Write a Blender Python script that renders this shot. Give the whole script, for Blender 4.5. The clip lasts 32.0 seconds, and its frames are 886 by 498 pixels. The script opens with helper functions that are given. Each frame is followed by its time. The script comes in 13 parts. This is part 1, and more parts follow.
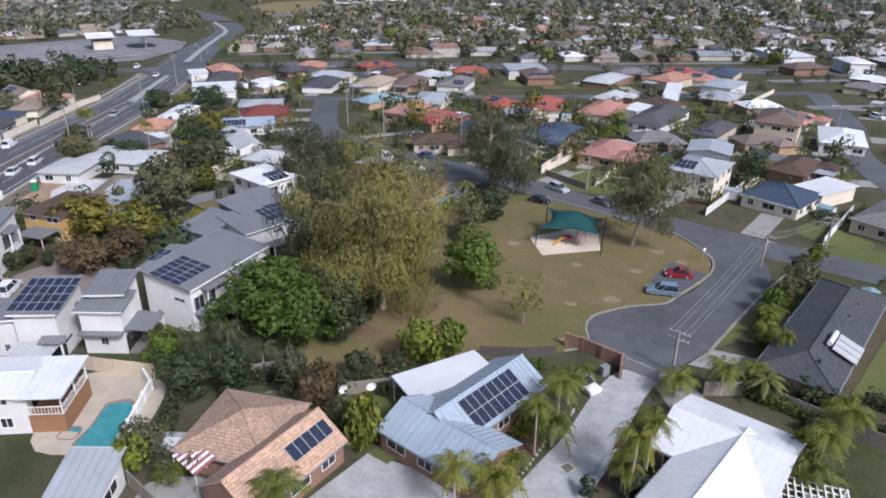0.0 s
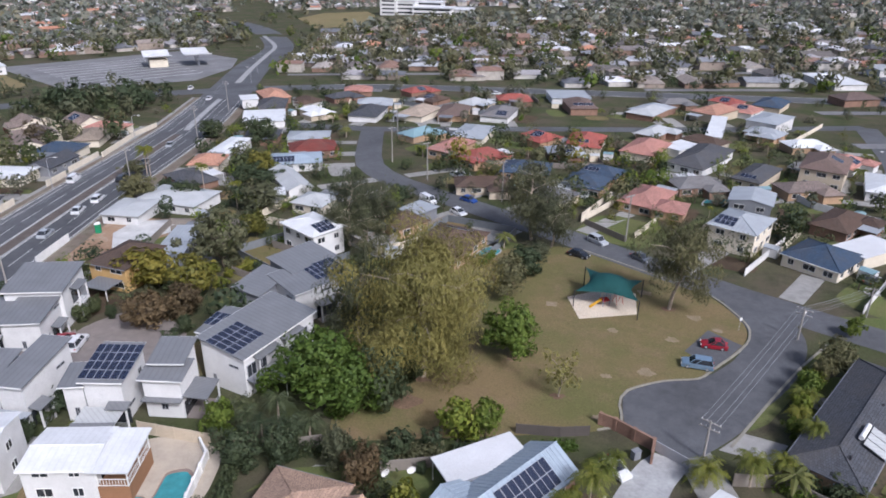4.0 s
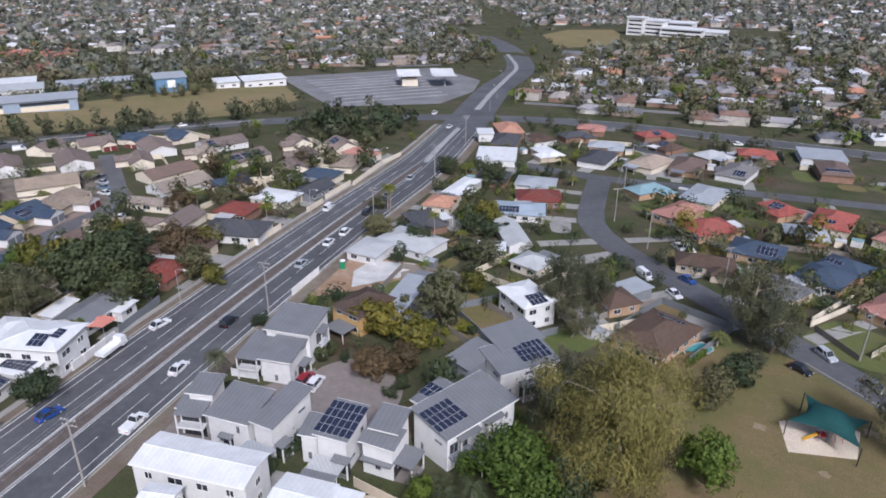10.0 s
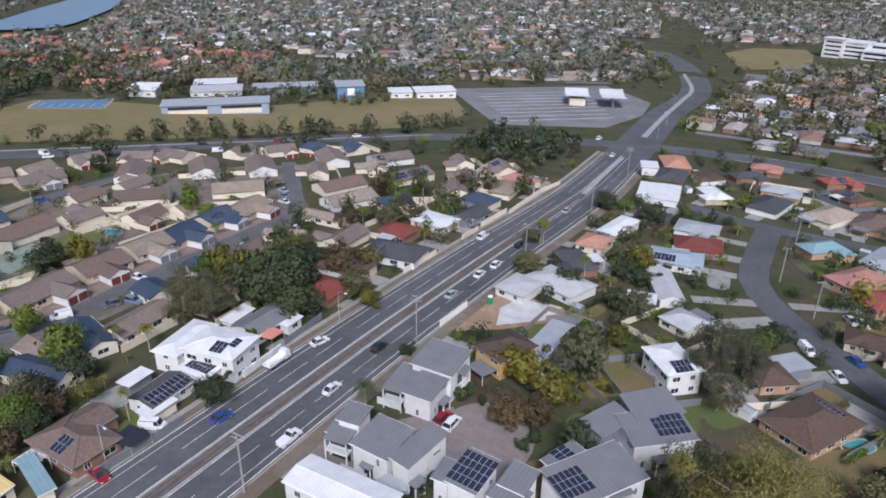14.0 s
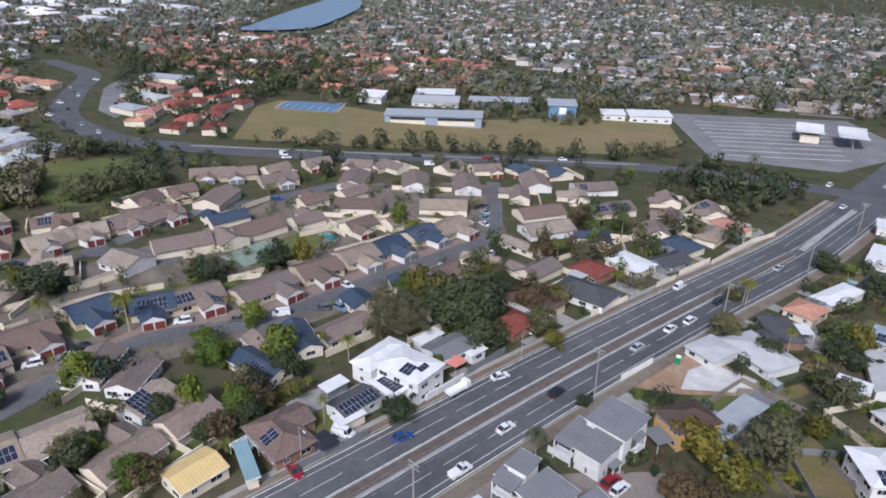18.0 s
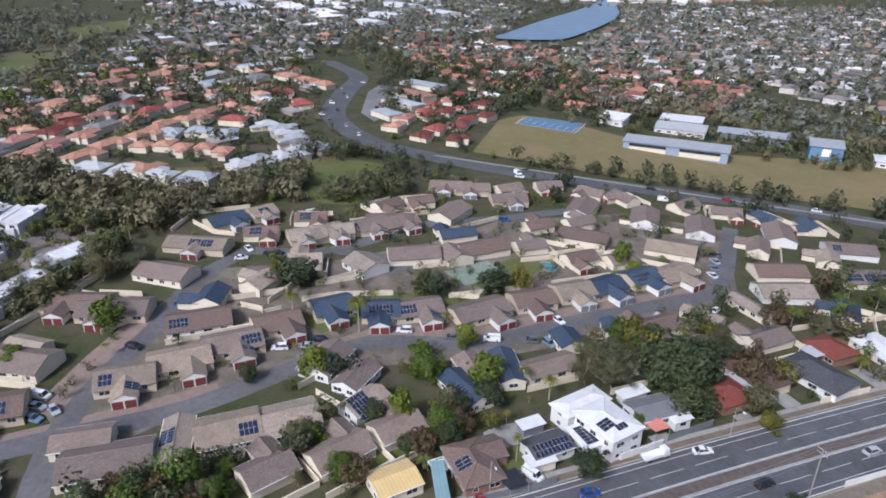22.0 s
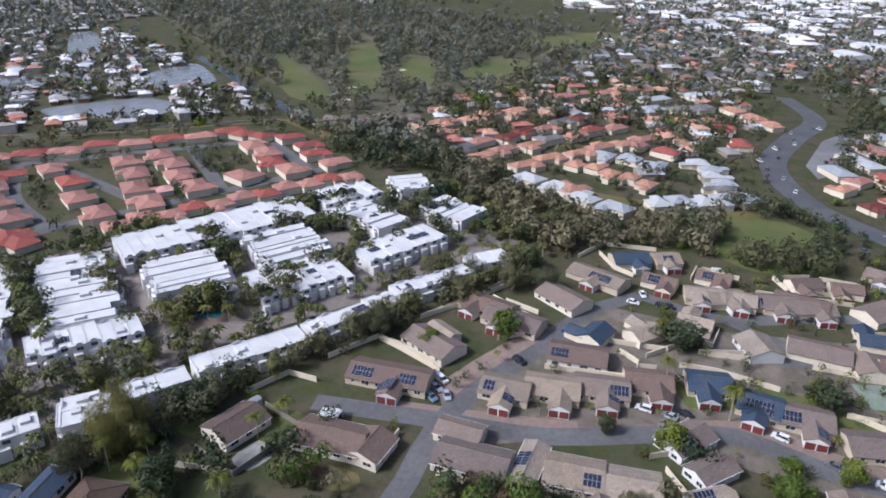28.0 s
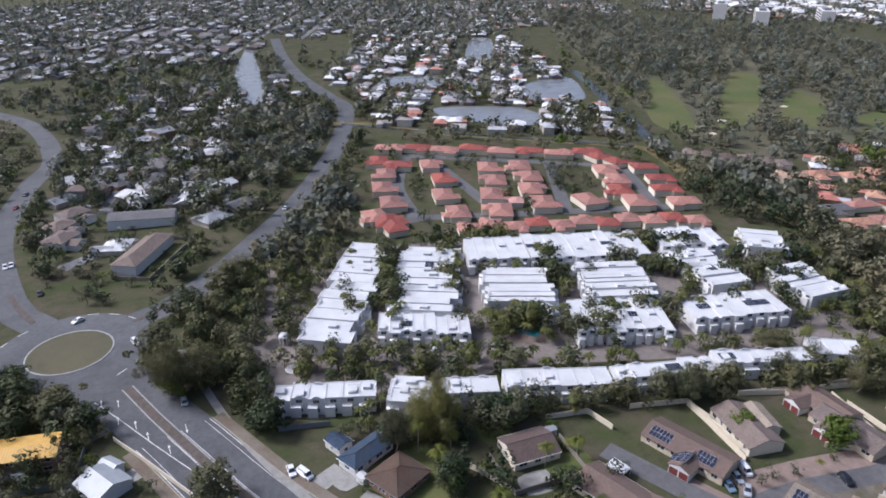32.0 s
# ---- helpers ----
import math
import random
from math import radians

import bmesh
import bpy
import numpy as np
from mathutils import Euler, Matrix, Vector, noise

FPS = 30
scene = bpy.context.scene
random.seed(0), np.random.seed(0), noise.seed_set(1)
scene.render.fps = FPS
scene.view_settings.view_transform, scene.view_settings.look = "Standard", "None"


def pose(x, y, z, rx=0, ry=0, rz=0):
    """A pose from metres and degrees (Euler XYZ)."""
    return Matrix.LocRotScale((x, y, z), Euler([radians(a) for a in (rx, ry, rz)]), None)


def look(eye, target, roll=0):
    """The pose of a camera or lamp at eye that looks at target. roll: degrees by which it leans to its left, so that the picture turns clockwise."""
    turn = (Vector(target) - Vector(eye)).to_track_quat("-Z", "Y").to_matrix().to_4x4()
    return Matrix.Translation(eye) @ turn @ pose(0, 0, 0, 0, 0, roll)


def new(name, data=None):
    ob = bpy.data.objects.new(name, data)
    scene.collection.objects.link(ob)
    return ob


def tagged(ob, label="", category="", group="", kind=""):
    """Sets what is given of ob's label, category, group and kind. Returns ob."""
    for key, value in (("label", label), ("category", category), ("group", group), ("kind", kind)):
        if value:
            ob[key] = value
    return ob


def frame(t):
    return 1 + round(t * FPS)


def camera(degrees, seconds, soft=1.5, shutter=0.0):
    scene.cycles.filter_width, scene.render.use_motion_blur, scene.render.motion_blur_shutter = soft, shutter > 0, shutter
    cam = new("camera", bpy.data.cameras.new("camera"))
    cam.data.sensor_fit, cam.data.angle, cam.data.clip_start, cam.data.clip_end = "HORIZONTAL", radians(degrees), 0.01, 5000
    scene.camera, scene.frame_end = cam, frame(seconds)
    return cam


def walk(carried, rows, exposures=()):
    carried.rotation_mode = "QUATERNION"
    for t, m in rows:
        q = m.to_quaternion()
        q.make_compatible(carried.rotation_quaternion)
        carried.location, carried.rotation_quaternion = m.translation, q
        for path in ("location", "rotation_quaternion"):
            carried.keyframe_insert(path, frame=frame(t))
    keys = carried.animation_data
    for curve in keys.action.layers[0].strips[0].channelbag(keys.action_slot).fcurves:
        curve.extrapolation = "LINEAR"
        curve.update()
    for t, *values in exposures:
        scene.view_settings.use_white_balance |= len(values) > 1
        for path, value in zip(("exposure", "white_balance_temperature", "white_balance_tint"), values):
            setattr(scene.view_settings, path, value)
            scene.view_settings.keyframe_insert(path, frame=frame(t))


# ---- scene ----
cam = camera(65.49, 32.0, soft=1.8)
ROWS = [
    (0.0, 0.00, -0.00, 40.00, 65.25, -0.70, 0.32),
    (0.5, -0.04, 0.08, 41.28, 65.27, -0.70, 0.69),
    (1.0, -0.09, 0.16, 42.56, 65.29, -0.69, 1.07),
    (1.5, -0.14, 0.24, 43.84, 65.30, -0.67, 1.44),
    (2.0, -0.19, 0.32, 45.15, 65.32, -0.66, 1.81),
    (2.5, -0.24, 0.39, 46.48, 65.34, -0.64, 2.18),
    (4.5, -0.49, 0.59, 51.88, 65.36, -0.60, 5.20),
    (5.0, -0.58, 0.64, 53.21, 65.36, -0.56, 7.09),
    (5.5, -0.70, 0.69, 54.53, 65.36, -0.51, 9.11),
    (6.0, -0.80, 0.74, 55.85, 65.37, -0.48, 11.16),
    (6.5, -0.88, 0.79, 57.16, 65.39, -0.47, 12.72),
    (7.0, -0.92, 0.81, 58.47, 65.39, -0.46, 14.10),
    (7.5, -0.96, 0.83, 59.79, 65.38, -0.45, 15.56),
    (8.0, -0.98, 0.84, 61.11, 65.35, -0.46, 17.03),
    (8.5, -1.00, 0.87, 62.46, 65.35, -0.48, 18.60),
    (9.0, -1.02, 0.90, 63.80, 65.32, -0.48, 20.06),
    (9.5, -1.03, 0.94, 65.14, 65.30, -0.48, 21.55),
    (10.0, -1.05, 0.99, 66.49, 65.29, -0.48, 23.09),
    (10.5, -1.06, 1.05, 67.84, 65.29, -0.49, 24.77),
    (11.0, -1.07, 1.09, 69.19, 65.27, -0.52, 26.45),
    (11.5, -1.09, 1.14, 70.54, 65.26, -0.55, 28.17),
    (12.0, -1.12, 1.19, 71.88, 65.22, -0.58, 29.88),
    (12.5, -1.16, 1.24, 73.20, 65.21, -0.61, 31.64),
    (13.0, -1.20, 1.29, 74.49, 65.18, -0.65, 33.40),
    (13.5, -1.25, 1.34, 75.77, 65.16, -0.68, 35.17),
    (14.0, -1.30, 1.39, 77.03, 65.15, -0.71, 36.93),
    (14.5, -1.36, 1.43, 78.27, 65.14, -0.73, 39.03),
    (16.5, -1.61, 1.59, 83.23, 65.14, -0.72, 47.64),
    (17.0, -1.67, 1.61, 84.46, 65.14, -0.69, 49.84),
    (17.5, -1.73, 1.63, 85.69, 65.15, -0.65, 52.11),
    (18.0, -1.80, 1.65, 86.92, 65.14, -0.60, 54.42),
    (18.5, -1.87, 1.67, 88.16, 65.14, -0.57, 56.70),
    (19.0, -1.93, 1.70, 89.41, 65.14, -0.55, 58.97),
    (19.5, -1.98, 1.74, 90.67, 65.15, -0.54, 61.26),
    (20.0, -2.03, 1.79, 91.93, 65.16, -0.54, 63.49),
    (20.5, -2.06, 1.84, 93.19, 65.16, -0.54, 66.19),
    (21.0, -2.07, 1.88, 94.46, 65.15, -0.54, 68.99),
    (21.5, -2.07, 1.92, 95.72, 65.14, -0.55, 71.59),
    (22.0, -2.06, 1.96, 96.99, 65.15, -0.54, 74.41),
    (22.5, -2.04, 1.99, 98.24, 65.15, -0.56, 77.31),
    (23.0, -2.03, 2.01, 99.50, 65.13, -0.58, 80.22),
    (23.5, -2.03, 2.02, 100.76, 65.12, -0.59, 83.10),
    (24.0, -2.04, 2.03, 102.04, 65.11, -0.59, 86.01),
    (24.5, -2.06, 2.03, 103.34, 65.11, -0.56, 88.93),
    (25.0, -2.08, 2.05, 104.65, 65.12, -0.54, 91.92),
    (25.5, -2.09, 2.10, 105.96, 65.12, -0.55, 94.94),
    (27.5, -2.12, 2.49, 111.25, 65.12, -0.62, 106.96),
    (28.0, -2.12, 2.58, 112.58, 65.12, -0.66, 110.16),
    (28.5, -2.13, 2.66, 113.93, 65.13, -0.68, 113.35),
    (29.0, -2.15, 2.71, 115.27, 65.15, -0.71, 116.55),
    (29.5, -2.18, 2.74, 116.62, 65.15, -0.70, 119.76),
    (30.0, -2.23, 2.74, 117.98, 65.18, -0.68, 123.63),
    (30.5, -2.31, 2.71, 119.36, 65.22, -0.67, 127.73),
    (31.0, -2.40, 2.68, 120.76, 65.26, -0.67, 131.79),
    (31.5, -2.50, 2.65, 122.17, 65.32, -0.67, 135.88),
    (32.0, -2.61, 2.62, 123.60, 65.35, -0.68, 139.92),
]
walk(cam, [(t, pose(x, y, z, rx, ry, rz)) for t, x, y, z, rx, ry, rz in ROWS], [(0.0, 0.54, 5700, 16), (7.0, 0.50, 5700, 16), (13.0, 0.37, 5650, 16), (19.0, 0.43, 5660, 15), (25.0, 0.53, 5570, 15), (28.5, 0.55, 5630, 15.5), (32.0, 0.57, 5680, 16)])
# ---- light ----
SUN_EL, SUN_AZ = 44.0, 142.0
world = bpy.data.worlds.new("sky")
scene.world = world
world.use_nodes = True
wn = world.node_tree
sky = wn.nodes.new("ShaderNodeTexSky")
sky.sky_type, sky.sun_disc = "NISHITA", False
sky.sun_elevation, sky.sun_rotation = radians(SUN_EL), radians(SUN_AZ)
sky.dust_density, sky.air_density = 6.0, 1.0
wn.nodes["Background"].inputs["Strength"].default_value = 0.092
wn.links.new(sky.outputs["Color"], wn.nodes["Background"].inputs["Color"])
sun = new("sun", bpy.data.lights.new("sun", "SUN"))
sun.data.energy, sun.data.angle, sun.data.color = 2.4, radians(9), (1.0, 0.97, 0.93)
az, el = radians(SUN_AZ), radians(SUN_EL)
sun.matrix_world = look((0, 0, 0), (-math.sin(az) * math.cos(el), -math.cos(az) * math.cos(el), -math.sin(el)))

# ---- materials ----
MATS = {}


class Nodes:
    """Short hand for building a node material."""

    def __init__(self, name, rough=0.8, metal=0.0, spec=0.3):
        self.m = bpy.data.materials.new(name)
        self.m.use_nodes = True
        self.t = self.m.node_tree
        self.b = self.t.nodes["Principled BSDF"]
        self.b.inputs["Roughness"].default_value = rough
        self.b.inputs["Metallic"].default_value = metal
        self.b.inputs["Specular IOR Level"].default_value = spec
        MATS[name] = self.m

    def add(self, kind, **values):
        n = self.t.nodes.new(kind)
        for k, v in values.items():
            n.inputs[k.replace("_", " ")].default_value = v
        return n

    def link(self, a, b):
        self.t.links.new(a, b)

    def place(self):
        return self.t.nodes.new("ShaderNodeNewGeometry").outputs["Position"]

    def noise(self, vec, scale, detail=4.0, rough=0.6):
        n = self.add("ShaderNodeTexNoise", Scale=scale, Detail=detail, Roughness=rough)
        self.link(vec, n.inputs["Vector"])
        return n.outputs["Fac"]

    def ramp(self, fac, *stops):
        n = self.t.nodes.new("ShaderNodeValToRGB")
        el = n.color_ramp.elements
        while len(el) < len(stops):
            el.new(0.5)
        for e, (p, c) in zip(el, stops):
            e.position, e.color = p, (*c, 1.0)
        self.link(fac, n.inputs["Fac"])
        return n.outputs["Color"]

    def mix(self, fac, a, b, blend="MIX"):
        n = self.t.nodes.new("ShaderNodeMix")
        n.data_type, n.blend_type = "RGBA", blend
        for sock, v in ((n.inputs[0], fac), (n.inputs[6], a), (n.inputs[7], b)):
            if isinstance(v, (int, float)):
                sock.default_value = v
            elif isinstance(v, tuple):
                sock.default_value = (*v, 1.0)
            else:
                self.link(v, sock)
        return n.outputs[2]

    def bump(self, height, strength=0.3, distance=0.05):
        n = self.add("ShaderNodeBump", Strength=strength, Distance=distance)
        self.link(height, n.inputs["Height"])
        self.link(n.outputs["Normal"], self.b.inputs["Normal"])

    def color(self, c):
        self.link(c, self.b.inputs["Base Color"])


def tone(c, k):
    return tuple(min(1.0, v * k) for v in c)


def mottled(name, c, rough=0.8, metal=0.0, scale=0.6, spread=0.2, fine=8.0, bump=0.2, spec=0.3, vary=0.12):
    """A plain surface with stains at two scales and a small change from object to object."""
    n = Nodes(name, rough, metal, spec)
    p = n.place()
    big = n.ramp(n.noise(p, scale), (0.3, tone(c, 1 - spread)), (0.7, tone(c, 1 + spread)))
    small = n.noise(p, fine, 3.0)
    col = n.mix(0.25, big, n.ramp(small, (0.35, tone(c, 0.6)), (0.65, tone(c, 1.25))))
    info = n.t.nodes.new("ShaderNodeObjectInfo").outputs["Random"]
    col = n.mix(1.0, col, n.ramp(info, (0.0, (1 - vary,) * 3), (1.0, (1.0, 1.0, 1.0))), "MULTIPLY")
    n.color(col)
    if bump:
        n.bump(small, bump, 0.03)
    return n.m


def sheet_roof(name, c, pitch=0.76, rough=0.45, spread=0.10):
    """Ribbed metal sheet: ribs run up the slope, in metres along the roof's own map."""
    n = Nodes(name, rough, 0.0, 0.4)
    uv = n.t.nodes.new("ShaderNodeUVMap").outputs[0]
    w = n.add("ShaderNodeTexWave", Scale=0.314 / pitch, Distortion=0.0)
    w.wave_type, w.bands_direction = "BANDS", "X"
    n.link(uv, w.inputs["Vector"])
    p = n.place()
    base = n.ramp(n.noise(p, 0.35), (0.3, tone(c, 1 - spread)), (0.7, tone(c, 1 + spread)))
    fine = n.ramp(n.noise(p, 3.0), (0.3, (0.9, 0.9, 0.9)), (0.7, (1, 1, 1)))
    low = 0.94 if min(c) > 0.5 else 0.86
    lines = n.ramp(w.outputs["Fac"], (0.04, (low, low, low)), (0.2, (1, 1, 1)))
    n.color(n.mix(1.0, n.mix(1.0, base, fine, "MULTIPLY"), lines, "MULTIPLY"))
    n.bump(w.outputs["Fac"], 0.12, 0.03)
    return n.m


def tile_roof(name, c, stain=(0.10, 0.09, 0.08), dirt=0.45, spread=0.2):
    """Roof tiles: courses across the slope, rolls up it, lichen and weather stains."""
    n = Nodes(name, 0.85, 0.0, 0.2)
    uv = n.t.nodes.new("ShaderNodeUVMap").outputs[0]
    b = n.add("ShaderNodeTexBrick", Scale=1.0, Mortar_Size=0.03, Brick_Width=0.30, Row_Height=0.34, Bias=0.0, Mortar_Smooth=0.6)
    b.inputs["Color1"].default_value = (*tone(c, 1 - spread), 1)
    b.inputs["Color2"].default_value = (*tone(c, 1 + spread), 1)
    b.inputs["Mortar"].default_value = (*tone(c, 0.42), 1)
    n.link(uv, b.inputs["Vector"])
    p = n.place()
    patch = n.ramp(n.noise(p, 0.25, 5.0, 0.7), (0.42, (0, 0, 0)), (0.75, (dirt, dirt, dirt)))
    col = n.mix(patch, b.outputs["Color"], stain)
    info = n.t.nodes.new("ShaderNodeObjectInfo").outputs["Random"]
    n.color(n.mix(1.0, col, n.ramp(info, (0.0, (0.78, 0.78, 0.80)), (1.0, (1.08, 1.04, 1.0))), "MULTIPLY"))
    n.bump(b.outputs["Fac"], 0.5, 0.03)
    return n.m


def ground_cover(name, a, b, c, s1=0.05, s2=0.4, s3=4.0, rough=0.95):
    """Grass or earth: three colours mixed by noise at three sizes."""
    n = Nodes(name, rough, 0.0, 0.1)
    p = n.place()
    col = n.mix(n.ramp(n.noise(p, s1, 6.0), (0.38, (0, 0, 0)), (0.62, (1, 1, 1))), a, b)
    col = n.mix(n.ramp(n.noise(p, s2, 5.0, 0.7), (0.5, (0, 0, 0)), (0.75, (0.8, 0.8, 0.8))), col, c)
    f = n.noise(p, s3, 4.0, 0.75)
    col = n.mix(1.0, col, n.ramp(f, (0.25, (0.62, 0.62, 0.62)), (0.75, (1.2, 1.2, 1.2))), "MULTIPLY")
    n.color(col)
    n.bump(f, 0.5, 0.1)
    return n.m


def leaves(name, a, b, c, rough=0.6):
    """Foliage: the colour changes from spray to spray and from tree to tree; thin leaves let some light through."""
    n = Nodes(name, rough, 0.0, 0.2)
    geo = n.t.nodes.new("ShaderNodeNewGeometry")
    col = n.ramp(geo.outputs["Random Per Island"], (0.0, tuple(u + 0.55 * (v - u) for u, v in zip(a, b))), (0.5, b), (1.0, tuple(u + 0.55 * (v - u) for u, v in zip(c, b))))
    info = n.t.nodes.new("ShaderNodeObjectInfo").outputs["Random"]
    col = n.mix(1.0, col, n.ramp(info, (0.0, (0.75, 0.8, 0.8)), (0.5, (1, 1, 1)), (1.0, (1.25, 1.15, 1.0))), "MULTIPLY")
    drift = n.noise(n.place(), 0.035, 3.0)
    col = n.mix(1.0, col, n.ramp(drift, (0.3, (0.78, 0.82, 0.86)), (0.7, (1.18, 1.12, 1.0))), "MULTIPLY")
    n.color(col)
    tl = n.add("ShaderNodeBsdfTranslucent")
    n.link(col, tl.inputs["Color"])
    mx = n.add("ShaderNodeMixShader", Fac=0.25)
    n.link(n.b.outputs[0], mx.inputs[1])
    n.link(tl.outputs[0], mx.inputs[2])
    n.link(mx.outputs[0], n.t.nodes["Material Output"].inputs["Surface"])
    return n.m


def palette(name, colours, rough=0.8):
    """Many joined pieces: each island takes one of the colours."""
    n = Nodes(name, rough, 0.0, 0.3)
    geo = n.t.nodes.new("ShaderNodeNewGeometry")
    r = n.t.nodes.new("ShaderNodeValToRGB")
    r.color_ramp.interpolation = "CONSTANT"
    el = r.color_ramp.elements
    while len(el) < len(colours):
        el.new(0.5)
    for i, (e, c) in enumerate(zip(el, colours)):
        e.position, e.color = i / len(colours), (*c, 1)
    n.link(geo.outputs["Random Per Island"], r.inputs["Fac"])
    f = n.noise(n.place(), 0.5, 4.0)
    n.color(n.mix(1.0, r.outputs["Color"], n.ramp(f, (0.3, (0.75, 0.75, 0.75)), (0.7, (1.1, 1.1, 1.1))), "MULTIPLY"))
    return n.m


def asphalt(name, c, wear=1.35):
    n = Nodes(name, 0.82, 0.0, 0.3)
    p = n.place()
    col = n.ramp(n.noise(p, 0.06, 5.0, 0.65), (0.3, tone(c, 0.8)), (0.7, tone(c, wear)))
    stain = n.ramp(n.noise(p, 0.7, 5.0, 0.7), (0.3, (0.78, 0.78, 0.78)), (0.7, (1.12, 1.12, 1.12)))
    g = n.noise(p, 14.0, 3.0)
    col = n.mix(1.0, n.mix(1.0, col, stain, "MULTIPLY"), n.ramp(g, (0.3, (0.8, 0.8, 0.8)), (0.7, (1.15, 1.15, 1.15))), "MULTIPLY")
    n.color(col)
    n.bump(g, 0.3, 0.02)
    return n.m


asphalt("asphalt", (0.085, 0.088, 0.095))
asphalt("asphalt_worn", (0.105, 0.105, 0.11))
asphalt("asphalt_pale", (0.17, 0.17, 0.175))
mottled("paving_cream", (0.40, 0.35, 0.285), 0.9, spread=0.15)
mottled("concrete", (0.27, 0.265, 0.25), 0.9, spread=0.22)
mottled("concrete_pale", (0.33, 0.335, 0.335), 0.9, scale=0.4, spread=0.25, fine=2.5)
mottled("slab_new", (0.50, 0.50, 0.49), 0.9, scale=0.4, spread=0.2)
ground_cover("verge_earth", (0.16, 0.125, 0.10), (0.20, 0.175, 0.145), (0.11, 0.105, 0.06), 0.1, 0.5)
mottled("kerb", (0.27, 0.255, 0.21), 0.9)
mottled("paver", (0.225, 0.17, 0.145), 0.9)
mottled("paver_grey", (0.20, 0.175, 0.16), 0.9)
mottled("line_paint", (0.62, 0.62, 0.60), 0.8, spread=0.25)
mottled("median", (0.105, 0.088, 0.078), 0.95, spread=0.3)
ground_cover("suburb_ground", (0.056, 0.068, 0.028), (0.092, 0.080, 0.055), (0.034, 0.042, 0.022), 0.07, 0.16)
ground_cover("grass_dry", (0.182, 0.138, 0.072), (0.122, 0.120, 0.048), (0.20, 0.143, 0.088), 0.07, 0.2)
ground_cover("grass_green", (0.092, 0.118, 0.040), (0.118, 0.128, 0.050), (0.15, 0.135, 0.068), 0.08, 0.3)
ground_cover("grass_field", (0.215, 0.172, 0.092), (0.165, 0.15, 0.070), (0.26, 0.205, 0.12), 0.03, 0.12)
ground_cover("grass_golf", (0.090, 0.116, 0.044), (0.134, 0.130, 0.061), (0.112, 0.112, 0.055), 0.02, 0.1)
ground_cover("golf_rough", (0.095, 0.096, 0.062), (0.128, 0.116, 0.078), (0.076, 0.080, 0.050), 0.02, 0.1)
ground_cover("earth", (0.25, 0.16, 0.10), (0.32, 0.22, 0.15), (0.40, 0.33, 0.26))
ground_cover("bark_mulch", (0.18, 0.115, 0.08), (0.14, 0.10, 0.065), (0.22, 0.145, 0.10), 0.3, 1.0)
ground_cover("worn_soil", (0.27, 0.215, 0.155), (0.22, 0.175, 0.11), (0.18, 0.155, 0.085), 0.4, 1.2)
ground_cover("sand", (0.62, 0.54, 0.43), (0.56, 0.48, 0.38), (0.66, 0.60, 0.50), 0.2, 0.8)
ground_cover("garden_mix", (0.135, 0.118, 0.095), (0.205, 0.175, 0.152), (0.068, 0.080, 0.036), 0.12, 0.2)
ground_cover("mulch", (0.07, 0.05, 0.035), (0.10, 0.075, 0.05), (0.05, 0.045, 0.03), 0.2, 0.8)
for nm, c in (("white", (0.64, 0.64, 0.635)), ("cream", (0.66, 0.60, 0.49)), ("grey", (0.20, 0.21, 0.23)), ("yellow", (0.55, 0.36, 0.15)),
              ("beige", (0.50, 0.43, 0.33)), ("timber", (0.26, 0.14, 0.075)), ("fence_timber", (0.23, 0.205, 0.18)), ("blue", (0.12, 0.22, 0.33)),
              ("fence_cream", (0.66, 0.59, 0.46)), ("fence_grey", (0.16, 0.175, 0.19)), ("fence_dark", (0.085, 0.075, 0.068)), ("door_red", (0.14, 0.036, 0.033)), ("door_grey", (0.16, 0.17, 0.19)),
              ("trim_white", (0.75, 0.75, 0.73)), ("dark", (0.025, 0.025, 0.03)), ("steel", (0.35, 0.36, 0.38)), ("pink", (0.55, 0.22, 0.17)),
              ("pole_timber", (0.30, 0.285, 0.265)), ("bluegrey", (0.27, 0.33, 0.41)), ("red", (0.42, 0.03, 0.025)), ("play_yellow", (0.65, 0.36, 0.03)), ("bin_green", (0.02, 0.22, 0.10)), ("awning_red", (0.30, 0.10, 0.105))):
    mottled("paint_" + nm, c, 0.75, vary=0.10, spread=0.09)
mottled("brick", (0.245, 0.15, 0.11), 0.9, fine=5.0, spread=0.25)
mottled("brick_tan", (0.40, 0.27, 0.17), 0.9, fine=5.0, spread=0.2)
for nm, c in (("grey", (0.165, 0.172, 0.182)), ("blue", (0.30, 0.36, 0.42)), ("white", (0.61, 0.625, 0.635)), ("pale", (0.42, 0.435, 0.44)),
              ("light", (0.32, 0.345, 0.37)), ("teal", (0.20, 0.31, 0.34)), ("yellow", (0.58, 0.44, 0.20)), ("orange", (0.56, 0.34, 0.08)), ("dark", (0.055, 0.060, 0.068)), ("green", (0.05, 0.17, 0.17))):
    sheet_roof("sheet_" + nm, c)
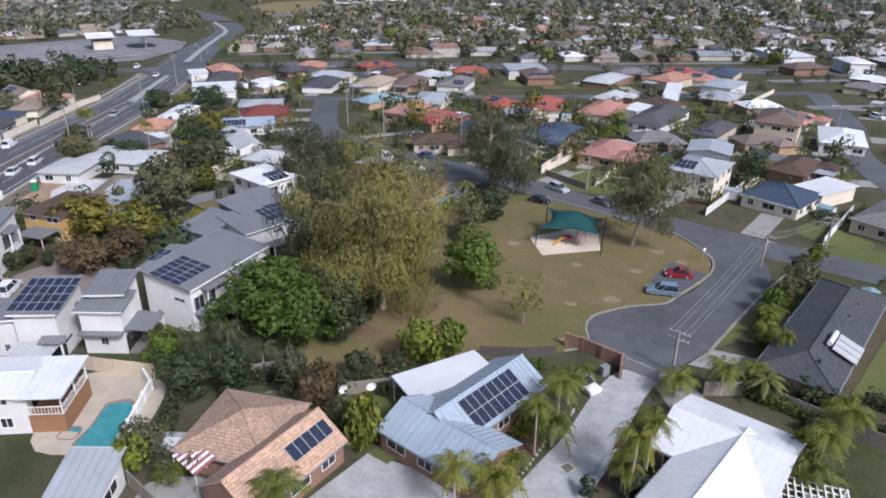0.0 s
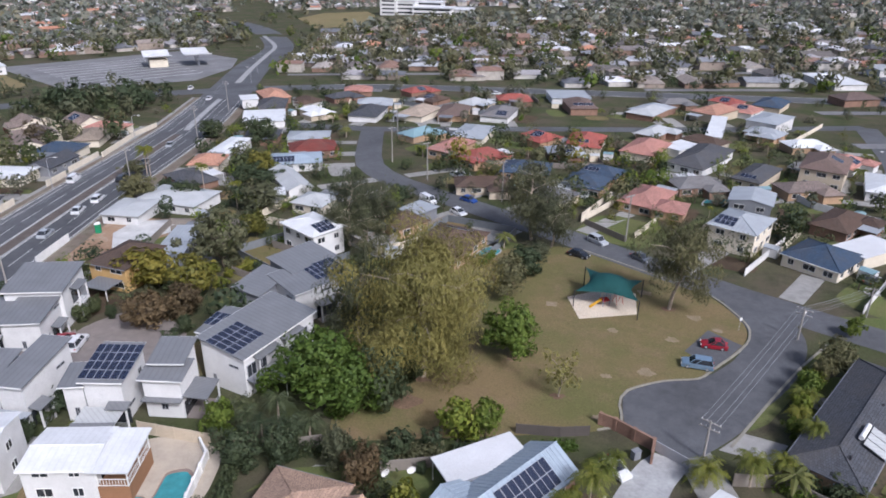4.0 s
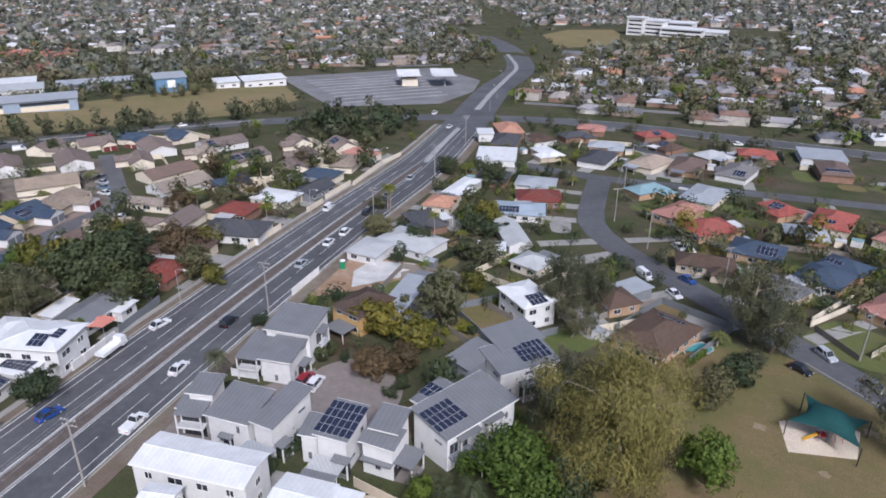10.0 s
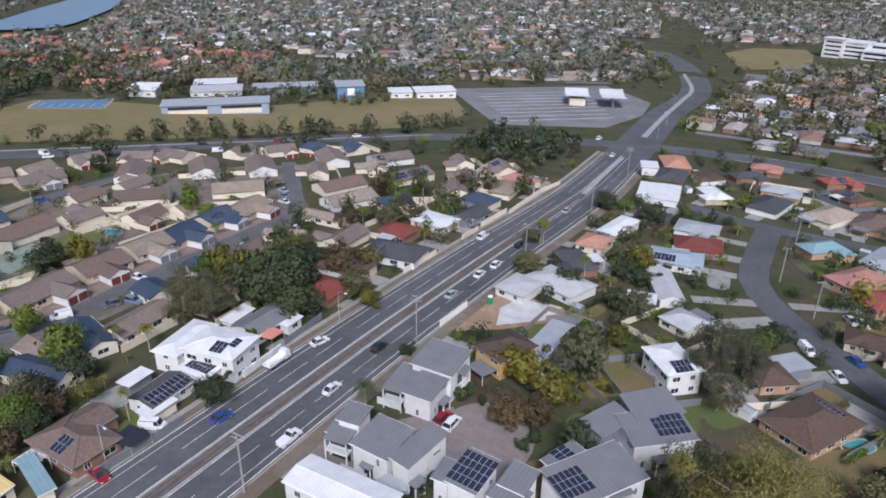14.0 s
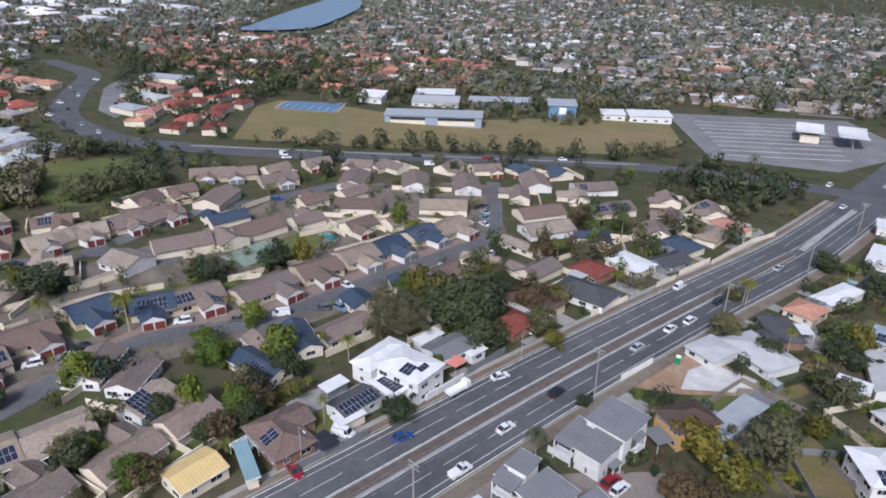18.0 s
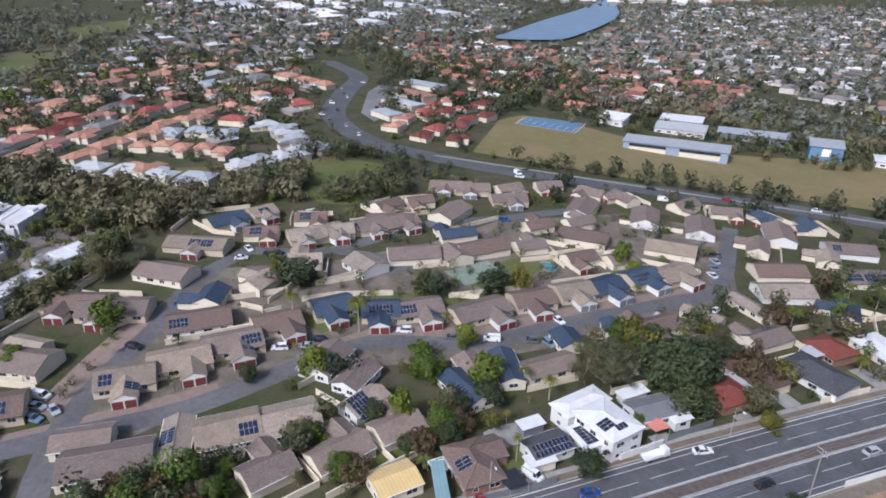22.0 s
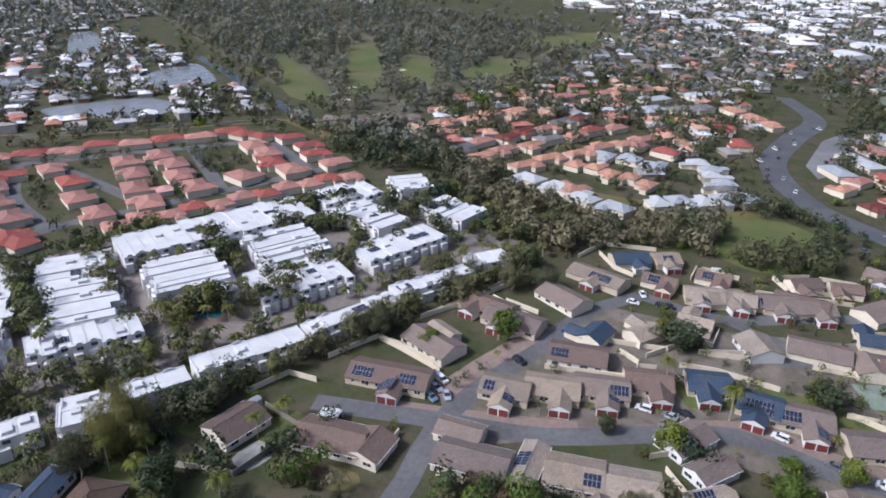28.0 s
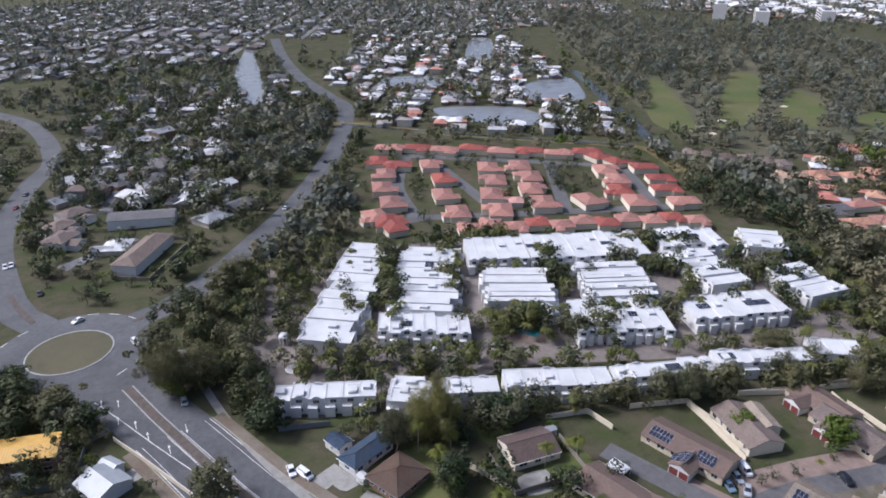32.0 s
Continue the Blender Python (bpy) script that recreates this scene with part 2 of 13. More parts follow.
for nm, c in (("peach", (0.45, 0.315, 0.23)), ("charcoal", (0.080, 0.087, 0.100)), ("brown", (0.105, 0.072, 0.056)), ("taupe", (0.225, 0.183, 0.163)),
              ("red", (0.35, 0.10, 0.082)), ("salmon", (0.43, 0.222, 0.185)), ("orange", (0.49, 0.27, 0.19)), ("tan", (0.30, 0.252, 0.20)),
              ("navy", (0.045, 0.075, 0.125)), ("maroon", (0.20, 0.055, 0.045)), ("grey", (0.20, 0.20, 0.205)), ("sand", (0.36, 0.308, 0.255)), ("dusk", (0.17, 0.125, 0.11))):
    tile_roof("tile_" + nm, c)
mottled("membrane_white", (0.54, 0.55, 0.565), 0.7, scale=0.15, spread=0.14, vary=0.04)
mottled("sail_green", (0.010, 0.062, 0.060), 0.8, spread=0.15)
mottled("sail_dark", (0.02, 0.025, 0.035), 0.8)
mottled("tyre", (0.02, 0.02, 0.02), 0.9)
mottled("bark_pale", (0.36, 0.30, 0.24), 0.95, fine=3.0, spread=0.3)
mottled("bark_dark", (0.10, 0.08, 0.06), 0.95, fine=3.0, spread=0.3)
leaves("leaf_gum", (0.135, 0.134, 0.045), (0.195, 0.186, 0.064), (0.265, 0.245, 0.09))
leaves("leaf_olive", (0.062, 0.072, 0.042), (0.099, 0.105, 0.06), (0.147, 0.148, 0.084))
leaves("leaf_green", (0.040, 0.074, 0.016), (0.088, 0.136, 0.026), (0.155, 0.205, 0.045))
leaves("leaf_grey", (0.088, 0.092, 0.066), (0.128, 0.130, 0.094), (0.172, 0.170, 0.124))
# distance haze put into the colour: paler, bluer leaves for far trees
leaves("leaf_haze", (0.128, 0.138, 0.118), (0.185, 0.196, 0.165), (0.245, 0.25, 0.205))
leaves("leaf_dark", (0.027, 0.041, 0.023), (0.052, 0.071, 0.037), (0.088, 0.106, 0.053))
leaves("leaf_yellow", (0.066, 0.074, 0.018), (0.125, 0.125, 0.028), (0.21, 0.18, 0.042))
leaves("leaf_rust", (0.068, 0.052, 0.030), (0.11, 0.081, 0.046), (0.15, 0.112, 0.064))
leaves("leaf_bright", (0.056, 0.096, 0.016), (0.112, 0.152, 0.027), (0.184, 0.216, 0.044))
leaves("leaf_palm_dull", (0.040, 0.054, 0.019), (0.076, 0.092, 0.031), (0.13, 0.14, 0.052))
leaves("leaf_palm", (0.062, 0.086, 0.016), (0.132, 0.150, 0.027), (0.235, 0.22, 0.048))
for nm, c in (("white", (0.78, 0.79, 0.80)), ("silver", (0.42, 0.45, 0.48)), ("black", (0.015, 0.016, 0.02)), ("red", (0.27, 0.012, 0.025)), ("blue", (0.02, 0.07, 0.28)),
              ("steelblue", (0.16, 0.24, 0.33)), ("grey", (0.12, 0.13, 0.14)), ("gold", (0.45, 0.36, 0.16))):
    k = Nodes("car_" + nm, 0.3, 0.2, 0.5)
    k.b.inputs["Coat Weight"].default_value = 0.6
    k.color(k.ramp(k.noise(k.place(), 1.5), (0.3, tone(c, 0.92)), (0.7, tone(c, 1.05))))
k = Nodes("glass", 0.08, 0.0, 0.5)
k.color(k.ramp(k.noise(k.place(), 0.8), (0.3, (0.012, 0.014, 0.018)), (0.7, (0.045, 0.05, 0.058))))
k = Nodes("solar", 0.18, 0.0, 0.5)
uvs = k.t.nodes.new("ShaderNodeUVMap").outputs[0]
bk = k.add("ShaderNodeTexBrick", Scale=1.0, Mortar_Size=0.012, Brick_Width=0.165, Row_Height=0.165)
bk.offset = 0.0
bk.inputs["Color1"].default_value, bk.inputs["Color2"].default_value, bk.inputs["Mortar"].default_value = (0.010, 0.014, 0.035, 1), (0.013, 0.018, 0.042, 1), (0.05, 0.06, 0.08, 1)
k.link(uvs, bk.inputs["Vector"])
k.color(bk.outputs["Color"])


def water(name, c, rough=0.08, waves=0.5):
    n = Nodes(name, rough, 0.0, 0.5)
    f = n.noise(n.place(), waves, 4.0)
    n.color(n.ramp(f, (0.3, tone(c, 0.85)), (0.7, tone(c, 1.15))))
    if waves > 0.05:
        n.bump(f, 0.08, 0.1)


water("pool_water", (0.055, 0.235, 0.255), 0.05, 1.2)
# river and canal base colours lifted to hold the sky's reflection
water("river_water", (0.17, 0.245, 0.33), 0.3, 0.03)
water("canal_water", (0.19, 0.20, 0.215), 0.10, 0.1)
water("drain_water", (0.045, 0.05, 0.045), 0.2, 0.2)
mottled("tennis_green", (0.20, 0.25, 0.20), 0.9)
mottled("court_blue", (0.105, 0.19, 0.29), 0.85, spread=0.12)
palette("far_roof", [(0.62, 0.63, 0.65), (0.12, 0.11, 0.105), (0.30, 0.29, 0.30), (0.22, 0.14, 0.11), (0.42, 0.43, 0.44), (0.13, 0.135, 0.15), (0.20, 0.185, 0.18), (0.36, 0.33, 0.30), (0.08, 0.085, 0.095), (0.25, 0.215, 0.19), (0.50, 0.51, 0.53), (0.40, 0.20, 0.13), (0.17, 0.15, 0.145), (0.22, 0.23, 0.25)])
palette("far_roof_red", [(0.32, 0.12, 0.085), (0.38, 0.17, 0.125), (0.25, 0.105, 0.085), (0.45, 0.22, 0.15), (0.20, 0.12, 0.10), (0.66, 0.66, 0.66), (0.33, 0.14, 0.105)])
palette("far_roof_canal", [(0.72, 0.73, 0.75), (0.42, 0.20, 0.15), (0.40, 0.41, 0.43), (0.55, 0.56, 0.58), (0.66, 0.66, 0.68), (0.20, 0.20, 0.22), (0.62, 0.63, 0.64), (0.35, 0.32, 0.30)])
palette("far_roof_dark", [(0.55, 0.56, 0.58), (0.10, 0.10, 0.11), (0.20, 0.19, 0.19), (0.30, 0.31, 0.33), (0.14, 0.11, 0.10), (0.40, 0.40, 0.41), (0.08, 0.085, 0.10)])
palette("far_roof_orange", [(0.47, 0.26, 0.195), (0.48, 0.28, 0.19), (0.38, 0.16, 0.125), (0.42, 0.43, 0.45), (0.47, 0.33, 0.25), (0.27, 0.26, 0.26), (0.55, 0.57, 0.60), (0.42, 0.20, 0.15)])
palette("far_roof_salmon", [(0.47, 0.25, 0.215), (0.43, 0.21, 0.18), (0.51, 0.29, 0.25), (0.40, 0.18, 0.15)])
palette("far_roof_pale", [(0.70, 0.71, 0.73), (0.55, 0.56, 0.58), (0.62, 0.62, 0.62), (0.42, 0.43, 0.45), (0.72, 0.70, 0.66)])
palette("far_wall", [(0.42, 0.39, 0.35), (0.30, 0.25, 0.21), (0.55, 0.53, 0.50), (0.24, 0.16, 0.12)])

# ---- building kit ----
RND = random.Random(7)


def terrain(x, y):
    """Height of the ground: it falls gently towards the north."""
    u, v = 1.5 * math.tanh(x / 450), 1.5 * math.tanh(y / 450)
    return -4.54 - 2.523 * u - 5.957 * v - 1.451 * u * u + 5.886 * u * v - 8.377 * v * v


class MB:
    """Collects vertices and faces for one mesh; faces may carry a map in metres."""

    def __init__(self):
        self.v, self.f, self.uv, self.s = [], [], [], []

    def face(self, pts, uv=None, slot=0):
        n = len(self.v)
        self.v += [tuple(p) for p in pts]
        self.f.append(tuple(range(n, n + len(pts))))
        self.uv += uv if uv else [(p[0], p[1]) for p in pts]
        self.s.append(slot)

    def solid(self, a, b, slot=0):
        """A closed prism between two rings of as many points (a below, b above)."""
        n = len(self.v)
        k = len(a)
        self.v += [tuple(p) for p in a] + [tuple(p) for p in b]
        fs = [tuple(range(n + k - 1, n - 1, -1)), tuple(range(n + k, n + 2 * k))] + [(n + i, n + (i + 1) % k, n + k + (i + 1) % k, n + k + i) for i in range(k)]
        self.f += fs
        for f in fs:
            self.uv += [(self.v[i][0] + self.v[i][1], self.v[i][2]) for i in f]
            self.s.append(slot)

    def box(self, x0, y0, z0, x1, y1, z1, slot=0):
        self.solid([(x0, y0, z0), (x1, y0, z0), (x1, y1, z0), (x0, y1, z0)], [(x0, y0, z1), (x1, y0, z1), (x1, y1, z1), (x0, y1, z1)], slot)

    def tube(self, p, q, r0, r1=None, k=7, slot=0):
        p, q = Vector(p), Vector(q)
        d = (q - p).normalized()
        a = d.orthogonal().normalized()
        b = d.cross(a)
        r1 = r0 if r1 is None else r1
        ring = [(a * math.cos(i * math.tau / k) + b * math.sin(i * math.tau / k)) for i in range(k)]
        self.solid([p + c * r0 for c in ring], [q + c * r1 for c in ring], slot)

    def mesh(self, name, *mats):
        m = bpy.data.meshes.new(name)
        m.from_pydata(self.v, [], self.f)
        lay = m.uv_layers.new(name="UVMap")
        lay.data.foreach_set("uv", [c for p in self.uv for c in p])
        for mt in mats:
            m.materials.append(MATS[mt])
        if len(mats) > 1:
            m.polygons.foreach_set("material_index", self.s)
        return m


def part(name, mb, mat, parent=None, label="", m=None):
    """Links a built mesh as one part under a thing or a part."""
    data = mb.mesh(name, *([mat] if isinstance(mat, str) else mat)) if isinstance(mb, MB) else mb
    ob = new(name, data)
    if parent is not None:
        ob.parent = parent
    if m is not None:
        ob.matrix_basis = m
    if label:
        ob["label"] = label
    return ob


def thing(name, x, y, rot=0.0, label="", category="", group="", z=0.0, kind=""):
    e = new(name)
    e.matrix_basis = pose(x, y, terrain(x, y) + z, 0, 0, rot)
    return tagged(e, label, category, group, kind)


def leaf_mesh(name, mat, centres, sizes, rng, droop=0.3, flat=0.0, hang=0.0, out=None, loose=0.5, slim=1.0):
    """Many small bent leaf sprays, two triangles each, at the centres given; they face outwards from their clump, more or less."""
    n = len(centres)
    c = np.asarray(centres, float)
    s = np.asarray(sizes, float)[:, None]
    a = rng.normal(size=(n, 3))
    a[:, 2] = a[:, 2] * 0.6 * (1 - flat) - hang
    a /= np.linalg.norm(a, axis=1)[:, None]
    if out is None:
        b = rng.normal(size=(n, 3))
        b[:, 2] *= (1 - flat)
    else:
        face = np.asarray(out, float) + rng.normal(size=(n, 3)) * loose
        face /= np.linalg.norm(face, axis=1)[:, None] + 1e-9
        a -= face * np.sum(a * face, axis=1)[:, None]
        a /= np.linalg.norm(a, axis=1)[:, None] + 1e-9
        b = np.cross(face, a)
    b -= a * np.sum(a * b, axis=1)[:, None]
    b /= np.linalg.norm(b, axis=1)[:, None] + 1e-9
    k = rng.uniform(0.55, 1.0, (n, 1))
    down = np.array([0, 0, -1.0]) * s * droop
    v = np.stack([c - a * s - b * s * 0.15 * k * slim, c - b * s * 0.62 * k * slim, c + a * s + down, c + b * s * 0.62 * k * slim], axis=1).reshape(-1, 3)
    m = bpy.data.meshes.new(name)
    m.vertices.add(4 * n)
    m.vertices.foreach_set("co", v.ravel())
    m.loops.add(4 * n)
    m.loops.foreach_set("vertex_index", np.arange(4 * n, dtype=np.int32))
    m.polygons.add(n)
    m.polygons.foreach_set("loop_start", np.arange(0, 4 * n, 4, dtype=np.int32))
    m.polygons.foreach_set("loop_total", np.full(n, 4, dtype=np.int32))
    m.materials.append(MATS[mat])
    m.update(calc_edges=True)
    m.validate()
    return m


def tree_meshes(seed, height, spread, clear, leaf, bark, count, size, limbs=9, lumps=22, droop=0.3, top=0.5, shell=0.45):
    """Trunk and crown of one tree, of unit uses: the crown is made of lumps along real limbs, with gaps between."""
    r = np.random.default_rng(seed)
    t = MB()
    x = y = 0.0
    pts = [Vector((0, 0, -0.3))]
    for i in range(1, 6):
        x += r.normal() * 0.035 * height
        y += r.normal() * 0.035 * height
        pts.append(Vector((x, y, height * 0.82 * i / 5)))
    rad = 0.028 * height * 0.6
    for i in range(5):
        t.tube(pts[i], pts[i + 1], rad * (1 - 0.17 * i), rad * (1 - 0.17 * (i + 1)), 7)
    tips = []
    for i in range(limbs):
        f = clear + (0.9 - clear) * (i + r.uniform(0, 0.8)) / limbs
        f = min(f, 0.95)
        k = min(4, int(f * 5))
        base = pts[k].lerp(pts[k + 1], f * 5 - k)
        ang = i * 2.4 + r.uniform(-0.5, 0.5)
        reach = spread * (0.55 + 0.45 * r.uniform()) * math.sin(math.pi * min(0.92, 0.25 + 0.7 * (f - clear) / (1 - clear)))
        mid = base + Vector((math.cos(ang) * reach * 0.5, math.sin(ang) * reach * 0.5, reach * 0.32))
        tip = base + Vector((math.cos(ang) * reach, math.sin(ang) * reach, reach * 0.42))
        t.tube(base, mid, rad * 0.38, rad * 0.24, 5)
        t.tube(mid, tip, rad * 0.24, rad * 0.08, 5)
        tips += [mid, tip]
    tips.append(pts[5] + Vector((0, 0, height * 0.05)))
    centres, outs = [], []
    mid = Vector((0, 0, height * (clear + (1 - clear) * 0.4)))
    for i in range(lumps):
        p = tips[i % len(tips)] + Vector((r.normal() * spread * 0.17, r.normal() * spread * 0.17, r.normal() * height * 0.05))
        q = spread * r.uniform(0.20, 0.36)
        n = count // lumps
        d = r.normal(size=(n, 3))
        d /= np.linalg.norm(d, axis=1)[:, None]
        outs.append(d + 0.5 * np.array((p - mid).normalized()))
        d = d * (r.uniform(0.35, 1.0, (n, 1)) ** 0.4) * q
        d[:, 2] *= top + 0.35
        c = d + np.array(p)
        if droop > 0.5:
            c[:, 2] -= (r.uniform(0, 1, n) ** 2) * spread * 0.2
        centres.append(c)
    n = int(count * shell)
    d = r.normal(size=(n, 3))
    d /= np.linalg.norm(d, axis=1)[:, None]
    outs.append(d)
    lob = 0.82 + 0.2 * np.sin(d[:, 0] * 5 + seed) * np.cos(d[:, 1] * 6 + 2 * seed) + 0.10 * np.sin(d[:, 2] * 9 + seed)
    d = d * (lob * r.uniform(0.72, 1.0, n))[:, None] * np.array([spread, spread, height * (1 - clear) * 0.52])
    d[:, 2] += height * (clear + (1 - clear) * 0.48)
    centres.append(d)
    c = np.concatenate(centres)
    c[:, 2] = np.maximum(c[:, 2], 0.25)
    crown = leaf_mesh("crown", leaf, c, r.uniform(0.6, 1.25, len(c)) * size, r, droop, 0.0, 1.3 if droop > 0.5 else 0.0, np.concatenate(outs), 0.45, 0.45 if droop > 0.5 else 1.0)
    return t.mesh("trunk", bark), crown


TREES = {}


def tree_kind(key, n, height, spread, clear, leaf, bark, count, size, **kw):
    TREES[key] = [(tree_meshes(100 + 17 * i + len(TREES) * 7, height, spread, clear, leaf, bark, count, size, **kw), height) for i in range(n)]


tree_kind("gum_big", 2, 17.0, 6.8, 0.14, "leaf_gum", "bark_pale", 34000, 0.21, limbs=20, lumps=48, droop=0.55, shell=0.18)
tree_kind("gum", 3, 13.0, 4.6, 0.30, "leaf_olive", "bark_pale", 7000, 0.25, limbs=13, lumps=34, droop=0.6, shell=0.05)
tree_kind("green", 3, 9.0, 4.2, 0.12, "leaf_green", "bark_dark", 3600, 0.30, limbs=12, lumps=40)
tree_kind("dark", 4, 8.0, 3.4, 0.12, "leaf_dark", "bark_dark", 1700, 0.32, limbs=10, lumps=26)
tree_kind("olive", 4, 8.5, 3.6, 0.16, "leaf_olive", "bark_dark", 1700, 0.32, limbs=10, lumps=26)
tree_kind("yellow", 3, 6.0, 3.0, 0.12, "leaf_yellow", "bark_dark", 1000, 0.34, limbs=9, lumps=22)
tree_kind("rust", 2, 6.0, 3.4, 0.10, "leaf_rust", "bark_dark", 1500, 0.30, limbs=10, lumps=26)
tree_kind("bright", 3, 4.5, 2.3, 0.10, "leaf_bright", "bark_dark", 800, 0.28, limbs=8, lumps=18)
tree_kind("sapling", 2, 5.5, 2.8, 0.25, "leaf_gum", "bark_pale", 420, 0.26, limbs=9, lumps=18, shell=0.0)
tree_kind("shrub", 4, 2.4, 1.5, 0.05, "leaf_dark", "bark_dark", 420, 0.22, limbs=6, lumps=12)
tree_kind("shrub_green", 3, 2.2, 1.5, 0.05, "leaf_palm", "bark_dark", 420, 0.22, limbs=6, lumps=12)


def palm_meshes(seed, height, fronds=24, length=2.6, leaf="leaf_palm"):
    r = np.random.default_rng(seed)
    t = MB()
    lean = Vector((r.normal() * 0.05, r.normal() * 0.05, 1)) * height
    t.tube((0, 0, -0.3), lean * 0.5, 0.17, 0.13, 7)
    t.tube(lean * 0.5, lean, 0.13, 0.11, 7)
    c = MB()
    for i in range(fronds):
        a = i * 2.4 + r.uniform(-0.3, 0.3)
        up = r.uniform(0.05, 0.95)
        L = length * r.uniform(0.8, 1.15)
        d = Vector((math.cos(a), math.sin(a), 0))
        s = Vector((-d.y, d.x, 0))
        line = [lean + d * (L * f) + Vector((0, 0, L * (up * f - (0.55 + 0.5 * up) * f * f))) for f in (0, 0.17, 0.33, 0.5, 0.66, 0.83, 1.0)]
        for j in range(19):
            f = j / 19 * 6
            k = min(5, int(f))
            w = L * 0.25 * math.sin(math.pi * min(0.95, 0.16 + j / 21))
            p = line[k].lerp(line[k + 1], f - k)
            q = line[k].lerp(line[k + 1], min(1.0, f - k + 0.24))
            for side in (-1, 1):
                tip = p + s * side * w * r.uniform(0.85, 1.1) + d * w * 0.8 + Vector((0, 0, -w * r.uniform(0.25, 0.9)))
                c.face([p, q, tip + (q - p) * 0.15, tip])
    return t.mesh("trunk", "bark_pale"), c.mesh("crown", leaf)


TREES["palm"] = [(palm_meshes(i, h, 24, 2.6), h + 1) for i, h in enumerate((5.0, 4.0, 6.5))]
TREES["palm_low"] = [(palm_meshes(10 + i, h, 30, 2.2), h + 1) for i, h in enumerate((1.6, 2.2))]
TREES["palm_date"] = [(palm_meshes(20 + i, h, 30, 2.6, "leaf_olive"), h + 1) for i, h in enumerate((3.8, 4.6))]
TREES["fern"] = [(palm_meshes(40 + i, h, 17, 2.3, "leaf_dark"), h + 1) for i, h in enumerate((2.4, 3.2))]
TREE_TAGS = {
    "gum_big": ("tall spreading gum tree with olive-brown drooping leaves", "tree"), "gum": ("gum tree with pale trunk and thin olive crown", "tree"),
    "green": ("dense bright green broadleaf tree", "tree"), "dark": ("dark green rounded garden tree", "tree"), "olive": ("olive green bushy garden tree", "tree"),
    "yellow": ("tree with yellow-green autumn leaves", "tree"), "rust": ("low spreading tree with rusty brown leaves", "tree"), "bright": ("small lime green garden tree", "tree"),
    "sapling": ("young thin-crowned tree on dry grass", "tree"), "shrub": ("dark green garden shrub", "shrub"), "shrub_green": ("mid green garden shrub", "shrub"),
    "palm": ("slender garden palm with arching fronds", "palm"), "palm_low": ("low clumping palm with arching fronds", "palm"), "fern": ("spreading tree fern with dark drooping fronds", "tree fern"), "palm_date": ("stout palm with a dense round crown", "palm")}


def tree(kind, x, y, height=None, wide=1.0, z=0.0):
    (tm, cm), h0 = RND.choice(TREES[kind])
    k = (height / h0) if height else RND.uniform(0.8, 1.15)
    ob = new({"shrub": "shrub", "palm": "palm_tree"}.get(TREE_TAGS[kind][1], "tree"))
    tagged(ob, *TREE_TAGS[kind])
    ob.matrix_basis = Matrix.LocRotScale((x, y, terrain(x, y) + z), Euler((0, 0, RND.uniform(0, 6.28))), (k * wide, k * wide, k))
    part("trunk", tm, None, ob)
    part("crown", cm, None, ob)
    return ob


def slope_uv(pts):
    """A map in metres on a sloping face: across the slope and up it."""
    a, b, c = Vector(pts[0]), Vector(pts[1]), Vector(pts[2])
    n = (b - a).cross(c - a).normalized()
    e = Vector((0, 0, 1)).cross(n)
    e = e.normalized() if e.length > 1e-3 else Vector((1, 0, 0))
    u = n.cross(e)
    return [(e.dot(Vector(p)), u.dot(Vector(p))) for p in pts]


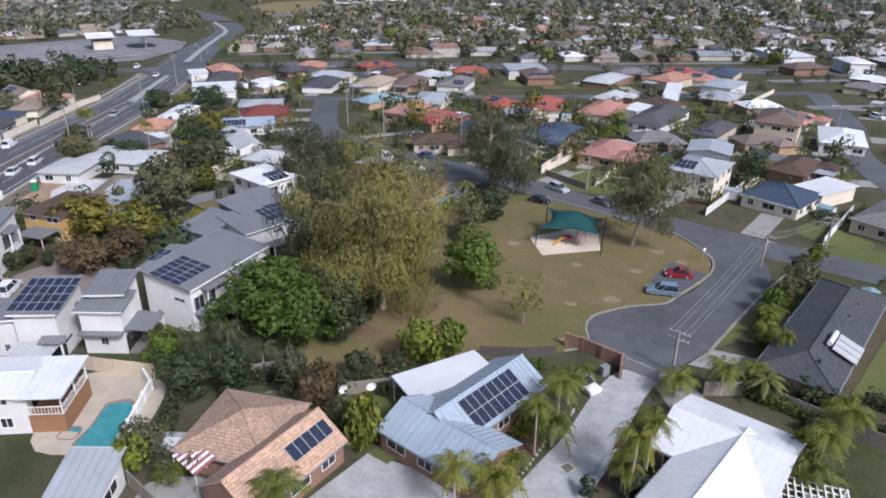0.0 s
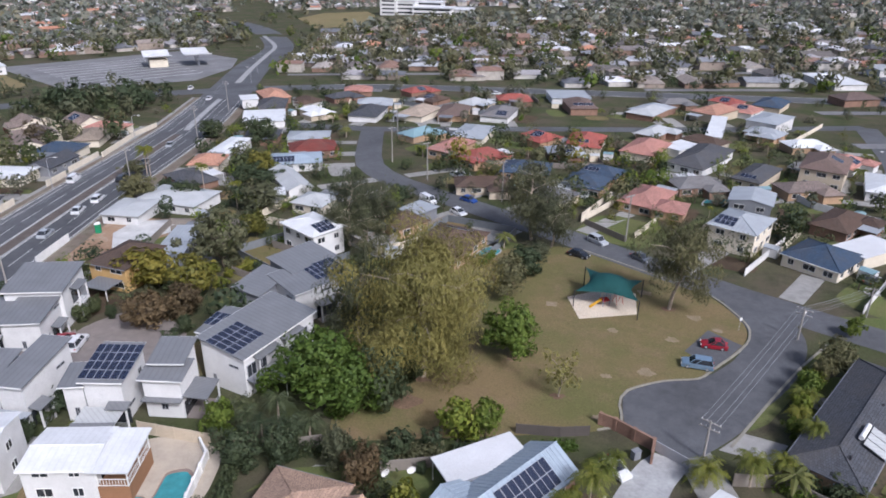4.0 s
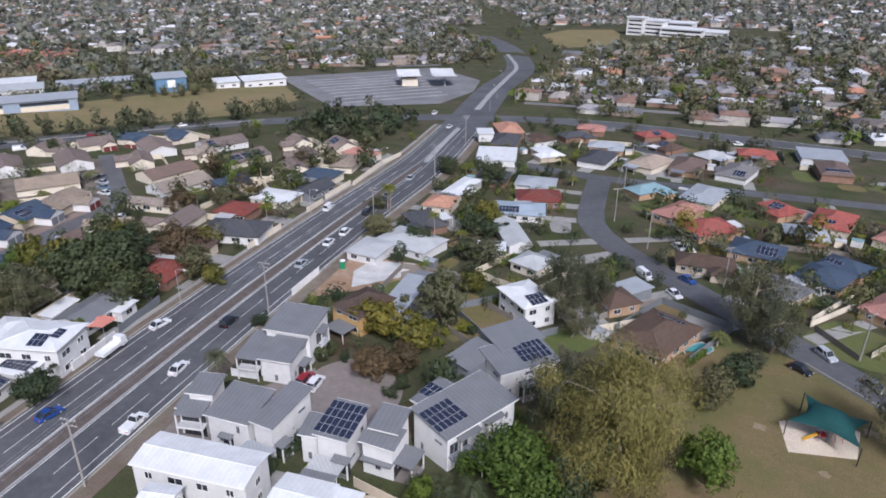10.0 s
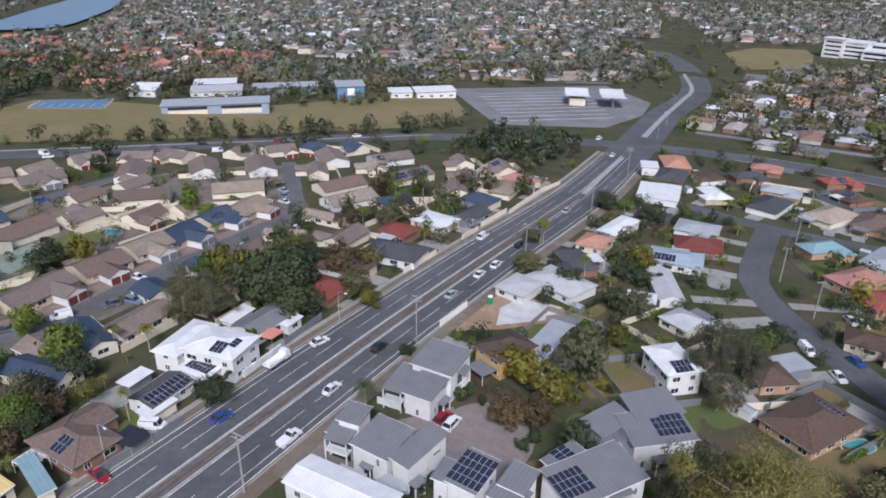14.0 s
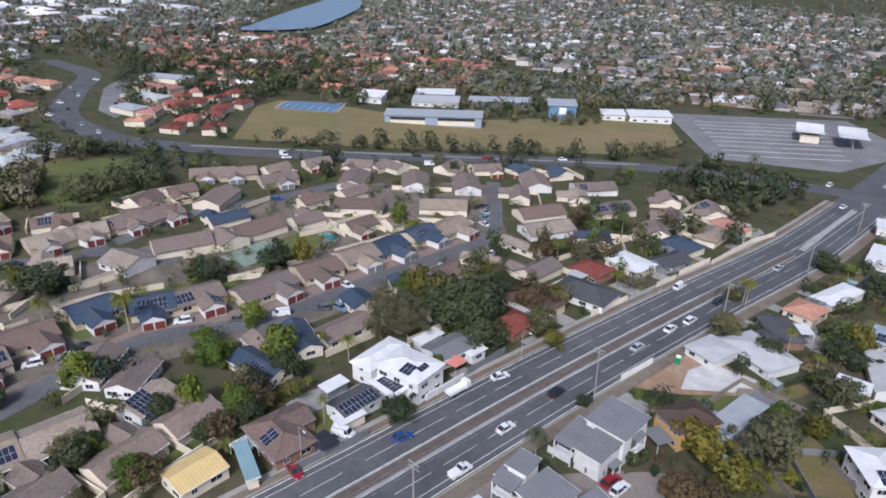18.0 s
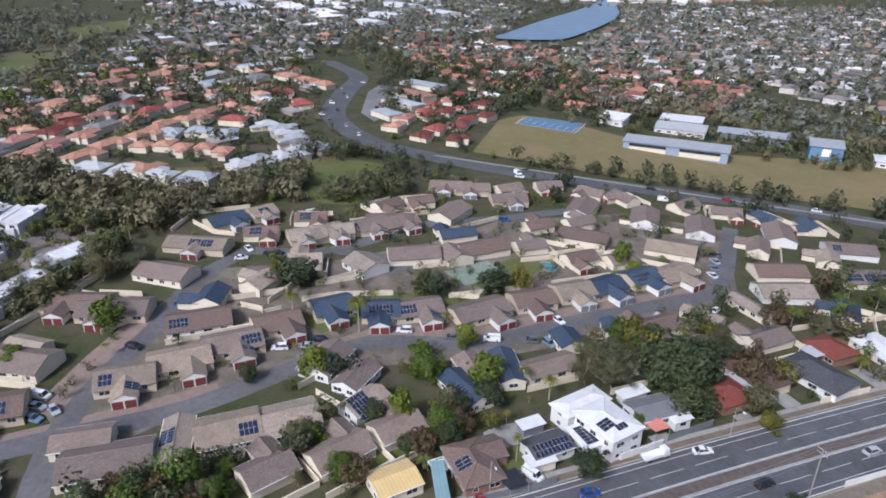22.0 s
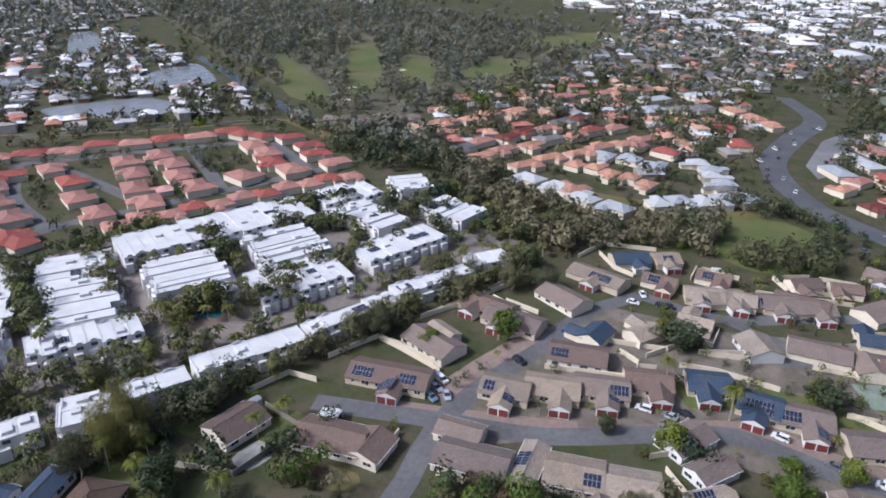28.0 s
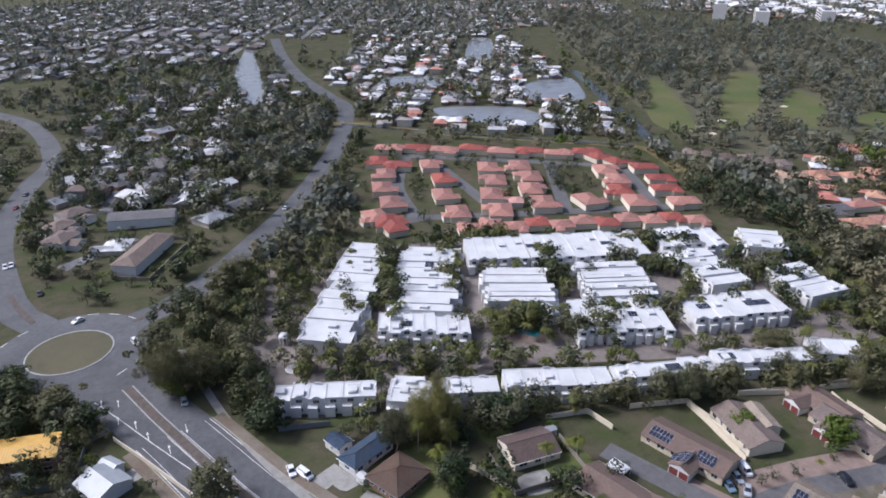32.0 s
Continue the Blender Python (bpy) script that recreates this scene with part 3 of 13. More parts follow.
def roof_mesh(kind, w, d, he, hr, mat, thick=0.14, ribs=False):
    """A roof over a rectangle w by d (eaves included), ridge along the longer side. he, hr: heights of eaves and ridge. Gives the slopes, the ribs and the ridge caps."""
    mb, rb, cp = MB(), MB(), []
    x, y = w / 2, d / 2
    if kind == "hip":
        if w >= d:
            r = [(-(x - y), 0, hr), (x - y, 0, hr)] if w > d + 0.3 else [(-0.15, 0, hr), (0.15, 0, hr)]
            faces = [[(-x, -y, he), (x, -y, he), r[1], r[0]], [(x, y, he), (-x, y, he), r[0], r[1]], [(x, -y, he), (x, y, he), r[1]], [(-x, y, he), (-x, -y, he), r[0]]]
        else:
            r = [(0, -(y - x), hr), (0, y - x, hr)]
            faces = [[(x, -y, he), (x, y, he), r[1], r[0]], [(-x, y, he), (-x, -y, he), r[0], r[1]], [(-x, -y, he), (x, -y, he), r[0]], [(x, y, he), (-x, y, he), r[1]]]
    elif kind == "gable":
        r = [(-x, 0, hr), (x, 0, hr)]
        faces = [[(-x, -y, he), (x, -y, he), r[1], r[0]], [(x, y, he), (-x, y, he), r[0], r[1]]]
    else:
        r = None
        faces = [[(-x, -y, he), (x, -y, he), (x, y, hr), (-x, y, hr)]]
    for f in faces:
        low = [(p[0], p[1], p[2] - thick) for p in f]
        mb.face(f, slope_uv(f))
        mb.face(low[::-1], slope_uv(low[::-1]))
        k = len(f)
        for i in range(k):
            if not (r and f[i] in r and f[(i + 1) % k] in r):
                q = [low[i], low[(i + 1) % k], f[(i + 1) % k], f[i]]
                mb.face(q, slope_uv(f)[:1] * 4)
        if ribs:
            a, b, c, e = [Vector(p) for p in (f if len(f) == 4 else (*f, f[2]))]
            n = (b - a).cross(c - a).normalized() * 0.06
            L = (b - a).length
            step = 0.62
            for i in range(1, int(L / step)):
                s = i * step / L
                p0 = a.lerp(b, s)
                up = (c - b) - (b - a).normalized() * (c - b).dot((b - a).normalized())
                room = 1.0
                if len(f) == 3 or kind == "hip":
                    run = (e - a).dot((b - a).normalized()), L - (c - a).dot((b - a).normalized())
                    room = min(1.0, s * L / max(run[0], 0.01), (1 - s) * L / max(run[1], 0.01)) if max(run) > 0.1 else 1.0
                p1 = p0 + up * room
                side = (b - a).normalized() * 0.035
                rb.solid([p0 - side, p0 + side, p1 + side, p1 - side], [p0 - side * 0.5 + n, p0 + side * 0.5 + n, p1 + side * 0.5 + n, p1 - side * 0.5 + n])
    if r:
        a, b = Vector(r[0]), Vector(r[1])
        caps = [(a, b)]
        if kind == "hip":
            corners = [Vector(p) for p in ((-x, -y, he), (x, -y, he), (x, y, he), (-x, y, he))]
            caps += [(c, a if (c - a).length < (c - b).length else b) for c in corners]
        for p, q in caps:
            if (q - p).length > 0.3:
                c = MB()
                c.tube(p, q, 0.11, k=6)
                cp.append(c)
    return weld(mb.mesh("roof", mat)), rb, cp


def weld(m):
    bm = bmesh.new()
    bm.from_mesh(m)
    bmesh.ops.remove_doubles(bm, verts=bm.verts[:], dist=0.002)
    bm.to_mesh(m)
    bm.free()
    return m


def window_mesh(w, h, mat="paint_trim_white"):
    """A window in its wall, facing -y: frame, sill and a pane set back in it."""
    mb = MB()
    t = 0.07
    mb.box(-w / 2, -0.06, 0, w / 2, 0.02, t)
    mb.box(-w / 2, -0.06, h - t, w / 2, 0.02, h)
    mb.box(-w / 2, -0.06, t, -w / 2 + t, 0.02, h - t)
    mb.box(w / 2 - t, -0.06, t, w / 2, 0.02, h - t)
    mb.box(-t / 2, -0.05, t, t / 2, 0.0, h - t)
    mb.face([(-w / 2 + t, -0.02, t), (w / 2 - t, -0.02, t), (w / 2 - t, -0.02, h - t), (-w / 2 + t, -0.02, h - t)], slot=1)
    return mb.mesh("window", mat, "glass")


def door_mesh(w, h, mat):
    """A sectional garage door, facing -y."""
    mb = MB()
    rows = [(-0.02, 0.0)] + [(y, h * (i + e) / 4) for i in range(4) for y, e in ((-0.05, 0.04), (-0.05, 0.94), (-0.02, 0.98))]
    for (y0, z0), (y1, z1) in zip(rows, rows[1:]):
        mb.face([(-w / 2, y0, z0), (w / 2, y0, z0), (w / 2, y1, z1), (-w / 2, y1, z1)])
    return weld(mb.mesh("garage_door", mat))


SHARED = {}


def shared(key, make, *a):
    if (key, a) not in SHARED:
        SHARED[(key, a)] = make(*a)
    return SHARED[(key, a)]


def panel_mesh(w, h):
    mb = MB()
    mb.box(0, 0, 0.06, w, h, 0.10, 1)
    mb.face([(0.03, 0.03, 0.104), (w - 0.03, 0.03, 0.104), (w - 0.03, h - 0.03, 0.104), (0.03, h - 0.03, 0.104)])
    return mb.mesh("solar_panel", "solar", "paint_steel")


def solar_on(roof, kind, w, d, he, hr, side, u, v, nx, ny, single=False, pw=1.0, ph=1.65):
    """Solar panels on one slope (0: -y, 1: +y, 2: -x end, 3: +x end) with the middle at u (across) and v (up), each 0..1."""
    if kind == "skillion":
        run, rise, x0 = d, hr - he, -d / 2
        base = pose(0, 0, 0)
    elif kind == "gable" or (kind == "hip" and (w >= d) == (side < 2)):
        run, rise, x0 = (d / 2 if side < 2 else w / 2), hr - he, None
        base = pose(0, 0, 0, 0, 0, (0, 180, 270, 90)[side])
    else:
        run, rise = min(w, d) / 2, hr - he
        base = pose(0, 0, 0, 0, 0, (0, 180, 270, 90)[side])
    span = w if side < 2 else d
    off = d / 2 if side < 2 else w / 2
    ang = math.degrees(math.atan2(rise, run))
    slope = math.hypot(rise, run)
    m = base @ pose(-span / 2 + span * u, -off, he, ang, 0, 0) @ pose(-nx * pw / 2, slope * v - ny * ph / 2, 0)
    if True:
        for i in range(nx):
            for j in range(ny):
                part("solar_panel", shared("panel", panel_mesh, pw - 0.03, ph - 0.03), None, roof, "dark blue solar panel", m @ pose(i * pw, j * ph, 0))


def wing(h, kind, x, y, w, d, rot, he, hr, wall, roof, eave=0.45, solar=(), windows="", garage="", ribs=False, base=-0.6, single=False, slim=False):
    """One wing of a house: walls, roof, windows and doors on the sides named (f: -y, b: +y, l: -x, r: +x)."""
    m = pose(x, y, 0, 0, 0, rot)
    iw, idp = w - 2 * eave, d - 2 * eave
    mb = MB()
    x1, y1 = iw / 2 if kind != "gable" else w / 2 - 0.14, idp / 2
    top = he - 0.05
    if kind == "gable":
        k = hr - (hr - he) * 0.04 - 0.12
        ring = [(-y1, base), (y1, base), (y1, top), (0, k), (-y1, top)]
        mb.solid([(-x1, a, b) for a, b in ring], [(x1, a, b) for a, b in ring])
    elif kind == "skillion":
        t2 = hr - 0.18
        mb.solid([(-x1, -y1, base), (x1, -y1, base), (x1, y1, base), (-x1, y1, base)], [(-x1, -y1, he - 0.12), (x1, -y1, he - 0.12), (x1, y1, t2), (-x1, y1, t2)])
    else:
        mb.box(-x1, -y1, base, x1, y1, top)
    wl = part("wall", mb, wall, h, m=m)
    rm, rb, caps = roof_mesh(kind, w, d, he, hr, roof, ribs=ribs)
    rf = part("roof", rm, None, h, m=m)
    if rb.v:
        part("roof_ribs", rb, roof, rf)["kind"] = "stuff"
    if math.hypot(h.location.x, h.location.y) < 150:
        for c in caps:
            part("ridge_cap", c, roof, rf)
    far = math.hypot(h.location.x, h.location.y)
    if hr > he + 0.1 and far < 150:
        for sy in (-1, 1):
            g = MB()
            zz = he if sy < 0 or kind != "skillion" else hr
            g.box(-w / 2, sy * (d / 2 + 0.06) - 0.06, zz - 0.18, w / 2, sy * (d / 2 + 0.06) + 0.06, zz - 0.05)
            part("gutter", g, "paint_trim_white" if wall in ("paint_white", "paint_cream") else "paint_grey", rf)
    for s in solar:
        solar_on(rf, kind, w, d, he, hr, *s, single=single)
    turn = {"f": (0, -y1, 0, iw), "b": (180, y1, 0, iw), "l": (270, 0, -x1, idp), "r": (90, 0, x1, idp)}
    for c in windows if far < 150 else windows[:1] if far < 215 else "":
        a, yy, xx, L = turn[c]
        floors = [0.9] if he < 4.5 else [0.9, 3.6]
        for z in floors:
            n = max(1, int(L / 3.4))
            for i in range(n):
                u = -L / 2 + L * (i + 0.5) / n
                ww = (1.8, 1.2, 2.4)[(i + int(w * 3)) % 3]
                if slim:
                    ww, hh, up = ((0.6, 1.3, 0.0), (1.7, 0.45, 0.8), (0.9, 0.9, 0.4))[(i + int(w * 3) + int(z)) % 3]
                    if i % 2 == int(z) % 2 and ww < L - 0.4:
                        part("window", shared("win", window_mesh, ww, hh, "paint_steel"), None, wl, m=pose(xx, yy, 0, 0, 0, a) @ pose(u, 0, z + up))
                elif ww < L - 0.4:
                    part("window", shared("win", window_mesh, ww, 1.2), None, wl, m=pose(xx, yy, 0, 0, 0, a) @ pose(u, 0, z))
    for c, n, mt in ([(garage[0], int(garage[1]), garage[2:])] if garage else []):
        a, yy, xx, L = turn[c]
        for i in range(n):
            u = (i - (n - 1) / 2) * 2.75
            part("garage_door", shared("door", door_mesh, 2.4, 2.1, mt), None, wl, m=pose(xx, yy - 0.0, 0, 0, 0, a) @ pose(u, -0.01, 0.02))
    return wl, rf


def house(label, x, y, wings, wall="paint_white", roof="sheet_grey", z=0.0, group="", category="house", name="house"):
    """A house of one or more wings; each wing: kind, x, y, w, d, rot, eaves, ridge and a dict of extras."""
    h = thing(name, x, y, 0, label, category, group, z)
    for wg in wings:
        kind, wx, wy, w, d, rot, he, hr = wg[:8]
        ex = dict(wall=wall, roof=roof)
        ex.update(wg[8] if len(wg) > 8 else {})
        wing(h, kind, wx, wy, w, d, rot, he, hr, **ex)
    return h


def strip(name, pts, width, mat, z=0.03, step=8.0, label="", category="", kind="structure", closed=False, thick=0.0, smooth=True):
    """A road, path or wall laid along a line over the ground; a thick strip stands up from it."""
    p = [Vector((*q, 0)) for q in pts]
    if closed:
        p = p + [p[0]]
    fine = []
    n = len(p)
    for i in range(n - 1):
        a, b = p[i], p[i + 1]
        a0 = p[i - 1] if i else (p[-2] if closed else a * 2 - b)
        b1 = p[i + 2] if i + 2 < n else (p[1] if closed else b * 2 - a)
        k = max(1, int((b - a).length / step))
        for j in range(k):
            t = j / k
            if smooth:
                q = 0.5 * ((2 * a) + (b - a0) * t + (2 * a0 - 5 * a + 4 * b - b1) * t * t + (3 * a - a0 - 3 * b + b1) * t ** 3)
            else:
                q = a.lerp(b, t)
            fine.append(q)
    fine.append(p[-1])
    mb = MB()
    rows = []
    for i, q in enumerate(fine):
        d = (fine[min(i + 1, len(fine) - 1)] - fine[max(i - 1, 0)])
        if closed and i in (0, len(fine) - 1):
            d = fine[1] - fine[-2]
        s = Vector((-d.y, d.x, 0)).normalized() * (width / 2)
        l, r = q + s, q - s
        rows.append(((l.x, l.y, terrain(l.x, l.y) + z), (r.x, r.y, terrain(r.x, r.y) + z)))
    for a, b in zip(rows, rows[1:]):
        if thick:
            low = [(v[0], v[1], v[2] - thick) for v in (a[1], b[1], b[0], a[0])]
            mb.solid(low, [a[1], b[1], b[0], a[0]])
        else:
            mb.face([a[1], b[1], b[0], a[0]])
    ob = part(name, mb, mat)
    return tagged(ob, label, category, kind=kind) if label or kind else ob


def area(name, pts, mat, z=0.02, label="", category="", kind="structure", grid=25.0, level=None, ripple=0.0):
    """A patch of ground with the outline given, cut into cells so that it follows the terrain."""
    bm = bmesh.new()
    f = bm.faces.new([bm.verts.new((a, b, 0)) for a, b in pts])
    bmesh.ops.triangulate(bm, faces=[f])
    xs, ys = [p[0] for p in pts], [p[1] for p in pts]
    for axis, lo, hi in ((0, min(xs), max(xs)), (1, min(ys), max(ys))):
        v = lo + grid
        while v < hi:
            nrm = (1, 0, 0) if axis == 0 else (0, 1, 0)
            co = (v, 0, 0) if axis == 0 else (0, v, 0)
            bmesh.ops.bisect_plane(bm, geom=bm.verts[:] + bm.edges[:] + bm.faces[:], plane_co=co, plane_no=nrm)
            v += grid
    for v in bm.verts:
        v.co.z = (terrain(v.co.x, v.co.y) if level is None else level) + z
    bmesh.ops.recalc_face_normals(bm, faces=bm.faces[:])
    for g in bm.faces:
        if g.normal.z < 0:
            g.normal_flip()
    m = bpy.data.meshes.new(name)
    bm.to_mesh(m)
    bm.free()
    m.polygons.foreach_set("use_smooth", [True] * len(m.polygons))
    m.materials.append(MATS[mat])
    return tagged(new(name, m), label, category, kind=kind)


def rounded(pts, n=4):
    """A closed outline with its corners cut round."""
    out = []
    k = len(pts)
    for i in range(k):
        a, b, c = Vector(pts[i - 1]), Vector(pts[i]), Vector(pts[(i + 1) % k])
        p, q = b.lerp(a, 0.33), b.lerp(c, 0.33)
        for j in range(n + 1):
            t = j / n
            v = p.lerp(b, t).lerp(b.lerp(q, t), t)
            out.append((v.x, v.y))
    return out


def fence(pts, h, mat, label, thick=0.1, bay=2.4, cap=False, name="fence", group=""):
    """A fence of single panels and posts along a line."""
    x0, y0 = pts[0]
    e = thing(name, x0, y0, 0, label, "fence", group)
    z0 = terrain(x0, y0)
    for (ax, ay), (bx, by) in zip(pts, pts[1:]):
        L = math.hypot(bx - ax, by - ay)
        n = max(1, round(L / bay))
        ang = math.degrees(math.atan2(by - ay, bx - ax))
        for i in range(n):
            px, py = ax + (bx - ax) * i / n, ay + (by - ay) * i / n
            qx, qy = ax + (bx - ax) * (i + 1) / n, ay + (by - ay) * (i + 1) / n
            za, zb = terrain(px, py) - z0, terrain(qx, qy) - z0
            mb = MB()
            l = L / n
            t = thick / 2
            mb.solid([(0.06, -t, -0.3), (l - 0.06, -t, zb - za - 0.3), (l - 0.06, t, zb - za - 0.3), (0.06, t, -0.3)], [(0.06, -t, h), (l - 0.06, -t, zb - za + h), (l - 0.06, t, zb - za + h), (0.06, t, h)])
            part("panel", mb, mat, e, m=pose(px - x0, py - y0, za, 0, 0, ang))
            part("post", shared("post", post_mesh, round(thick, 2), h, mat), None, e, m=pose(px - x0, py - y0, za, 0, 0, ang))
    return e


def long_fence(pts, h, mat, label, thick=0.14, bay=6.0, name="fence"):
    """A garden wall seen from far off: one piece a stretch, with a proud cap."""
    x0, y0 = pts[0]
    e = thing(name, x0, y0, 0, label, "fence")
    z0 = terrain(x0, y0)
    for (ax, ay), (bx, by) in zip(pts, pts[1:]):
        L = math.hypot(bx - ax, by - ay)
        dz = terrain(bx, by) - terrain(ax, ay)
        mb = MB()
        t = thick / 2
        mb.solid([(0, -t, -0.4), (L, -t, dz - 0.4), (L, t, dz - 0.4), (0, t, -0.4)], [(0, -t, h), (L, -t, dz + h), (L, t, dz + h), (0, t, h)])
        mb.solid([(0, -t - 0.05, h), (L, -t - 0.05, dz + h), (L, t + 0.05, dz + h), (0, t + 0.05, h)], [(0, -t - 0.05, h + 0.08), (L, -t - 0.05, dz + h + 0.08), (L, t + 0.05, dz + h + 0.08), (0, t + 0.05, h + 0.08)])
        part("panel", mb, mat, e, m=pose(ax - x0, ay - y0, terrain(ax, ay) - z0, 0, 0, math.degrees(math.atan2(by - ay, bx - ax))))
    return e


def post_mesh(t, h, mat):
    mb = MB()
    mb.box(-t * 0.8, -t * 0.8, -0.3, t * 0.8, t * 0.8, h + 0.06)
    return mb.mesh("post", mat)


# cars
def car_body(L, W, H, style):
    """Side outlines swept across the width, drawn in at the roof and rounded at nose and tail."""
    body, glass = MB(), MB()
    w = W / 2
    belt = H * 0.58
    low = [(-L / 2, 0.32), (-L / 2 + 0.08, belt - 0.10), (-L / 2 + 0.25, belt), (L / 2 - 0.9, belt - 0.04), (L / 2 - 0.15, belt - 0.18), (L / 2, 0.42), (L / 2 - 0.05, 0.22), (-L / 2 + 0.05, 0.22)]
    for s0, s1, k in ((-1, -0.86, 0.93), (-0.86, 0.86, 1.0), (0.86, 1, 0.93)):
        a = [(x * (0.97 if abs(s0) == 1 else 1), s0 * w, z * (0.94 if abs(s0) == 1 and z > 0.4 else 1)) for x, z in low]
        b = [(x * (0.97 if abs(s1) == 1 else 1), s1 * w, z * (0.94 if abs(s1) == 1 and z > 0.4 else 1)) for x, z in low]
        body.solid(a, b)
    if style == "van":
        cab = [(-L / 2 + 0.1, belt), (L / 2 - 0.75, belt), (L / 2 - 1.25, H), (-L / 2 + 0.18, H)]
    elif style == "wagon":
        cab = [(-L / 2 + 0.12, belt), (L / 2 - 1.15, belt), (L / 2 - 1.85, H - 0.03), (-L / 2 + 0.45, H)]
    elif style == "ute":
        cab = [(-L * 0.05, belt), (L / 2 - 1.15, belt), (L / 2 - 1.85, H - 0.03), (0.0, H)]
    else:
        cab = [(-L / 2 + 0.45, belt), (L / 2 - 1.15, belt), (L / 2 - 2.0, H - 0.03), (-L / 2 + 1.15, H)]
    g0 = [(x, -w * 0.93, z) if z <= belt + 0.01 else (x, -w * 0.76, z) for x, z in cab]
    g1 = [(x, w * 0.93, z) if z <= belt + 0.01 else (x, w * 0.76, z) for x, z in cab]
    glass.solid(g0, g1)
    top = [(cab[3][0] + 0.02, H), (cab[2][0] - 0.02, H - 0.03)]
    body.solid([(top[0][0], -w * 0.77, H - 0.05), (top[1][0], -w * 0.77, H - 0.08), (top[1][0], w * 0.77, H - 0.08), (top[0][0], w * 0.77, H - 0.05)],
               [(top[0][0], -w * 0.72, H + 0.03), (top[1][0], -w * 0.72, H), (top[1][0], w * 0.72, H), (top[0][0], w * 0.72, H + 0.03)])
    for s in (-1, 1):
        for (x0, z0), (x1, z1) in ((cab[0], cab[3]), (cab[1], cab[2])) + (((cab[0][0] * 0.1 + cab[1][0] * 0.4, belt), (cab[3][0] * 0.35 + cab[2][0] * 0.3, H)),):
            body.tube((x0, s * w * 0.935, z0), (x1, s * w * 0.765, z1), 0.05, k=4)
        if style == "van":
            body.solid([(-L / 2 + 0.1, s * w * 0.95, belt), (L * 0.12, s * w * 0.95, belt), (L * 0.12, s * w * 0.79, H - 0.1), (-L / 2 + 0.16, s * w * 0.79, H - 0.1)],
                       [(-L / 2 + 0.1, s * w * 0.9, belt), (L * 0.12, s * w * 0.9, belt), (L * 0.12, s * w * 0.7, H - 0.1), (-L / 2 + 0.16, s * w * 0.7, H - 0.1)])
    if style == "ute":
        body.box(-L / 2 + 0.1, -w * 0.95, belt, -L * 0.06, -w * 0.85, belt + 0.08)
        body.box(-L / 2 + 0.1, w * 0.85, belt, -L * 0.06, w * 0.95, belt + 0.08)
    wheel = MB()
    wheel.tube((0, -0.1, 0), (0, 0.1, 0), 0.33, k=14)
    wheel.tube((0, -0.115, 0), (0, 0.115, 0), 0.2, k=10, slot=1)
    lamp = MB()
    lamp.box(-0.05, -0.16, -0.07, 0.05, 0.16, 0.07)
    return body, glass, wheel, lamp


CARS = {}


def car(x, y, rot, colour="white", style="sedan", z=0.05, label=""):
    dims = {"sedan": (4.5, 1.8, 1.45), "wagon": (4.6, 1.85, 1.68), "van": (4.9, 1.9, 1.95), "ute": (5.1, 1.88, 1.75), "hatch": (4.0, 1.72, 1.48)}[style]
    key = (colour, style)
    if key not in CARS:
        b, g, wh, lp = car_body(*dims, style)
        CARS[key] = (b.mesh("body", "car_" + colour), g.mesh("glasshouse", "glass"), wh.mesh("wheel", "tyre", "paint_steel"), lp.mesh("headlight", "paint_trim_white"), lp.mesh("tail_light", "paint_red"))
    b, g, wh, h1, t1 = CARS[key]
    L, W, H = dims
    kind = {"sedan": "sedan", "wagon": "four-wheel drive", "van": "van", "ute": "pickup", "hatch": "small hatchback"}[style]
    e = thing("car", x, y, rot, label or f"{colour} {kind} standing on asphalt", "car", z=z)
    part("body", b, None, e)
    part("glasshouse", g, None, e, "dark car windows")
    for sx in (-1, 1) if math.hypot(x, y) < 260 else ():
        for sy in (-1, 1):
            part("wheel", wh, None, e, m=pose(sx * L * 0.30, sy * (W / 2 - 0.1), 0.33))
    for sy in (-1, 1) if math.hypot(x, y) < 150 else ():
        part("headlight", h1, None, e, m=pose(L / 2 - 0.06, sy * W * 0.36, 0.62))
        part("tail_light", t1, None, e, m=pose(-L / 2 + 0.05, sy * W * 0.38, 0.72))
    return e


def power_pole(x, y, rot, h=10.5, arms=2, label="timber power pole with crossarms"):
    e = thing("power_pole", x, y, rot, label, "pole")
    mb = MB()
    mb.tube((0, 0, -0.5), (0, 0, h), 0.17, 0.12, 9)
    part("pole", mb, "pole_timber_" if False else "paint_pole_timber", e)
    for i in range(arms):
        a = MB()
        z = h - 0.4 - i * 0.9
        a.box(-1.25, 0.1, z, 1.25, 0.22, z + 0.12)
        part("crossarm", a, "paint_pole_timber", e)
        for dx in (-1.1, -0.5, 0.5, 1.1):
            q = MB()
            q.tube((dx, 0.16, z + 0.12), (dx, 0.16, z + 0.3), 0.05, 0.035, 6)
            part("insulator", q, "paint_trim_white", e)
    return e


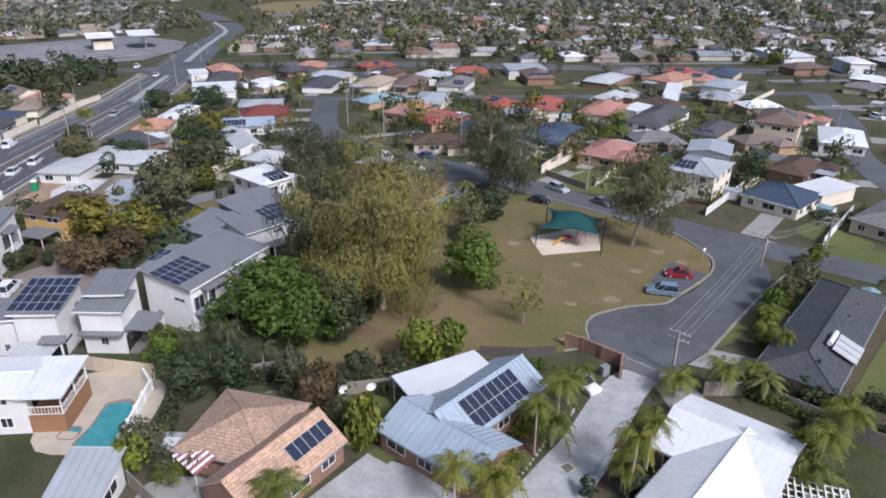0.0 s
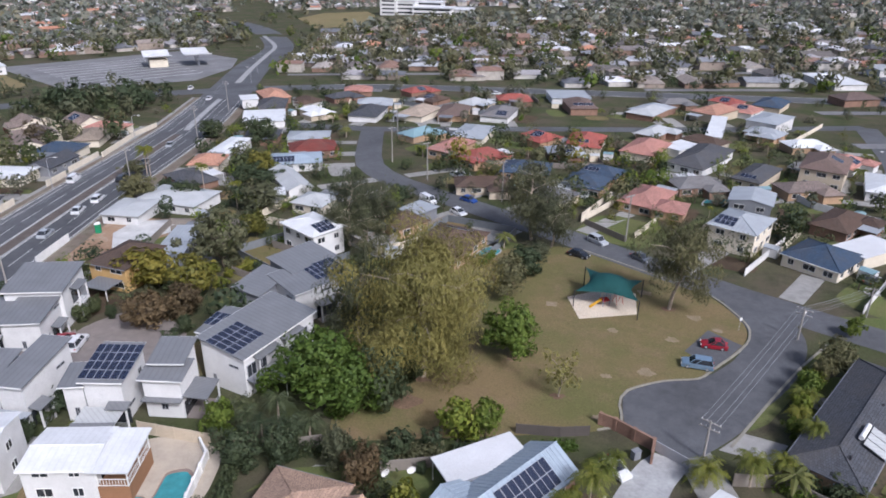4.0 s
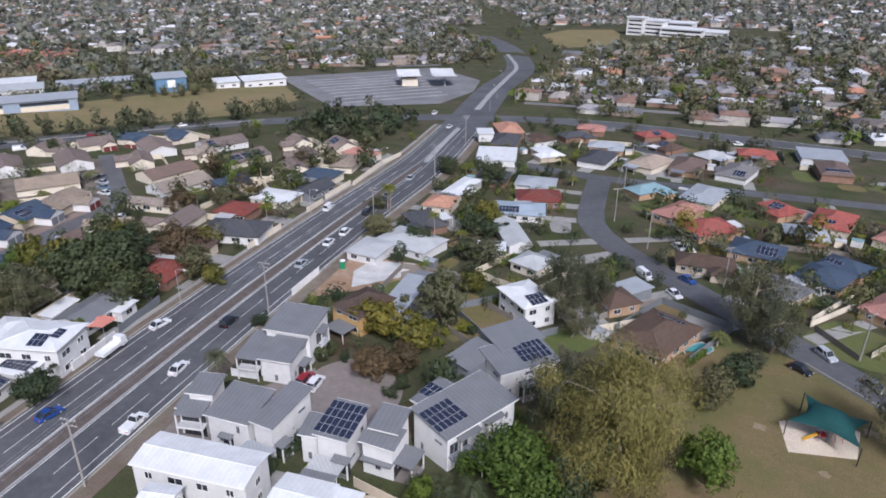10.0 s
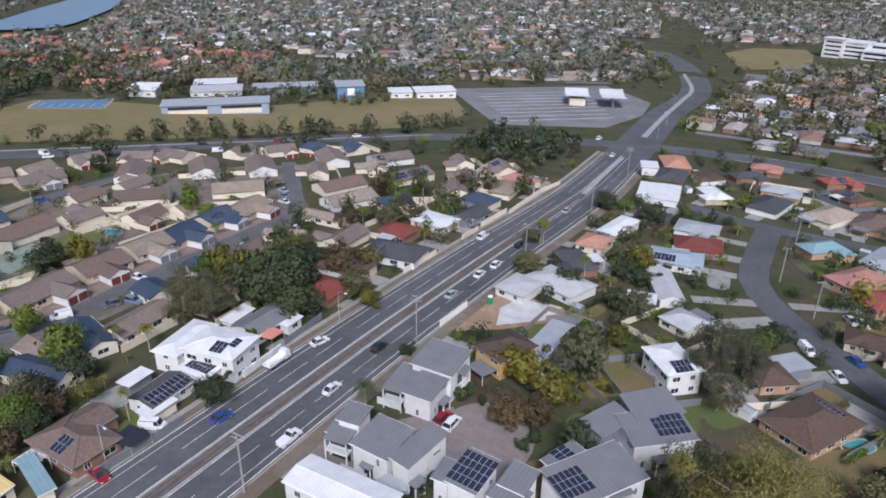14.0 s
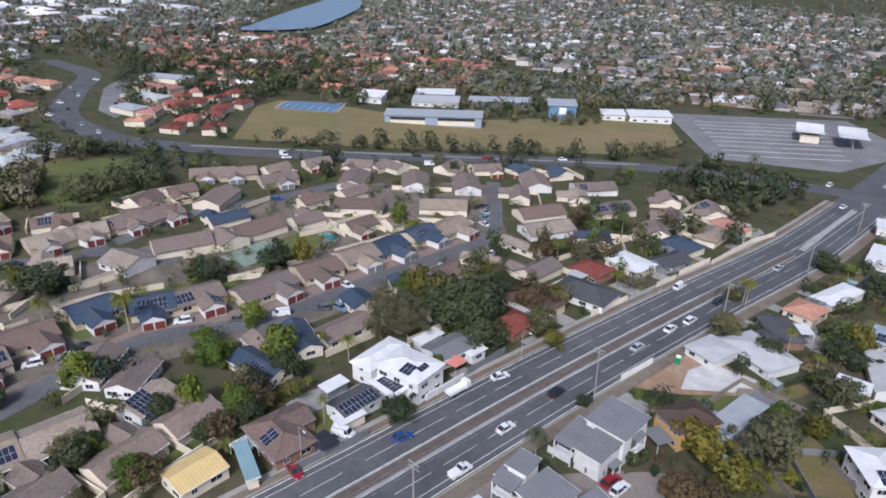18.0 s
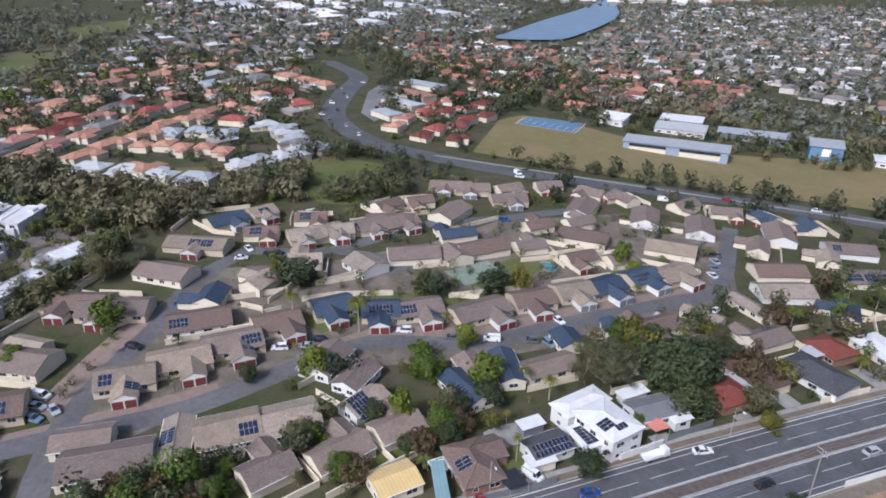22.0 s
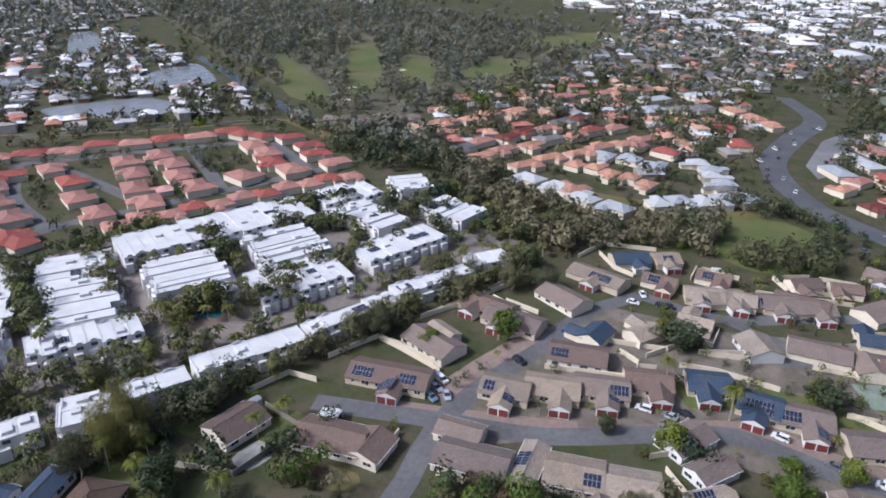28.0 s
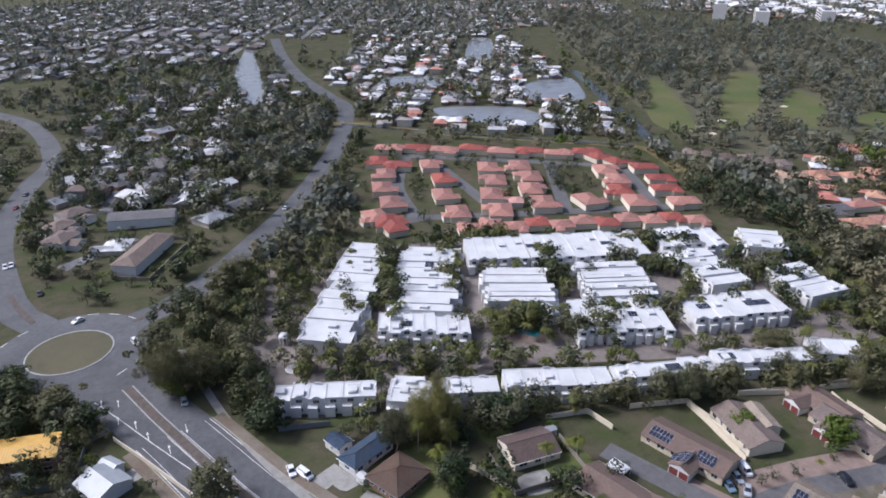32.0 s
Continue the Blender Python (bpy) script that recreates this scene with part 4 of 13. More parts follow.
def wires(p, q, rot_p, rot_q, h=10.2, sag=0.8, count=4, name="power_line"):
    """Cables between two poles, one curve."""
    cu = bpy.data.curves.new(name, "CURVE")
    cu.dimensions, cu.bevel_depth, cu.bevel_resolution = "3D", 0.018, 0
    for i in range(count):
        o = (-1.1, -0.5, 0.5, 1.1)[i % 4]
        a = Vector((p[0] + math.cos(radians(rot_p)) * o, p[1] + math.sin(radians(rot_p)) * o, terrain(*p) + h))
        b = Vector((q[0] + math.cos(radians(rot_q)) * o, q[1] + math.sin(radians(rot_q)) * o, terrain(*q) + h))
        s = cu.splines.new("POLY")
        s.points.add(12)
        for j in range(13):
            t = j / 12
            v = a.lerp(b, t)
            s.points[j].co = (v.x, v.y, v.z - 4 * sag * t * (1 - t), 1)
    cu.materials.append(MATS["paint_steel"])
    return tagged(new(name, cu), "thin grey overhead power cables", "cable")


def street_lamp(x, y, rot, h=8.0):
    e = thing("street_lamp", x, y, rot, "grey steel street lamp with curved arm", "street lamp")
    a = MB()
    a.tube((0, 0, -0.3), (0, 0, h), 0.09, 0.06, 8)
    part("pole", a, "paint_steel", e)
    a = MB()
    a.tube((0, 0, h), (1.2, 0, h + 0.5), 0.05, 0.045, 6)
    a.tube((1.2, 0, h + 0.5), (2.4, 0, h + 0.55), 0.045, 0.04, 6)
    part("arm", a, "paint_steel", e)
    a = MB()
    a.box(2.2, -0.14, h + 0.45, 2.9, 0.14, h + 0.6)
    part("lamp_head", a, "paint_trim_white", e)
    return e

# ---- ground and roads ----
def ground_sheet():
    """One sheet to the horizon, finer near the camera."""
    edges = sorted({s * v for v in (0, 12, 25, 38, 50, 65, 80, 100, 120, 140, 160, 180, 200, 225, 250, 275, 300, 330, 360, 400, 450, 500, 560, 630, 700, 800, 900, 1050, 1250, 1500, 1900, 2500, 3500, 5000) for s in (-1, 1)})
    mb = MB()
    n = len(edges)
    for y in edges:
        for x in edges:
            mb.v.append((x, y, terrain(x, y)))
    for j in range(n - 1):
        for i in range(n - 1):
            a = j * n + i
            f = (a, a + 1, a + n + 1, a + n)
            mb.f.append(f)
            mb.uv += [mb.v[k][:2] for k in f]
            mb.s.append(0)
    return tagged(part("ground", mb, "suburb_ground"), "mixed dry and green grass and garden soil", "ground", kind="structure")


ground_sheet()
MAIN = [(-14, -330), (-36, -212), (-44.5, -160), (-52.5, -110), (-72, -50), (-82, 0), (-88, 50), (-94, 100), (-100, 160), (-106, 230), (-118, 300), (-141, 414), (-155, 514), (-202, 628), (-258, 712), (-330, 800)]
CROSS = [(330, 300), (150, 318), (23, 331), (-37, 338), (-77, 336), (-125, 322), (-165, 300), (-208, 265), (-242, 222), (-270, 172), (-300, 122), (-331, 85), (-361, 61), (-417, 50), (-484, 66), (-549, 86), (-620, 70)]
asph = dict(label="grey asphalt road with worn patches", category="road")
strip("road", MAIN[1:], 21.5, "asphalt", 0.05, **asph)
strip("road", CROSS, 15.0, "asphalt", 0.054, **asph)
strip("median_strip", [(-41.5, -190), (-44.5, -160), (-52.5, -110), (-72, -50), (-82, 0), (-88, 50), (-94, 100), (-100, 160), (-106, 225)], 2.6, "median", 0.16, thick=0.2, label="red-brown paved median strip", category="median")
for o in (-1.55, 1.55):
    strip("median_kerb", [(-41.5 + o, -190), (-44.5 + o, -160), (-52.5 + o, -110), (-72 + o, -50), (-82 + o, 0), (-88 + o, 50), (-94 + o, 100), (-100 + o, 160), (-106 + o, 225)], 0.35, "concrete_pale", 0.20, thick=0.25, label="pale concrete median kerb", category="kerb")
for o, w in ((-10.2, 0.22), (10.2, 0.22)):
    strip("edge_line", [(a + o, b) for a, b in MAIN[2:11]], w, "line_paint", 0.075, label="white painted road line", category="road marking")
for o, w in ((-8.7, 0.14), (8.7, 0.14), (-1.95, 0.16), (1.95, 0.16)):
    strip("edge_line", [(a + o, b) for a, b in MAIN[2:11]], w, "line_paint", 0.075, label="white painted road line", category="road marking")
for o in (-5.3, 5.3):
    for i in range(3, 10):
        a, b = Vector(MAIN[i]), Vector(MAIN[i + 1])
        L = (b - a).length
        for k in range(int(L / 12)):
            p, q = a.lerp(b, k * 12.0 / L), a.lerp(b, (k * 12.0 + 9.0) / L)
            strip("lane_line", [(p.x + o, p.y), (q.x + o, q.y)], 0.12, "line_paint", 0.075, label="white dashed lane line", category="road marking")
for o in (-12.6, 12.4):
    strip("verge", [(a + o, b) for a, b in MAIN[2:11]], 3.2, "verge_earth", 0.11, thick=0.16, label="concrete footpath and verge beside the road", category="pavement")
strip("footpath", [(a - 13.4, b) for a, b in MAIN[3:11]], 1.3, "concrete", 0.13, label="narrow concrete footpath", category="pavement")
for o in (-10.9, 10.8):
    strip("kerb", [(a + o, b) for a, b in MAIN[2:11]], 0.4, "kerb", 0.14, thick=0.2, label="concrete road kerb", category="kerb")
for o in (-7.2, 7.2):
    strip("edge_line", [(a, b + o) for a, b in CROSS[:5]], 0.3, "line_paint", 0.08, label="white painted road line", category="road marking")
strip("traffic_island", [(-106, 232), (-112, 262), (-118, 296)], 2.2, "concrete_pale", 0.2, thick=0.25, label="pale concrete traffic island", category="median")
strip("traffic_island", [(-127, 345), (-139, 405), (-150, 470), (-160, 520), (-190, 590)], 3.0, "concrete_pale", 0.22, thick=0.25, label="pale concrete traffic island", category="median")
strip("traffic_island", [(-209, 270), (-272, 176), (-330, 90)], 1.5, "concrete", 0.18, thick=0.2, label="concrete median of the cross road", category="median")
strip("road", [(95, 76), (68, 95), (57, 103), (46, 112), (34, 123), (19, 137), (2, 152), (-8, 161), (-24, 176), (-34, 192), (-38, 215), (-41, 240)], 8.2, "asphalt", 0.062, **asph)
strip("road", [(-76, 246), (-42, 241), (-6, 244), (22, 247), (80, 252), (140, 262)], 7.5, "asphalt", 0.058, **asph)
strip("road", [(46, 110), (47, 98), (40, 86), (30, 77), (24, 74)], 8.5, "asphalt", 0.068, step=2.0, **asph)
area("cul_de_sac", rounded([(18.5, 72.5), (19.5, 80), (26, 83.5), (32, 84.5), (40, 92), (46, 90), (34, 73), (26, 66.5), (20.5, 68)]), "asphalt", 0.074, "asphalt turning circle of the dead-end street", "road")
strip("road", [(140, 262), (122, 205), (104, 168), (95, 120), (95, 76), (130, 40)], 8.0, "asphalt", 0.056, **asph)
strip("kerb", [(15, 71.4), (18.3, 73), (18.7, 77), (20.4, 80.6), (26, 83.4), (31, 84.4), (33.4, 86.6), (40, 93.4), (42.8, 98), (43.3, 103), (40, 113), (32, 120.5), (20, 131.5)], 0.35, "kerb", 0.14, step=1.5, thick=0.2, label="curving concrete kerb round the park", category="kerb")
strip("kerb", [(31, 69.5), (45.5, 87), (54, 96)], 0.35, "kerb", 0.14, step=1.5, thick=0.2, label="concrete kerb", category="kerb")
# villa streets
for line, w in (([(-100, -47), (-114, -46), (-135, -46), (-159, -39), (-180, -29), (-207, -20), (-226, -4)], 6.0),
                ([(-131, -80), (-133, -68), (-137, -43), (-141, -19), (-153, 8), (-160, 27), (-154, 55), (-160, 91), (-168, 143)], 6.6),
                ([(-168, 143), (-190, 162), (-219, 185)], 6.0),
                ([(-226, -4), (-221, 24), (-239, 61), (-241, 93), (-246, 125)], 6.0), ([(-221, 24), (-205, 50), (-200, 20)], 5.0)):
    strip("road", line, w, "asphalt_worn", 0.05, label="narrow asphalt lane between villas", category="road")
for line in ([(-136, -60), (-141, -33), (-146, -12)], [(-157, 14), (-164, 32), (-158, 55), (-164, 90), (-170, 138)], [(-146, -50), (-166, -42), (-184, -33)]):
    strip("footpath", line, 7.5, "paver", 0.045, label="red brick paved forecourts", category="pavement")
# roundabout and its roads
RB = (-33.5, -223)
ring = [(RB[0] + 19.5 * math.cos(i * math.tau / 24), RB[1] + 19.5 * math.sin(i * math.tau / 24)) for i in range(24)]
strip("roundabout", ring, 12.0, "asphalt", 0.075, closed=True, step=3.0, label="asphalt ring of the roundabout", category="road")
isl = [(RB[0] + 13.3 * math.cos(i * math.tau / 28), RB[1] + 13.3 * math.sin(i * math.tau / 28)) for i in range(28)]
area("roundabout_island", isl, "golf_rough", 0.22, "dry grass island of the roundabout", "island", grid=6)
strip("kerb", isl, 0.5, "concrete_pale", 0.26, closed=True, thick=0.3, step=3.0, label="concrete kerb of the roundabout island", category="kerb")
strip("road", [(-31, -244), (-25, -273), (-34, -347), (-60, -417), (-84, -468), (-91, -574), (-60, -680)], 12.0, "asphalt", 0.06, **asph)
strip("road", [(-48, -228), (-77, -235), (-119, -264), (-170, -307), (-236, -379), (-290, -455), (-303, -500), (-330, -600), (-372, -711), (-430, -840)], 12.0, "asphalt", 0.064, **asph)
strip("footpath", [(-72, -60), (-62, -105), (-58, -150), (-62, -200)], 2.4, "concrete", 0.10, label="concrete footpath", category="pavement")
# white townhouse lanes, tiled villa lanes
area("paving", [(-78, -140), (-70, -168), (-92, -214), (-120, -250), (-165, -222), (-206, -196), (-262, -140), (-285, -104), (-252, -54), (-190, -88), (-140, -122)], "paver_grey", 0.02, "grey-brown paving between white townhouses", "paving", grid=20)
for line, w in (([(-80, -172), (-112, -150), (-137, -136), (-159, -118), (-194, -98), (-245, -63)], 7.0), ([(-140, -136), (-167, -174), (-186, -199)], 6.0), ([(-199, -99), (-246, -142)], 6.0), ([(-78, -176), (-80, -190), (-96, -214), (-126, -252)], 5.5), ([(-112, -152), (-130, -185), (-148, -212)], 5.0)):
    strip("lane", line, w, "paver_grey", 0.05, label="paved lane between white townhouses", category="road")
for line in ([(-180, -241), (-197, -236), (-229, -214), (-303, -168)], [(-192, -241), (-212, -282), (-248, -322)], [(-304, -256), (-252, -197)], [(-330, -221), (-293, -173)], [(-250, -322), (-335, -223)], [(-255, -306), (-226, -216)]):
    strip("lane", line, 7.0, "asphalt_worn", 0.05, label="grey lane between tiled villas", category="road")
area("villa_paving", [(-168, -240), (-250, -338), (-352, -225), (-288, -158)], "suburb_ground", 0.02, "lawns and paved yards between tiled villas", "ground", grid=25)
# park, fields, lawns
area("park_lawn", rounded([(-20, 66), (-18, 92), (-6, 122), (10, 134), (20, 131.5), (32, 120.5), (40, 113), (43.3, 103), (42.6, 98), (39.8, 93.2), (33, 86.4), (31, 84.2), (26, 83.2), (20.2, 80.4), (18.5, 77), (18.1, 73), (15, 71), (5, 69.5), (-5, 68)], 2), "grass_dry", 0.03, "dry brown grass of the park", "lawn", grid=12)
area("parking_bay", [(34.5, 87.5), (40.5, 94.5), (36.5, 99), (31, 92)], "asphalt", 0.06, "asphalt parking bay cut into the park", "parking")
area("sand_pit", [(14.9, 109.0), (16.1, 100.9), (26.0, 103.4), (27.3, 111.4), (22.8, 113.2)], "sand", 0.06, "pale soft-fall sand under the shade sail", "sand pit", grid=6)
area("school_field", [(-335, 112), (-405, 152), (-419, 174), (-386, 204), (-330, 236), (-285, 385), (-228, 330), (-222, 285), (-262, 218), (-292, 166)], "grass_field", 0.05, "dry grass sports field", "field", grid=30)
area("reserve_lawn", rounded([(-330, 10), (-325, 55), (-300, 72), (-278, 62), (-262, 36), (-275, 16)], 3), "grass_green", 0.05, "mown green reserve", "lawn", grid=25)
area("car_park", [(-290, 395), (-215, 490), (-162, 445), (-150, 400), (-152, 352), (-200, 316)], "asphalt_pale", 0.07, "large empty asphalt car park with white bays", "car park", grid=30)
area("field", [(-204, 752), (-160, 650), (-112, 690), (-128, 790), (-143, 830), (-190, 812)], "grass_field", 0.2, "dry grass sports oval", "field", grid=60)
for g in ([(-600, -390), (-519, -305), (-424, -226), (-428, -276)], [(-670, -350), (-680, -318), (-500, -228), (-430, -222)], [(-640, -270), (-600, -222), (-505, -188), (-496, -216)], [(-560, -190), (-660, -180), (-650, -130), (-540, -150)], [(-760, -200), (-900, -120), (-880, -60), (-740, -130)]):
    area("fairway", rounded(g, 3), "grass_golf", 0.15, "mown green golf fairway", "lawn", grid=50)
area("golf_rough", [(-674, -557), (-500, -350), (-410, -235), (-420, -170), (-560, -110), (-857, -100), (-1000, -400), (-980, -896)], "golf_rough", 0.08, "rough grass of the golf course", "grass", grid=60)
for x0, y0, r in ((-478, -245, 5), (-560, -238, 4), (-440, -230, 4), (-610, -340, 5)):
    area("bunker", rounded([(x0 - r, y0 - r * 0.6), (x0 + r, y0 - r * 0.5), (x0 + r * 0.8, y0 + r * 0.6), (x0 - r * 0.7, y0 + r * 0.7)]), "sand", 0.25, "pale sand bunker", "bunker")
area("building_site", [(-83.9, 111.3), (-86.5, 130.1), (-83.1, 140.0), (-67.0, 141.6), (-64.3, 135.1), (-73.5, 121.3)], "earth", 0.04, "bare earth of a building site", "ground")
area("lawn", [(-48.6, 119.6), (-49.9, 132.1), (-42.1, 129.0), (-35.0, 120.9), (-44.4, 109.5), (-48.8, 112.1)], "grass_dry", 0.035, "dry back lawn behind a townhouse", "lawn", grid=8)
area("concrete_slab", [(-75.1, 122.4), (-79.1, 130.5), (-78.4, 138.1), (-67.5, 141.0), (-65.3, 134.7)], "slab_new", 0.22, "new concrete slab on the building site", "slab", grid=9)
area("driveway", [(3, 41), (5.9, 46.4), (8.8, 50.3), (12.6, 55.3), (16.0, 61.2), (17.3, 63.3), (19.4, 66.0), (21.4, 67.6), (25.0, 65.4), (22.4, 62.0), (19.1, 56.4), (15.8, 50.4), (13.2, 46.6), (9.8, 41)], "concrete_pale", 0.06, "pale concrete shared driveway", "driveway", grid=4)
area("driveway", [(29.3, 68.8), (33.4, 72.4), (38.2, 70.4), (35.0, 66.6)], "concrete", 0.05, "concrete crossover to a house", "driveway", grid=4)
area("driveway", [(-13, 44), (-7, 52), (0, 49), (6, 42), (2, 34), (-8, 36)], "concrete_pale", 0.045, "pale concrete forecourt", "driveway")
for g in ([(-47, 100), (-36, 116), (-24, 118), (-24, 104), (-34, 92)], [(55, 106), (74, 106), (82, 96), (66, 98)], [(58, 84), (50, 88), (38, 70), (44, 66)], [(18, 140), (34, 132), (44, 144), (28, 156)], [(-14, 58), (-20, 58), (-26, 50), (-14, 62)], [(-120, 80), (-128, 92), (-112, 100), (-109, 88)], [(-75, -95), (-90, -92), (-92, -112), (-76, -116)], [(-190, 60), (-206, 86), (-196, 96), (-182, 70)], [(-112, -75), (-124, -72), (-128, -92), (-114, -96)]):
    area("lawn", rounded(g), "grass_green", 0.03, "patchy green lawn", "lawn", grid=15)
area("villa_lawn", [(-167, 14), (-176, 40), (-172, 84), (-180, 88), (-186, 40), (-178, 8)], "grass_green", 0.03, "green strip between villa rows", "lawn", grid=15)
area("tennis_court", [(-198, 58), (-204, 75), (-193, 79), (-187, 62)], "tennis_green", 0.06, "faded grey-green tennis court", "court", grid=10)
area("tennis_court", [(-396, 162), (-413, 176), (-396, 206), (-374, 189)], "court_blue", 0.12, "blue hard tennis courts", "court", grid=20)
# water
for nm, g, lv in (("lake", [(-815, 290), (-806, 296), (-804, 331), (-815, 375), (-835, 402), (-954, 502), (-1128, 638), (-1320, 735), (-1480, 820), (-1500, 770), (-1410, 715), (-1291, 655), (-1055, 462), (-889, 344)], "wide blue-grey river reach"),
                  ("canal", [(-340, -415), (-395, -372), (-390, -338), (-358, -318), (-325, -375)], "still canal between houses"), ("canal", [(-462, -432), (-530, -430), (-452, -343), (-410, -379)], "still canal between houses"),
                  ("canal", [(-634, -690), (-650, -663), (-520, -530), (-508, -563)], "still canal between houses"), ("canal", [(-378, -540), (-430, -515), (-413, -466), (-362, -493)], "still canal between houses"),
                  ("creek", [(-385, -825), (-365, -765), (-250, -505), (-231, -510), (-285, -649), (-355, -770)], "pale bright creek reach"), ("canal", [(-386, -246), (-507, -396), (-550, -452), (-556, -445), (-510, -384), (-392, -238)], "narrow dark canal beside the golf course")):
    cx, cy = sum(p[0] for p in g) / len(g), sum(p[1] for p in g) / len(g)
    area(nm, rounded(g, 3), "drain_water" if "narrow" in lv else "river_water" if nm == "lake" else "canal_water", 2.4 if nm == "lake" else 0.35, lv, "water", grid=30 if nm == "lake" else 60)
strip("creek_bed", [(-255, -420), (-272, -406), (-303, -342), (-371, -249), (-375, -235), (-341, -175), (-330, -124), (-326, -80), (-318, -20), (-330, 40)], 9.0, "grass_dry", 0.08, label="dry grassy drain", category="ground")
strip("creek", [(-262, -414), (-303, -344), (-374, -246)], 4.5, "drain_water", 0.2, label="narrow dark drain", category="water")
area("courtyard", rounded([(-46, 92), (-58, 98), (-64, 90), (-62, 76), (-50, 70), (-44, 80)], 3), "paver_grey", 0.04, "brown paved court between townhouses", "paving", grid=10)
area("courtyard", [(-64, 90), (-62, 76), (-74, 72), (-80, 60), (-70, 60), (-58, 66), (-56, 80)], "paver_grey", 0.036, "brown paved court between townhouses", "paving", grid=10)
area("villa_paving", [(-128, -40), (-150, 0), (-146, 60), (-150, 100), (-162, 146), (-200, 170), (-214, 184), (-240, 150), (-238, 90), (-222, 60), (-212, 20), (-214, -16), (-180, -38), (-150, -52)], "garden_mix", 0.02, "paved forecourts and small gardens between villas", "paving", grid=15)


# painted arrows and splitter islands at the roundabout
def arrow(x, y, rot):
    a = MB()
    for g in ([(-2.2, -0.11), (0.6, -0.11), (0.6, 0.11), (-2.2, 0.11)], [(0.6, -0.42), (1.8, 0), (0.6, 0.42)]):
        a.face([(u, v, 0) for u, v in g])
    ob = part("lane_arrow", a, "line_paint")
    ob.matrix_basis = pose(x, y, terrain(x, y) + 0.09, 0, 0, rot)
    tagged(ob, "white painted arrow on the road", "road marking", kind="structure")


for x, y in ((-33.2, -187.2), (-37.0, -184.2), (-37.7, -171), (-38.7, -163.9), (-41.3, -154.8), (-34.5, -176), (-47.9, -159.8), (-46.5, -151.5)):
    arrow(x, y, 257 if x > -43 else 77)
strip("edge_line", [(-31.5, -190), (-35, -176), (-39, -158), (-44.5, -136)], 0.25, "line_paint", 0.085, label="white painted road line", category="road marking")
strip("traffic_island", [(-28.5, -252), (-26.8, -266), (-26.3, -280)], 2.0, "median", 0.2, thick=0.25, label="red-brown paved traffic island", category="median")
strip("traffic_island", [(-56, -229), (-66, -232), (-78, -236)], 1.8, "median", 0.2, thick=0.25, label="red-brown paved traffic island", category="median")
ring2 = [(RB[0] + 25 * math.cos(i * math.tau / 40), RB[1] + 25 * math.sin(i * math.tau / 40)) for i in range(40)]
for i in range(0, 40, 2):
    if i % 10 not in (0, 8):
        strip("edge_line", [ring2[i], ring2[i + 1]], 0.3, "line_paint", 0.1, label="white painted road line", category="road marking")


# worn and mulched patches on the park lawn
pr = random.Random(4)


def patch(x, y, r, mat, label, z):
    g = []
    for i in range(16):
        a, k = i * math.tau / 16, r * pr.uniform(0.6, 1.25)
        g.append((x + k * math.cos(a), y + k * math.sin(a) * 0.8))
    area("ground_patch", rounded(g, 2), mat, z, label, "ground", grid=4)


for i, (x, y, r) in enumerate(((-8.1, 81.0, 1.6), (10.6, 78.3, 1.0), (31.8, 105.8, 1.2), (4.6, 87.4, 0.9), (-10.5, 76, 2.6), (-4, 72, 1.8))):
    patch(x, y, r, "bark_mulch", "red-brown leaf litter under a tree", 0.05 + 0.004 * (i % 3))
for i, (x, y, r) in enumerate(((35.5, 103, 1.5), (38, 99, 0.9), (30, 95.5, 1.1), (24, 85.5, 1.3), (15.5, 74, 0.9), (18, 84, 0.8), (29, 112, 1.4), (12, 106, 1.2), (21, 97.5, 1.0))):
    patch(x, y, r, "worn_soil", "bare worn soil on the park lawn", 0.045 + 0.004 * (i % 3))
for i in range(4):
    cx, cy = -404.5 + i * 7.6, 169 + i * 7.2
    for u in (-2.6, 2.6):
        strip("court_line", [(cx + u * 0.7 - 4.5, cy + u * 0.72 + 4.2), (cx + u * 0.7 + 5.5, cy + u * 0.72 - 4.6)], 0.25, "line_paint", 0.17, label="white tennis court line", category="court marking")
strip("court_surround", [(-396, 160), (-415, 176), (-396, 208), (-372, 189), (-396, 160)], 1.4, "concrete_pale", 0.13, label="pale concrete edge of the tennis courts", category="paving", smooth=False)

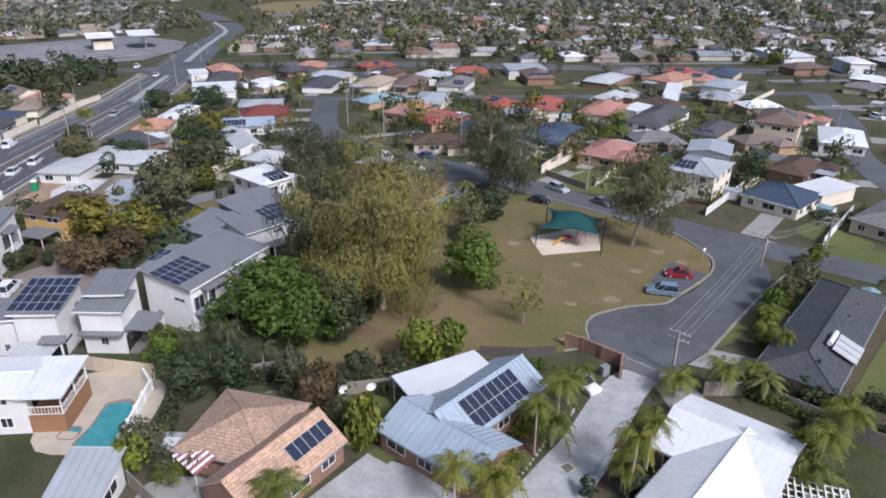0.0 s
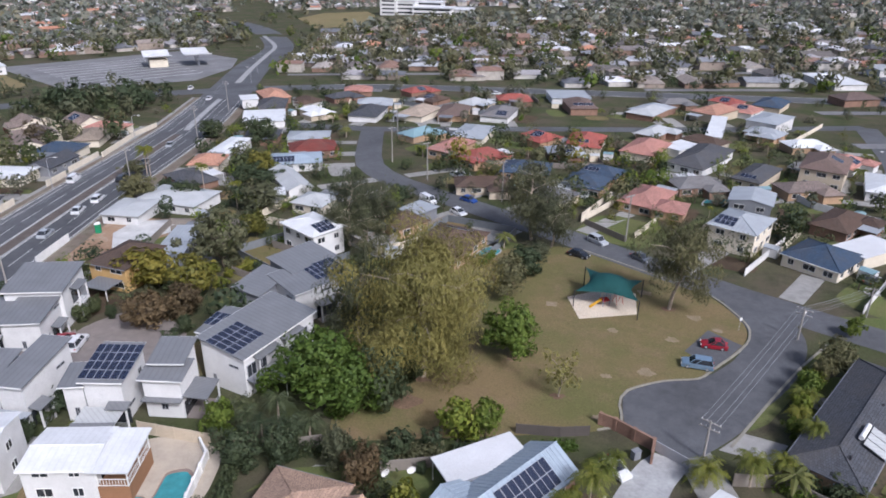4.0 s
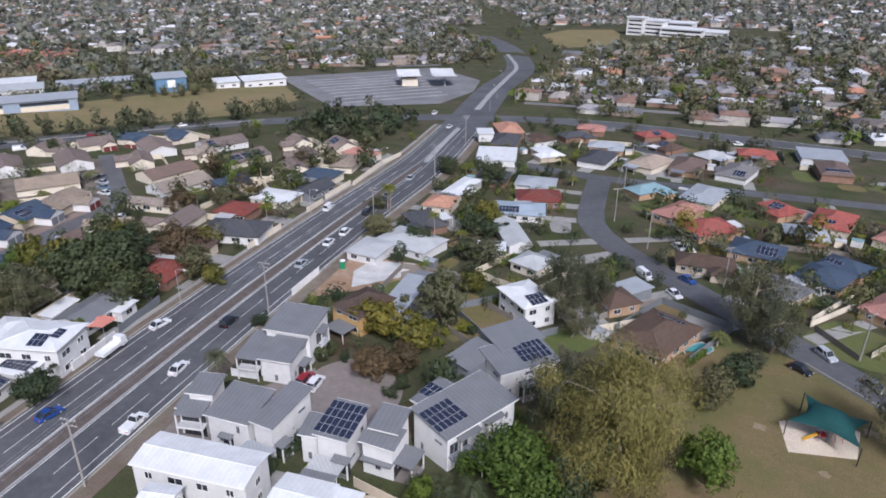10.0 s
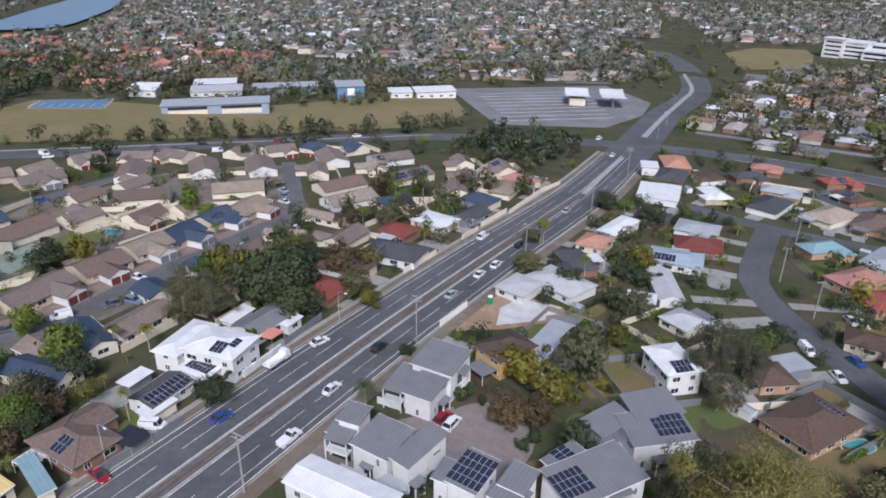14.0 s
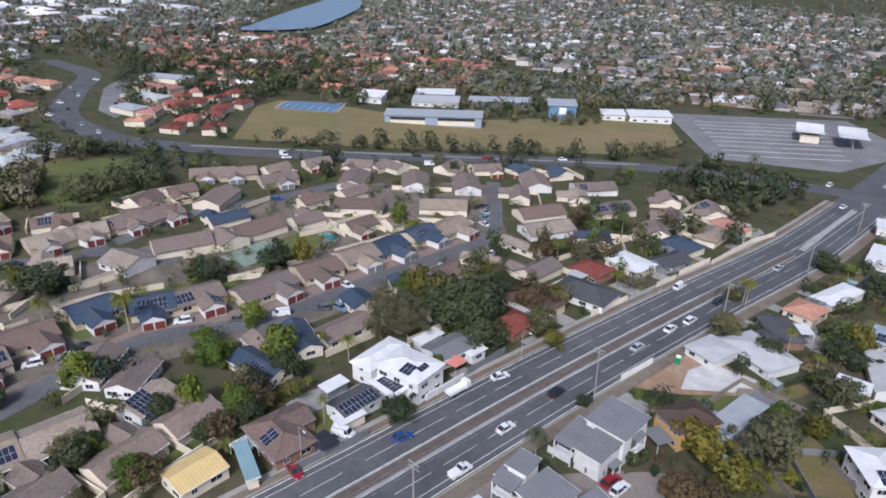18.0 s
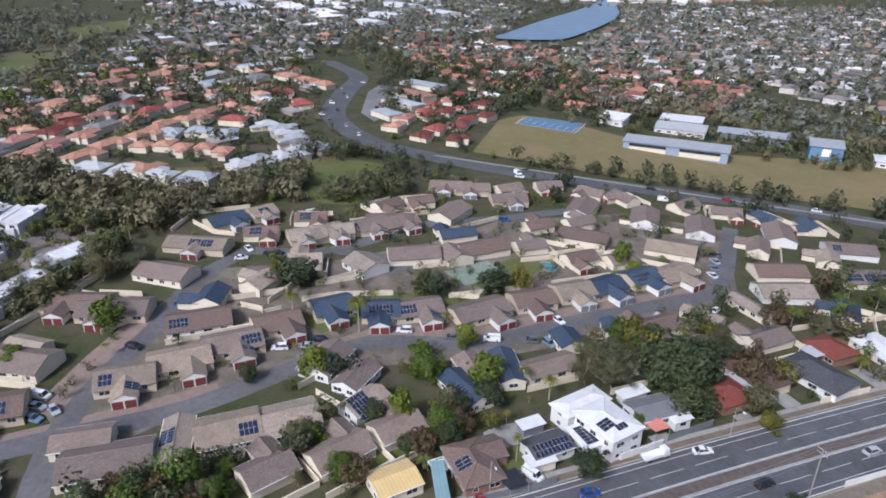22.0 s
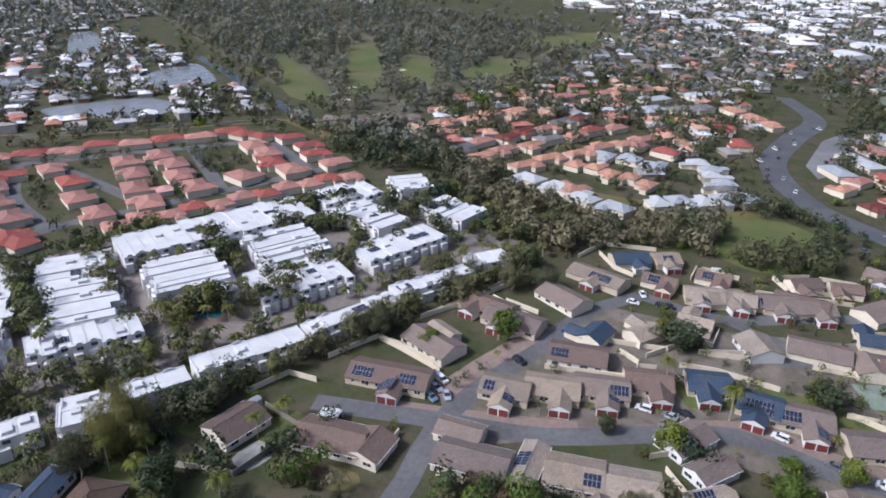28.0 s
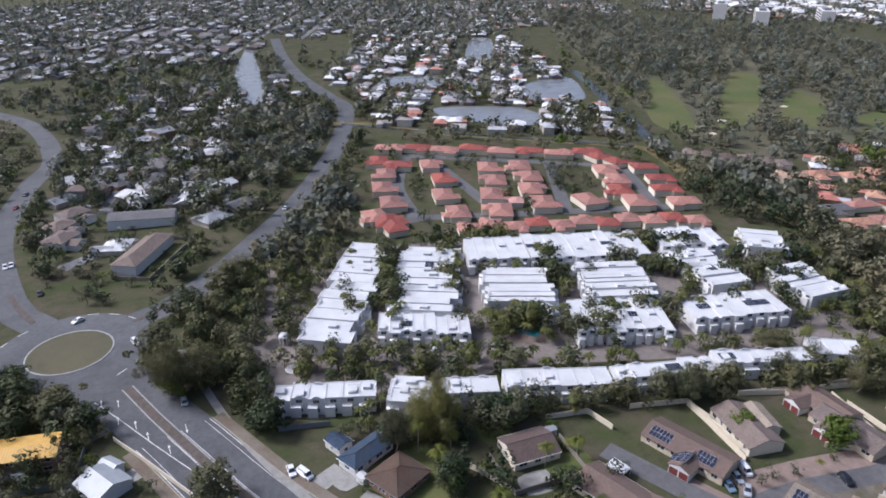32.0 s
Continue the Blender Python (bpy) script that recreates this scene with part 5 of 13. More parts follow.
# ---- white townhouses ----
def terrace_block(x, y, w, d, rot, n):
    """A row of white two-storey townhouses with stepped flat roofs, one unit beside the other."""
    e = thing("townhouse_block", x, y, rot, "white rendered townhouse row with stepped flat white roofs", "townhouse", "white townhouses")
    r = random.Random(int(abs(x * 7 + y)))
    along = w >= d
    L, D = (w, d) if along else (d, w)
    n = max(2, round(n * (1.9 if min(w, d) > 12 else 1.1)))
    for i in range(n):
        a0, a1 = -L / 2 + L * i / n, -L / 2 + L * (i + 1) / n
        off = r.uniform(-1.7, 1.7) if min(w, d) > 12 else r.uniform(-0.3, 0.3)
        h = r.choice((4.9, 5.1, 5.3, 5.5))
        m = pose(0, 0, 0, 0, 0, 0 if along else 90)
        b = MB()
        b.box(a0 + 0.02, -D / 2 + off + 0.6, -0.6, a1 - 0.02, D / 2 + off - 0.3, h)
        b.box(a0 + L / n * 0.25, D / 2 + off - 0.3, -0.6, a1 - 0.02, D / 2 + off + 0.8, h - 1.2)
        b.box(a0 + 0.05, -D / 2 + off - 0.9, -0.6, a0 + L / n * 0.6, -D / 2 + off + 0.6, 3.4)
        wl = part("wall", b, "paint_white", e, m=m)
        q = MB()
        q.box(a0 + 0.25, -D / 2 + off + 0.85, h - 0.02, a1 - 0.25, D / 2 + off - 0.55, h + 0.05)
        q.box(a0, -D / 2 + off + 0.6, h, a1, -D / 2 + off + 0.85, h + 0.25)
        q.box(a0, D / 2 + off - 0.55, h, a1, D / 2 + off - 0.3, h + 0.25)
        q.box(a0, -D / 2 + off + 0.85, h, a0 + 0.25, D / 2 + off - 0.55, h + 0.25)
        for yy in [v for v in (-D / 2 + off + 0.6, D / 2 + off - 0.85) if r.random() < 0.45]:
            am, ar = (a0 + a1) / 2, min(1.5, (a1 - a0) * 0.25)
            arc = [(am + ar * math.cos(math.pi * k / 8), h + 0.35 + 0.6 * math.sin(math.pi * k / 8)) for k in range(9)]
            q.solid([(u, yy, v) for u, v in arc], [(u, yy + 0.25, v) for u, v in arc])
        if r.random() < 0.4:
            cx = r.uniform(a0 + 1.5, a1 - 1.5) if a1 - a0 > 3.5 else (a0 + a1) / 2
            cy = r.uniform(-D / 4, D / 4)
            q.box(cx - 1.1, cy - 1.4, h, cx + 1.1, cy + 1.4, h + 0.9)
        part("roof", q, "membrane_white", e, m=m)
        front = math.cos(radians(rot + (-90 if along else 0))) * -x + math.sin(radians(rot + (-90 if along else 0))) * -y
        for sgn, yy in ((0, -D / 2 + off + 0.6),) if front > 0 else ((180, D / 2 + off - 0.3),):
            for z in (0.9, 3.9):
                for u in (0.5,):
                    ux = a0 + (a1 - a0) * u
                    part("window", shared("win", window_mesh, 1.8, 1.2, "paint_steel"), None, wl, m=pose(ux, yy, 0, 0, 0, sgn) @ pose(0, -0.01, z))
        if r.random() < 0.13:
            for k in range(10):
                part("solar_panel", shared("panel", panel_mesh, 0.97, 1.62), None, e, "dark blue solar panel", m @ pose((a0 + a1) / 2 - 2.5 + k % 5, -1.5 + 1.65 * (k // 5), h + 0.15, 6))
    return e

# ---- houses ----
house('house with peach tile hip roof and solar panels', -14.6, 47.6, [('gable', 0.0, 0.0, 11.6, 6.7, -123, 2.6, 4.9, dict(solar=[(1, 0.74, 0.55, 5, 1)], single=True, windows='br')), ('hip', -4.1, 4.9, 9.4, 9.6, -14, 2.6, 4.4, dict(windows='fr'))], 'brick', 'tile_peach')
house('blue-grey ribbed metal roof house with brick walls and solar panels', 0.7, 51.5, [('gable', 0.0, 0.0, 11.8, 7.4, -40, 2.7, 4.3, dict(ribs=True, windows='fr')), ('gable', 3.3, 5.8, 13.7, 7.1, -133, 2.7, 4.8, dict(solar=[(1, 0.5, 0.5, 8, 2)], ribs=True, single=True, windows='br'))], 'brick', 'sheet_blue')
house('white ribbed metal roof house with a projecting wing', 27.1, 51.2, [('gable', 0.0, 0.0, 11.3, 10.3, -39, 2.7, 4.3, dict(windows='f')), ('gable', -2.9, -4.7, 13.6, 8.2, -132, 2.7, 4.3, dict(windows='r'))], 'brick', 'sheet_white')
house('cream brick house with dark charcoal tile hip roof', 47.7, 73.4, [('hip', 0.0, 0.0, 28.7, 8.5, -130, 2.8, 4.4, dict(solar=[], windows='r'))], 'brick_tan', 'tile_charcoal')
house('low house with grey metal roof beside the pool', -30.2, 44.7, [('skillion', 0.0, 0.0, 4.9, 6.2, 1, 2.8, 3.7, dict(windows='fr'))], 'paint_white', 'sheet_light')
house('raised white house with white metal roof and timber deck', -44.6, 56.9, [('gable', 0.0, 0.0, 8.0, 7.1, 6, 4.8, 5.3, dict(windows='fr'))], 'paint_white', 'sheet_white')
house('large white two-storey house with white metal roof', -60.5, 56.3, [('gable', 0.0, 0.0, 17.6, 7.0, 8, 6.0, 6.6, dict(windows='fr')), ('gable', -0.8, -7.1, 5.0, 4.4, 15, 5.2, 5.7, dict(windows='fr'))], 'paint_white', 'sheet_white')
house('white rendered townhouse with stepped grey metal roofs and solar panels', -46.7, 71.1, [('skillion', 0.0, 0.0, 5.6, 7.7, 3, 6.4, 7.4, dict(slim=True, solar=[(0, 0.5, 0.5, 6, 4)], windows='fr')), ('skillion', 6.9, -0.1, 5.8, 4.4, -0, 6.0, 6.6, dict(slim=True, windows='fr')), ('skillion', 6.7, 2.7, 4.8, 5.5, 4, 7.0, 7.6, dict(slim=True, windows='fr')), ('skillion', -4.0, -1.5, 3.3, 4.9, 10, 5.6, 6.0, dict(slim=True, windows='fr'))], 'paint_white', 'sheet_grey')
house('white rendered townhouse with stepped grey metal roofs and balcony', -57.0, 70.7, [('skillion', 0.0, 0.0, 4.3, 10.2, -4, 6.3, 7.3, dict(slim=True, windows='fr')), ('skillion', -6.5, -1.8, 7.9, 8.1, 4, 6.0, 6.8, dict(slim=True, windows='fr')), ('skillion', -13.5, -1.2, 4.7, 5.0, 14, 7.2, 7.7, dict(slim=True, windows='fr')), ('skillion', -13.8, -3.6, 5.1, 3.9, 13, 5.5, 5.9, dict(slim=True, windows='fr'))], 'paint_white', 'sheet_grey')
house('white rendered townhouse with stepped grey metal roofs beside the road', -70.0, 93.9, [('skillion', 0.0, 0.0, 9.5, 9.0, 8, 6.8, 7.7, dict(slim=True, windows='fr')), ('skillion', 2.0, -7.0, 6.3, 8.9, 9, 5.4, 5.9, dict(slim=True, windows='fr')), ('skillion', -3.6, -7.2, 4.8, 7.9, 12, 4.9, 5.2, dict(slim=True, windows='fr'))], 'paint_white', 'sheet_grey')
unit = house('grey and white townhouse with skillion roofs and solar panels', -31.4, 82.4, [('skillion', 0.0, 0.0, 15.2, 8.5, 65, 6.6, 7.6, dict(slim=True, solar=[(0, 0.2, 0.5, 6, 3)], windows='fl')), ('skillion', -6.0, 1.6, 3.8, 7.2, -17, 6.0, 6.5, dict(slim=True, solar=[(0, 0.5, 0.5, 4, 2)], windows='fr'))], 'paint_white', 'sheet_grey')
at = pose(0, 0, 0, 0, 0, 65) @ pose(-4.9, -3.83, 2.9)
q = MB()
q.box(-2.1, -1.5, 0.0, 2.1, -0.02, 0.22)
bal = part("balcony", q, "paint_grey", unit, "grey balcony with a glazed railing", at)
q = MB()
for dx in (-2.02, -0.68, 0.68, 2.02):
    q.box(dx - 0.03, -1.47, 0.22, dx + 0.03, -1.41, 1.2)
q.box(-2.08, -1.48, 1.17, 2.08, -1.4, 1.23)
part("railing", q, "paint_steel", bal)
for dx in (-1.0, 1.0):
    part("window", shared("win", window_mesh, 1.7, 1.9, "paint_steel"), None, bal, m=pose(dx, 0.0, 0.26))
house('two-storey townhouse with grey cladding and solar panels', -35.9, 97.5, [('skillion', 0.0, 0.0, 8.9, 5.0, 73, 6.2, 6.9, dict(slim=True, windows='fl')), ('skillion', 4.6, 8.5, 9.8, 7.0, 53, 6.6, 7.3, dict(slim=True, windows='fl')), ('skillion', 7.5, 3.5, 12.2, 8.0, 48, 5.9, 6.7, dict(slim=True, wall='paint_white', solar=[(0, 0.7, 0.5, 6, 3)], windows='fl'))], 'paint_grey', 'sheet_grey')
house('two-storey white house with white metal hip roof and solar panels', -34.5, 126.2, [('hip', 0.0, 0.0, 11.1, 8.2, -40, 5.6, 6.6, dict(solar=[(3, 0.5, 0.5, 4, 2)], windows='fr'))], 'paint_white', 'sheet_white')
house('house with brown tile roof and grey carport', -17.8, 138.6, [('hip', 0.0, 0.0, 8.3, 8.6, -46, 2.7, 4.3, dict(windows='fr')), ('skillion', 2.6, 7.7, 7.5, 6.2, 53, 2.6, 2.6, dict(roof='sheet_light', wall='paint_grey'))], 'brick_tan', 'tile_brown')
house('low house with wide dark brown roof beside a pool', -7.4, 126.7, [('hip', 0.0, 0.0, 11.5, 16.5, -23, 2.7, 4.2, dict(solar=[(1, 0.5, 0.5, 6, 1)], windows='fr'))], 'brick_tan', 'tile_brown')
house('house with pale grey metal hip roof', -40.1, 150.5, [('hip', 0.0, 0.0, 8.7, 8.4, -19, 2.7, 4.3, dict(windows='fr'))], 'paint_cream', 'sheet_pale')
house('yellow-walled two-storey house with dark brown hip roof', -64.4, 109.2, [('hip', 0.0, 0.0, 8.6, 11.0, -15, 4.9, 6.6, dict(windows='fr'))], 'paint_yellow', 'tile_brown')
house('house with pale grey metal roof', -73.0, 150.2, [('hip', 0.0, 0.0, 16.4, 11.4, -12, 2.7, 3.9, dict(windows='fr'))], 'paint_white', 'sheet_pale')
house('low house with pale flat roof', -80.0, 141.1, [('hip', 0.0, 0.0, 9.2, 10.8, -3, 2.6, 3.2, dict(windows='fr'))], 'paint_white', 'sheet_pale')
house('house with light grey gable roof and white patio', -50.7, 166.8, [('gable', 0.0, 0.0, 18.0, 6.9, -57, 2.7, 4.0, dict(windows='fr')), ('skillion', -2.1, -10.5, 7.6, 5.8, 17, 2.7, 2.8, dict(roof='sheet_white', windows='f'))], 'paint_white', 'sheet_pale')
house('house with bright red tile hip roof and cream walls', 31.7, 219.7, [('hip', 0.0, 0.0, 11.5, 16.7, -15, 2.7, 4.9, dict(solar=[(0, 0.5, 0.5, 3, 1)], windows='f'))], 'paint_cream', 'tile_red')
house('salmon tile roof house with white patio roof', 49.4, 212.5, [('hip', 0.0, 0.0, 11.5, 18.0, -30, 2.7, 4.9, dict(windows='fr')), ('skillion', 11.0, 2.8, 7.4, 11.1, -48, 2.7, 2.8, dict(roof='sheet_white', wall='paint_white', windows='fr'))], 'paint_cream', 'tile_salmon')
house('two-storey house with peach tile hip roof', 88.2, 274.1, [('hip', 0.0, 0.0, 11.5, 18.0, -46, 3.4, 5.6, dict(windows='fr'))], 'paint_beige', 'tile_orange')
house('salmon tile roof house behind a fenced lawn', 39.3, 161.3, [('hip', 0.0, 0.0, 9.5, 15.5, -33, 2.7, 4.5, dict(windows='fr')), ('hip', 3.9, -6.7, 8.0, 8.5, -23, 2.7, 4.2, dict(windows='f'))], 'brick_tan', 'tile_salmon')
house('house with navy tile roof beside a pool', 11.0, 184.1, [('hip', 0.0, 0.0, 13.5, 11.5, -10, 2.7, 4.9, dict(solar=[(0, 0.7, 0.5, 5, 2)], windows='f'))], 'brick_tan', 'tile_navy')
house('house with dark slate tile roof and solar panels', 25.9, 172.7, [('hip', 0.0, 0.0, 11.2, 11.2, -24, 2.7, 4.9, dict(windows='fr')), ('hip', 5.4, 8.5, 10.9, 9.2, -29, 2.7, 4.5, dict(solar=[(0, 0.3, 0.5, 4, 1)], windows='fr'))], 'brick_tan', 'tile_navy')
house('terracotta tile house with white patio roof', -1.6, 196.2, [('hip', 0.0, 0.0, 11.5, 14.2, -52, 2.9, 5.1, dict(windows='fr')), ('hip', -9.3, 9.7, 8.9, 15.9, -29, 2.9, 4.6, dict(roof='tile_salmon', windows='fr'))], 'brick_tan', 'tile_red')
house('house with pale blue-grey roof', -4.8, 229.0, [('hip', 0.0, 0.0, 11.5, 18.0, -15, 2.7, 3.9, dict(windows='fr'))], 'paint_cream', 'sheet_light')
house('house with dark brown roof and white gable', -13.3, 265.3, [('hip', 0.0, 0.0, 11.5, 18.0, -5, 2.7, 4.9, dict(windows='f'))], 'brick_tan', 'tile_dusk')
house('white house with grey roof and solar panels', 4.3, 264.9, [('hip', 0.0, 0.0, 11.5, 18.0, -15, 2.7, 4.6, dict(solar=[(0, 0.7, 0.5, 4, 2)], windows='f'))], 'paint_white', 'tile_grey')
house('house with tan tile roof', -26.6, 263.9, [('hip', 0.0, 0.0, 11.5, 18.0, -22, 2.7, 4.9, dict(windows='fr'))], 'paint_cream', 'tile_sand')
house('house with dark tile roof and white garage', -46.1, 261.3, [('hip', 0.0, 0.0, 11.5, 18.0, -7, 2.7, 4.9, dict(windows='fr'))], 'paint_white', 'tile_charcoal')
house('dark brown house with solar panels', 36.9, 282.8, [('hip', 0.0, 0.0, 11.5, 18.0, 6, 3.2, 5.4, dict(solar=[(0, 0.5, 0.5, 8, 1)], windows='f'))], 'brick', 'tile_dusk')
house('house with grey metal hip roof', 62.7, 274.2, [('hip', 0.0, 0.0, 11.5, 18.0, -34, 2.7, 4.3, dict(windows='fr'))], 'brick', 'sheet_pale')
house('house with dark hip roof and white patio', 61.5, 198.6, [('hip', 0.0, 0.0, 11.5, 18.0, -40, 2.7, 4.9, dict(windows='fr'))], 'paint_white', 'tile_charcoal')
house('long white building with flat roof', 34.7, 306.9, [('skillion', 0.0, 0.0, 17.3, 16.8, 5, 3.0, 3.0, dict(windows='f'))], 'paint_white', 'sheet_light')
house('two-storey house with blue-grey roof, balcony and solar panels', 53.6, 137.7, [('hip', 0.0, 0.0, 10.1, 12.4, -37, 5.4, 6.8, dict(solar=[(0, 0.3, 0.5, 4, 2)], windows='fr'))], 'paint_cream', 'sheet_light')
house('two-storey beige house with brown tile hip roof', 92.8, 188.4, [('hip', 0.0, 0.0, 11.5, 18.0, -30, 5.4, 7.6, dict(solar=[(3, 0.5, 0.6, 3, 2)], windows='f'))], 'paint_beige', 'tile_dusk')
house('white house with white metal hip roof', 104.3, 177.2, [('hip', 0.0, 0.0, 11.2, 18.0, -25, 2.9, 4.5, dict(windows='f'))], 'paint_white', 'sheet_white')
house('house with dark blue-grey tile roof and porch', 66.2, 127.2, [('hip', 0.0, 0.0, 11.5, 11.9, -47, 2.7, 4.9, dict(windows='fr')), ('skillion', 10.5, 4.4, 7.1, 12.3, -59, 3.0, 3.0, dict(roof='membrane_white'))], 'paint_cream', 'tile_navy')
house('house with grey roof and concrete drive', 81.8, 116.5, [('hip', 0.0, 0.0, 8.5, 18.0, -51, 2.7, 4.3, dict(windows='fr'))], 'paint_beige', 'tile_grey')
house('white two-storey house with grey metal roof', 101.6, 253.5, [('hip', 0.0, 0.0, 11.5, 18.0, -40, 4.6, 5.6, dict(windows='fr')), ('skillion', -21.0, -7.9, 5.5, 31.8, -20, 3.2, 3.2, dict(roof='sheet_white', windows='f'))], 'paint_white', 'sheet_light')
house('house with grey-green metal roof', 65.3, 279.1, [('hip', 0.0, 0.0, 11.5, 18.0, -45, 2.7, 4.3, dict(windows='fr'))], 'brick', 'sheet_light')
house('house with white metal roof', 173.4, 364.6, [('skillion', 0.0, 0.0, 31.9, 16.7, -84, 3.2, 3.7, dict(windows='fr'))], 'paint_white', 'sheet_white')
house('white two-storey house with verandah', 184.7, 318.6, [('hip', 0.0, 0.0, 18.0, 11.5, -95, 5.2, 6.6, dict(windows='fr'))], 'paint_white', 'sheet_white')
house('white two-storey house with hip roof', 213.2, 395.5, [('hip', 0.0, 0.0, 18.0, 11.5, -95, 5.2, 6.6, dict(windows='fr'))], 'paint_white', 'sheet_pale')
house('dark brown house with gabled roof', 158.6, 311.6, [('hip', 0.0, 0.0, 11.5, 18.0, -76, 3.2, 5.4, dict(windows='fr'))], 'brick', 'tile_dusk')
house('grey metal roof shed beside a fence', 65.0, 163.5, [('gable', 0.0, 0.0, 10.9, 10.3, 66, 2.8, 3.7, dict(windows='l'))], 'paint_grey', 'sheet_light')
house('house with dark tile roof and solar panels', 73.7, 185.3, [('hip', 0.0, 0.0, 8.0, 18.0, -38, 2.7, 4.2, dict(solar=[(0, 0.5, 0.5, 4, 1)], windows='fr'))], 'paint_beige', 'tile_charcoal')
house('dark roof house behind the hedge', 66.0, 206.5, [('hip', 0.0, 0.0, 11.5, 18.0, -35, 2.7, 4.9, dict(windows='fr'))], 'paint_white', 'tile_charcoal')
house('low house with grey-blue tile roof', 117.8, 295.8, [('hip', 0.0, 0.0, 11.5, 18.0, -33, 2.7, 4.9, dict(windows='f'))], 'paint_beige', 'tile_navy')
house('house with pale blue-grey metal roof', -58.3, 217.4, [('hip', 0.0, 0.0, 13.8, 11.0, 8, 2.7, 3.9, dict(windows='f'))], 'paint_white', 'sheet_light')
house('brick house with brown tile roof', -53.3, 202.4, [('hip', 0.0, 0.0, 14.5, 11.4, 20, 2.7, 4.9, dict(windows='f'))], 'brick', 'tile_maroon')
house('house with blue-grey roof and solar panels', -54.9, 187.6, [('hip', 0.0, 0.0, 15.4, 11.2, 15, 2.7, 3.9, dict(solar=[(0, 0.3, 0.5, 6, 2)], windows='f'))], 'paint_white', 'sheet_blue')
house('orange tile roof house', -78.7, 183.2, [('hip', 0.0, 0.0, 9.2, 10.4, 4, 2.7, 4.5, dict(windows='fr'))], 'paint_cream', 'tile_orange')
house('white metal roof house with skylights', -78.8, 201.4, [('hip', 0.0, 0.0, 7.1, 17.7, -4, 2.7, 3.3, dict(windows='fr'))], 'paint_white', 'sheet_white')
house('house with bright orange tile roof beside the junction', -93.1, 294.0, [('hip', 0.0, 0.0, 11.5, 18.0, 30, 3.2, 5.4, dict(windows='f'))], 'brick', 'tile_orange')
house('low building with white flat roofs', -82.5, 247.2, [('skillion', 0.0, 0.0, 15.4, 18.6, 16, 3.0, 3.0, dict(windows='f')), ('skillion', -15.5, 29.5, 7.2, 9.9, 25, 3.0, 3.0, dict(windows='f'))], 'paint_white', 'sheet_white')
house('house with dark hip roof near the junction', -87.4, 273.4, [('hip', 0.0, 0.0, 11.5, 18.0, 10, 2.7, 4.9, dict(windows='f'))], 'brick', 'tile_charcoal')
house('large white two-storey house with white hip roofs and solar panels', -109.2, 70.6, [('hip', 0.0, 0.0, 12.8, 9.7, 17, 6.1, 7.0, dict(solar=[(0, 0.62, 0.5, 3, 2), (3, 0.5, 0.55, 3, 1)], windows='fr')), ('hip', -8.6, -2.4, 6.6, 13.6, 17, 5.0, 5.7, dict(windows='fr')), ('skillion', 0.6, -5.4, 8.2, 5.6, 9, 3.2, 3.45, dict(solar=[(0, 0.5, 0.5, 6, 2)], windows='fr'))], 'paint_white', 'sheet_white')
house('grey metal roof house with white carport', -114.6, 86.4, [('gable', 0.0, 0.0, 13.7, 8.2, 94, 2.9, 4.1, dict(windows='fl')), ('skillion', -7.2, -2.3, 8.2, 3.4, 100, 2.5, 2.7, dict(roof='sheet_white', wall='paint_white')), ('skillion', 4.6, 3.4, 3.2, 5.2, 6, 2.6, 2.8, dict(roof='sheet_white', wall='paint_white', windows='r'))], 'paint_white', 'sheet_grey')
house('dark roof house covered with solar panels beside white carports', -108.2, 55.9, [('gable', 0.0, 0.0, 10.2, 7.0, 100, 2.7, 3.6, dict(solar=[(0, 0.5, 0.5, 9, 2)], windows='fl')), ('skillion', 3.6, -3.2, 6.7, 3.9, 96, 2.5, 2.6, dict(roof='sheet_white', wall='paint_cream')), ('skillion', -7.8, -0.7, 6.2, 3.6, 100, 2.5, 2.6, dict(roof='sheet_white', wall='paint_grey'))], 'paint_white', 'tile_charcoal')
house('low house with dusky brown tile roof and solar panels', -106.4, 38.4, [('hip', 0.0, 0.0, 13.6, 9.2, 6, 2.7, 4.4, dict(solar=[(0, 0.55, 0.5, 3, 2)], windows='fr')), ('gable', -3.4, 4.6, 6.0, 7.4, 96, 2.7, 4.0, {})], 'brick', 'tile_dusk')
house('house with yellow metal roof and teal wing', -105.3, 21.7, [('gable', 0.0, 0.0, 9.6, 8.0, 103, 2.8, 3.9, dict(windows='fl')), ('skillion', 2.6, 8.7, 2.8, 10.9, 82, 2.5, 2.8, dict(roof='sheet_teal', windows='f')), ('skillion', -0.4, 0.9, 3.8, 4.2, -101, 2.6, 2.9, dict(roof='sheet_teal', windows='b'))], 'paint_cream', 'sheet_yellow')
house('dark tile house with white carport', -119.1, 137.0, [('hip', 0.0, 0.0, 17.3, 11.5, 15, 2.7, 4.9, dict(windows='fr'))], 'paint_white', 'tile_charcoal')
house('house with white metal roof', -126.4, 165.3, [('hip', 0.0, 0.0, 13.5, 10.3, 2, 2.7, 3.4, dict(windows='fr'))], 'paint_cream', 'sheet_white')
house('house with dark grey gable roof', -120.9, 177.5, [('gable', 0.0, 0.0, 13.1, 8.2, 84, 2.7, 4.3, dict(windows='fl'))], 'paint_grey', 'tile_charcoal')
house('cream house with blue-grey roof', -127.6, 192.6, [('hip', 0.0, 0.0, 12.8, 10.9, 1, 2.7, 4.8, dict(windows='fr'))], 'paint_cream', 'tile_navy')
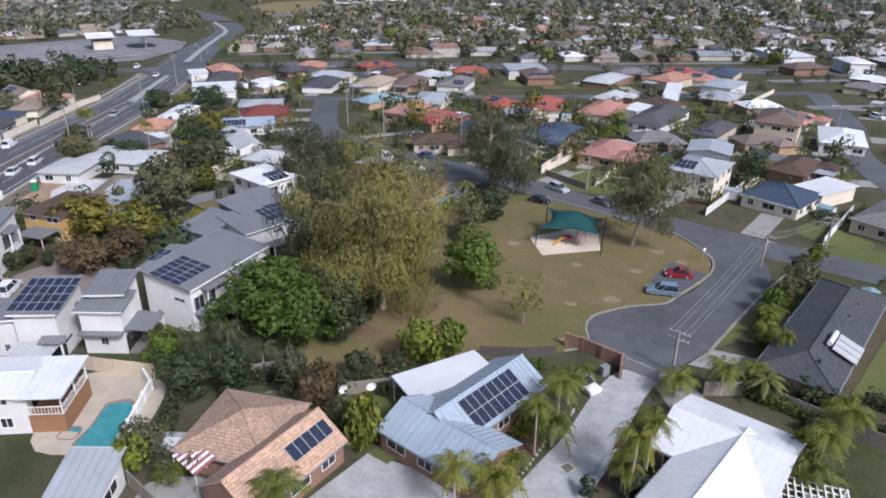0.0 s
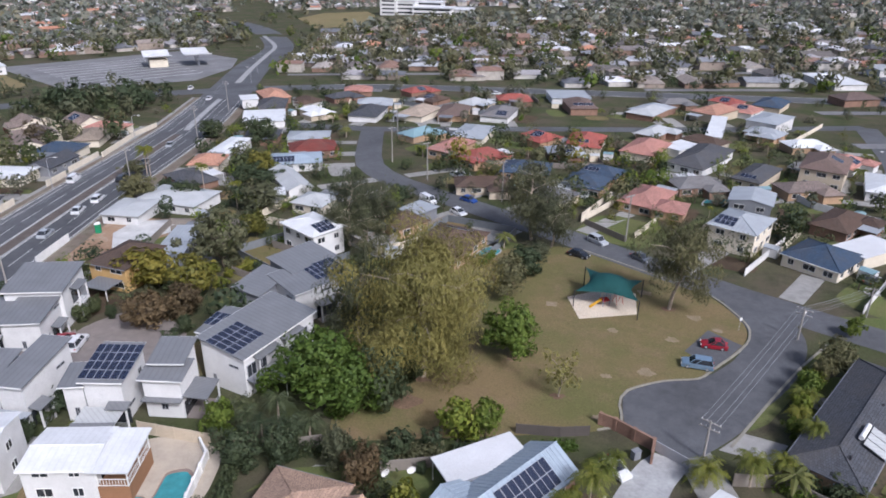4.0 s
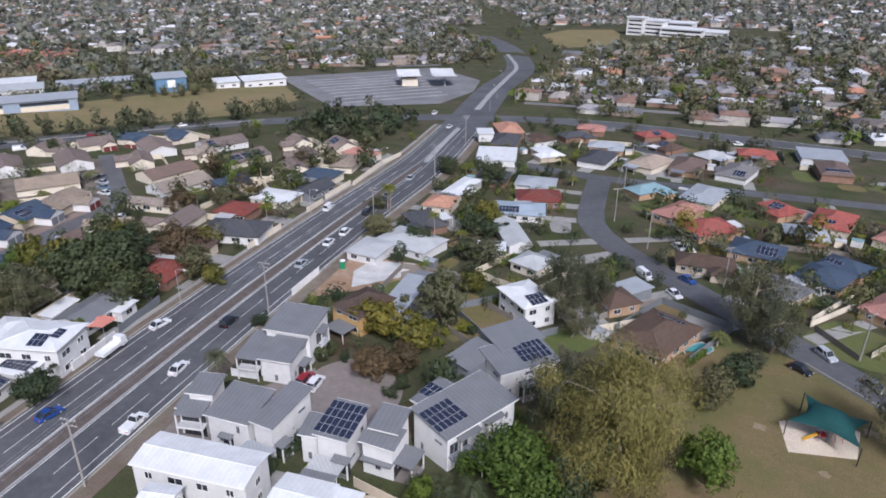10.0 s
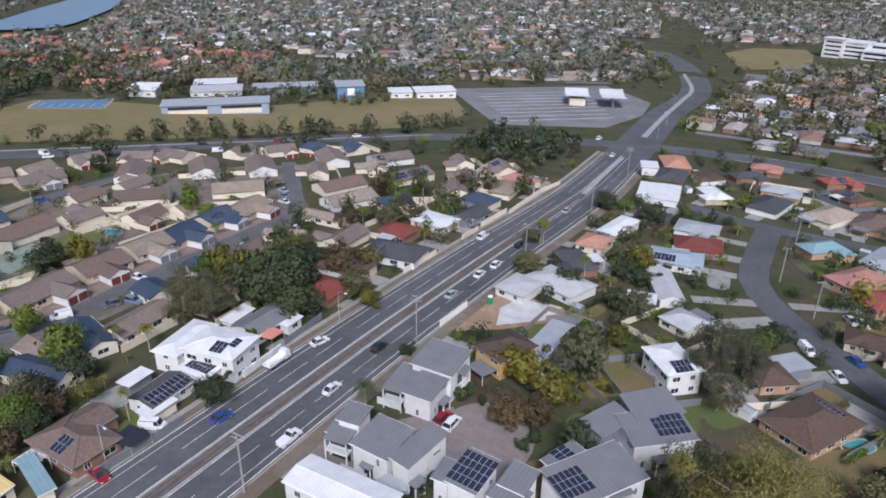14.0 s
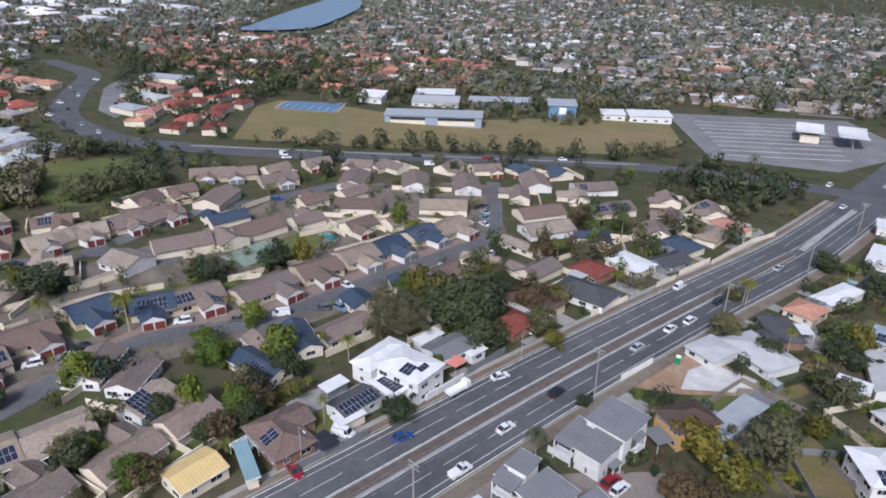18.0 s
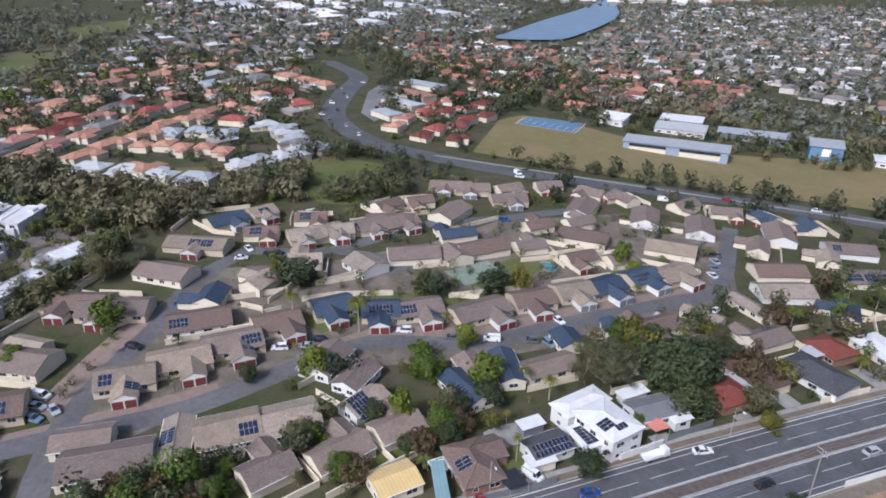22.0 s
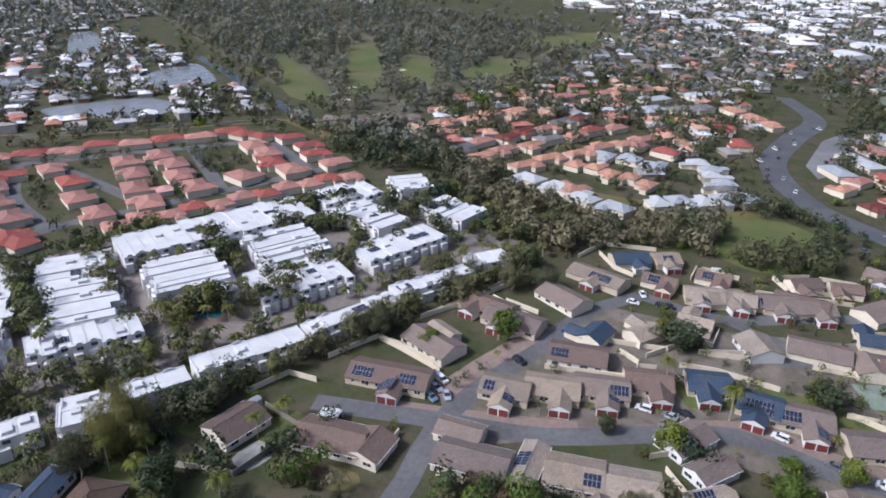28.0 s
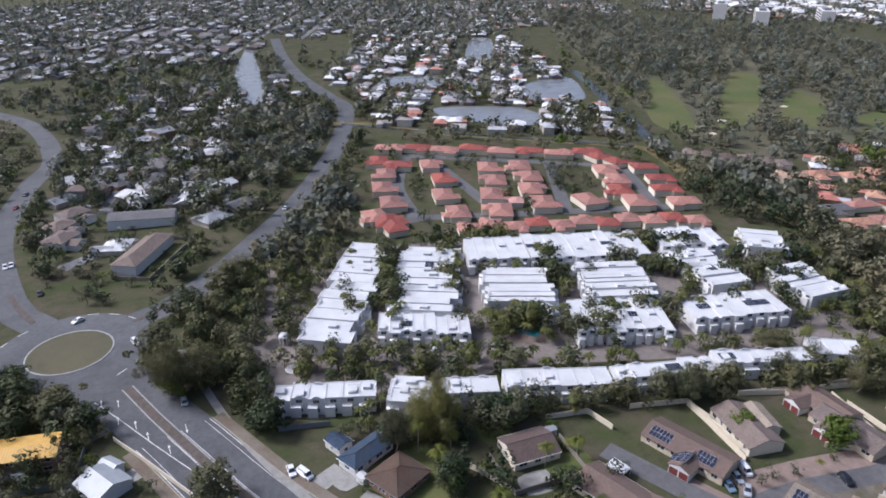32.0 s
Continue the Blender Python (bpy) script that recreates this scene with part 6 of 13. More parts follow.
house('house with tan hip roof', -128.5, 211.1, [('hip', 0.0, 0.0, 9.0, 15.2, 14, 2.7, 4.4, dict(windows='fr'))], 'paint_cream', 'tile_tan')
house('house with salmon hip roof', -130.2, 225.3, [('hip', 0.0, 0.0, 13.8, 8.9, -9, 2.7, 4.4, dict(windows='fr'))], 'paint_cream', 'tile_salmon')
house('house with brown hip roof among trees', -122.8, 120.1, [('hip', 0.0, 0.0, 15.3, 11.1, 7, 2.7, 4.8, dict(windows='fr'))], 'paint_beige', 'tile_brown')
house('house with red-brown roof among trees', -129.1, 150.3, [('hip', 0.0, 0.0, 11.2, 10.0, 6, 2.7, 4.6, dict(windows='fr'))], 'brick', 'tile_maroon')
house('maroon tile roof house among trees', -116.5, 107.0, [('hip', 0.0, 0.0, 10.0, 11.2, 10, 2.7, 4.6, dict(windows='fr'))], 'brick', 'tile_maroon')
house('house with charcoal roof and pale gable', -79.9, -118.2, [('hip', 0.0, 0.0, 7.0, 14.6, 100, 2.7, 4.0, dict(windows='fr')), ('gable', 3.7, -7.7, 6.4, 5.2, 97, 2.7, 3.7, dict(windows='fr'))], 'paint_white', 'tile_navy')
house('house with dark brown roof beside a lawn', -81.1, -105.8, [('hip', 0.0, 0.0, 11.5, 12.6, 100, 2.7, 4.9, dict(windows='fr'))], 'brick', 'tile_brown')
house('house with blue-grey gabled roofs', -23.5, -150.4, [('gable', 0.0, 0.0, 10.4, 10.0, 105, 2.9, 4.8, dict(windows='fr')), ('gable', -3.3, -5.1, 5.7, 4.5, 112, 2.9, 3.8, dict(windows='fr'))], 'paint_white', 'sheet_light')
house('two-storey brick building with orange-yellow metal roof', -11.0, -173.2, [('gable', 0.0, 0.0, 17.8, 10.2, 153, 5.2, 5.9, dict(windows='fr'))], 'brick', 'sheet_orange')
house('single-storey villa with weathered tile roof and white gabled garage', -154.2, -33.4, [('gable', 0.0, 0.0, 13.9, 11.0, 92, 2.5, 4.5, dict(windows='f', wall='paint_beige', solar=[(0, 0.2, 0.5, 3, 2)])), ('gable', 6.2, 0.5, 8.5, 6.4, -178, 2.5, 3.9, dict(garage='l2paint_door_red', wall='paint_white', solar=[(0, 0.5, 0.5, 3, 2)]))], 'paint_cream', 'tile_tan', group='villas')
house('single-storey villa with weathered tile roof and white gabled garage', -159.0, -21.6, [('gable', 0.0, 0.0, 15.4, 11.0, 97, 2.5, 4.5, dict(windows='f', wall='paint_beige', solar=[])), ('gable', 5.9, 3.3, 8.5, 6.4, -173, 2.5, 3.9, dict(garage='l2paint_door_red', wall='paint_white', solar=[]))], 'paint_cream', 'tile_tan', group='villas')
house('single-storey villa with weathered tile roof and white gabled garage', -164.3, -9.0, [('gable', 0.0, 0.0, 15.4, 11.0, 98, 2.5, 4.5, dict(windows='f', wall='paint_beige', solar=[(0, 0.8, 0.5, 5, 2)])), ('gable', 6.0, 2.4, 8.5, 6.4, -172, 2.5, 3.9, dict(garage='l2paint_door_red', wall='paint_white', solar=[(0, 0.5, 0.5, 2, 2)]))], 'paint_cream', 'tile_taupe', group='villas')
house('single-storey villa with weathered tile roof and white gabled garage', -172.4, 2.8, [('gable', 0.0, 0.0, 13.4, 11.0, 101, 2.5, 4.5, dict(windows='f', wall='paint_beige', solar=[])), ('gable', 5.6, 3.7, 8.5, 6.4, -169, 2.5, 3.9, dict(garage='l2paint_door_red', wall='paint_white', solar=[]))], 'paint_cream', 'tile_dusk', group='villas')
house('single-storey villa with weathered tile roof and white gabled garage', -178.4, 18.7, [('gable', 0.0, 0.0, 12.4, 11.0, 100, 2.5, 4.5, dict(windows='f', wall='paint_beige', solar=[])), ('gable', 6.3, 0.1, 8.5, 6.4, -170, 2.5, 3.9, dict(garage='l2paint_door_red', wall='paint_white', solar=[]))], 'paint_cream', 'tile_navy', group='villas')
house('single-storey villa with weathered tile roof and white gabled garage', -147.3, -64.9, [('gable', 0.0, 0.0, 23.4, 11.0, 94, 2.5, 4.5, dict(windows='f', wall='paint_beige', solar=[(0, 0.2, 0.5, 6, 2), (0, 0.75, 0.5, 5, 2)])), ('gable', 6.1, 2.9, 8.5, 6.4, -176, 2.5, 3.9, dict(garage='l2paint_door_red', wall='paint_white', solar=[(1, 0.5, 0.5, 5, 3)]))], 'paint_cream', 'tile_dusk', group='villas')
house('single-storey villa with weathered tile roof and white gabled garage', -172.4, 41.3, [('gable', 0.0, 0.0, 17.4, 11.0, 90, 2.5, 4.5, dict(windows='f', wall='paint_beige', solar=[(0, 0.3, 0.5, 8, 2)])), ('gable', 6.3, 3.5, 8.5, 6.4, 180, 2.5, 3.9, dict(garage='l2paint_door_red', wall='paint_white', solar=[(0, 0.4, 0.5, 4, 2)]))], 'paint_cream', 'tile_taupe', group='villas')
house('single-storey villa with weathered tile roof and white gabled garage', -173.6, 32.2, [('gable', 0.0, 0.0, 11.4, 11.0, 80, 2.5, 4.5, dict(windows='f', wall='paint_beige', solar=[(0, 0.5, 0.5, 7, 2)])), ('gable', 6.1, -1.6, 8.5, 6.4, 170, 2.5, 3.9, dict(garage='l2paint_door_red', wall='paint_white', solar=[]))], 'paint_cream', 'tile_navy', group='villas')
house('single-storey villa with weathered tile roof and white gabled garage', -167.8, 60.1, [('gable', 0.0, 0.0, 17.4, 11.0, 102, 2.5, 4.5, dict(windows='f', wall='paint_beige', solar=[])), ('gable', 5.4, 4.7, 8.5, 6.4, -168, 2.5, 3.9, dict(garage='l2paint_door_red', wall='paint_white', solar=[(0, 0.4, 0.5, 3, 2)]))], 'paint_cream', 'tile_taupe', group='villas')
house('single-storey villa with weathered tile roof and white gabled garage', -171.6, 78.2, [('gable', 0.0, 0.0, 13.4, 11.0, 92, 2.5, 4.5, dict(windows='f', wall='paint_beige', solar=[])), ('gable', 6.3, -0.2, 8.5, 6.4, -178, 2.5, 3.9, dict(garage='l2paint_door_red', wall='paint_white', solar=[]))], 'paint_cream', 'tile_dusk', group='villas')
house('single-storey villa with weathered tile roof and white gabled garage', -174.5, 93.3, [('gable', 0.0, 0.0, 12.4, 11.0, 93, 2.5, 4.5, dict(windows='f', wall='paint_beige', solar=[])), ('gable', 6.2, 0.4, 8.5, 6.4, -177, 2.5, 3.9, dict(garage='l2paint_door_grey', wall='paint_white', solar=[]))], 'paint_cream', 'tile_tan', group='villas')
house('single-storey villa with weathered tile roof and white gabled garage', -175.2, 103.8, [('gable', 0.0, 0.0, 14.4, 11.0, 104, 2.5, 4.5, dict(windows='f', wall='paint_beige', solar=[])), ('gable', 5.8, 2.5, 8.5, 6.4, -166, 2.5, 3.9, dict(garage='l2paint_door_grey', wall='paint_white', solar=[]))], 'paint_cream', 'tile_navy', group='villas')
house('single-storey villa with weathered tile roof and white gabled garage', -179.6, 120.1, [('gable', 0.0, 0.0, 12.4, 11.0, 103, 2.5, 4.5, dict(windows='f', wall='paint_beige', solar=[(0, 0.4, 0.5, 6, 2)])), ('gable', 5.9, 2.4, 8.5, 6.4, -167, 2.5, 3.9, dict(garage='l2paint_door_grey', wall='paint_white', solar=[]))], 'paint_cream', 'tile_navy', group='villas')
house('single-storey villa with weathered tile roof and white gabled garage', -180.0, 132.8, [('gable', 0.0, 0.0, 14.4, 11.0, 105, 2.5, 4.5, dict(windows='f', wall='paint_beige', solar=[])), ('gable', 5.8, 2.6, 8.5, 6.4, -165, 2.5, 3.9, dict(garage='l2paint_door_red', wall='paint_white', solar=[]))], 'paint_cream', 'tile_tan', group='villas')
house('single-storey villa with weathered tile roof and white gabled garage', -232.4, 16.4, [('gable', 0.0, 0.0, 13.4, 11.0, 98, 2.5, 4.5, dict(windows='f', wall='paint_beige', solar=[])), ('gable', 5.9, -0.7, 7.5, 6.4, -172, 2.5, 3.9, dict(garage='l2paint_door_red', wall='paint_white', solar=[(0, 0.5, 0.5, 3, 2)]))], 'paint_cream', 'tile_sand', group='villas')
house('single-storey villa with weathered tile roof and white gabled garage', -233.3, 23.1, [('gable', 0.0, 0.0, 13.4, 11.0, 115, 2.5, 4.5, dict(windows='f', wall='paint_beige', solar=[])), ('gable', 4.6, 3.8, 7.5, 6.4, -155, 2.5, 3.9, dict(garage='l2paint_door_red', wall='paint_white', solar=[]))], 'paint_cream', 'tile_tan', group='villas')
house('single-storey villa with weathered tile roof and white gabled garage', -237.7, 39.7, [('gable', 0.0, 0.0, 14.4, 11.0, 105, 2.5, 4.5, dict(windows='f', wall='paint_beige', solar=[(0, 0.2, 0.5, 3, 2)])), ('gable', 5.3, 2.4, 7.5, 6.4, -165, 2.5, 3.9, dict(garage='l2paint_door_red', wall='paint_white', solar=[]))], 'paint_cream', 'tile_taupe', group='villas')
house('single-storey villa with weathered tile roof and white gabled garage', -238.1, 51.5, [('gable', 0.0, 0.0, 14.4, 11.0, 105, 2.5, 4.5, dict(windows='f', wall='paint_beige', solar=[])), ('gable', 5.1, 3.4, 7.5, 6.4, -165, 2.5, 3.9, dict(garage='l2paint_door_red', wall='paint_white', solar=[]))], 'paint_cream', 'tile_taupe', group='villas')
house('single-storey villa with weathered tile roof and white gabled garage', -230.5, -19.9, [('gable', 0.0, 0.0, 21.4, 11.0, 68, 2.5, 4.5, dict(windows='f', wall='paint_beige', solar=[(0, 0.5, 0.5, 4, 2), (0, 0.7, 0.5, 4, 2)])), ('gable', 5.5, -1.7, 7.5, 6.4, 158, 2.5, 3.9, dict(garage='l2paint_door_red', wall='paint_white', solar=[]))], 'paint_cream', 'tile_tan', group='villas')
house('single-storey villa with weathered tile roof and white gabled garage', -250.5, -11.0, [('gable', 0.0, 0.0, 14.4, 11.0, 115, 2.5, 4.5, dict(windows='f', wall='paint_beige', solar=[])), ('gable', 4.4, 4.2, 7.5, 6.4, -155, 2.5, 3.9, dict(garage='l2paint_door_grey', wall='paint_white', solar=[]))], 'paint_cream', 'tile_navy', group='villas')
house('single-storey villa with weathered tile roof and white gabled garage', -256.4, 1.8, [('gable', 0.0, 0.0, 10.4, 11.0, 115, 2.5, 4.5, dict(windows='f', wall='paint_beige', solar=[(0, 0.5, 0.5, 4, 2)])), ('gable', 5.2, 2.4, 7.5, 6.4, -155, 2.5, 3.9, dict(garage='l2paint_door_red', wall='paint_white', solar=[]))], 'paint_cream', 'tile_tan', group='villas')
house('single-storey villa with weathered tile roof and white gabled garage', -189.3, -40.5, [('gable', 0.0, 0.0, 19.4, 11.0, 78, 2.5, 4.5, dict(windows='f', wall='paint_beige', solar=[])), ('gable', 5.1, -3.6, 7.5, 6.4, 168, 2.5, 3.9, dict(garage='l2paint_door_red', wall='paint_white', solar=[(0, 0.5, 0.5, 3, 2)]))], 'paint_cream', 'tile_taupe', group='villas')
house('single-storey villa with weathered tile roof and white gabled garage', -194.9, -50.7, [('gable', 0.0, 0.0, 18.4, 11.0, 74, 2.5, 4.5, dict(windows='f', wall='paint_beige', solar=[])), ('gable', 4.7, -4.5, 7.5, 6.4, 164, 2.5, 3.9, dict(garage='l2paint_door_red', wall='paint_white', solar=[]))], 'paint_cream', 'tile_dusk', group='villas')
house('single-storey villa with weathered tile roof and white gabled garage', -236.9, 44.3, [('gable', 0.0, 0.0, 18.4, 11.0, 98, 2.5, 4.5, dict(windows='f', wall='paint_beige', solar=[])), ('gable', 6.1, -2.2, 7.5, 6.4, -172, 2.5, 3.9, dict(garage='l2paint_door_red', wall='paint_white', solar=[]))], 'paint_cream', 'tile_taupe', group='villas')
house('single-storey villa with weathered tile roof and white gabled garage', -234.0, 26.6, [('gable', 0.0, 0.0, 14.4, 11.0, 88, 2.5, 4.5, dict(windows='f', wall='paint_beige', solar=[])), ('gable', 5.8, 1.8, 7.5, 6.4, 178, 2.5, 3.9, dict(garage='l2paint_door_red', wall='paint_white', solar=[]))], 'paint_cream', 'tile_sand', group='villas')
house('single-storey villa with weathered tile roof and white gabled garage', -276.8, 83.1, [('gable', 0.0, 0.0, 18.4, 11.0, 68, 2.5, 4.5, dict(windows='f', wall='paint_beige', solar=[])), ('gable', 4.6, -4.0, 7.5, 6.4, 158, 2.5, 3.9, dict(garage='l2paint_door_grey', wall='paint_white', solar=[]))], 'paint_cream', 'tile_taupe', group='villas')
house('single-storey villa with weathered tile roof and white gabled garage', -257.8, 103.1, [('gable', 0.0, 0.0, 15.4, 11.0, 82, 2.5, 4.5, dict(windows='f', wall='paint_beige', solar=[])), ('gable', 5.9, 0.7, 7.5, 6.4, 172, 2.5, 3.9, dict(garage='l2paint_door_grey', wall='paint_white', solar=[]))], 'paint_cream', 'tile_taupe', group='villas')
house('single-storey villa with weathered tile roof and white gabled garage', -272.6, 91.9, [('gable', 0.0, 0.0, 15.4, 11.0, 76, 2.5, 4.5, dict(windows='f', wall='paint_beige', solar=[])), ('gable', 5.2, -2.9, 7.5, 6.4, 166, 2.5, 3.9, dict(garage='l2paint_door_grey', wall='paint_white', solar=[]))], 'paint_cream', 'tile_taupe', group='villas')
house('long villa with weathered tile roof', -124.1, -33.3, [('gable', 0.0, 0.0, 18.0, 11.1, 90, 2.6, 4.6, dict(windows='fr'))], 'paint_cream', 'tile_taupe', group='villas')
house('villa with pale gable and solar panels', -127.5, -20.4, [('gable', 0.0, 0.0, 14.7, 6.7, 177, 2.6, 3.8, dict(solar=[(1, 0.5, 0.5, 5, 2)], windows='l'))], 'paint_cream', 'tile_sand', group='villas')
house('long villa with weathered tile roof', -128.4, -10.0, [('gable', 0.0, 0.0, 14.0, 11.5, 95, 2.6, 4.7, dict(solar=[(0, 0.8, 0.5, 4, 2)], windows='f'))], 'paint_cream', 'tile_tan', group='villas')
house('villa with cream tile roof', -129.3, 3.2, [('gable', 0.0, 0.0, 13.0, 11.5, 97, 2.6, 4.7, dict(windows='f'))], 'paint_cream', 'tile_sand', group='villas')
house('villa with crossing gables and solar panels', -131.6, 20.3, [('gable', 0.0, 0.0, 11.1, 7.2, 124, 2.6, 4.1, dict(solar=[(0, 0.3, 0.5, 5, 4)], windows='fl')), ('gable', -19.6, -6.4, 13.9, 9.5, 143, 2.6, 4.4, dict(roof='tile_taupe', solar=[(0, 0.3, 0.5, 5, 3)], windows='fl')), ('gable', -10.6, -0.2, 11.8, 7.8, 138, 2.6, 4.1, dict(roof='tile_taupe', windows='fl'))], 'paint_white', 'tile_sand', group='villas')
house('villa with weathered tile roof', -119.0, -57.8, [('gable', 0.0, 0.0, 10.6, 10.5, 174, 2.6, 4.5, dict(windows='fl'))], 'paint_cream', 'tile_dusk', group='villas')
house('villa with weathered tile roof', -132.3, -39.2, [('gable', 0.0, 0.0, 12.1, 8.0, 88, 2.6, 4.1, dict(windows='fr'))], 'paint_cream', 'tile_taupe', group='villas')
house('villa with weathered tile roof at the corner', -167.0, -59.6, [('gable', 0.0, 0.0, 18.0, 11.5, 64, 2.6, 4.7, dict(windows='fr'))], 'paint_cream', 'tile_taupe', group='villas')
house('villa with pale hip roof', -173.8, -59.0, [('gable', 0.0, 0.0, 11.2, 6.6, 58, 2.6, 3.8, dict(windows='fr'))], 'paint_cream', 'tile_sand', group='villas')
house('villa with brown tile roof and white gable', -177.5, -17.7, [('gable', 0.0, 0.0, 17.3, 11.5, 94, 2.6, 4.7, dict(solar=[(0, 0.2, 0.5, 5, 2)], windows='f'))], 'paint_white', 'tile_dusk', group='villas')
house('villa with brown tile roof', -210.0, -28.6, [('gable', 0.0, 0.0, 17.5, 11.5, 58, 2.6, 4.7, dict(windows='fr'))], 'paint_cream', 'tile_taupe', group='villas')
house('villa with slate blue roof', -131.9, 44.7, [('gable', 0.0, 0.0, 14.4, 7.8, 18, 2.6, 4.0, dict(solar=[(0, 0.6, 0.5, 4, 1)], windows='fr'))], 'paint_cream', 'tile_navy', group='villas')
house('villa with weathered tile roof', -139.6, 49.1, [('gable', 0.0, 0.0, 11.2, 7.5, -174, 2.6, 4.0, dict(windows='bl'))], 'paint_cream', 'tile_taupe', group='villas')
house('villa with slate blue roof section', -138.3, 57.7, [('gable', 0.0, 0.0, 14.7, 7.0, 174, 2.6, 3.9, dict(windows='bl'))], 'paint_cream', 'tile_navy', group='villas')
house('villa with weathered brown tile roof', -136.5, 68.4, [('gable', 0.0, 0.0, 15.2, 8.3, 99, 2.6, 4.1, dict(windows='fl'))], 'paint_cream', 'tile_taupe', group='villas')
house('villa with slate blue roof section', -147.6, 79.0, [('gable', 0.0, 0.0, 9.1, 8.1, -179, 2.6, 4.1, dict(windows='bl'))], 'paint_cream', 'tile_navy', group='villas')
house('small villa with tan roof', -152.7, 125.5, [('gable', 0.0, 0.0, 12.7, 5.5, 32, 2.6, 3.6, dict(windows='fr'))], 'paint_cream', 'tile_tan', group='villas')
house('villa with dark solar roof', -151.7, 94.5, [('gable', 0.0, 0.0, 7.2, 5.6, 165, 2.6, 3.6, dict(windows='bl'))], 'paint_cream', 'tile_navy', group='villas')
house('white villa with pale gables', -153.8, 144.4, [('gable', 0.0, 0.0, 17.6, 6.1, 11, 2.6, 3.7, dict(windows='fr'))], 'paint_cream', 'tile_sand', group='villas')
house('terrace of villas with weathered tile roofs', -209.5, 50.5, [('gable', 0.0, 0.0, 18.0, 11.5, 84, 2.6, 4.7, dict(windows='f'))], 'paint_cream', 'tile_taupe', group='villas')
house('terrace of villas with weathered tile roofs', -210.4, 75.1, [('gable', 0.0, 0.0, 18.0, 11.5, 100, 2.6, 4.7, dict(windows='fl'))], 'paint_cream', 'tile_dusk', group='villas')
house('terrace of villas with brown roofs', -240.8, 48.4, [('gable', 0.0, 0.0, 18.0, 11.5, 77, 2.6, 4.7, dict(windows='f'))], 'paint_cream', 'tile_dusk', group='villas')
house('terrace of villas with weathered tile roofs', -245.7, 74.0, [('gable', 0.0, 0.0, 17.3, 11.5, 133, 2.6, 4.7, dict(windows='fl'))], 'paint_cream', 'tile_taupe', group='villas')
house('villa with pale gable front', -204.3, 33.0, [('gable', 0.0, 0.0, 12.2, 11.4, 25, 2.6, 4.7, dict(windows='fr'))], 'paint_white', 'tile_sand', group='villas')
house('terrace of villas with brown roofs', -214.9, 117.0, [('gable', 0.0, 0.0, 18.0, 11.5, 52, 2.6, 4.7, dict(windows='f'))], 'paint_cream', 'tile_dusk', group='villas')
house('terrace of villas with pale roofs', -199.0, 144.3, [('gable', 0.0, 0.0, 18.0, 11.5, 52, 2.6, 4.7, dict(windows='f'))], 'paint_cream', 'tile_tan', group='villas')
house('villa with stacked gables', -243.0, 130.1, [('gable', 0.0, 0.0, 18.0, 11.5, 140, 2.6, 4.7, dict(windows='l'))], 'paint_white', 'tile_taupe', group='villas')
house('villa with stacked gables', -229.6, 151.8, [('gable', 0.0, 0.0, 18.0, 11.5, 149, 2.6, 4.7, dict(windows='l'))], 'paint_white', 'tile_taupe', group='villas')
house('villa with stacked gables', -216.5, 168.5, [('gable', 0.0, 0.0, 18.0, 11.5, 148, 2.6, 4.7, dict(windows='l'))], 'paint_white', 'tile_taupe', group='villas')
house('terrace of villas with brown roofs', -206.5, 63.9, [('gable', 0.0, 0.0, 11.1, 10.5, -168, 2.6, 4.5, dict(windows='bl'))], 'paint_cream', 'tile_taupe', group='villas')
house('villa with stacked gables', -205.9, 197.4, [('gable', 0.0, 0.0, 18.0, 11.5, 149, 2.6, 4.7, dict(windows='l'))], 'paint_white', 'tile_taupe', group='villas')
house('villa with garage gables and solar panels', -188.3, 214.6, [('gable', 0.0, 0.0, 18.0, 11.5, 64, 2.6, 4.7, dict(solar=[(0, 0.2, 0.5, 3, 2)], windows='fl'))], 'paint_white', 'tile_taupe', group='villas')
house('terrace of villas with grey-brown roof', -175.9, 171.9, [('gable', 0.0, 0.0, 18.0, 11.5, 74, 2.6, 4.7, dict(windows='fl'))], 'paint_cream', 'tile_dusk', group='villas')
house('villa with three solar arrays', -166.1, 199.8, [('gable', 0.0, 0.0, 18.0, 11.5, 74, 2.6, 4.7, dict(solar=[(0, 0.2, 0.5, 5, 2), (0, 0.5, 0.5, 4, 2), (0, 0.75, 0.5, 4, 2)], windows='fl'))], 'paint_cream', 'tile_taupe', group='villas')
house('villa with pale gable', -162.0, 162.5, [('gable', 0.0, 0.0, 18.0, 11.5, 75, 2.6, 4.7, dict(windows='fl'))], 'paint_white', 'tile_sand', group='villas')
terrace_block(-83.1, -143.4, 29.0, 8.5, 144, 5)
terrace_block(-101.6, -127.6, 12.3, 10.8, 136, 2)
terrace_block(-116.9, -118.6, 16.6, 8.6, 144, 2)
terrace_block(-139.9, -105.0, 32.3, 9.9, 145, 5)
terrace_block(-169.3, -87.6, 33.5, 8.0, 150, 5)
terrace_block(-199.3, -72.1, 31.3, 8.3, 146, 4)
terrace_block(-222.6, -59.2, 16.2, 10.2, 134, 3)
terrace_block(-124.3, -192.7, 18.3, 78.0, 132, 6)
terrace_block(-151.3, -180.9, 22.8, 54.4, 137, 6)
terrace_block(-128.3, -154.5, 30.8, 13.3, 143, 4)
terrace_block(-174.0, -154.1, 25.3, 27.2, 141, 4)
terrace_block(-205.5, -134.3, 25.9, 29.4, 146, 5)
terrace_block(-184.4, -116.4, 32.9, 22.2, 142, 5)
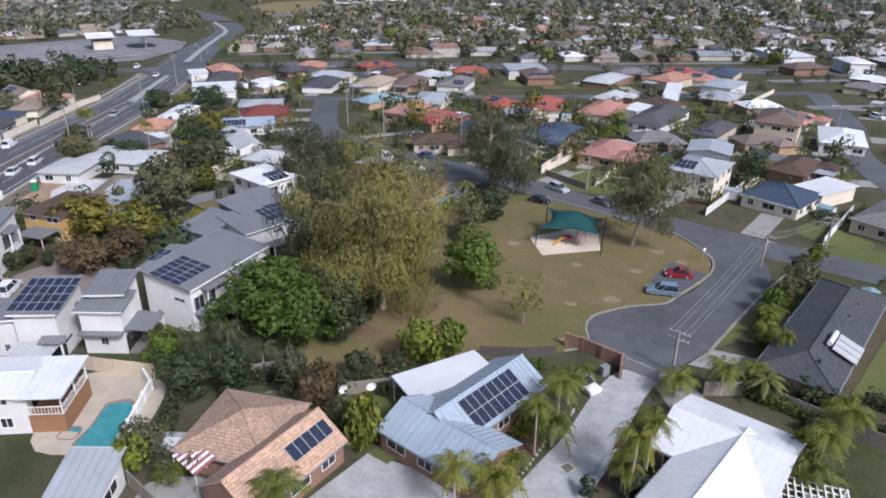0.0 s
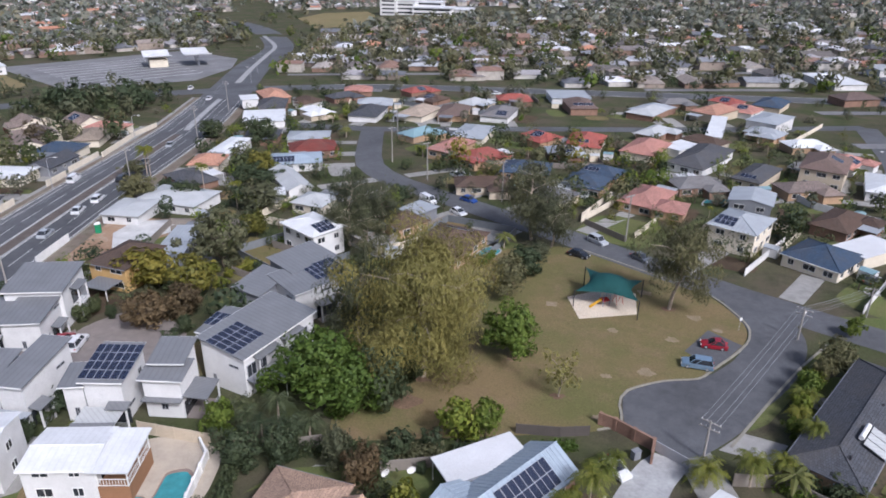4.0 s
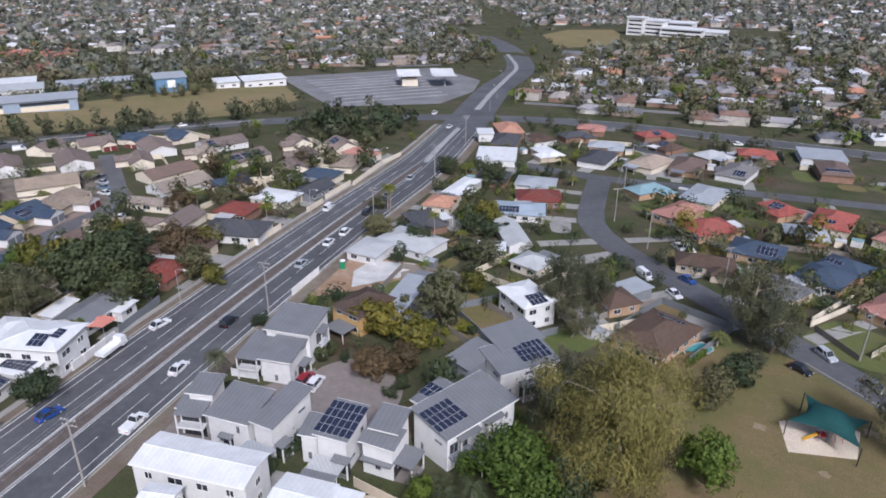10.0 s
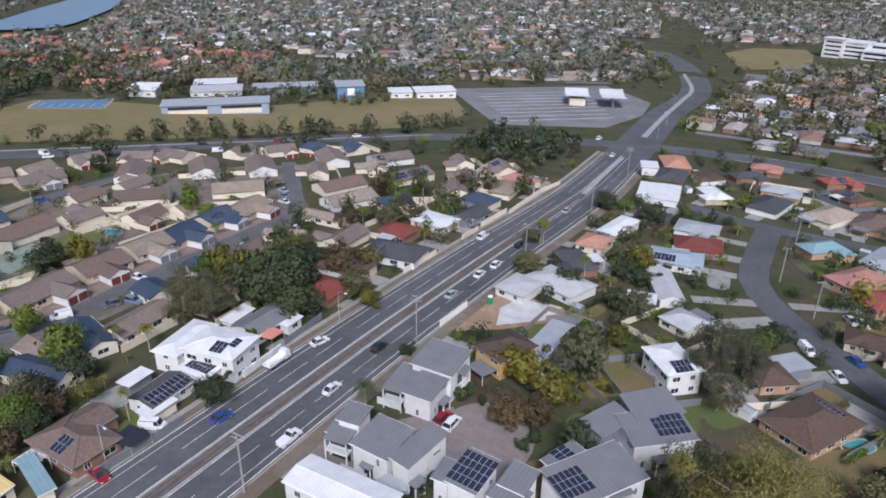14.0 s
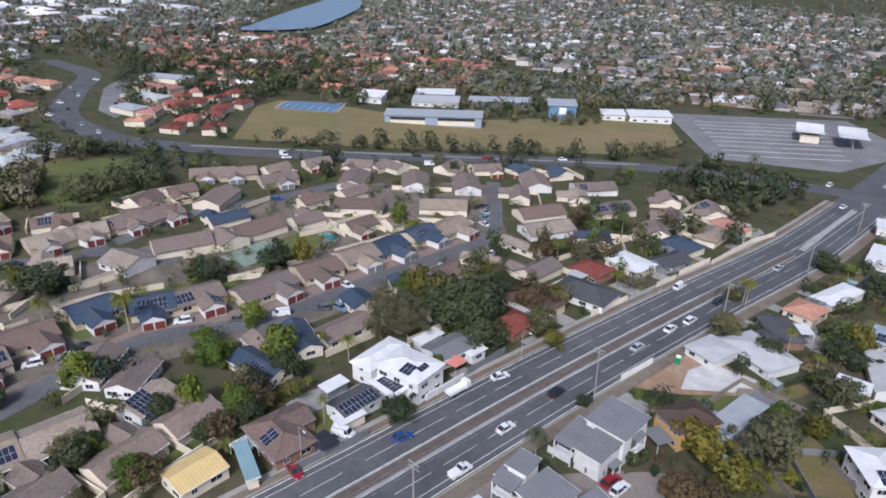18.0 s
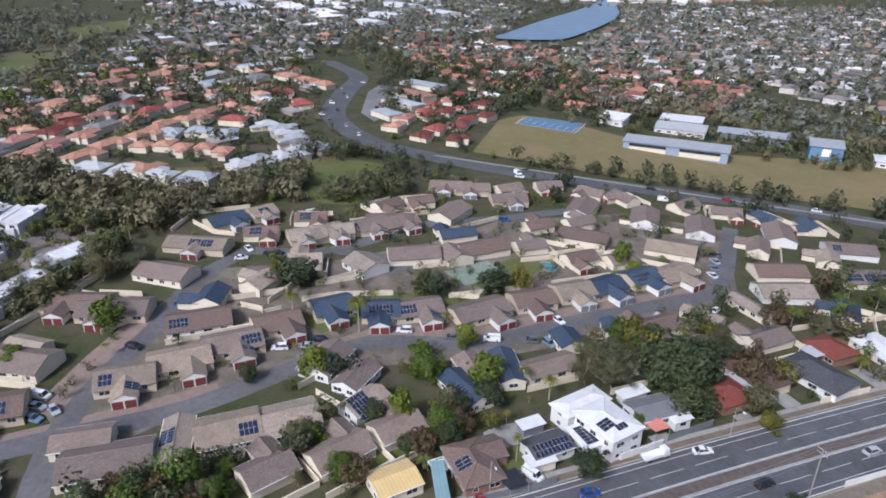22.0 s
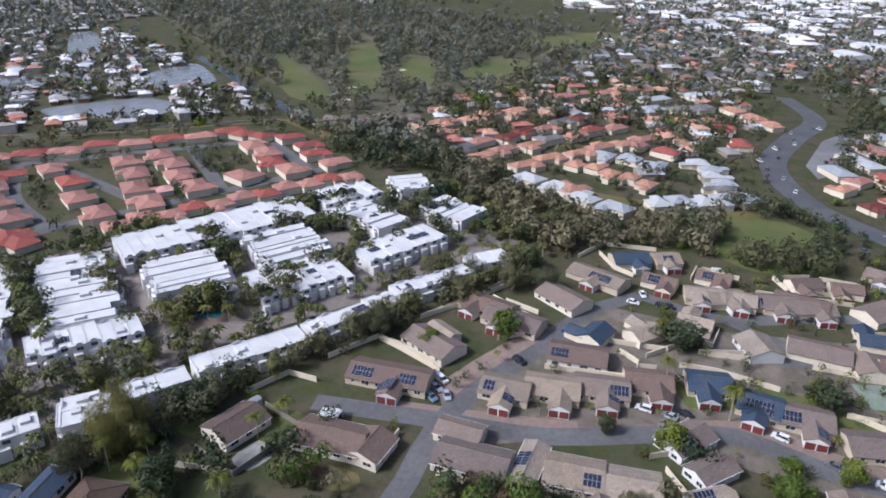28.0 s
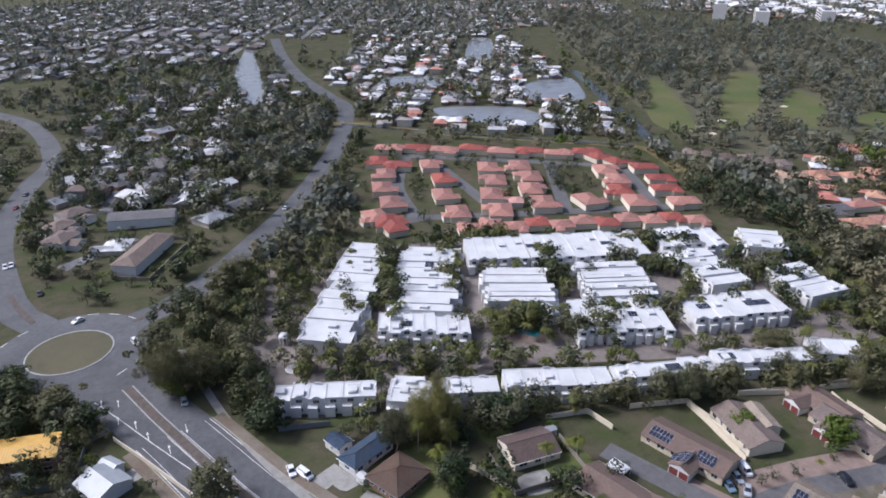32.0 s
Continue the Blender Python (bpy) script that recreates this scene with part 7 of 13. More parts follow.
terrace_block(-243.0, -116.9, 17.7, 31.4, 155, 4)
terrace_block(-222.2, -94.8, 36.9, 16.9, 150, 4)
terrace_block(-262.9, -87.5, 18.7, 24.7, 161, 3)
terrace_block(-188.6, -182.1, 25.2, 22.3, 145, 3)
terrace_block(-220.6, -161.0, 50.3, 25.0, 145, 6)
terrace_block(-261.7, -138.1, 28.9, 19.5, 145, 3)
terrace_block(-285.8, -116.7, 16.9, 21.3, 127, 2)
terrace_block(-91.7, -137.8, 8.1, 5.4, 149, 3)
terrace_block(-101.7, -128.9, 9.8, 12.7, 136, 2)
house('cream villa with salmon tile hip roof', -246.2, -336.4, [('hip', 0.0, 0.0, 17.9, 10.7, 134, 3.0, 4.8, dict(windows='f')), ('hip', -5.8, -0.6, 7.4, 7.7, 134, 2.7, 4.2, dict(windows='f'))], 'paint_cream', 'tile_salmon', group='tiled villas')
house('cream villa with salmon tile hip roof', -260.5, -326.0, [('hip', 0.0, 0.0, 17.9, 10.7, 134, 3.0, 4.8, dict(windows='f')), ('hip', 0.8, 5.8, 7.4, 7.7, 134, 2.7, 4.2, dict(windows='f'))], 'paint_cream', 'tile_red', group='tiled villas')
house('cream villa with salmon tile hip roof', -270.2, -311.3, [('hip', 0.0, 0.0, 17.9, 10.7, 134, 3.0, 4.8, dict(windows='f')), ('hip', 0.8, 5.8, 7.4, 7.7, 134, 2.7, 4.2, dict(windows='f'))], 'paint_cream', 'tile_salmon', group='tiled villas')
house('cream villa with salmon tile hip roof', -284.6, -301.0, [('hip', 0.0, 0.0, 17.9, 10.7, 134, 3.5, 5.3, dict(windows='f')), ('hip', -0.8, -5.8, 7.4, 7.7, 134, 3.2, 4.7, dict(windows='f'))], 'paint_cream', 'tile_red', group='tiled villas')
house('cream villa with salmon tile hip roof', -294.3, -286.2, [('hip', 0.0, 0.0, 17.9, 10.7, 134, 3.0, 4.8, dict(windows='f')), ('hip', -0.8, -5.8, 7.4, 7.7, 134, 2.7, 4.2, dict(windows='f'))], 'paint_cream', 'tile_salmon', group='tiled villas')
house('cream villa with salmon tile hip roof', -308.7, -275.9, [('hip', 0.0, 0.0, 17.9, 10.7, 134, 3.0, 4.8, dict(windows='f')), ('hip', 5.8, 0.6, 7.4, 7.7, 134, 2.7, 4.2, dict(windows='f'))], 'paint_cream', 'tile_red', group='tiled villas')
house('cream villa with salmon tile hip roof', -318.4, -261.1, [('hip', 0.0, 0.0, 17.9, 10.7, 134, 3.0, 4.8, dict(windows='f')), ('hip', -5.8, -0.6, 7.4, 7.7, 134, 2.7, 4.2, dict(windows='f'))], 'paint_cream', 'tile_salmon', group='tiled villas')
house('cream villa with salmon tile hip roof', -332.8, -250.8, [('hip', 0.0, 0.0, 17.9, 10.7, 134, 3.5, 5.3, dict(windows='f')), ('hip', -5.8, -0.6, 7.4, 7.7, 134, 3.2, 4.7, dict(windows='f'))], 'paint_cream', 'tile_red', group='tiled villas')
house('cream villa with salmon tile hip roof', -224.9, -317.9, [('hip', 0.0, 0.0, 16.5, 10.7, 57, 3.5, 5.3, dict(windows='r')), ('hip', 5.7, 0.3, 6.8, 7.7, 57, 3.2, 4.5, dict(windows='r'))], 'paint_cream', 'tile_red', group='tiled villas')
house('cream villa with salmon tile hip roof', -215.1, -296.9, [('hip', 0.0, 0.0, 16.5, 10.7, 57, 3.0, 4.8, dict(windows='r')), ('hip', 5.7, 0.3, 6.8, 7.7, 57, 2.7, 4.0, dict(windows='r'))], 'paint_cream', 'tile_salmon', group='tiled villas')
house('cream villa with salmon tile hip roof', -199.9, -279.3, [('hip', 0.0, 0.0, 16.5, 10.7, 57, 3.3, 5.1, dict(windows='r')), ('hip', -2.1, 5.3, 6.8, 7.7, 57, 3.0, 4.3, dict(windows='r'))], 'paint_cream', 'tile_salmon', group='tiled villas')
house('cream villa with salmon tile hip roof', -190.0, -258.2, [('hip', 0.0, 0.0, 16.5, 10.7, 57, 3.5, 5.3, dict(windows='r')), ('hip', -2.1, 5.3, 6.8, 7.7, 57, 3.2, 4.5, dict(windows='r'))], 'paint_cream', 'tile_salmon', group='tiled villas')
house('cream villa with salmon tile hip roof', -174.8, -240.7, [('hip', 0.0, 0.0, 16.5, 10.7, 57, 3.0, 4.8, dict(windows='r')), ('hip', -5.7, -0.3, 6.8, 7.7, 57, 2.7, 4.0, dict(windows='r'))], 'paint_cream', 'tile_red', group='tiled villas')
house('cream villa with salmon tile hip roof', -244.0, -294.1, [('hip', 0.0, 0.0, 16.5, 10.7, 59, 3.0, 4.8, dict(windows='r')), ('hip', -5.7, -0.4, 6.8, 7.7, 59, 2.7, 4.0, dict(windows='r'))], 'paint_cream', 'tile_salmon', group='tiled villas')
house('cream villa with salmon tile hip roof', -233.6, -270.7, [('hip', 0.0, 0.0, 16.5, 10.7, 59, 3.0, 4.8, dict(windows='r')), ('hip', -2.3, 5.2, 6.8, 7.7, 59, 2.7, 4.0, dict(windows='r'))], 'paint_cream', 'tile_red', group='tiled villas')
house('cream villa with salmon tile hip roof', -217.8, -250.7, [('hip', 0.0, 0.0, 16.5, 10.7, 59, 3.0, 4.8, dict(windows='r')), ('hip', -2.3, 5.2, 6.8, 7.7, 59, 2.7, 4.0, dict(windows='r'))], 'paint_cream', 'tile_salmon', group='tiled villas')
house('cream villa with salmon tile hip roof', -207.5, -227.3, [('hip', 0.0, 0.0, 16.5, 10.7, 59, 3.3, 5.1, dict(windows='r')), ('hip', 5.7, 0.4, 6.8, 7.7, 59, 3.0, 4.3, dict(windows='r'))], 'paint_cream', 'tile_salmon', group='tiled villas')
house('cream villa with salmon tile hip roof', -266.0, -268.6, [('hip', 0.0, 0.0, 17.6, 11.7, 49, 3.0, 4.9, dict(windows='r')), ('hip', -1.5, 6.0, 7.2, 8.4, 49, 2.7, 4.1, dict(windows='r'))], 'paint_cream', 'tile_salmon', group='tiled villas')
house('cream villa with salmon tile hip roof', -253.8, -249.5, [('hip', 0.0, 0.0, 17.6, 11.7, 49, 3.0, 4.9, dict(windows='r')), ('hip', 1.5, -6.0, 7.2, 8.4, 49, 2.7, 4.1, dict(windows='r'))], 'paint_cream', 'tile_salmon', group='tiled villas')
house('cream villa with salmon tile hip roof', -236.7, -234.7, [('hip', 0.0, 0.0, 17.6, 11.7, 49, 3.3, 5.2, dict(windows='r')), ('hip', -6.1, 0.6, 7.2, 8.4, 49, 3.0, 4.4, dict(windows='r'))], 'paint_cream', 'tile_salmon', group='tiled villas')
house('cream villa with salmon tile hip roof', -224.4, -215.6, [('hip', 0.0, 0.0, 17.6, 11.7, 49, 3.3, 5.2, dict(windows='r')), ('hip', 1.5, -6.0, 7.2, 8.4, 49, 3.0, 4.4, dict(windows='r'))], 'paint_cream', 'tile_salmon', group='tiled villas')
house('cream villa with salmon tile hip roof', -282.3, -258.9, [('hip', 0.0, 0.0, 17.6, 11.7, 52, 3.0, 4.9, dict(windows='r')), ('hip', 6.1, -0.3, 7.2, 8.4, 52, 2.7, 4.1, dict(windows='r'))], 'paint_cream', 'tile_salmon', group='tiled villas')
house('cream villa with salmon tile hip roof', -272.5, -241.2, [('hip', 0.0, 0.0, 17.6, 11.7, 52, 3.3, 5.2, dict(windows='r')), ('hip', 1.8, -5.9, 7.2, 8.4, 52, 3.0, 4.4, dict(windows='r'))], 'paint_cream', 'tile_salmon', group='tiled villas')
house('cream villa with salmon tile hip roof', -257.8, -227.5, [('hip', 0.0, 0.0, 17.6, 11.7, 52, 3.3, 5.2, dict(windows='r')), ('hip', -6.1, 0.3, 7.2, 8.4, 52, 3.0, 4.4, dict(windows='r'))], 'paint_cream', 'tile_salmon', group='tiled villas')
house('cream villa with salmon tile hip roof', -248.0, -209.8, [('hip', 0.0, 0.0, 17.6, 11.7, 52, 3.5, 5.4, dict(windows='r')), ('hip', -1.8, 5.9, 7.2, 8.4, 52, 3.2, 4.6, dict(windows='r'))], 'paint_cream', 'tile_salmon', group='tiled villas')
house('cream villa with salmon tile hip roof', -330.8, -242.0, [('hip', 0.0, 0.0, 13.0, 10.7, 78, 3.0, 4.8, dict(windows='fr')), ('hip', -4.0, 3.5, 5.3, 7.7, 78, 2.7, 3.8, dict(windows='fr'))], 'paint_cream', 'tile_red', group='tiled villas')
house('cream villa with salmon tile hip roof', -331.4, -229.0, [('hip', 0.0, 0.0, 13.0, 10.7, 78, 3.0, 4.8, dict(windows='fr')), ('hip', -4.0, 3.5, 5.3, 7.7, 78, 2.7, 3.8, dict(windows='fr'))], 'paint_cream', 'tile_red', group='tiled villas')
house('cream villa with salmon tile hip roof', -313.2, -222.5, [('hip', 0.0, 0.0, 16.8, 11.7, 52, 3.3, 5.2, dict(windows='fr')), ('hip', -6.1, 0.4, 6.9, 8.4, 52, 3.0, 4.4, dict(windows='fr'))], 'paint_cream', 'tile_salmon', group='tiled villas')
house('cream villa with salmon tile hip roof', -305.8, -207.7, [('hip', 0.0, 0.0, 16.8, 11.7, 52, 3.3, 5.2, dict(windows='fr')), ('hip', 6.1, -0.4, 6.9, 8.4, 52, 3.0, 4.4, dict(windows='fr'))], 'paint_cream', 'tile_salmon', group='tiled villas')
house('cream villa with salmon tile hip roof', -293.4, -196.7, [('hip', 0.0, 0.0, 16.8, 11.7, 52, 3.0, 4.9, dict(windows='fr')), ('hip', 6.1, -0.4, 6.9, 8.4, 52, 2.7, 4.1, dict(windows='fr'))], 'paint_cream', 'tile_red', group='tiled villas')
house('cream villa with salmon tile hip roof', -286.0, -181.8, [('hip', 0.0, 0.0, 16.8, 11.7, 52, 3.3, 5.2, dict(windows='fr')), ('hip', -1.9, 5.7, 6.9, 8.4, 52, 3.0, 4.4, dict(windows='fr'))], 'paint_cream', 'tile_salmon', group='tiled villas')
house('cream villa with salmon tile hip roof', -335.0, -211.4, [('hip', 0.0, 0.0, 15.4, 10.7, 143, 3.5, 5.3, dict(windows='fl')), ('hip', 1.8, -5.3, 6.3, 7.7, 143, 3.2, 4.4, dict(windows='fl'))], 'paint_cream', 'tile_red', group='tiled villas')
house('cream villa with salmon tile hip roof', -326.7, -195.2, [('hip', 0.0, 0.0, 15.4, 10.7, 143, 3.0, 4.8, dict(windows='fl')), ('hip', -1.8, 5.3, 6.3, 7.7, 143, 2.7, 3.9, dict(windows='fl'))], 'paint_cream', 'tile_red', group='tiled villas')
house('cream villa with salmon tile hip roof', -313.3, -182.9, [('hip', 0.0, 0.0, 15.4, 10.7, 143, 3.5, 5.3, dict(windows='fl')), ('hip', -1.8, 5.3, 6.3, 7.7, 143, 3.2, 4.4, dict(windows='fl'))], 'paint_cream', 'tile_red', group='tiled villas')
house('cream villa with salmon tile hip roof', -304.9, -166.7, [('hip', 0.0, 0.0, 15.4, 10.7, 143, 3.3, 5.1, dict(windows='fl')), ('hip', 5.5, -0.4, 6.3, 7.7, 143, 3.0, 4.2, dict(windows='fl'))], 'paint_cream', 'tile_salmon', group='tiled villas')
house('cream villa with salmon tile hip roof', -268.6, -198.3, [('hip', 0.0, 0.0, 16.5, 11.7, 69, 3.3, 5.2, dict(windows='fr')), ('hip', -3.5, 4.9, 6.8, 8.4, 69, 3.0, 4.3, dict(windows='fr'))], 'paint_cream', 'tile_salmon', group='tiled villas')
house('cream villa with salmon tile hip roof', -174.7, -249.4, [('hip', 0.0, 0.0, 15.4, 10.7, 75, 3.0, 4.8, dict(windows='fr')), ('hip', 5.3, 1.7, 6.3, 7.7, 75, 2.7, 3.9, dict(windows='fr'))], 'paint_cream', 'tile_salmon', group='tiled villas')
house('cream villa with salmon tile hip roof', -173.7, -233.9, [('hip', 0.0, 0.0, 15.4, 10.7, 75, 3.0, 4.8, dict(windows='fr')), ('hip', -5.3, -1.7, 6.3, 7.7, 75, 2.7, 3.9, dict(windows='fr'))], 'paint_cream', 'tile_red', group='tiled villas')
house('cream villa with salmon tile hip roof', -198.8, -209.6, [('hip', 0.0, 0.0, 11.1, 9.8, 146, 3.0, 4.6, dict(windows='f')), ('hip', -0.5, -4.7, 4.6, 7.0, 146, 2.7, 3.6, dict(windows='f'))], 'paint_cream', 'tile_salmon', group='tiled villas')
house('cream villa with salmon tile hip roof', -209.5, -206.3, [('hip', 0.0, 0.0, 11.1, 9.8, 146, 3.3, 4.9, dict(windows='f')), ('hip', -0.5, -4.7, 4.6, 7.0, 146, 3.0, 3.9, dict(windows='f'))], 'paint_cream', 'tile_salmon', group='tiled villas')
house('cream villa with salmon tile hip roof', -216.7, -197.6, [('hip', 0.0, 0.0, 11.1, 9.8, 146, 3.0, 4.6, dict(windows='f')), ('hip', 0.5, 4.7, 4.6, 7.0, 146, 2.7, 3.6, dict(windows='f'))], 'paint_cream', 'tile_salmon', group='tiled villas')
house('cream villa with salmon tile hip roof', -227.4, -194.2, [('hip', 0.0, 0.0, 11.1, 9.8, 146, 3.0, 4.6, dict(windows='fl')), ('hip', -4.2, -2.2, 4.6, 7.0, 146, 2.7, 3.6, dict(windows='fl'))], 'paint_cream', 'tile_red', group='tiled villas')
house('cream villa with salmon tile hip roof', -234.6, -185.6, [('hip', 0.0, 0.0, 11.1, 9.8, 146, 3.0, 4.6, dict(windows='fl')), ('hip', 4.2, 2.2, 4.6, 7.0, 146, 2.7, 3.6, dict(windows='fl'))], 'paint_cream', 'tile_salmon', group='tiled villas')
house('cream villa with salmon tile hip roof', -245.4, -182.2, [('hip', 0.0, 0.0, 11.1, 9.8, 146, 3.0, 4.6, dict(windows='fl')), ('hip', -4.2, -2.2, 4.6, 7.0, 146, 2.7, 3.6, dict(windows='fl'))], 'paint_cream', 'tile_salmon', group='tiled villas')
house('cream villa with salmon tile hip roof', -252.5, -173.6, [('hip', 0.0, 0.0, 11.1, 9.8, 146, 3.0, 4.6, dict(windows='fl')), ('hip', -0.5, -4.7, 4.6, 7.0, 146, 2.7, 3.6, dict(windows='fl'))], 'paint_cream', 'tile_red', group='tiled villas')
house('cream villa with salmon tile hip roof', -263.3, -170.2, [('hip', 0.0, 0.0, 11.1, 9.8, 146, 3.3, 4.9, dict(windows='fl')), ('hip', -4.2, -2.2, 4.6, 7.0, 146, 3.0, 3.9, dict(windows='fl'))], 'paint_cream', 'tile_salmon', group='tiled villas')
house('cream villa with salmon tile hip roof', -270.4, -161.5, [('hip', 0.0, 0.0, 11.1, 9.8, 146, 3.5, 5.1, dict(windows='fl')), ('hip', -4.2, -2.2, 4.6, 7.0, 146, 3.2, 4.1, dict(windows='fl'))], 'paint_cream', 'tile_salmon', group='tiled villas')
house('cream villa with salmon tile hip roof', -281.2, -158.2, [('hip', 0.0, 0.0, 11.1, 9.8, 146, 3.5, 5.1, dict(windows='fl')), ('hip', 0.5, 4.7, 4.6, 7.0, 146, 3.2, 4.1, dict(windows='fl'))], 'paint_cream', 'tile_red', group='tiled villas')
house('cream villa with salmon tile hip roof', -288.3, -149.5, [('hip', 0.0, 0.0, 11.1, 9.8, 146, 3.0, 4.6, dict(windows='fl')), ('hip', 0.5, 4.7, 4.6, 7.0, 146, 2.7, 3.6, dict(windows='fl'))], 'paint_cream', 'tile_salmon', group='tiled villas')
house('cream villa with salmon tile hip roof', -229.5, -304.9, [('hip', 0.0, 0.0, 16.5, 10.7, 139, 3.5, 5.3, dict(windows='f')), ('hip', 5.5, 1.3, 6.8, 7.7, 139, 3.2, 4.5, dict(windows='f'))], 'paint_cream', 'tile_red', group='tiled villas')
house('townhouse with orange tile roof', -386.1, -149.5, [('hip', 0.0, 0.0, 17.8, 10.4, 147, 3.3, 5.4, dict(windows='fl')), ('hip', 0.3, -6.7, 8.0, 9.1, 147, 3.0, 4.6, dict(windows='fl'))], 'paint_cream', 'tile_peach', group='tiled villas')
house('townhouse with orange tile roof', -403.7, -142.0, [('hip', 0.0, 0.0, 17.8, 10.4, 147, 3.3, 5.4, dict(windows='fl')), ('hip', 6.2, 2.5, 8.0, 9.1, 147, 3.0, 4.6, dict(windows='fl'))], 'paint_cream', 'tile_orange', group='tiled villas')
house('townhouse with orange tile roof', -417.9, -129.1, [('hip', 0.0, 0.0, 17.8, 10.4, 147, 3.0, 5.1, dict(windows='fl')), ('hip', -0.3, 6.7, 8.0, 9.1, 147, 2.7, 4.3, dict(windows='fl'))], 'paint_cream', 'tile_orange', group='tiled villas')
house('townhouse with orange tile roof', -435.6, -121.6, [('hip', 0.0, 0.0, 17.8, 10.4, 147, 3.0, 5.1, dict(windows='fl')), ('hip', 0.3, -6.7, 8.0, 9.1, 147, 2.7, 4.3, dict(windows='fl'))], 'paint_cream', 'tile_orange', group='tiled villas')
house('townhouse with orange tile roof', -449.7, -108.7, [('hip', 0.0, 0.0, 17.8, 10.4, 147, 3.3, 5.4, dict(windows='fl')), ('hip', 6.2, 2.5, 8.0, 9.1, 147, 3.0, 4.6, dict(windows='fl'))], 'paint_cream', 'tile_orange', group='tiled villas')
house('townhouse with orange tile roof', -355.3, -114.1, [('hip', 0.0, 0.0, 16.8, 8.8, 152, 3.5, 5.3, dict(windows='fl')), ('hip', 5.4, 2.4, 7.5, 7.7, 152, 3.2, 4.7, dict(windows='fl'))], 'paint_cream', 'tile_grey', group='tiled villas')
house('townhouse with orange tile roof', -372.6, -108.6, [('hip', 0.0, 0.0, 16.8, 8.8, 152, 3.0, 4.8, dict(windows='fl')), ('hip', -5.4, -2.4, 7.5, 7.7, 152, 2.7, 4.2, dict(windows='fl'))], 'paint_cream', 'tile_salmon', group='tiled villas')
house('townhouse with orange tile roof', -386.9, -97.4, [('hip', 0.0, 0.0, 16.8, 8.8, 152, 3.3, 5.1, dict(windows='fl')), ('hip', 5.4, 2.4, 7.5, 7.7, 152, 3.0, 4.5, dict(windows='fl'))], 'paint_cream', 'tile_maroon', group='tiled villas')
house('townhouse with orange tile roof', -404.1, -91.9, [('hip', 0.0, 0.0, 16.8, 8.8, 152, 3.0, 4.8, dict(windows='fl')), ('hip', 5.4, 2.4, 7.5, 7.7, 152, 2.7, 4.2, dict(windows='fl'))], 'paint_cream', 'tile_maroon', group='tiled villas')
house('townhouse with orange tile roof', -418.4, -80.7, [('hip', 0.0, 0.0, 16.8, 8.8, 152, 3.0, 4.8, dict(windows='fl')), ('hip', -1.1, 5.8, 7.5, 7.7, 152, 2.7, 4.2, dict(windows='fl'))], 'paint_cream', 'tile_salmon', group='tiled villas')
house('townhouse with orange tile roof', -435.7, -75.2, [('hip', 0.0, 0.0, 16.8, 8.8, 152, 3.5, 5.3, dict(windows='fl')), ('hip', -1.1, 5.8, 7.5, 7.7, 152, 3.2, 4.7, dict(windows='fl'))], 'paint_cream', 'tile_grey', group='tiled villas')
house('townhouse with orange tile roof', -450.0, -64.0, [('hip', 0.0, 0.0, 16.8, 8.8, 152, 3.3, 5.1, dict(windows='fl')), ('hip', 1.1, -5.8, 7.5, 7.7, 152, 3.0, 4.5, dict(windows='fl'))], 'paint_cream', 'tile_maroon', group='tiled villas')
house('townhouse with orange tile roof', -346.5, -99.7, [('hip', 0.0, 0.0, 17.0, 8.8, 147, 3.3, 5.1, dict(windows='fl')), ('hip', 5.6, 1.9, 7.7, 7.7, 147, 3.0, 4.5, dict(windows='fl'))], 'paint_cream', 'tile_orange', group='tiled villas')
house('townhouse with orange tile roof', -363.6, -92.6, [('hip', 0.0, 0.0, 17.0, 8.8, 147, 3.0, 4.8, dict(windows='fl')), ('hip', 5.6, 1.9, 7.7, 7.7, 147, 2.7, 4.2, dict(windows='fl'))], 'paint_cream', 'tile_salmon', group='tiled villas')
house('townhouse with orange tile roof', -377.3, -80.0, [('hip', 0.0, 0.0, 17.0, 8.8, 147, 3.5, 5.3, dict(windows='fl')), ('hip', 5.6, 1.9, 7.7, 7.7, 147, 3.2, 4.7, dict(windows='fl'))], 'paint_cream', 'tile_orange', group='tiled villas')
house('townhouse with orange tile roof', -394.4, -72.9, [('hip', 0.0, 0.0, 17.0, 8.8, 147, 3.5, 5.3, dict(windows='fl')), ('hip', 0.7, -5.9, 7.7, 7.7, 147, 3.2, 4.7, dict(windows='fl'))], 'paint_cream', 'tile_grey', group='tiled villas')
house('townhouse with orange tile roof', -408.1, -60.4, [('hip', 0.0, 0.0, 17.0, 8.8, 147, 3.0, 4.8, dict(windows='fl')), ('hip', -5.6, -1.9, 7.7, 7.7, 147, 2.7, 4.2, dict(windows='fl'))], 'paint_cream', 'tile_salmon', group='tiled villas')
house('townhouse with orange tile roof', -425.2, -53.3, [('hip', 0.0, 0.0, 17.0, 8.8, 147, 3.5, 5.3, dict(windows='fl')), ('hip', -5.6, -1.9, 7.7, 7.7, 147, 3.2, 4.7, dict(windows='fl'))], 'paint_cream', 'tile_red', group='tiled villas')
house('townhouse with orange tile roof', -438.9, -40.8, [('hip', 0.0, 0.0, 17.0, 8.8, 147, 3.0, 4.8, dict(windows='fl')), ('hip', -5.6, -1.9, 7.7, 7.7, 147, 2.7, 4.2, dict(windows='fl'))], 'paint_cream', 'tile_salmon', group='tiled villas')
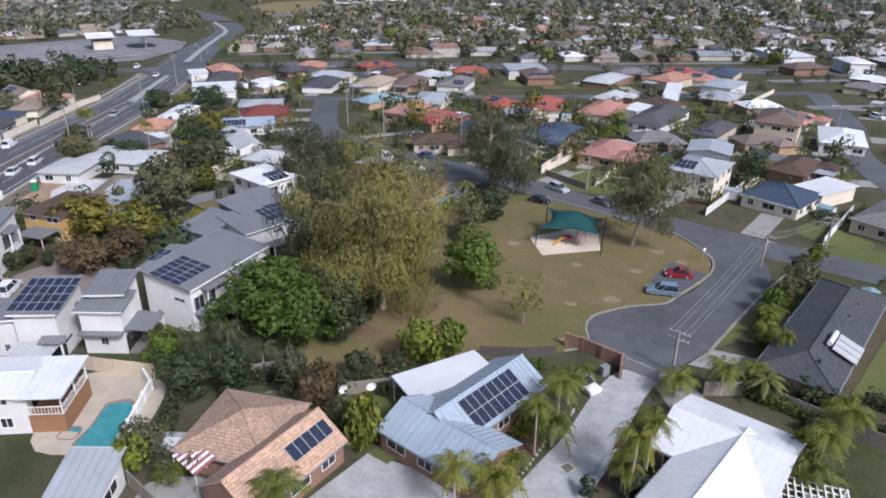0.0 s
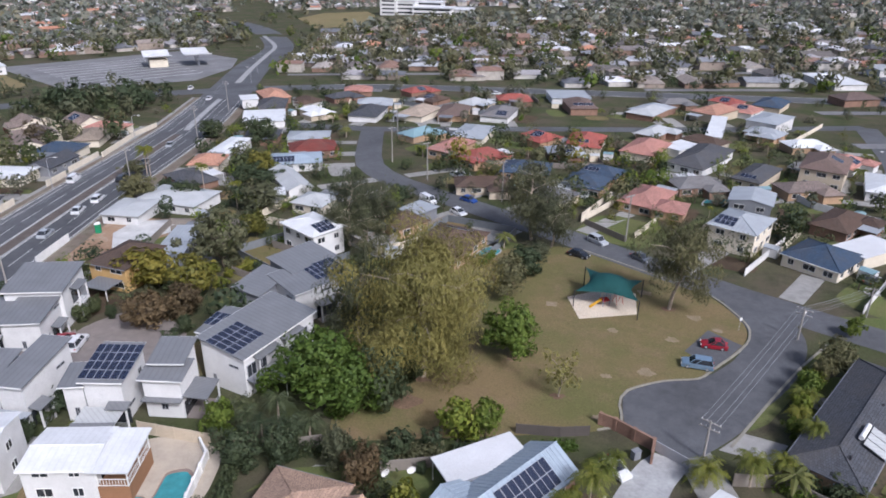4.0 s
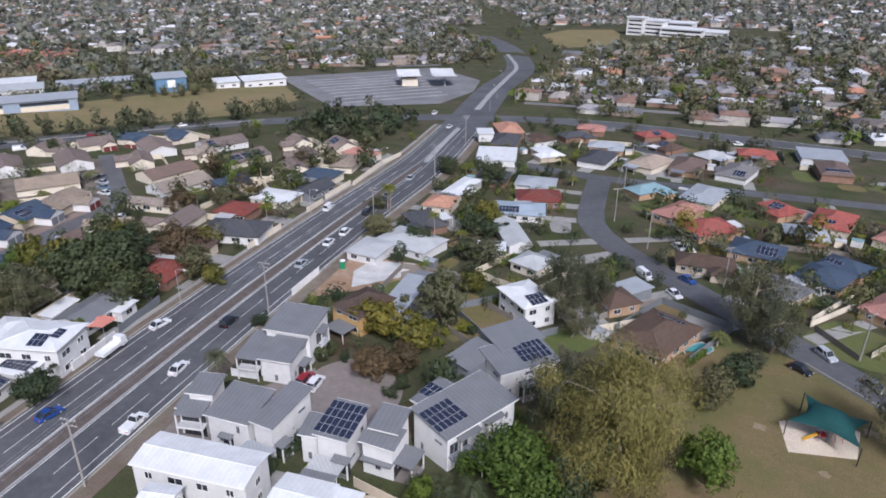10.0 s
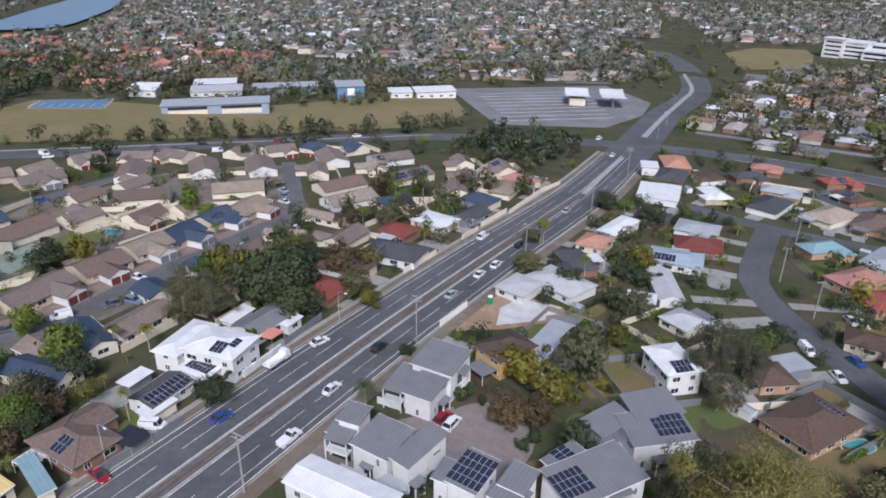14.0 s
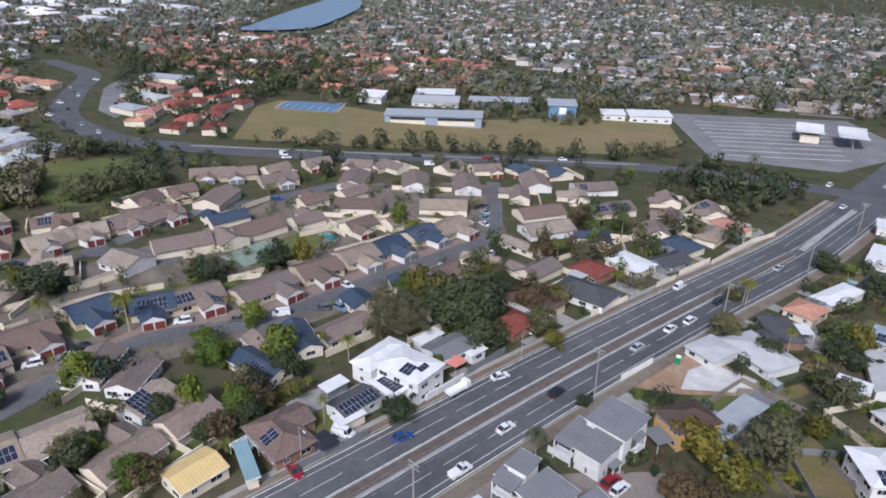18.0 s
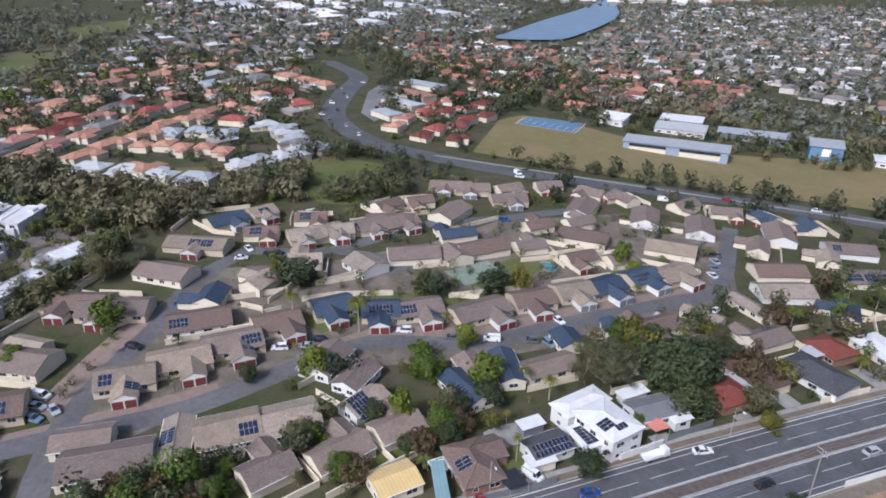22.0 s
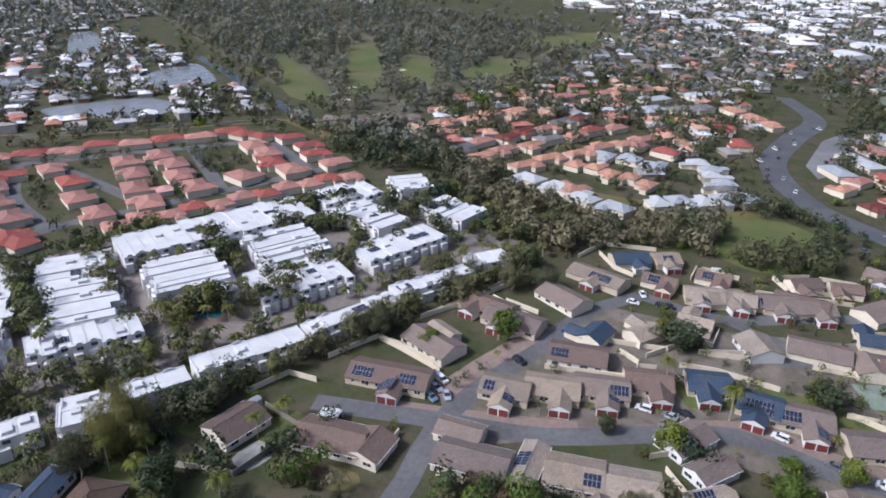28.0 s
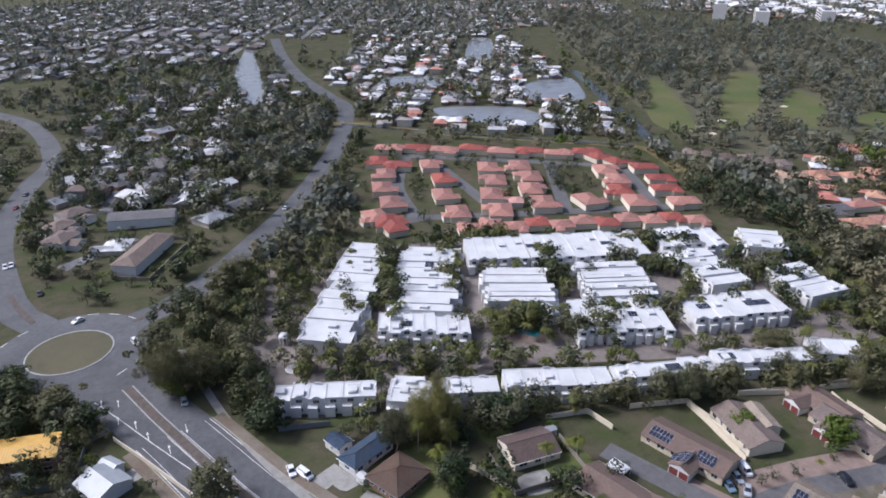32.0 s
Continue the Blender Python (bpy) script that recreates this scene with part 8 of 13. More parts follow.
house('townhouse with orange tile roof', -342.7, -75.3, [('hip', 0.0, 0.0, 18.0, 8.8, 144, 3.0, 4.8, dict(windows='fl')), ('hip', -0.5, 6.1, 8.1, 7.7, 144, 2.7, 4.3, dict(windows='fl'))], 'paint_cream', 'tile_orange', group='tiled villas')
house('townhouse with orange tile roof', -360.3, -66.5, [('hip', 0.0, 0.0, 18.0, 8.8, 144, 3.0, 4.8, dict(windows='fl')), ('hip', -0.5, 6.1, 8.1, 7.7, 144, 2.7, 4.3, dict(windows='fl'))], 'paint_cream', 'tile_orange', group='tiled villas')
house('townhouse with orange tile roof', -374.2, -52.5, [('hip', 0.0, 0.0, 18.0, 8.8, 144, 3.5, 5.3, dict(windows='fl')), ('hip', -0.5, 6.1, 8.1, 7.7, 144, 3.2, 4.8, dict(windows='fl'))], 'paint_cream', 'tile_orange', group='tiled villas')
house('townhouse with orange tile roof', -391.8, -43.6, [('hip', 0.0, 0.0, 18.0, 8.8, 144, 3.3, 5.1, dict(windows='fl')), ('hip', -5.9, -1.4, 8.1, 7.7, 144, 3.0, 4.6, dict(windows='fl'))], 'paint_cream', 'tile_orange', group='tiled villas')
house('townhouse with orange tile roof', -405.7, -29.6, [('hip', 0.0, 0.0, 18.0, 8.8, 144, 3.5, 5.3, dict(windows='fl')), ('hip', 0.5, -6.1, 8.1, 7.7, 144, 3.2, 4.8, dict(windows='fl'))], 'paint_cream', 'tile_orange', group='tiled villas')
house('townhouse with orange tile roof', -423.3, -20.7, [('hip', 0.0, 0.0, 18.0, 8.8, 144, 3.0, 4.8, dict(windows='fl')), ('hip', 0.5, -6.1, 8.1, 7.7, 144, 2.7, 4.3, dict(windows='fl'))], 'paint_cream', 'tile_salmon', group='tiled villas')
house('townhouse with orange tile roof', -353.4, -51.0, [('hip', 0.0, 0.0, 9.5, 9.6, 70, 3.0, 4.9, dict(windows='fr')), ('hip', -5.4, -0.3, 4.3, 8.4, 70, 2.7, 3.5, dict(windows='fr'))], 'paint_cream', 'tile_orange', group='tiled villas')
house('townhouse with orange tile roof', -353.0, -40.4, [('hip', 0.0, 0.0, 9.5, 9.6, 70, 3.3, 5.2, dict(windows='fr')), ('hip', -4.0, 3.7, 4.3, 8.4, 70, 3.0, 3.8, dict(windows='fr'))], 'paint_cream', 'tile_orange', group='tiled villas')
house('townhouse with orange tile roof', -346.6, -31.9, [('hip', 0.0, 0.0, 9.5, 9.6, 70, 3.5, 5.4, dict(windows='fr')), ('hip', 5.4, 0.3, 4.3, 8.4, 70, 3.2, 4.0, dict(windows='fr'))], 'paint_cream', 'tile_orange', group='tiled villas')
house('townhouse with orange tile roof', -346.2, -21.4, [('hip', 0.0, 0.0, 9.5, 9.6, 70, 3.3, 5.2, dict(windows='fr')), ('hip', 4.0, -3.7, 4.3, 8.4, 70, 3.0, 3.8, dict(windows='fr'))], 'paint_cream', 'tile_orange', group='tiled villas')
house('townhouse with orange tile roof', -339.8, -12.9, [('hip', 0.0, 0.0, 9.5, 9.6, 70, 3.0, 4.9, dict(windows='fr')), ('hip', 5.4, 0.3, 4.3, 8.4, 70, 2.7, 3.5, dict(windows='fr'))], 'paint_cream', 'tile_orange', group='tiled villas')
house('grey-roofed townhouse with cream walls', -377.7, -39.8, [('hip', 0.0, 0.0, 13.1, 10.4, 77, 3.0, 5.1, dict(windows='fr')), ('hip', 6.0, 1.6, 5.9, 9.1, 77, 2.7, 3.9, dict(windows='fr'))], 'paint_cream', 'sheet_light', group='tiled villas')
house('grey-roofed townhouse with cream walls', -377.6, -25.5, [('hip', 0.0, 0.0, 13.1, 10.4, 77, 3.0, 5.1, dict(windows='fr')), ('hip', -6.0, -1.6, 5.9, 9.1, 77, 2.7, 3.9, dict(windows='fr'))], 'paint_cream', 'sheet_light', group='tiled villas')
house('grey-roofed townhouse with cream walls', -371.3, -12.6, [('hip', 0.0, 0.0, 13.1, 10.4, 77, 3.0, 5.1, dict(windows='fr')), ('hip', -4.7, 4.1, 5.9, 9.1, 77, 2.7, 3.9, dict(windows='f'))], 'paint_cream', 'sheet_light', group='tiled villas')
house('grey-roofed townhouse with cream walls', -321.7, -67.6, [('hip', 0.0, 0.0, 15.4, 10.4, 62, 3.3, 5.4, dict(windows='fr')), ('hip', 3.2, -5.5, 6.9, 9.1, 62, 3.0, 4.4, dict(windows='fr'))], 'paint_cream', 'sheet_pale', group='tiled villas')
house('grey-roofed townhouse with cream walls', -316.9, -51.6, [('hip', 0.0, 0.0, 15.4, 10.4, 62, 3.0, 5.1, dict(windows='fr')), ('hip', 3.2, -5.5, 6.9, 9.1, 62, 2.7, 4.1, dict(windows='fr'))], 'paint_cream', 'sheet_pale', group='tiled villas')
house('grey-roofed townhouse with cream walls', -306.4, -38.7, [('hip', 0.0, 0.0, 15.4, 10.4, 62, 3.0, 5.1, dict(windows='fr')), ('hip', -6.4, -0.4, 6.9, 9.1, 62, 2.7, 4.1, dict(windows='fr'))], 'paint_cream', 'sheet_pale', group='tiled villas')
house('grey-roofed townhouse with cream walls', -301.6, -22.8, [('hip', 0.0, 0.0, 15.4, 10.4, 62, 3.0, 5.1, dict(windows='fr')), ('hip', 3.2, -5.5, 6.9, 9.1, 62, 2.7, 4.1, dict(windows='fr'))], 'paint_cream', 'sheet_light', group='tiled villas')
house('townhouse with orange tile roof', -316.1, -47.7, [('hip', 0.0, 0.0, 16.9, 10.4, 46, 3.5, 5.6, dict(windows='fr')), ('hip', -1.4, 6.5, 7.6, 9.1, 46, 3.2, 4.7, dict(windows='fr'))], 'paint_cream', 'tile_orange', group='tiled villas')
house('grey-roofed townhouse with cream walls', -313.9, -5.0, [('hip', 0.0, 0.0, 11.1, 10.4, 123, 3.5, 5.6, dict(windows='fl')), ('hip', -5.9, -0.9, 5.0, 9.1, 123, 3.2, 4.2, dict(windows='fl'))], 'paint_cream', 'sheet_pale', group='tiled villas')
house('grey-roofed townhouse with cream walls', -322.9, 3.2, [('hip', 0.0, 0.0, 11.1, 10.4, 123, 3.5, 5.6, dict(windows='fl')), ('hip', 3.3, 5.0, 5.0, 9.1, 123, 3.2, 4.2, dict(windows='fl'))], 'paint_cream', 'sheet_light', group='tiled villas')
house('grey-roofed townhouse with cream walls', -326.6, 14.8, [('hip', 0.0, 0.0, 11.1, 10.4, 123, 3.0, 5.1, dict(windows='fl')), ('hip', -5.9, -0.9, 5.0, 9.1, 123, 2.7, 3.7, dict(windows='fl'))], 'paint_cream', 'sheet_pale', group='tiled villas')
house('grey-roofed townhouse with cream walls', -335.6, 23.0, [('hip', 0.0, 0.0, 11.1, 10.4, 123, 3.5, 5.6, dict(windows='fl')), ('hip', 5.9, 0.9, 5.0, 9.1, 123, 3.2, 4.2, dict(windows='fl'))], 'paint_cream', 'sheet_light', group='tiled villas')
house('grey-roofed townhouse with cream walls', -339.3, 34.6, [('hip', 0.0, 0.0, 11.1, 10.4, 123, 3.5, 5.6, dict(windows='fl')), ('hip', -5.9, -0.9, 5.0, 9.1, 123, 3.2, 4.2, dict(windows='fl'))], 'paint_cream', 'sheet_light', group='tiled villas')
house('grey-roofed townhouse with cream walls', -389.2, 10.0, [('hip', 0.0, 0.0, 10.2, 11.2, 19, 3.0, 5.1, dict(windows='fr')), ('hip', 4.0, -4.8, 4.6, 9.8, 19, 2.7, 3.6, dict(windows='fr'))], 'paint_cream', 'sheet_pale', group='tiled villas')
house('grey-roofed townhouse with cream walls', -380.0, 16.5, [('hip', 0.0, 0.0, 10.2, 11.2, 19, 3.0, 5.1, dict(windows='fr')), ('hip', -4.0, 4.8, 4.6, 9.8, 19, 2.7, 3.6, dict(windows='fr'))], 'paint_cream', 'sheet_light', group='tiled villas')
house('grey-roofed townhouse with cream walls', -368.7, 17.0, [('hip', 0.0, 0.0, 10.2, 11.2, 19, 3.3, 5.4, dict(windows='fr')), ('hip', 0.2, 6.3, 4.6, 9.8, 19, 3.0, 3.9, dict(windows='fr'))], 'paint_cream', 'sheet_pale', group='tiled villas')
house('grey-roofed townhouse with cream walls', -359.4, 23.5, [('hip', 0.0, 0.0, 10.2, 11.2, 19, 3.3, 5.4, dict(windows='fr')), ('hip', 4.0, -4.8, 4.6, 9.8, 19, 3.0, 3.9, dict(windows='fr'))], 'paint_cream', 'sheet_light', group='tiled villas')
house('grey-roofed townhouse with cream walls', -348.1, 24.0, [('hip', 0.0, 0.0, 10.2, 11.2, 19, 3.5, 5.6, dict(windows='fr')), ('hip', -0.2, -6.3, 4.6, 9.8, 19, 3.2, 4.1, dict(windows='fr'))], 'paint_cream', 'tile_grey', group='tiled villas')
house('townhouse with orange tile roof', -405.5, -27.8, [('hip', 0.0, 0.0, 16.0, 9.6, 64, 3.0, 4.9, dict(windows='fr')), ('hip', -3.0, 5.4, 7.2, 8.4, 64, 2.7, 4.1, dict(windows='fr'))], 'paint_cream', 'tile_salmon', group='tiled villas')
house('townhouse with orange tile roof', -399.3, -7.6, [('hip', 0.0, 0.0, 16.0, 9.6, 64, 3.5, 5.4, dict(windows='fr')), ('hip', -6.1, -1.0, 7.2, 8.4, 64, 3.2, 4.6, dict(windows='fr'))], 'paint_cream', 'tile_red', group='tiled villas')
house('townhouse with orange tile roof', -508.7, -89.2, [('hip', 0.0, 0.0, 19.3, 10.4, 137, 3.0, 5.1, dict(windows='fl')), ('hip', -0.7, -6.9, 8.7, 9.1, 137, 2.7, 4.4, dict(windows='fl'))], 'paint_cream', 'tile_salmon', group='tiled villas')
house('townhouse with orange tile roof', -525.8, -77.4, [('hip', 0.0, 0.0, 19.3, 10.4, 137, 3.0, 5.1, dict(windows='fl')), ('hip', -0.7, -6.9, 8.7, 9.1, 137, 2.7, 4.4, dict(windows='fl'))], 'paint_cream', 'tile_salmon', group='tiled villas')
house('townhouse with orange tile roof', -538.5, -61.0, [('hip', 0.0, 0.0, 19.3, 10.4, 137, 3.0, 5.1, dict(windows='fl')), ('hip', 0.7, 6.9, 8.7, 9.1, 137, 2.7, 4.4, dict(windows='fl'))], 'paint_cream', 'tile_orange', group='tiled villas')
house('townhouse with orange tile roof', -555.6, -49.2, [('hip', 0.0, 0.0, 19.3, 10.4, 137, 3.0, 5.1, dict(windows='fl')), ('hip', -0.7, -6.9, 8.7, 9.1, 137, 2.7, 4.4, dict(windows='fl'))], 'paint_cream', 'tile_orange', group='tiled villas')
house('townhouse with orange tile roof', -568.3, -32.7, [('hip', 0.0, 0.0, 19.3, 10.4, 137, 3.0, 5.1, dict(windows='fl')), ('hip', -0.7, -6.9, 8.7, 9.1, 137, 2.7, 4.4, dict(windows='fl'))], 'paint_cream', 'tile_orange', group='tiled villas')
house('grey-roofed townhouse with cream walls', -490.6, -38.2, [('hip', 0.0, 0.0, 18.5, 10.4, 125, 3.3, 5.4, dict(windows='fl')), ('hip', 2.2, 6.4, 8.3, 9.1, 125, 3.0, 4.6, dict(windows='fl'))], 'paint_cream', 'sheet_light', group='tiled villas')
house('grey-roofed townhouse with cream walls', -504.4, -23.9, [('hip', 0.0, 0.0, 18.5, 10.4, 125, 3.0, 5.1, dict(windows='fl')), ('hip', 6.8, -0.2, 8.3, 9.1, 125, 2.7, 4.3, dict(windows='fl'))], 'paint_cream', 'sheet_light', group='tiled villas')
house('grey-roofed townhouse with cream walls', -513.0, -5.9, [('hip', 0.0, 0.0, 18.5, 10.4, 125, 3.3, 5.4, dict(windows='fl')), ('hip', 2.2, 6.4, 8.3, 9.1, 125, 3.0, 4.6, dict(windows='fl'))], 'paint_cream', 'tile_grey', group='tiled villas')
house('grey-roofed townhouse with cream walls', -526.8, 8.4, [('hip', 0.0, 0.0, 18.5, 10.4, 125, 3.3, 5.4, dict(windows='fl')), ('hip', 6.8, -0.2, 8.3, 9.1, 125, 3.0, 4.6, dict(windows='fl'))], 'paint_cream', 'tile_grey', group='tiled villas')
house('townhouse with orange tile roof', -531.3, 29.7, [('hip', 0.0, 0.0, 17.4, 10.4, 39, 3.3, 5.4, dict(windows='fr')), ('hip', -0.5, 6.6, 7.8, 9.1, 39, 3.0, 4.5, dict(windows='fr'))], 'paint_cream', 'tile_orange', group='tiled villas')
house('townhouse with orange tile roof', -519.0, 43.8, [('hip', 0.0, 0.0, 17.4, 10.4, 39, 3.0, 5.1, dict(windows='fr')), ('hip', 6.4, -1.8, 7.8, 9.1, 39, 2.7, 4.2, dict(windows='fr'))], 'paint_cream', 'tile_orange', group='tiled villas')
house('townhouse with orange tile roof', -502.6, 53.0, [('hip', 0.0, 0.0, 17.4, 10.4, 39, 3.0, 5.1, dict(windows='fr')), ('hip', -6.4, 1.8, 7.8, 9.1, 39, 2.7, 4.2, dict(windows='fr'))], 'paint_cream', 'tile_orange', group='tiled villas')
house('townhouse with orange tile roof', -443.1, 33.9, [('hip', 0.0, 0.0, 18.0, 9.6, -165, 3.0, 4.9, dict(windows='bl')), ('hip', 5.1, -3.9, 8.1, 8.4, -165, 2.7, 4.3, dict(windows='bl'))], 'paint_cream', 'tile_red', group='tiled villas')
house('townhouse with orange tile roof', -472.4, 22.8, [('hip', 0.0, 0.0, 18.0, 9.6, -165, 3.3, 5.2, dict(windows='bl')), ('hip', -5.1, 3.9, 8.1, 8.4, -165, 3.0, 4.6, dict(windows='bl'))], 'paint_cream', 'tile_red', group='tiled villas')
house('grey-roofed townhouse with cream walls', -570.5, 3.9, [('hip', 0.0, 0.0, 24.0, 10.4, -43, 3.3, 5.4, dict(windows='br')), ('hip', 7.6, 0.4, 10.8, 9.1, -43, 3.0, 5.1, dict(windows='br'))], 'paint_cream', 'sheet_pale', group='tiled villas')
house('grey-roofed townhouse with cream walls', -535.6, -24.2, [('hip', 0.0, 0.0, 24.0, 10.4, -43, 3.3, 5.4, dict(windows='br')), ('hip', 0.1, -7.6, 10.8, 9.1, -43, 3.0, 5.1, dict(windows='br'))], 'paint_cream', 'sheet_pale', group='tiled villas')
house('brown-roofed townhouse with cream walls', -379.8, -209.7, [('hip', 0.0, 0.0, 9.8, 9.6, 118, 3.5, 5.4, dict(windows='f')), ('hip', -3.5, -4.2, 4.4, 8.4, 118, 3.2, 4.1, dict(windows='f'))], 'paint_cream', 'tile_taupe', group='tiled villas')
house('brown-roofed townhouse with cream walls', -387.4, -201.9, [('hip', 0.0, 0.0, 9.8, 9.6, 118, 3.0, 4.9, dict(windows='f')), ('hip', 5.5, 0.4, 4.4, 8.4, 118, 2.7, 3.6, dict(windows='f'))], 'paint_cream', 'tile_dusk', group='tiled villas')
house('brown-roofed townhouse with cream walls', -389.4, -191.2, [('hip', 0.0, 0.0, 9.8, 9.6, 118, 3.5, 5.4, dict(windows='f')), ('hip', 5.5, 0.4, 4.4, 8.4, 118, 3.2, 4.1, dict(windows='f'))], 'paint_cream', 'tile_dusk', group='tiled villas')
house('brown-roofed townhouse with cream walls', -397.1, -183.4, [('hip', 0.0, 0.0, 9.8, 9.6, 118, 3.3, 5.2, dict(windows='f')), ('hip', -5.5, -0.4, 4.4, 8.4, 118, 3.0, 3.9, dict(windows='f'))], 'paint_cream', 'tile_taupe', group='tiled villas')
house('brown-roofed townhouse with cream walls', -399.0, -172.7, [('hip', 0.0, 0.0, 9.8, 9.6, 118, 3.5, 5.4, dict(windows='f')), ('hip', -5.5, -0.4, 4.4, 8.4, 118, 3.2, 4.1, dict(windows='f'))], 'paint_cream', 'tile_taupe', group='tiled villas')
house('brown-roofed townhouse with cream walls', -406.7, -165.0, [('hip', 0.0, 0.0, 9.8, 9.6, 118, 3.0, 4.9, dict(windows='f')), ('hip', 5.5, 0.4, 4.4, 8.4, 118, 2.7, 3.6, dict(windows='f'))], 'paint_cream', 'tile_taupe', group='tiled villas')
house('townhouse with orange tile roof', -381.5, 81.3, [('hip', 0.0, 0.0, 14.0, 8.0, 143, 3.5, 5.1, dict(windows='fl')), ('hip', -0.1, -5.2, 6.3, 7.0, 143, 3.2, 4.4, dict(windows='fl'))], 'paint_cream', 'tile_orange', group='tiled villas')
house('townhouse with orange tile roof', -400.8, 91.7, [('hip', 0.0, 0.0, 14.0, 8.0, 143, 3.3, 4.9, dict(windows='fl')), ('hip', -0.1, -5.2, 6.3, 7.0, 143, 3.0, 4.2, dict(windows='fl'))], 'paint_cream', 'tile_salmon', group='tiled villas')
house('townhouse with orange tile roof', -416.2, 107.3, [('hip', 0.0, 0.0, 14.0, 8.0, 143, 3.0, 4.6, dict(windows='fl')), ('hip', -5.0, -1.5, 6.3, 7.0, 143, 2.7, 3.9, dict(windows='fl'))], 'paint_cream', 'tile_red', group='tiled villas')
house('townhouse with orange tile roof', -435.4, 117.8, [('hip', 0.0, 0.0, 14.0, 8.0, 143, 3.3, 4.9, dict(windows='fl')), ('hip', -5.0, -1.5, 6.3, 7.0, 143, 3.0, 4.2, dict(windows='fl'))], 'paint_cream', 'tile_red', group='tiled villas')
house('townhouse with orange tile roof', -450.8, 133.4, [('hip', 0.0, 0.0, 14.0, 8.0, 143, 3.0, 4.6, dict(windows='fl')), ('hip', -5.0, -1.5, 6.3, 7.0, 143, 2.7, 3.9, dict(windows='fl'))], 'paint_cream', 'tile_salmon', group='tiled villas')
house('townhouse with orange tile roof', -470.1, 143.8, [('hip', 0.0, 0.0, 14.0, 8.0, 143, 3.0, 4.6, dict(windows='fl')), ('hip', -0.1, -5.2, 6.3, 7.0, 143, 2.7, 3.9, dict(windows='fl'))], 'paint_cream', 'tile_red', group='tiled villas')
house('townhouse with orange tile roof', -362.0, 91.3, [('hip', 0.0, 0.0, 14.0, 8.0, 129, 3.0, 4.6, dict(windows='fl')), ('hip', 5.2, 0.2, 6.3, 7.0, 129, 2.7, 3.9, dict(windows='fl'))], 'paint_cream', 'tile_maroon', group='tiled villas')
house('townhouse with orange tile roof', -375.0, 102.4, [('hip', 0.0, 0.0, 14.0, 8.0, 129, 3.5, 5.1, dict(windows='fl')), ('hip', 5.2, 0.2, 6.3, 7.0, 129, 3.2, 4.4, dict(windows='fl'))], 'paint_cream', 'tile_red', group='tiled villas')
house('townhouse with orange tile roof', -383.0, 117.5, [('hip', 0.0, 0.0, 14.0, 8.0, 129, 3.0, 4.6, dict(windows='fl')), ('hip', 5.2, 0.2, 6.3, 7.0, 129, 2.7, 3.9, dict(windows='fl'))], 'paint_cream', 'tile_red', group='tiled villas')
house('townhouse with orange tile roof', -396.0, 128.7, [('hip', 0.0, 0.0, 14.0, 8.0, 129, 3.3, 4.9, dict(windows='fl')), ('hip', -5.2, -0.2, 6.3, 7.0, 129, 3.0, 4.2, dict(windows='fl'))], 'paint_cream', 'tile_maroon', group='tiled villas')
house('townhouse with orange tile roof', -404.1, 143.8, [('hip', 0.0, 0.0, 14.0, 8.0, 129, 3.5, 5.1, dict(windows='fl')), ('hip', -5.2, -0.2, 6.3, 7.0, 129, 3.2, 4.4, dict(windows='fl'))], 'paint_cream', 'tile_maroon', group='tiled villas')
house('townhouse with orange tile roof', -406.2, 107.3, [('hip', 0.0, 0.0, 14.0, 8.0, 126, 3.3, 4.9, dict(windows='fl')), ('hip', -5.2, 0.1, 6.3, 7.0, 126, 3.0, 4.2, dict(windows='fl'))], 'paint_cream', 'tile_maroon', group='tiled villas')
house('townhouse with orange tile roof', -420.2, 121.3, [('hip', 0.0, 0.0, 14.0, 8.0, 126, 3.0, 4.6, dict(windows='fl')), ('hip', 5.2, -0.1, 6.3, 7.0, 126, 2.7, 3.9, dict(windows='fl'))], 'paint_cream', 'tile_maroon', group='tiled villas')
house('townhouse with orange tile roof', -429.1, 139.0, [('hip', 0.0, 0.0, 14.0, 8.0, 126, 3.0, 4.6, dict(windows='fl')), ('hip', -1.6, -5.0, 6.3, 7.0, 126, 2.7, 3.9, dict(windows='fl'))], 'paint_cream', 'tile_red', group='tiled villas')
house('townhouse with orange tile roof', -443.1, 153.0, [('hip', 0.0, 0.0, 14.0, 8.0, 126, 3.0, 4.6, dict(windows='fl')), ('hip', 5.2, -0.1, 6.3, 7.0, 126, 2.7, 3.9, dict(windows='fl'))], 'paint_cream', 'tile_maroon', group='tiled villas')
house('townhouse with orange tile roof', -351.1, 107.1, [('hip', 0.0, 0.0, 14.0, 8.0, 152, 3.5, 5.1, dict(windows='l')), ('hip', -0.7, 5.2, 6.3, 7.0, 152, 3.2, 4.4, dict(windows='l'))], 'paint_cream', 'tile_maroon', group='tiled villas')
house('townhouse with orange tile roof', -386.7, 122.6, [('hip', 0.0, 0.0, 14.0, 8.0, 152, 3.0, 4.6, dict(windows='l')), ('hip', 0.7, -5.2, 6.3, 7.0, 152, 2.7, 3.9, dict(windows='l'))], 'paint_cream', 'tile_maroon', group='tiled villas')
house('long two-storey unit block with weathered taupe tile roof', -77, -280, [('hip', 0, 0, 34, 11, 44, 4.6, 6.6, dict(windows='fr'))], 'paint_white', 'tile_taupe')
house('long pale grey roofed unit block', -90, -320, [('gable', 0, 0, 30, 12, -27, 4.6, 6.2, dict(windows='fr'))], 'paint_white', 'tile_grey')
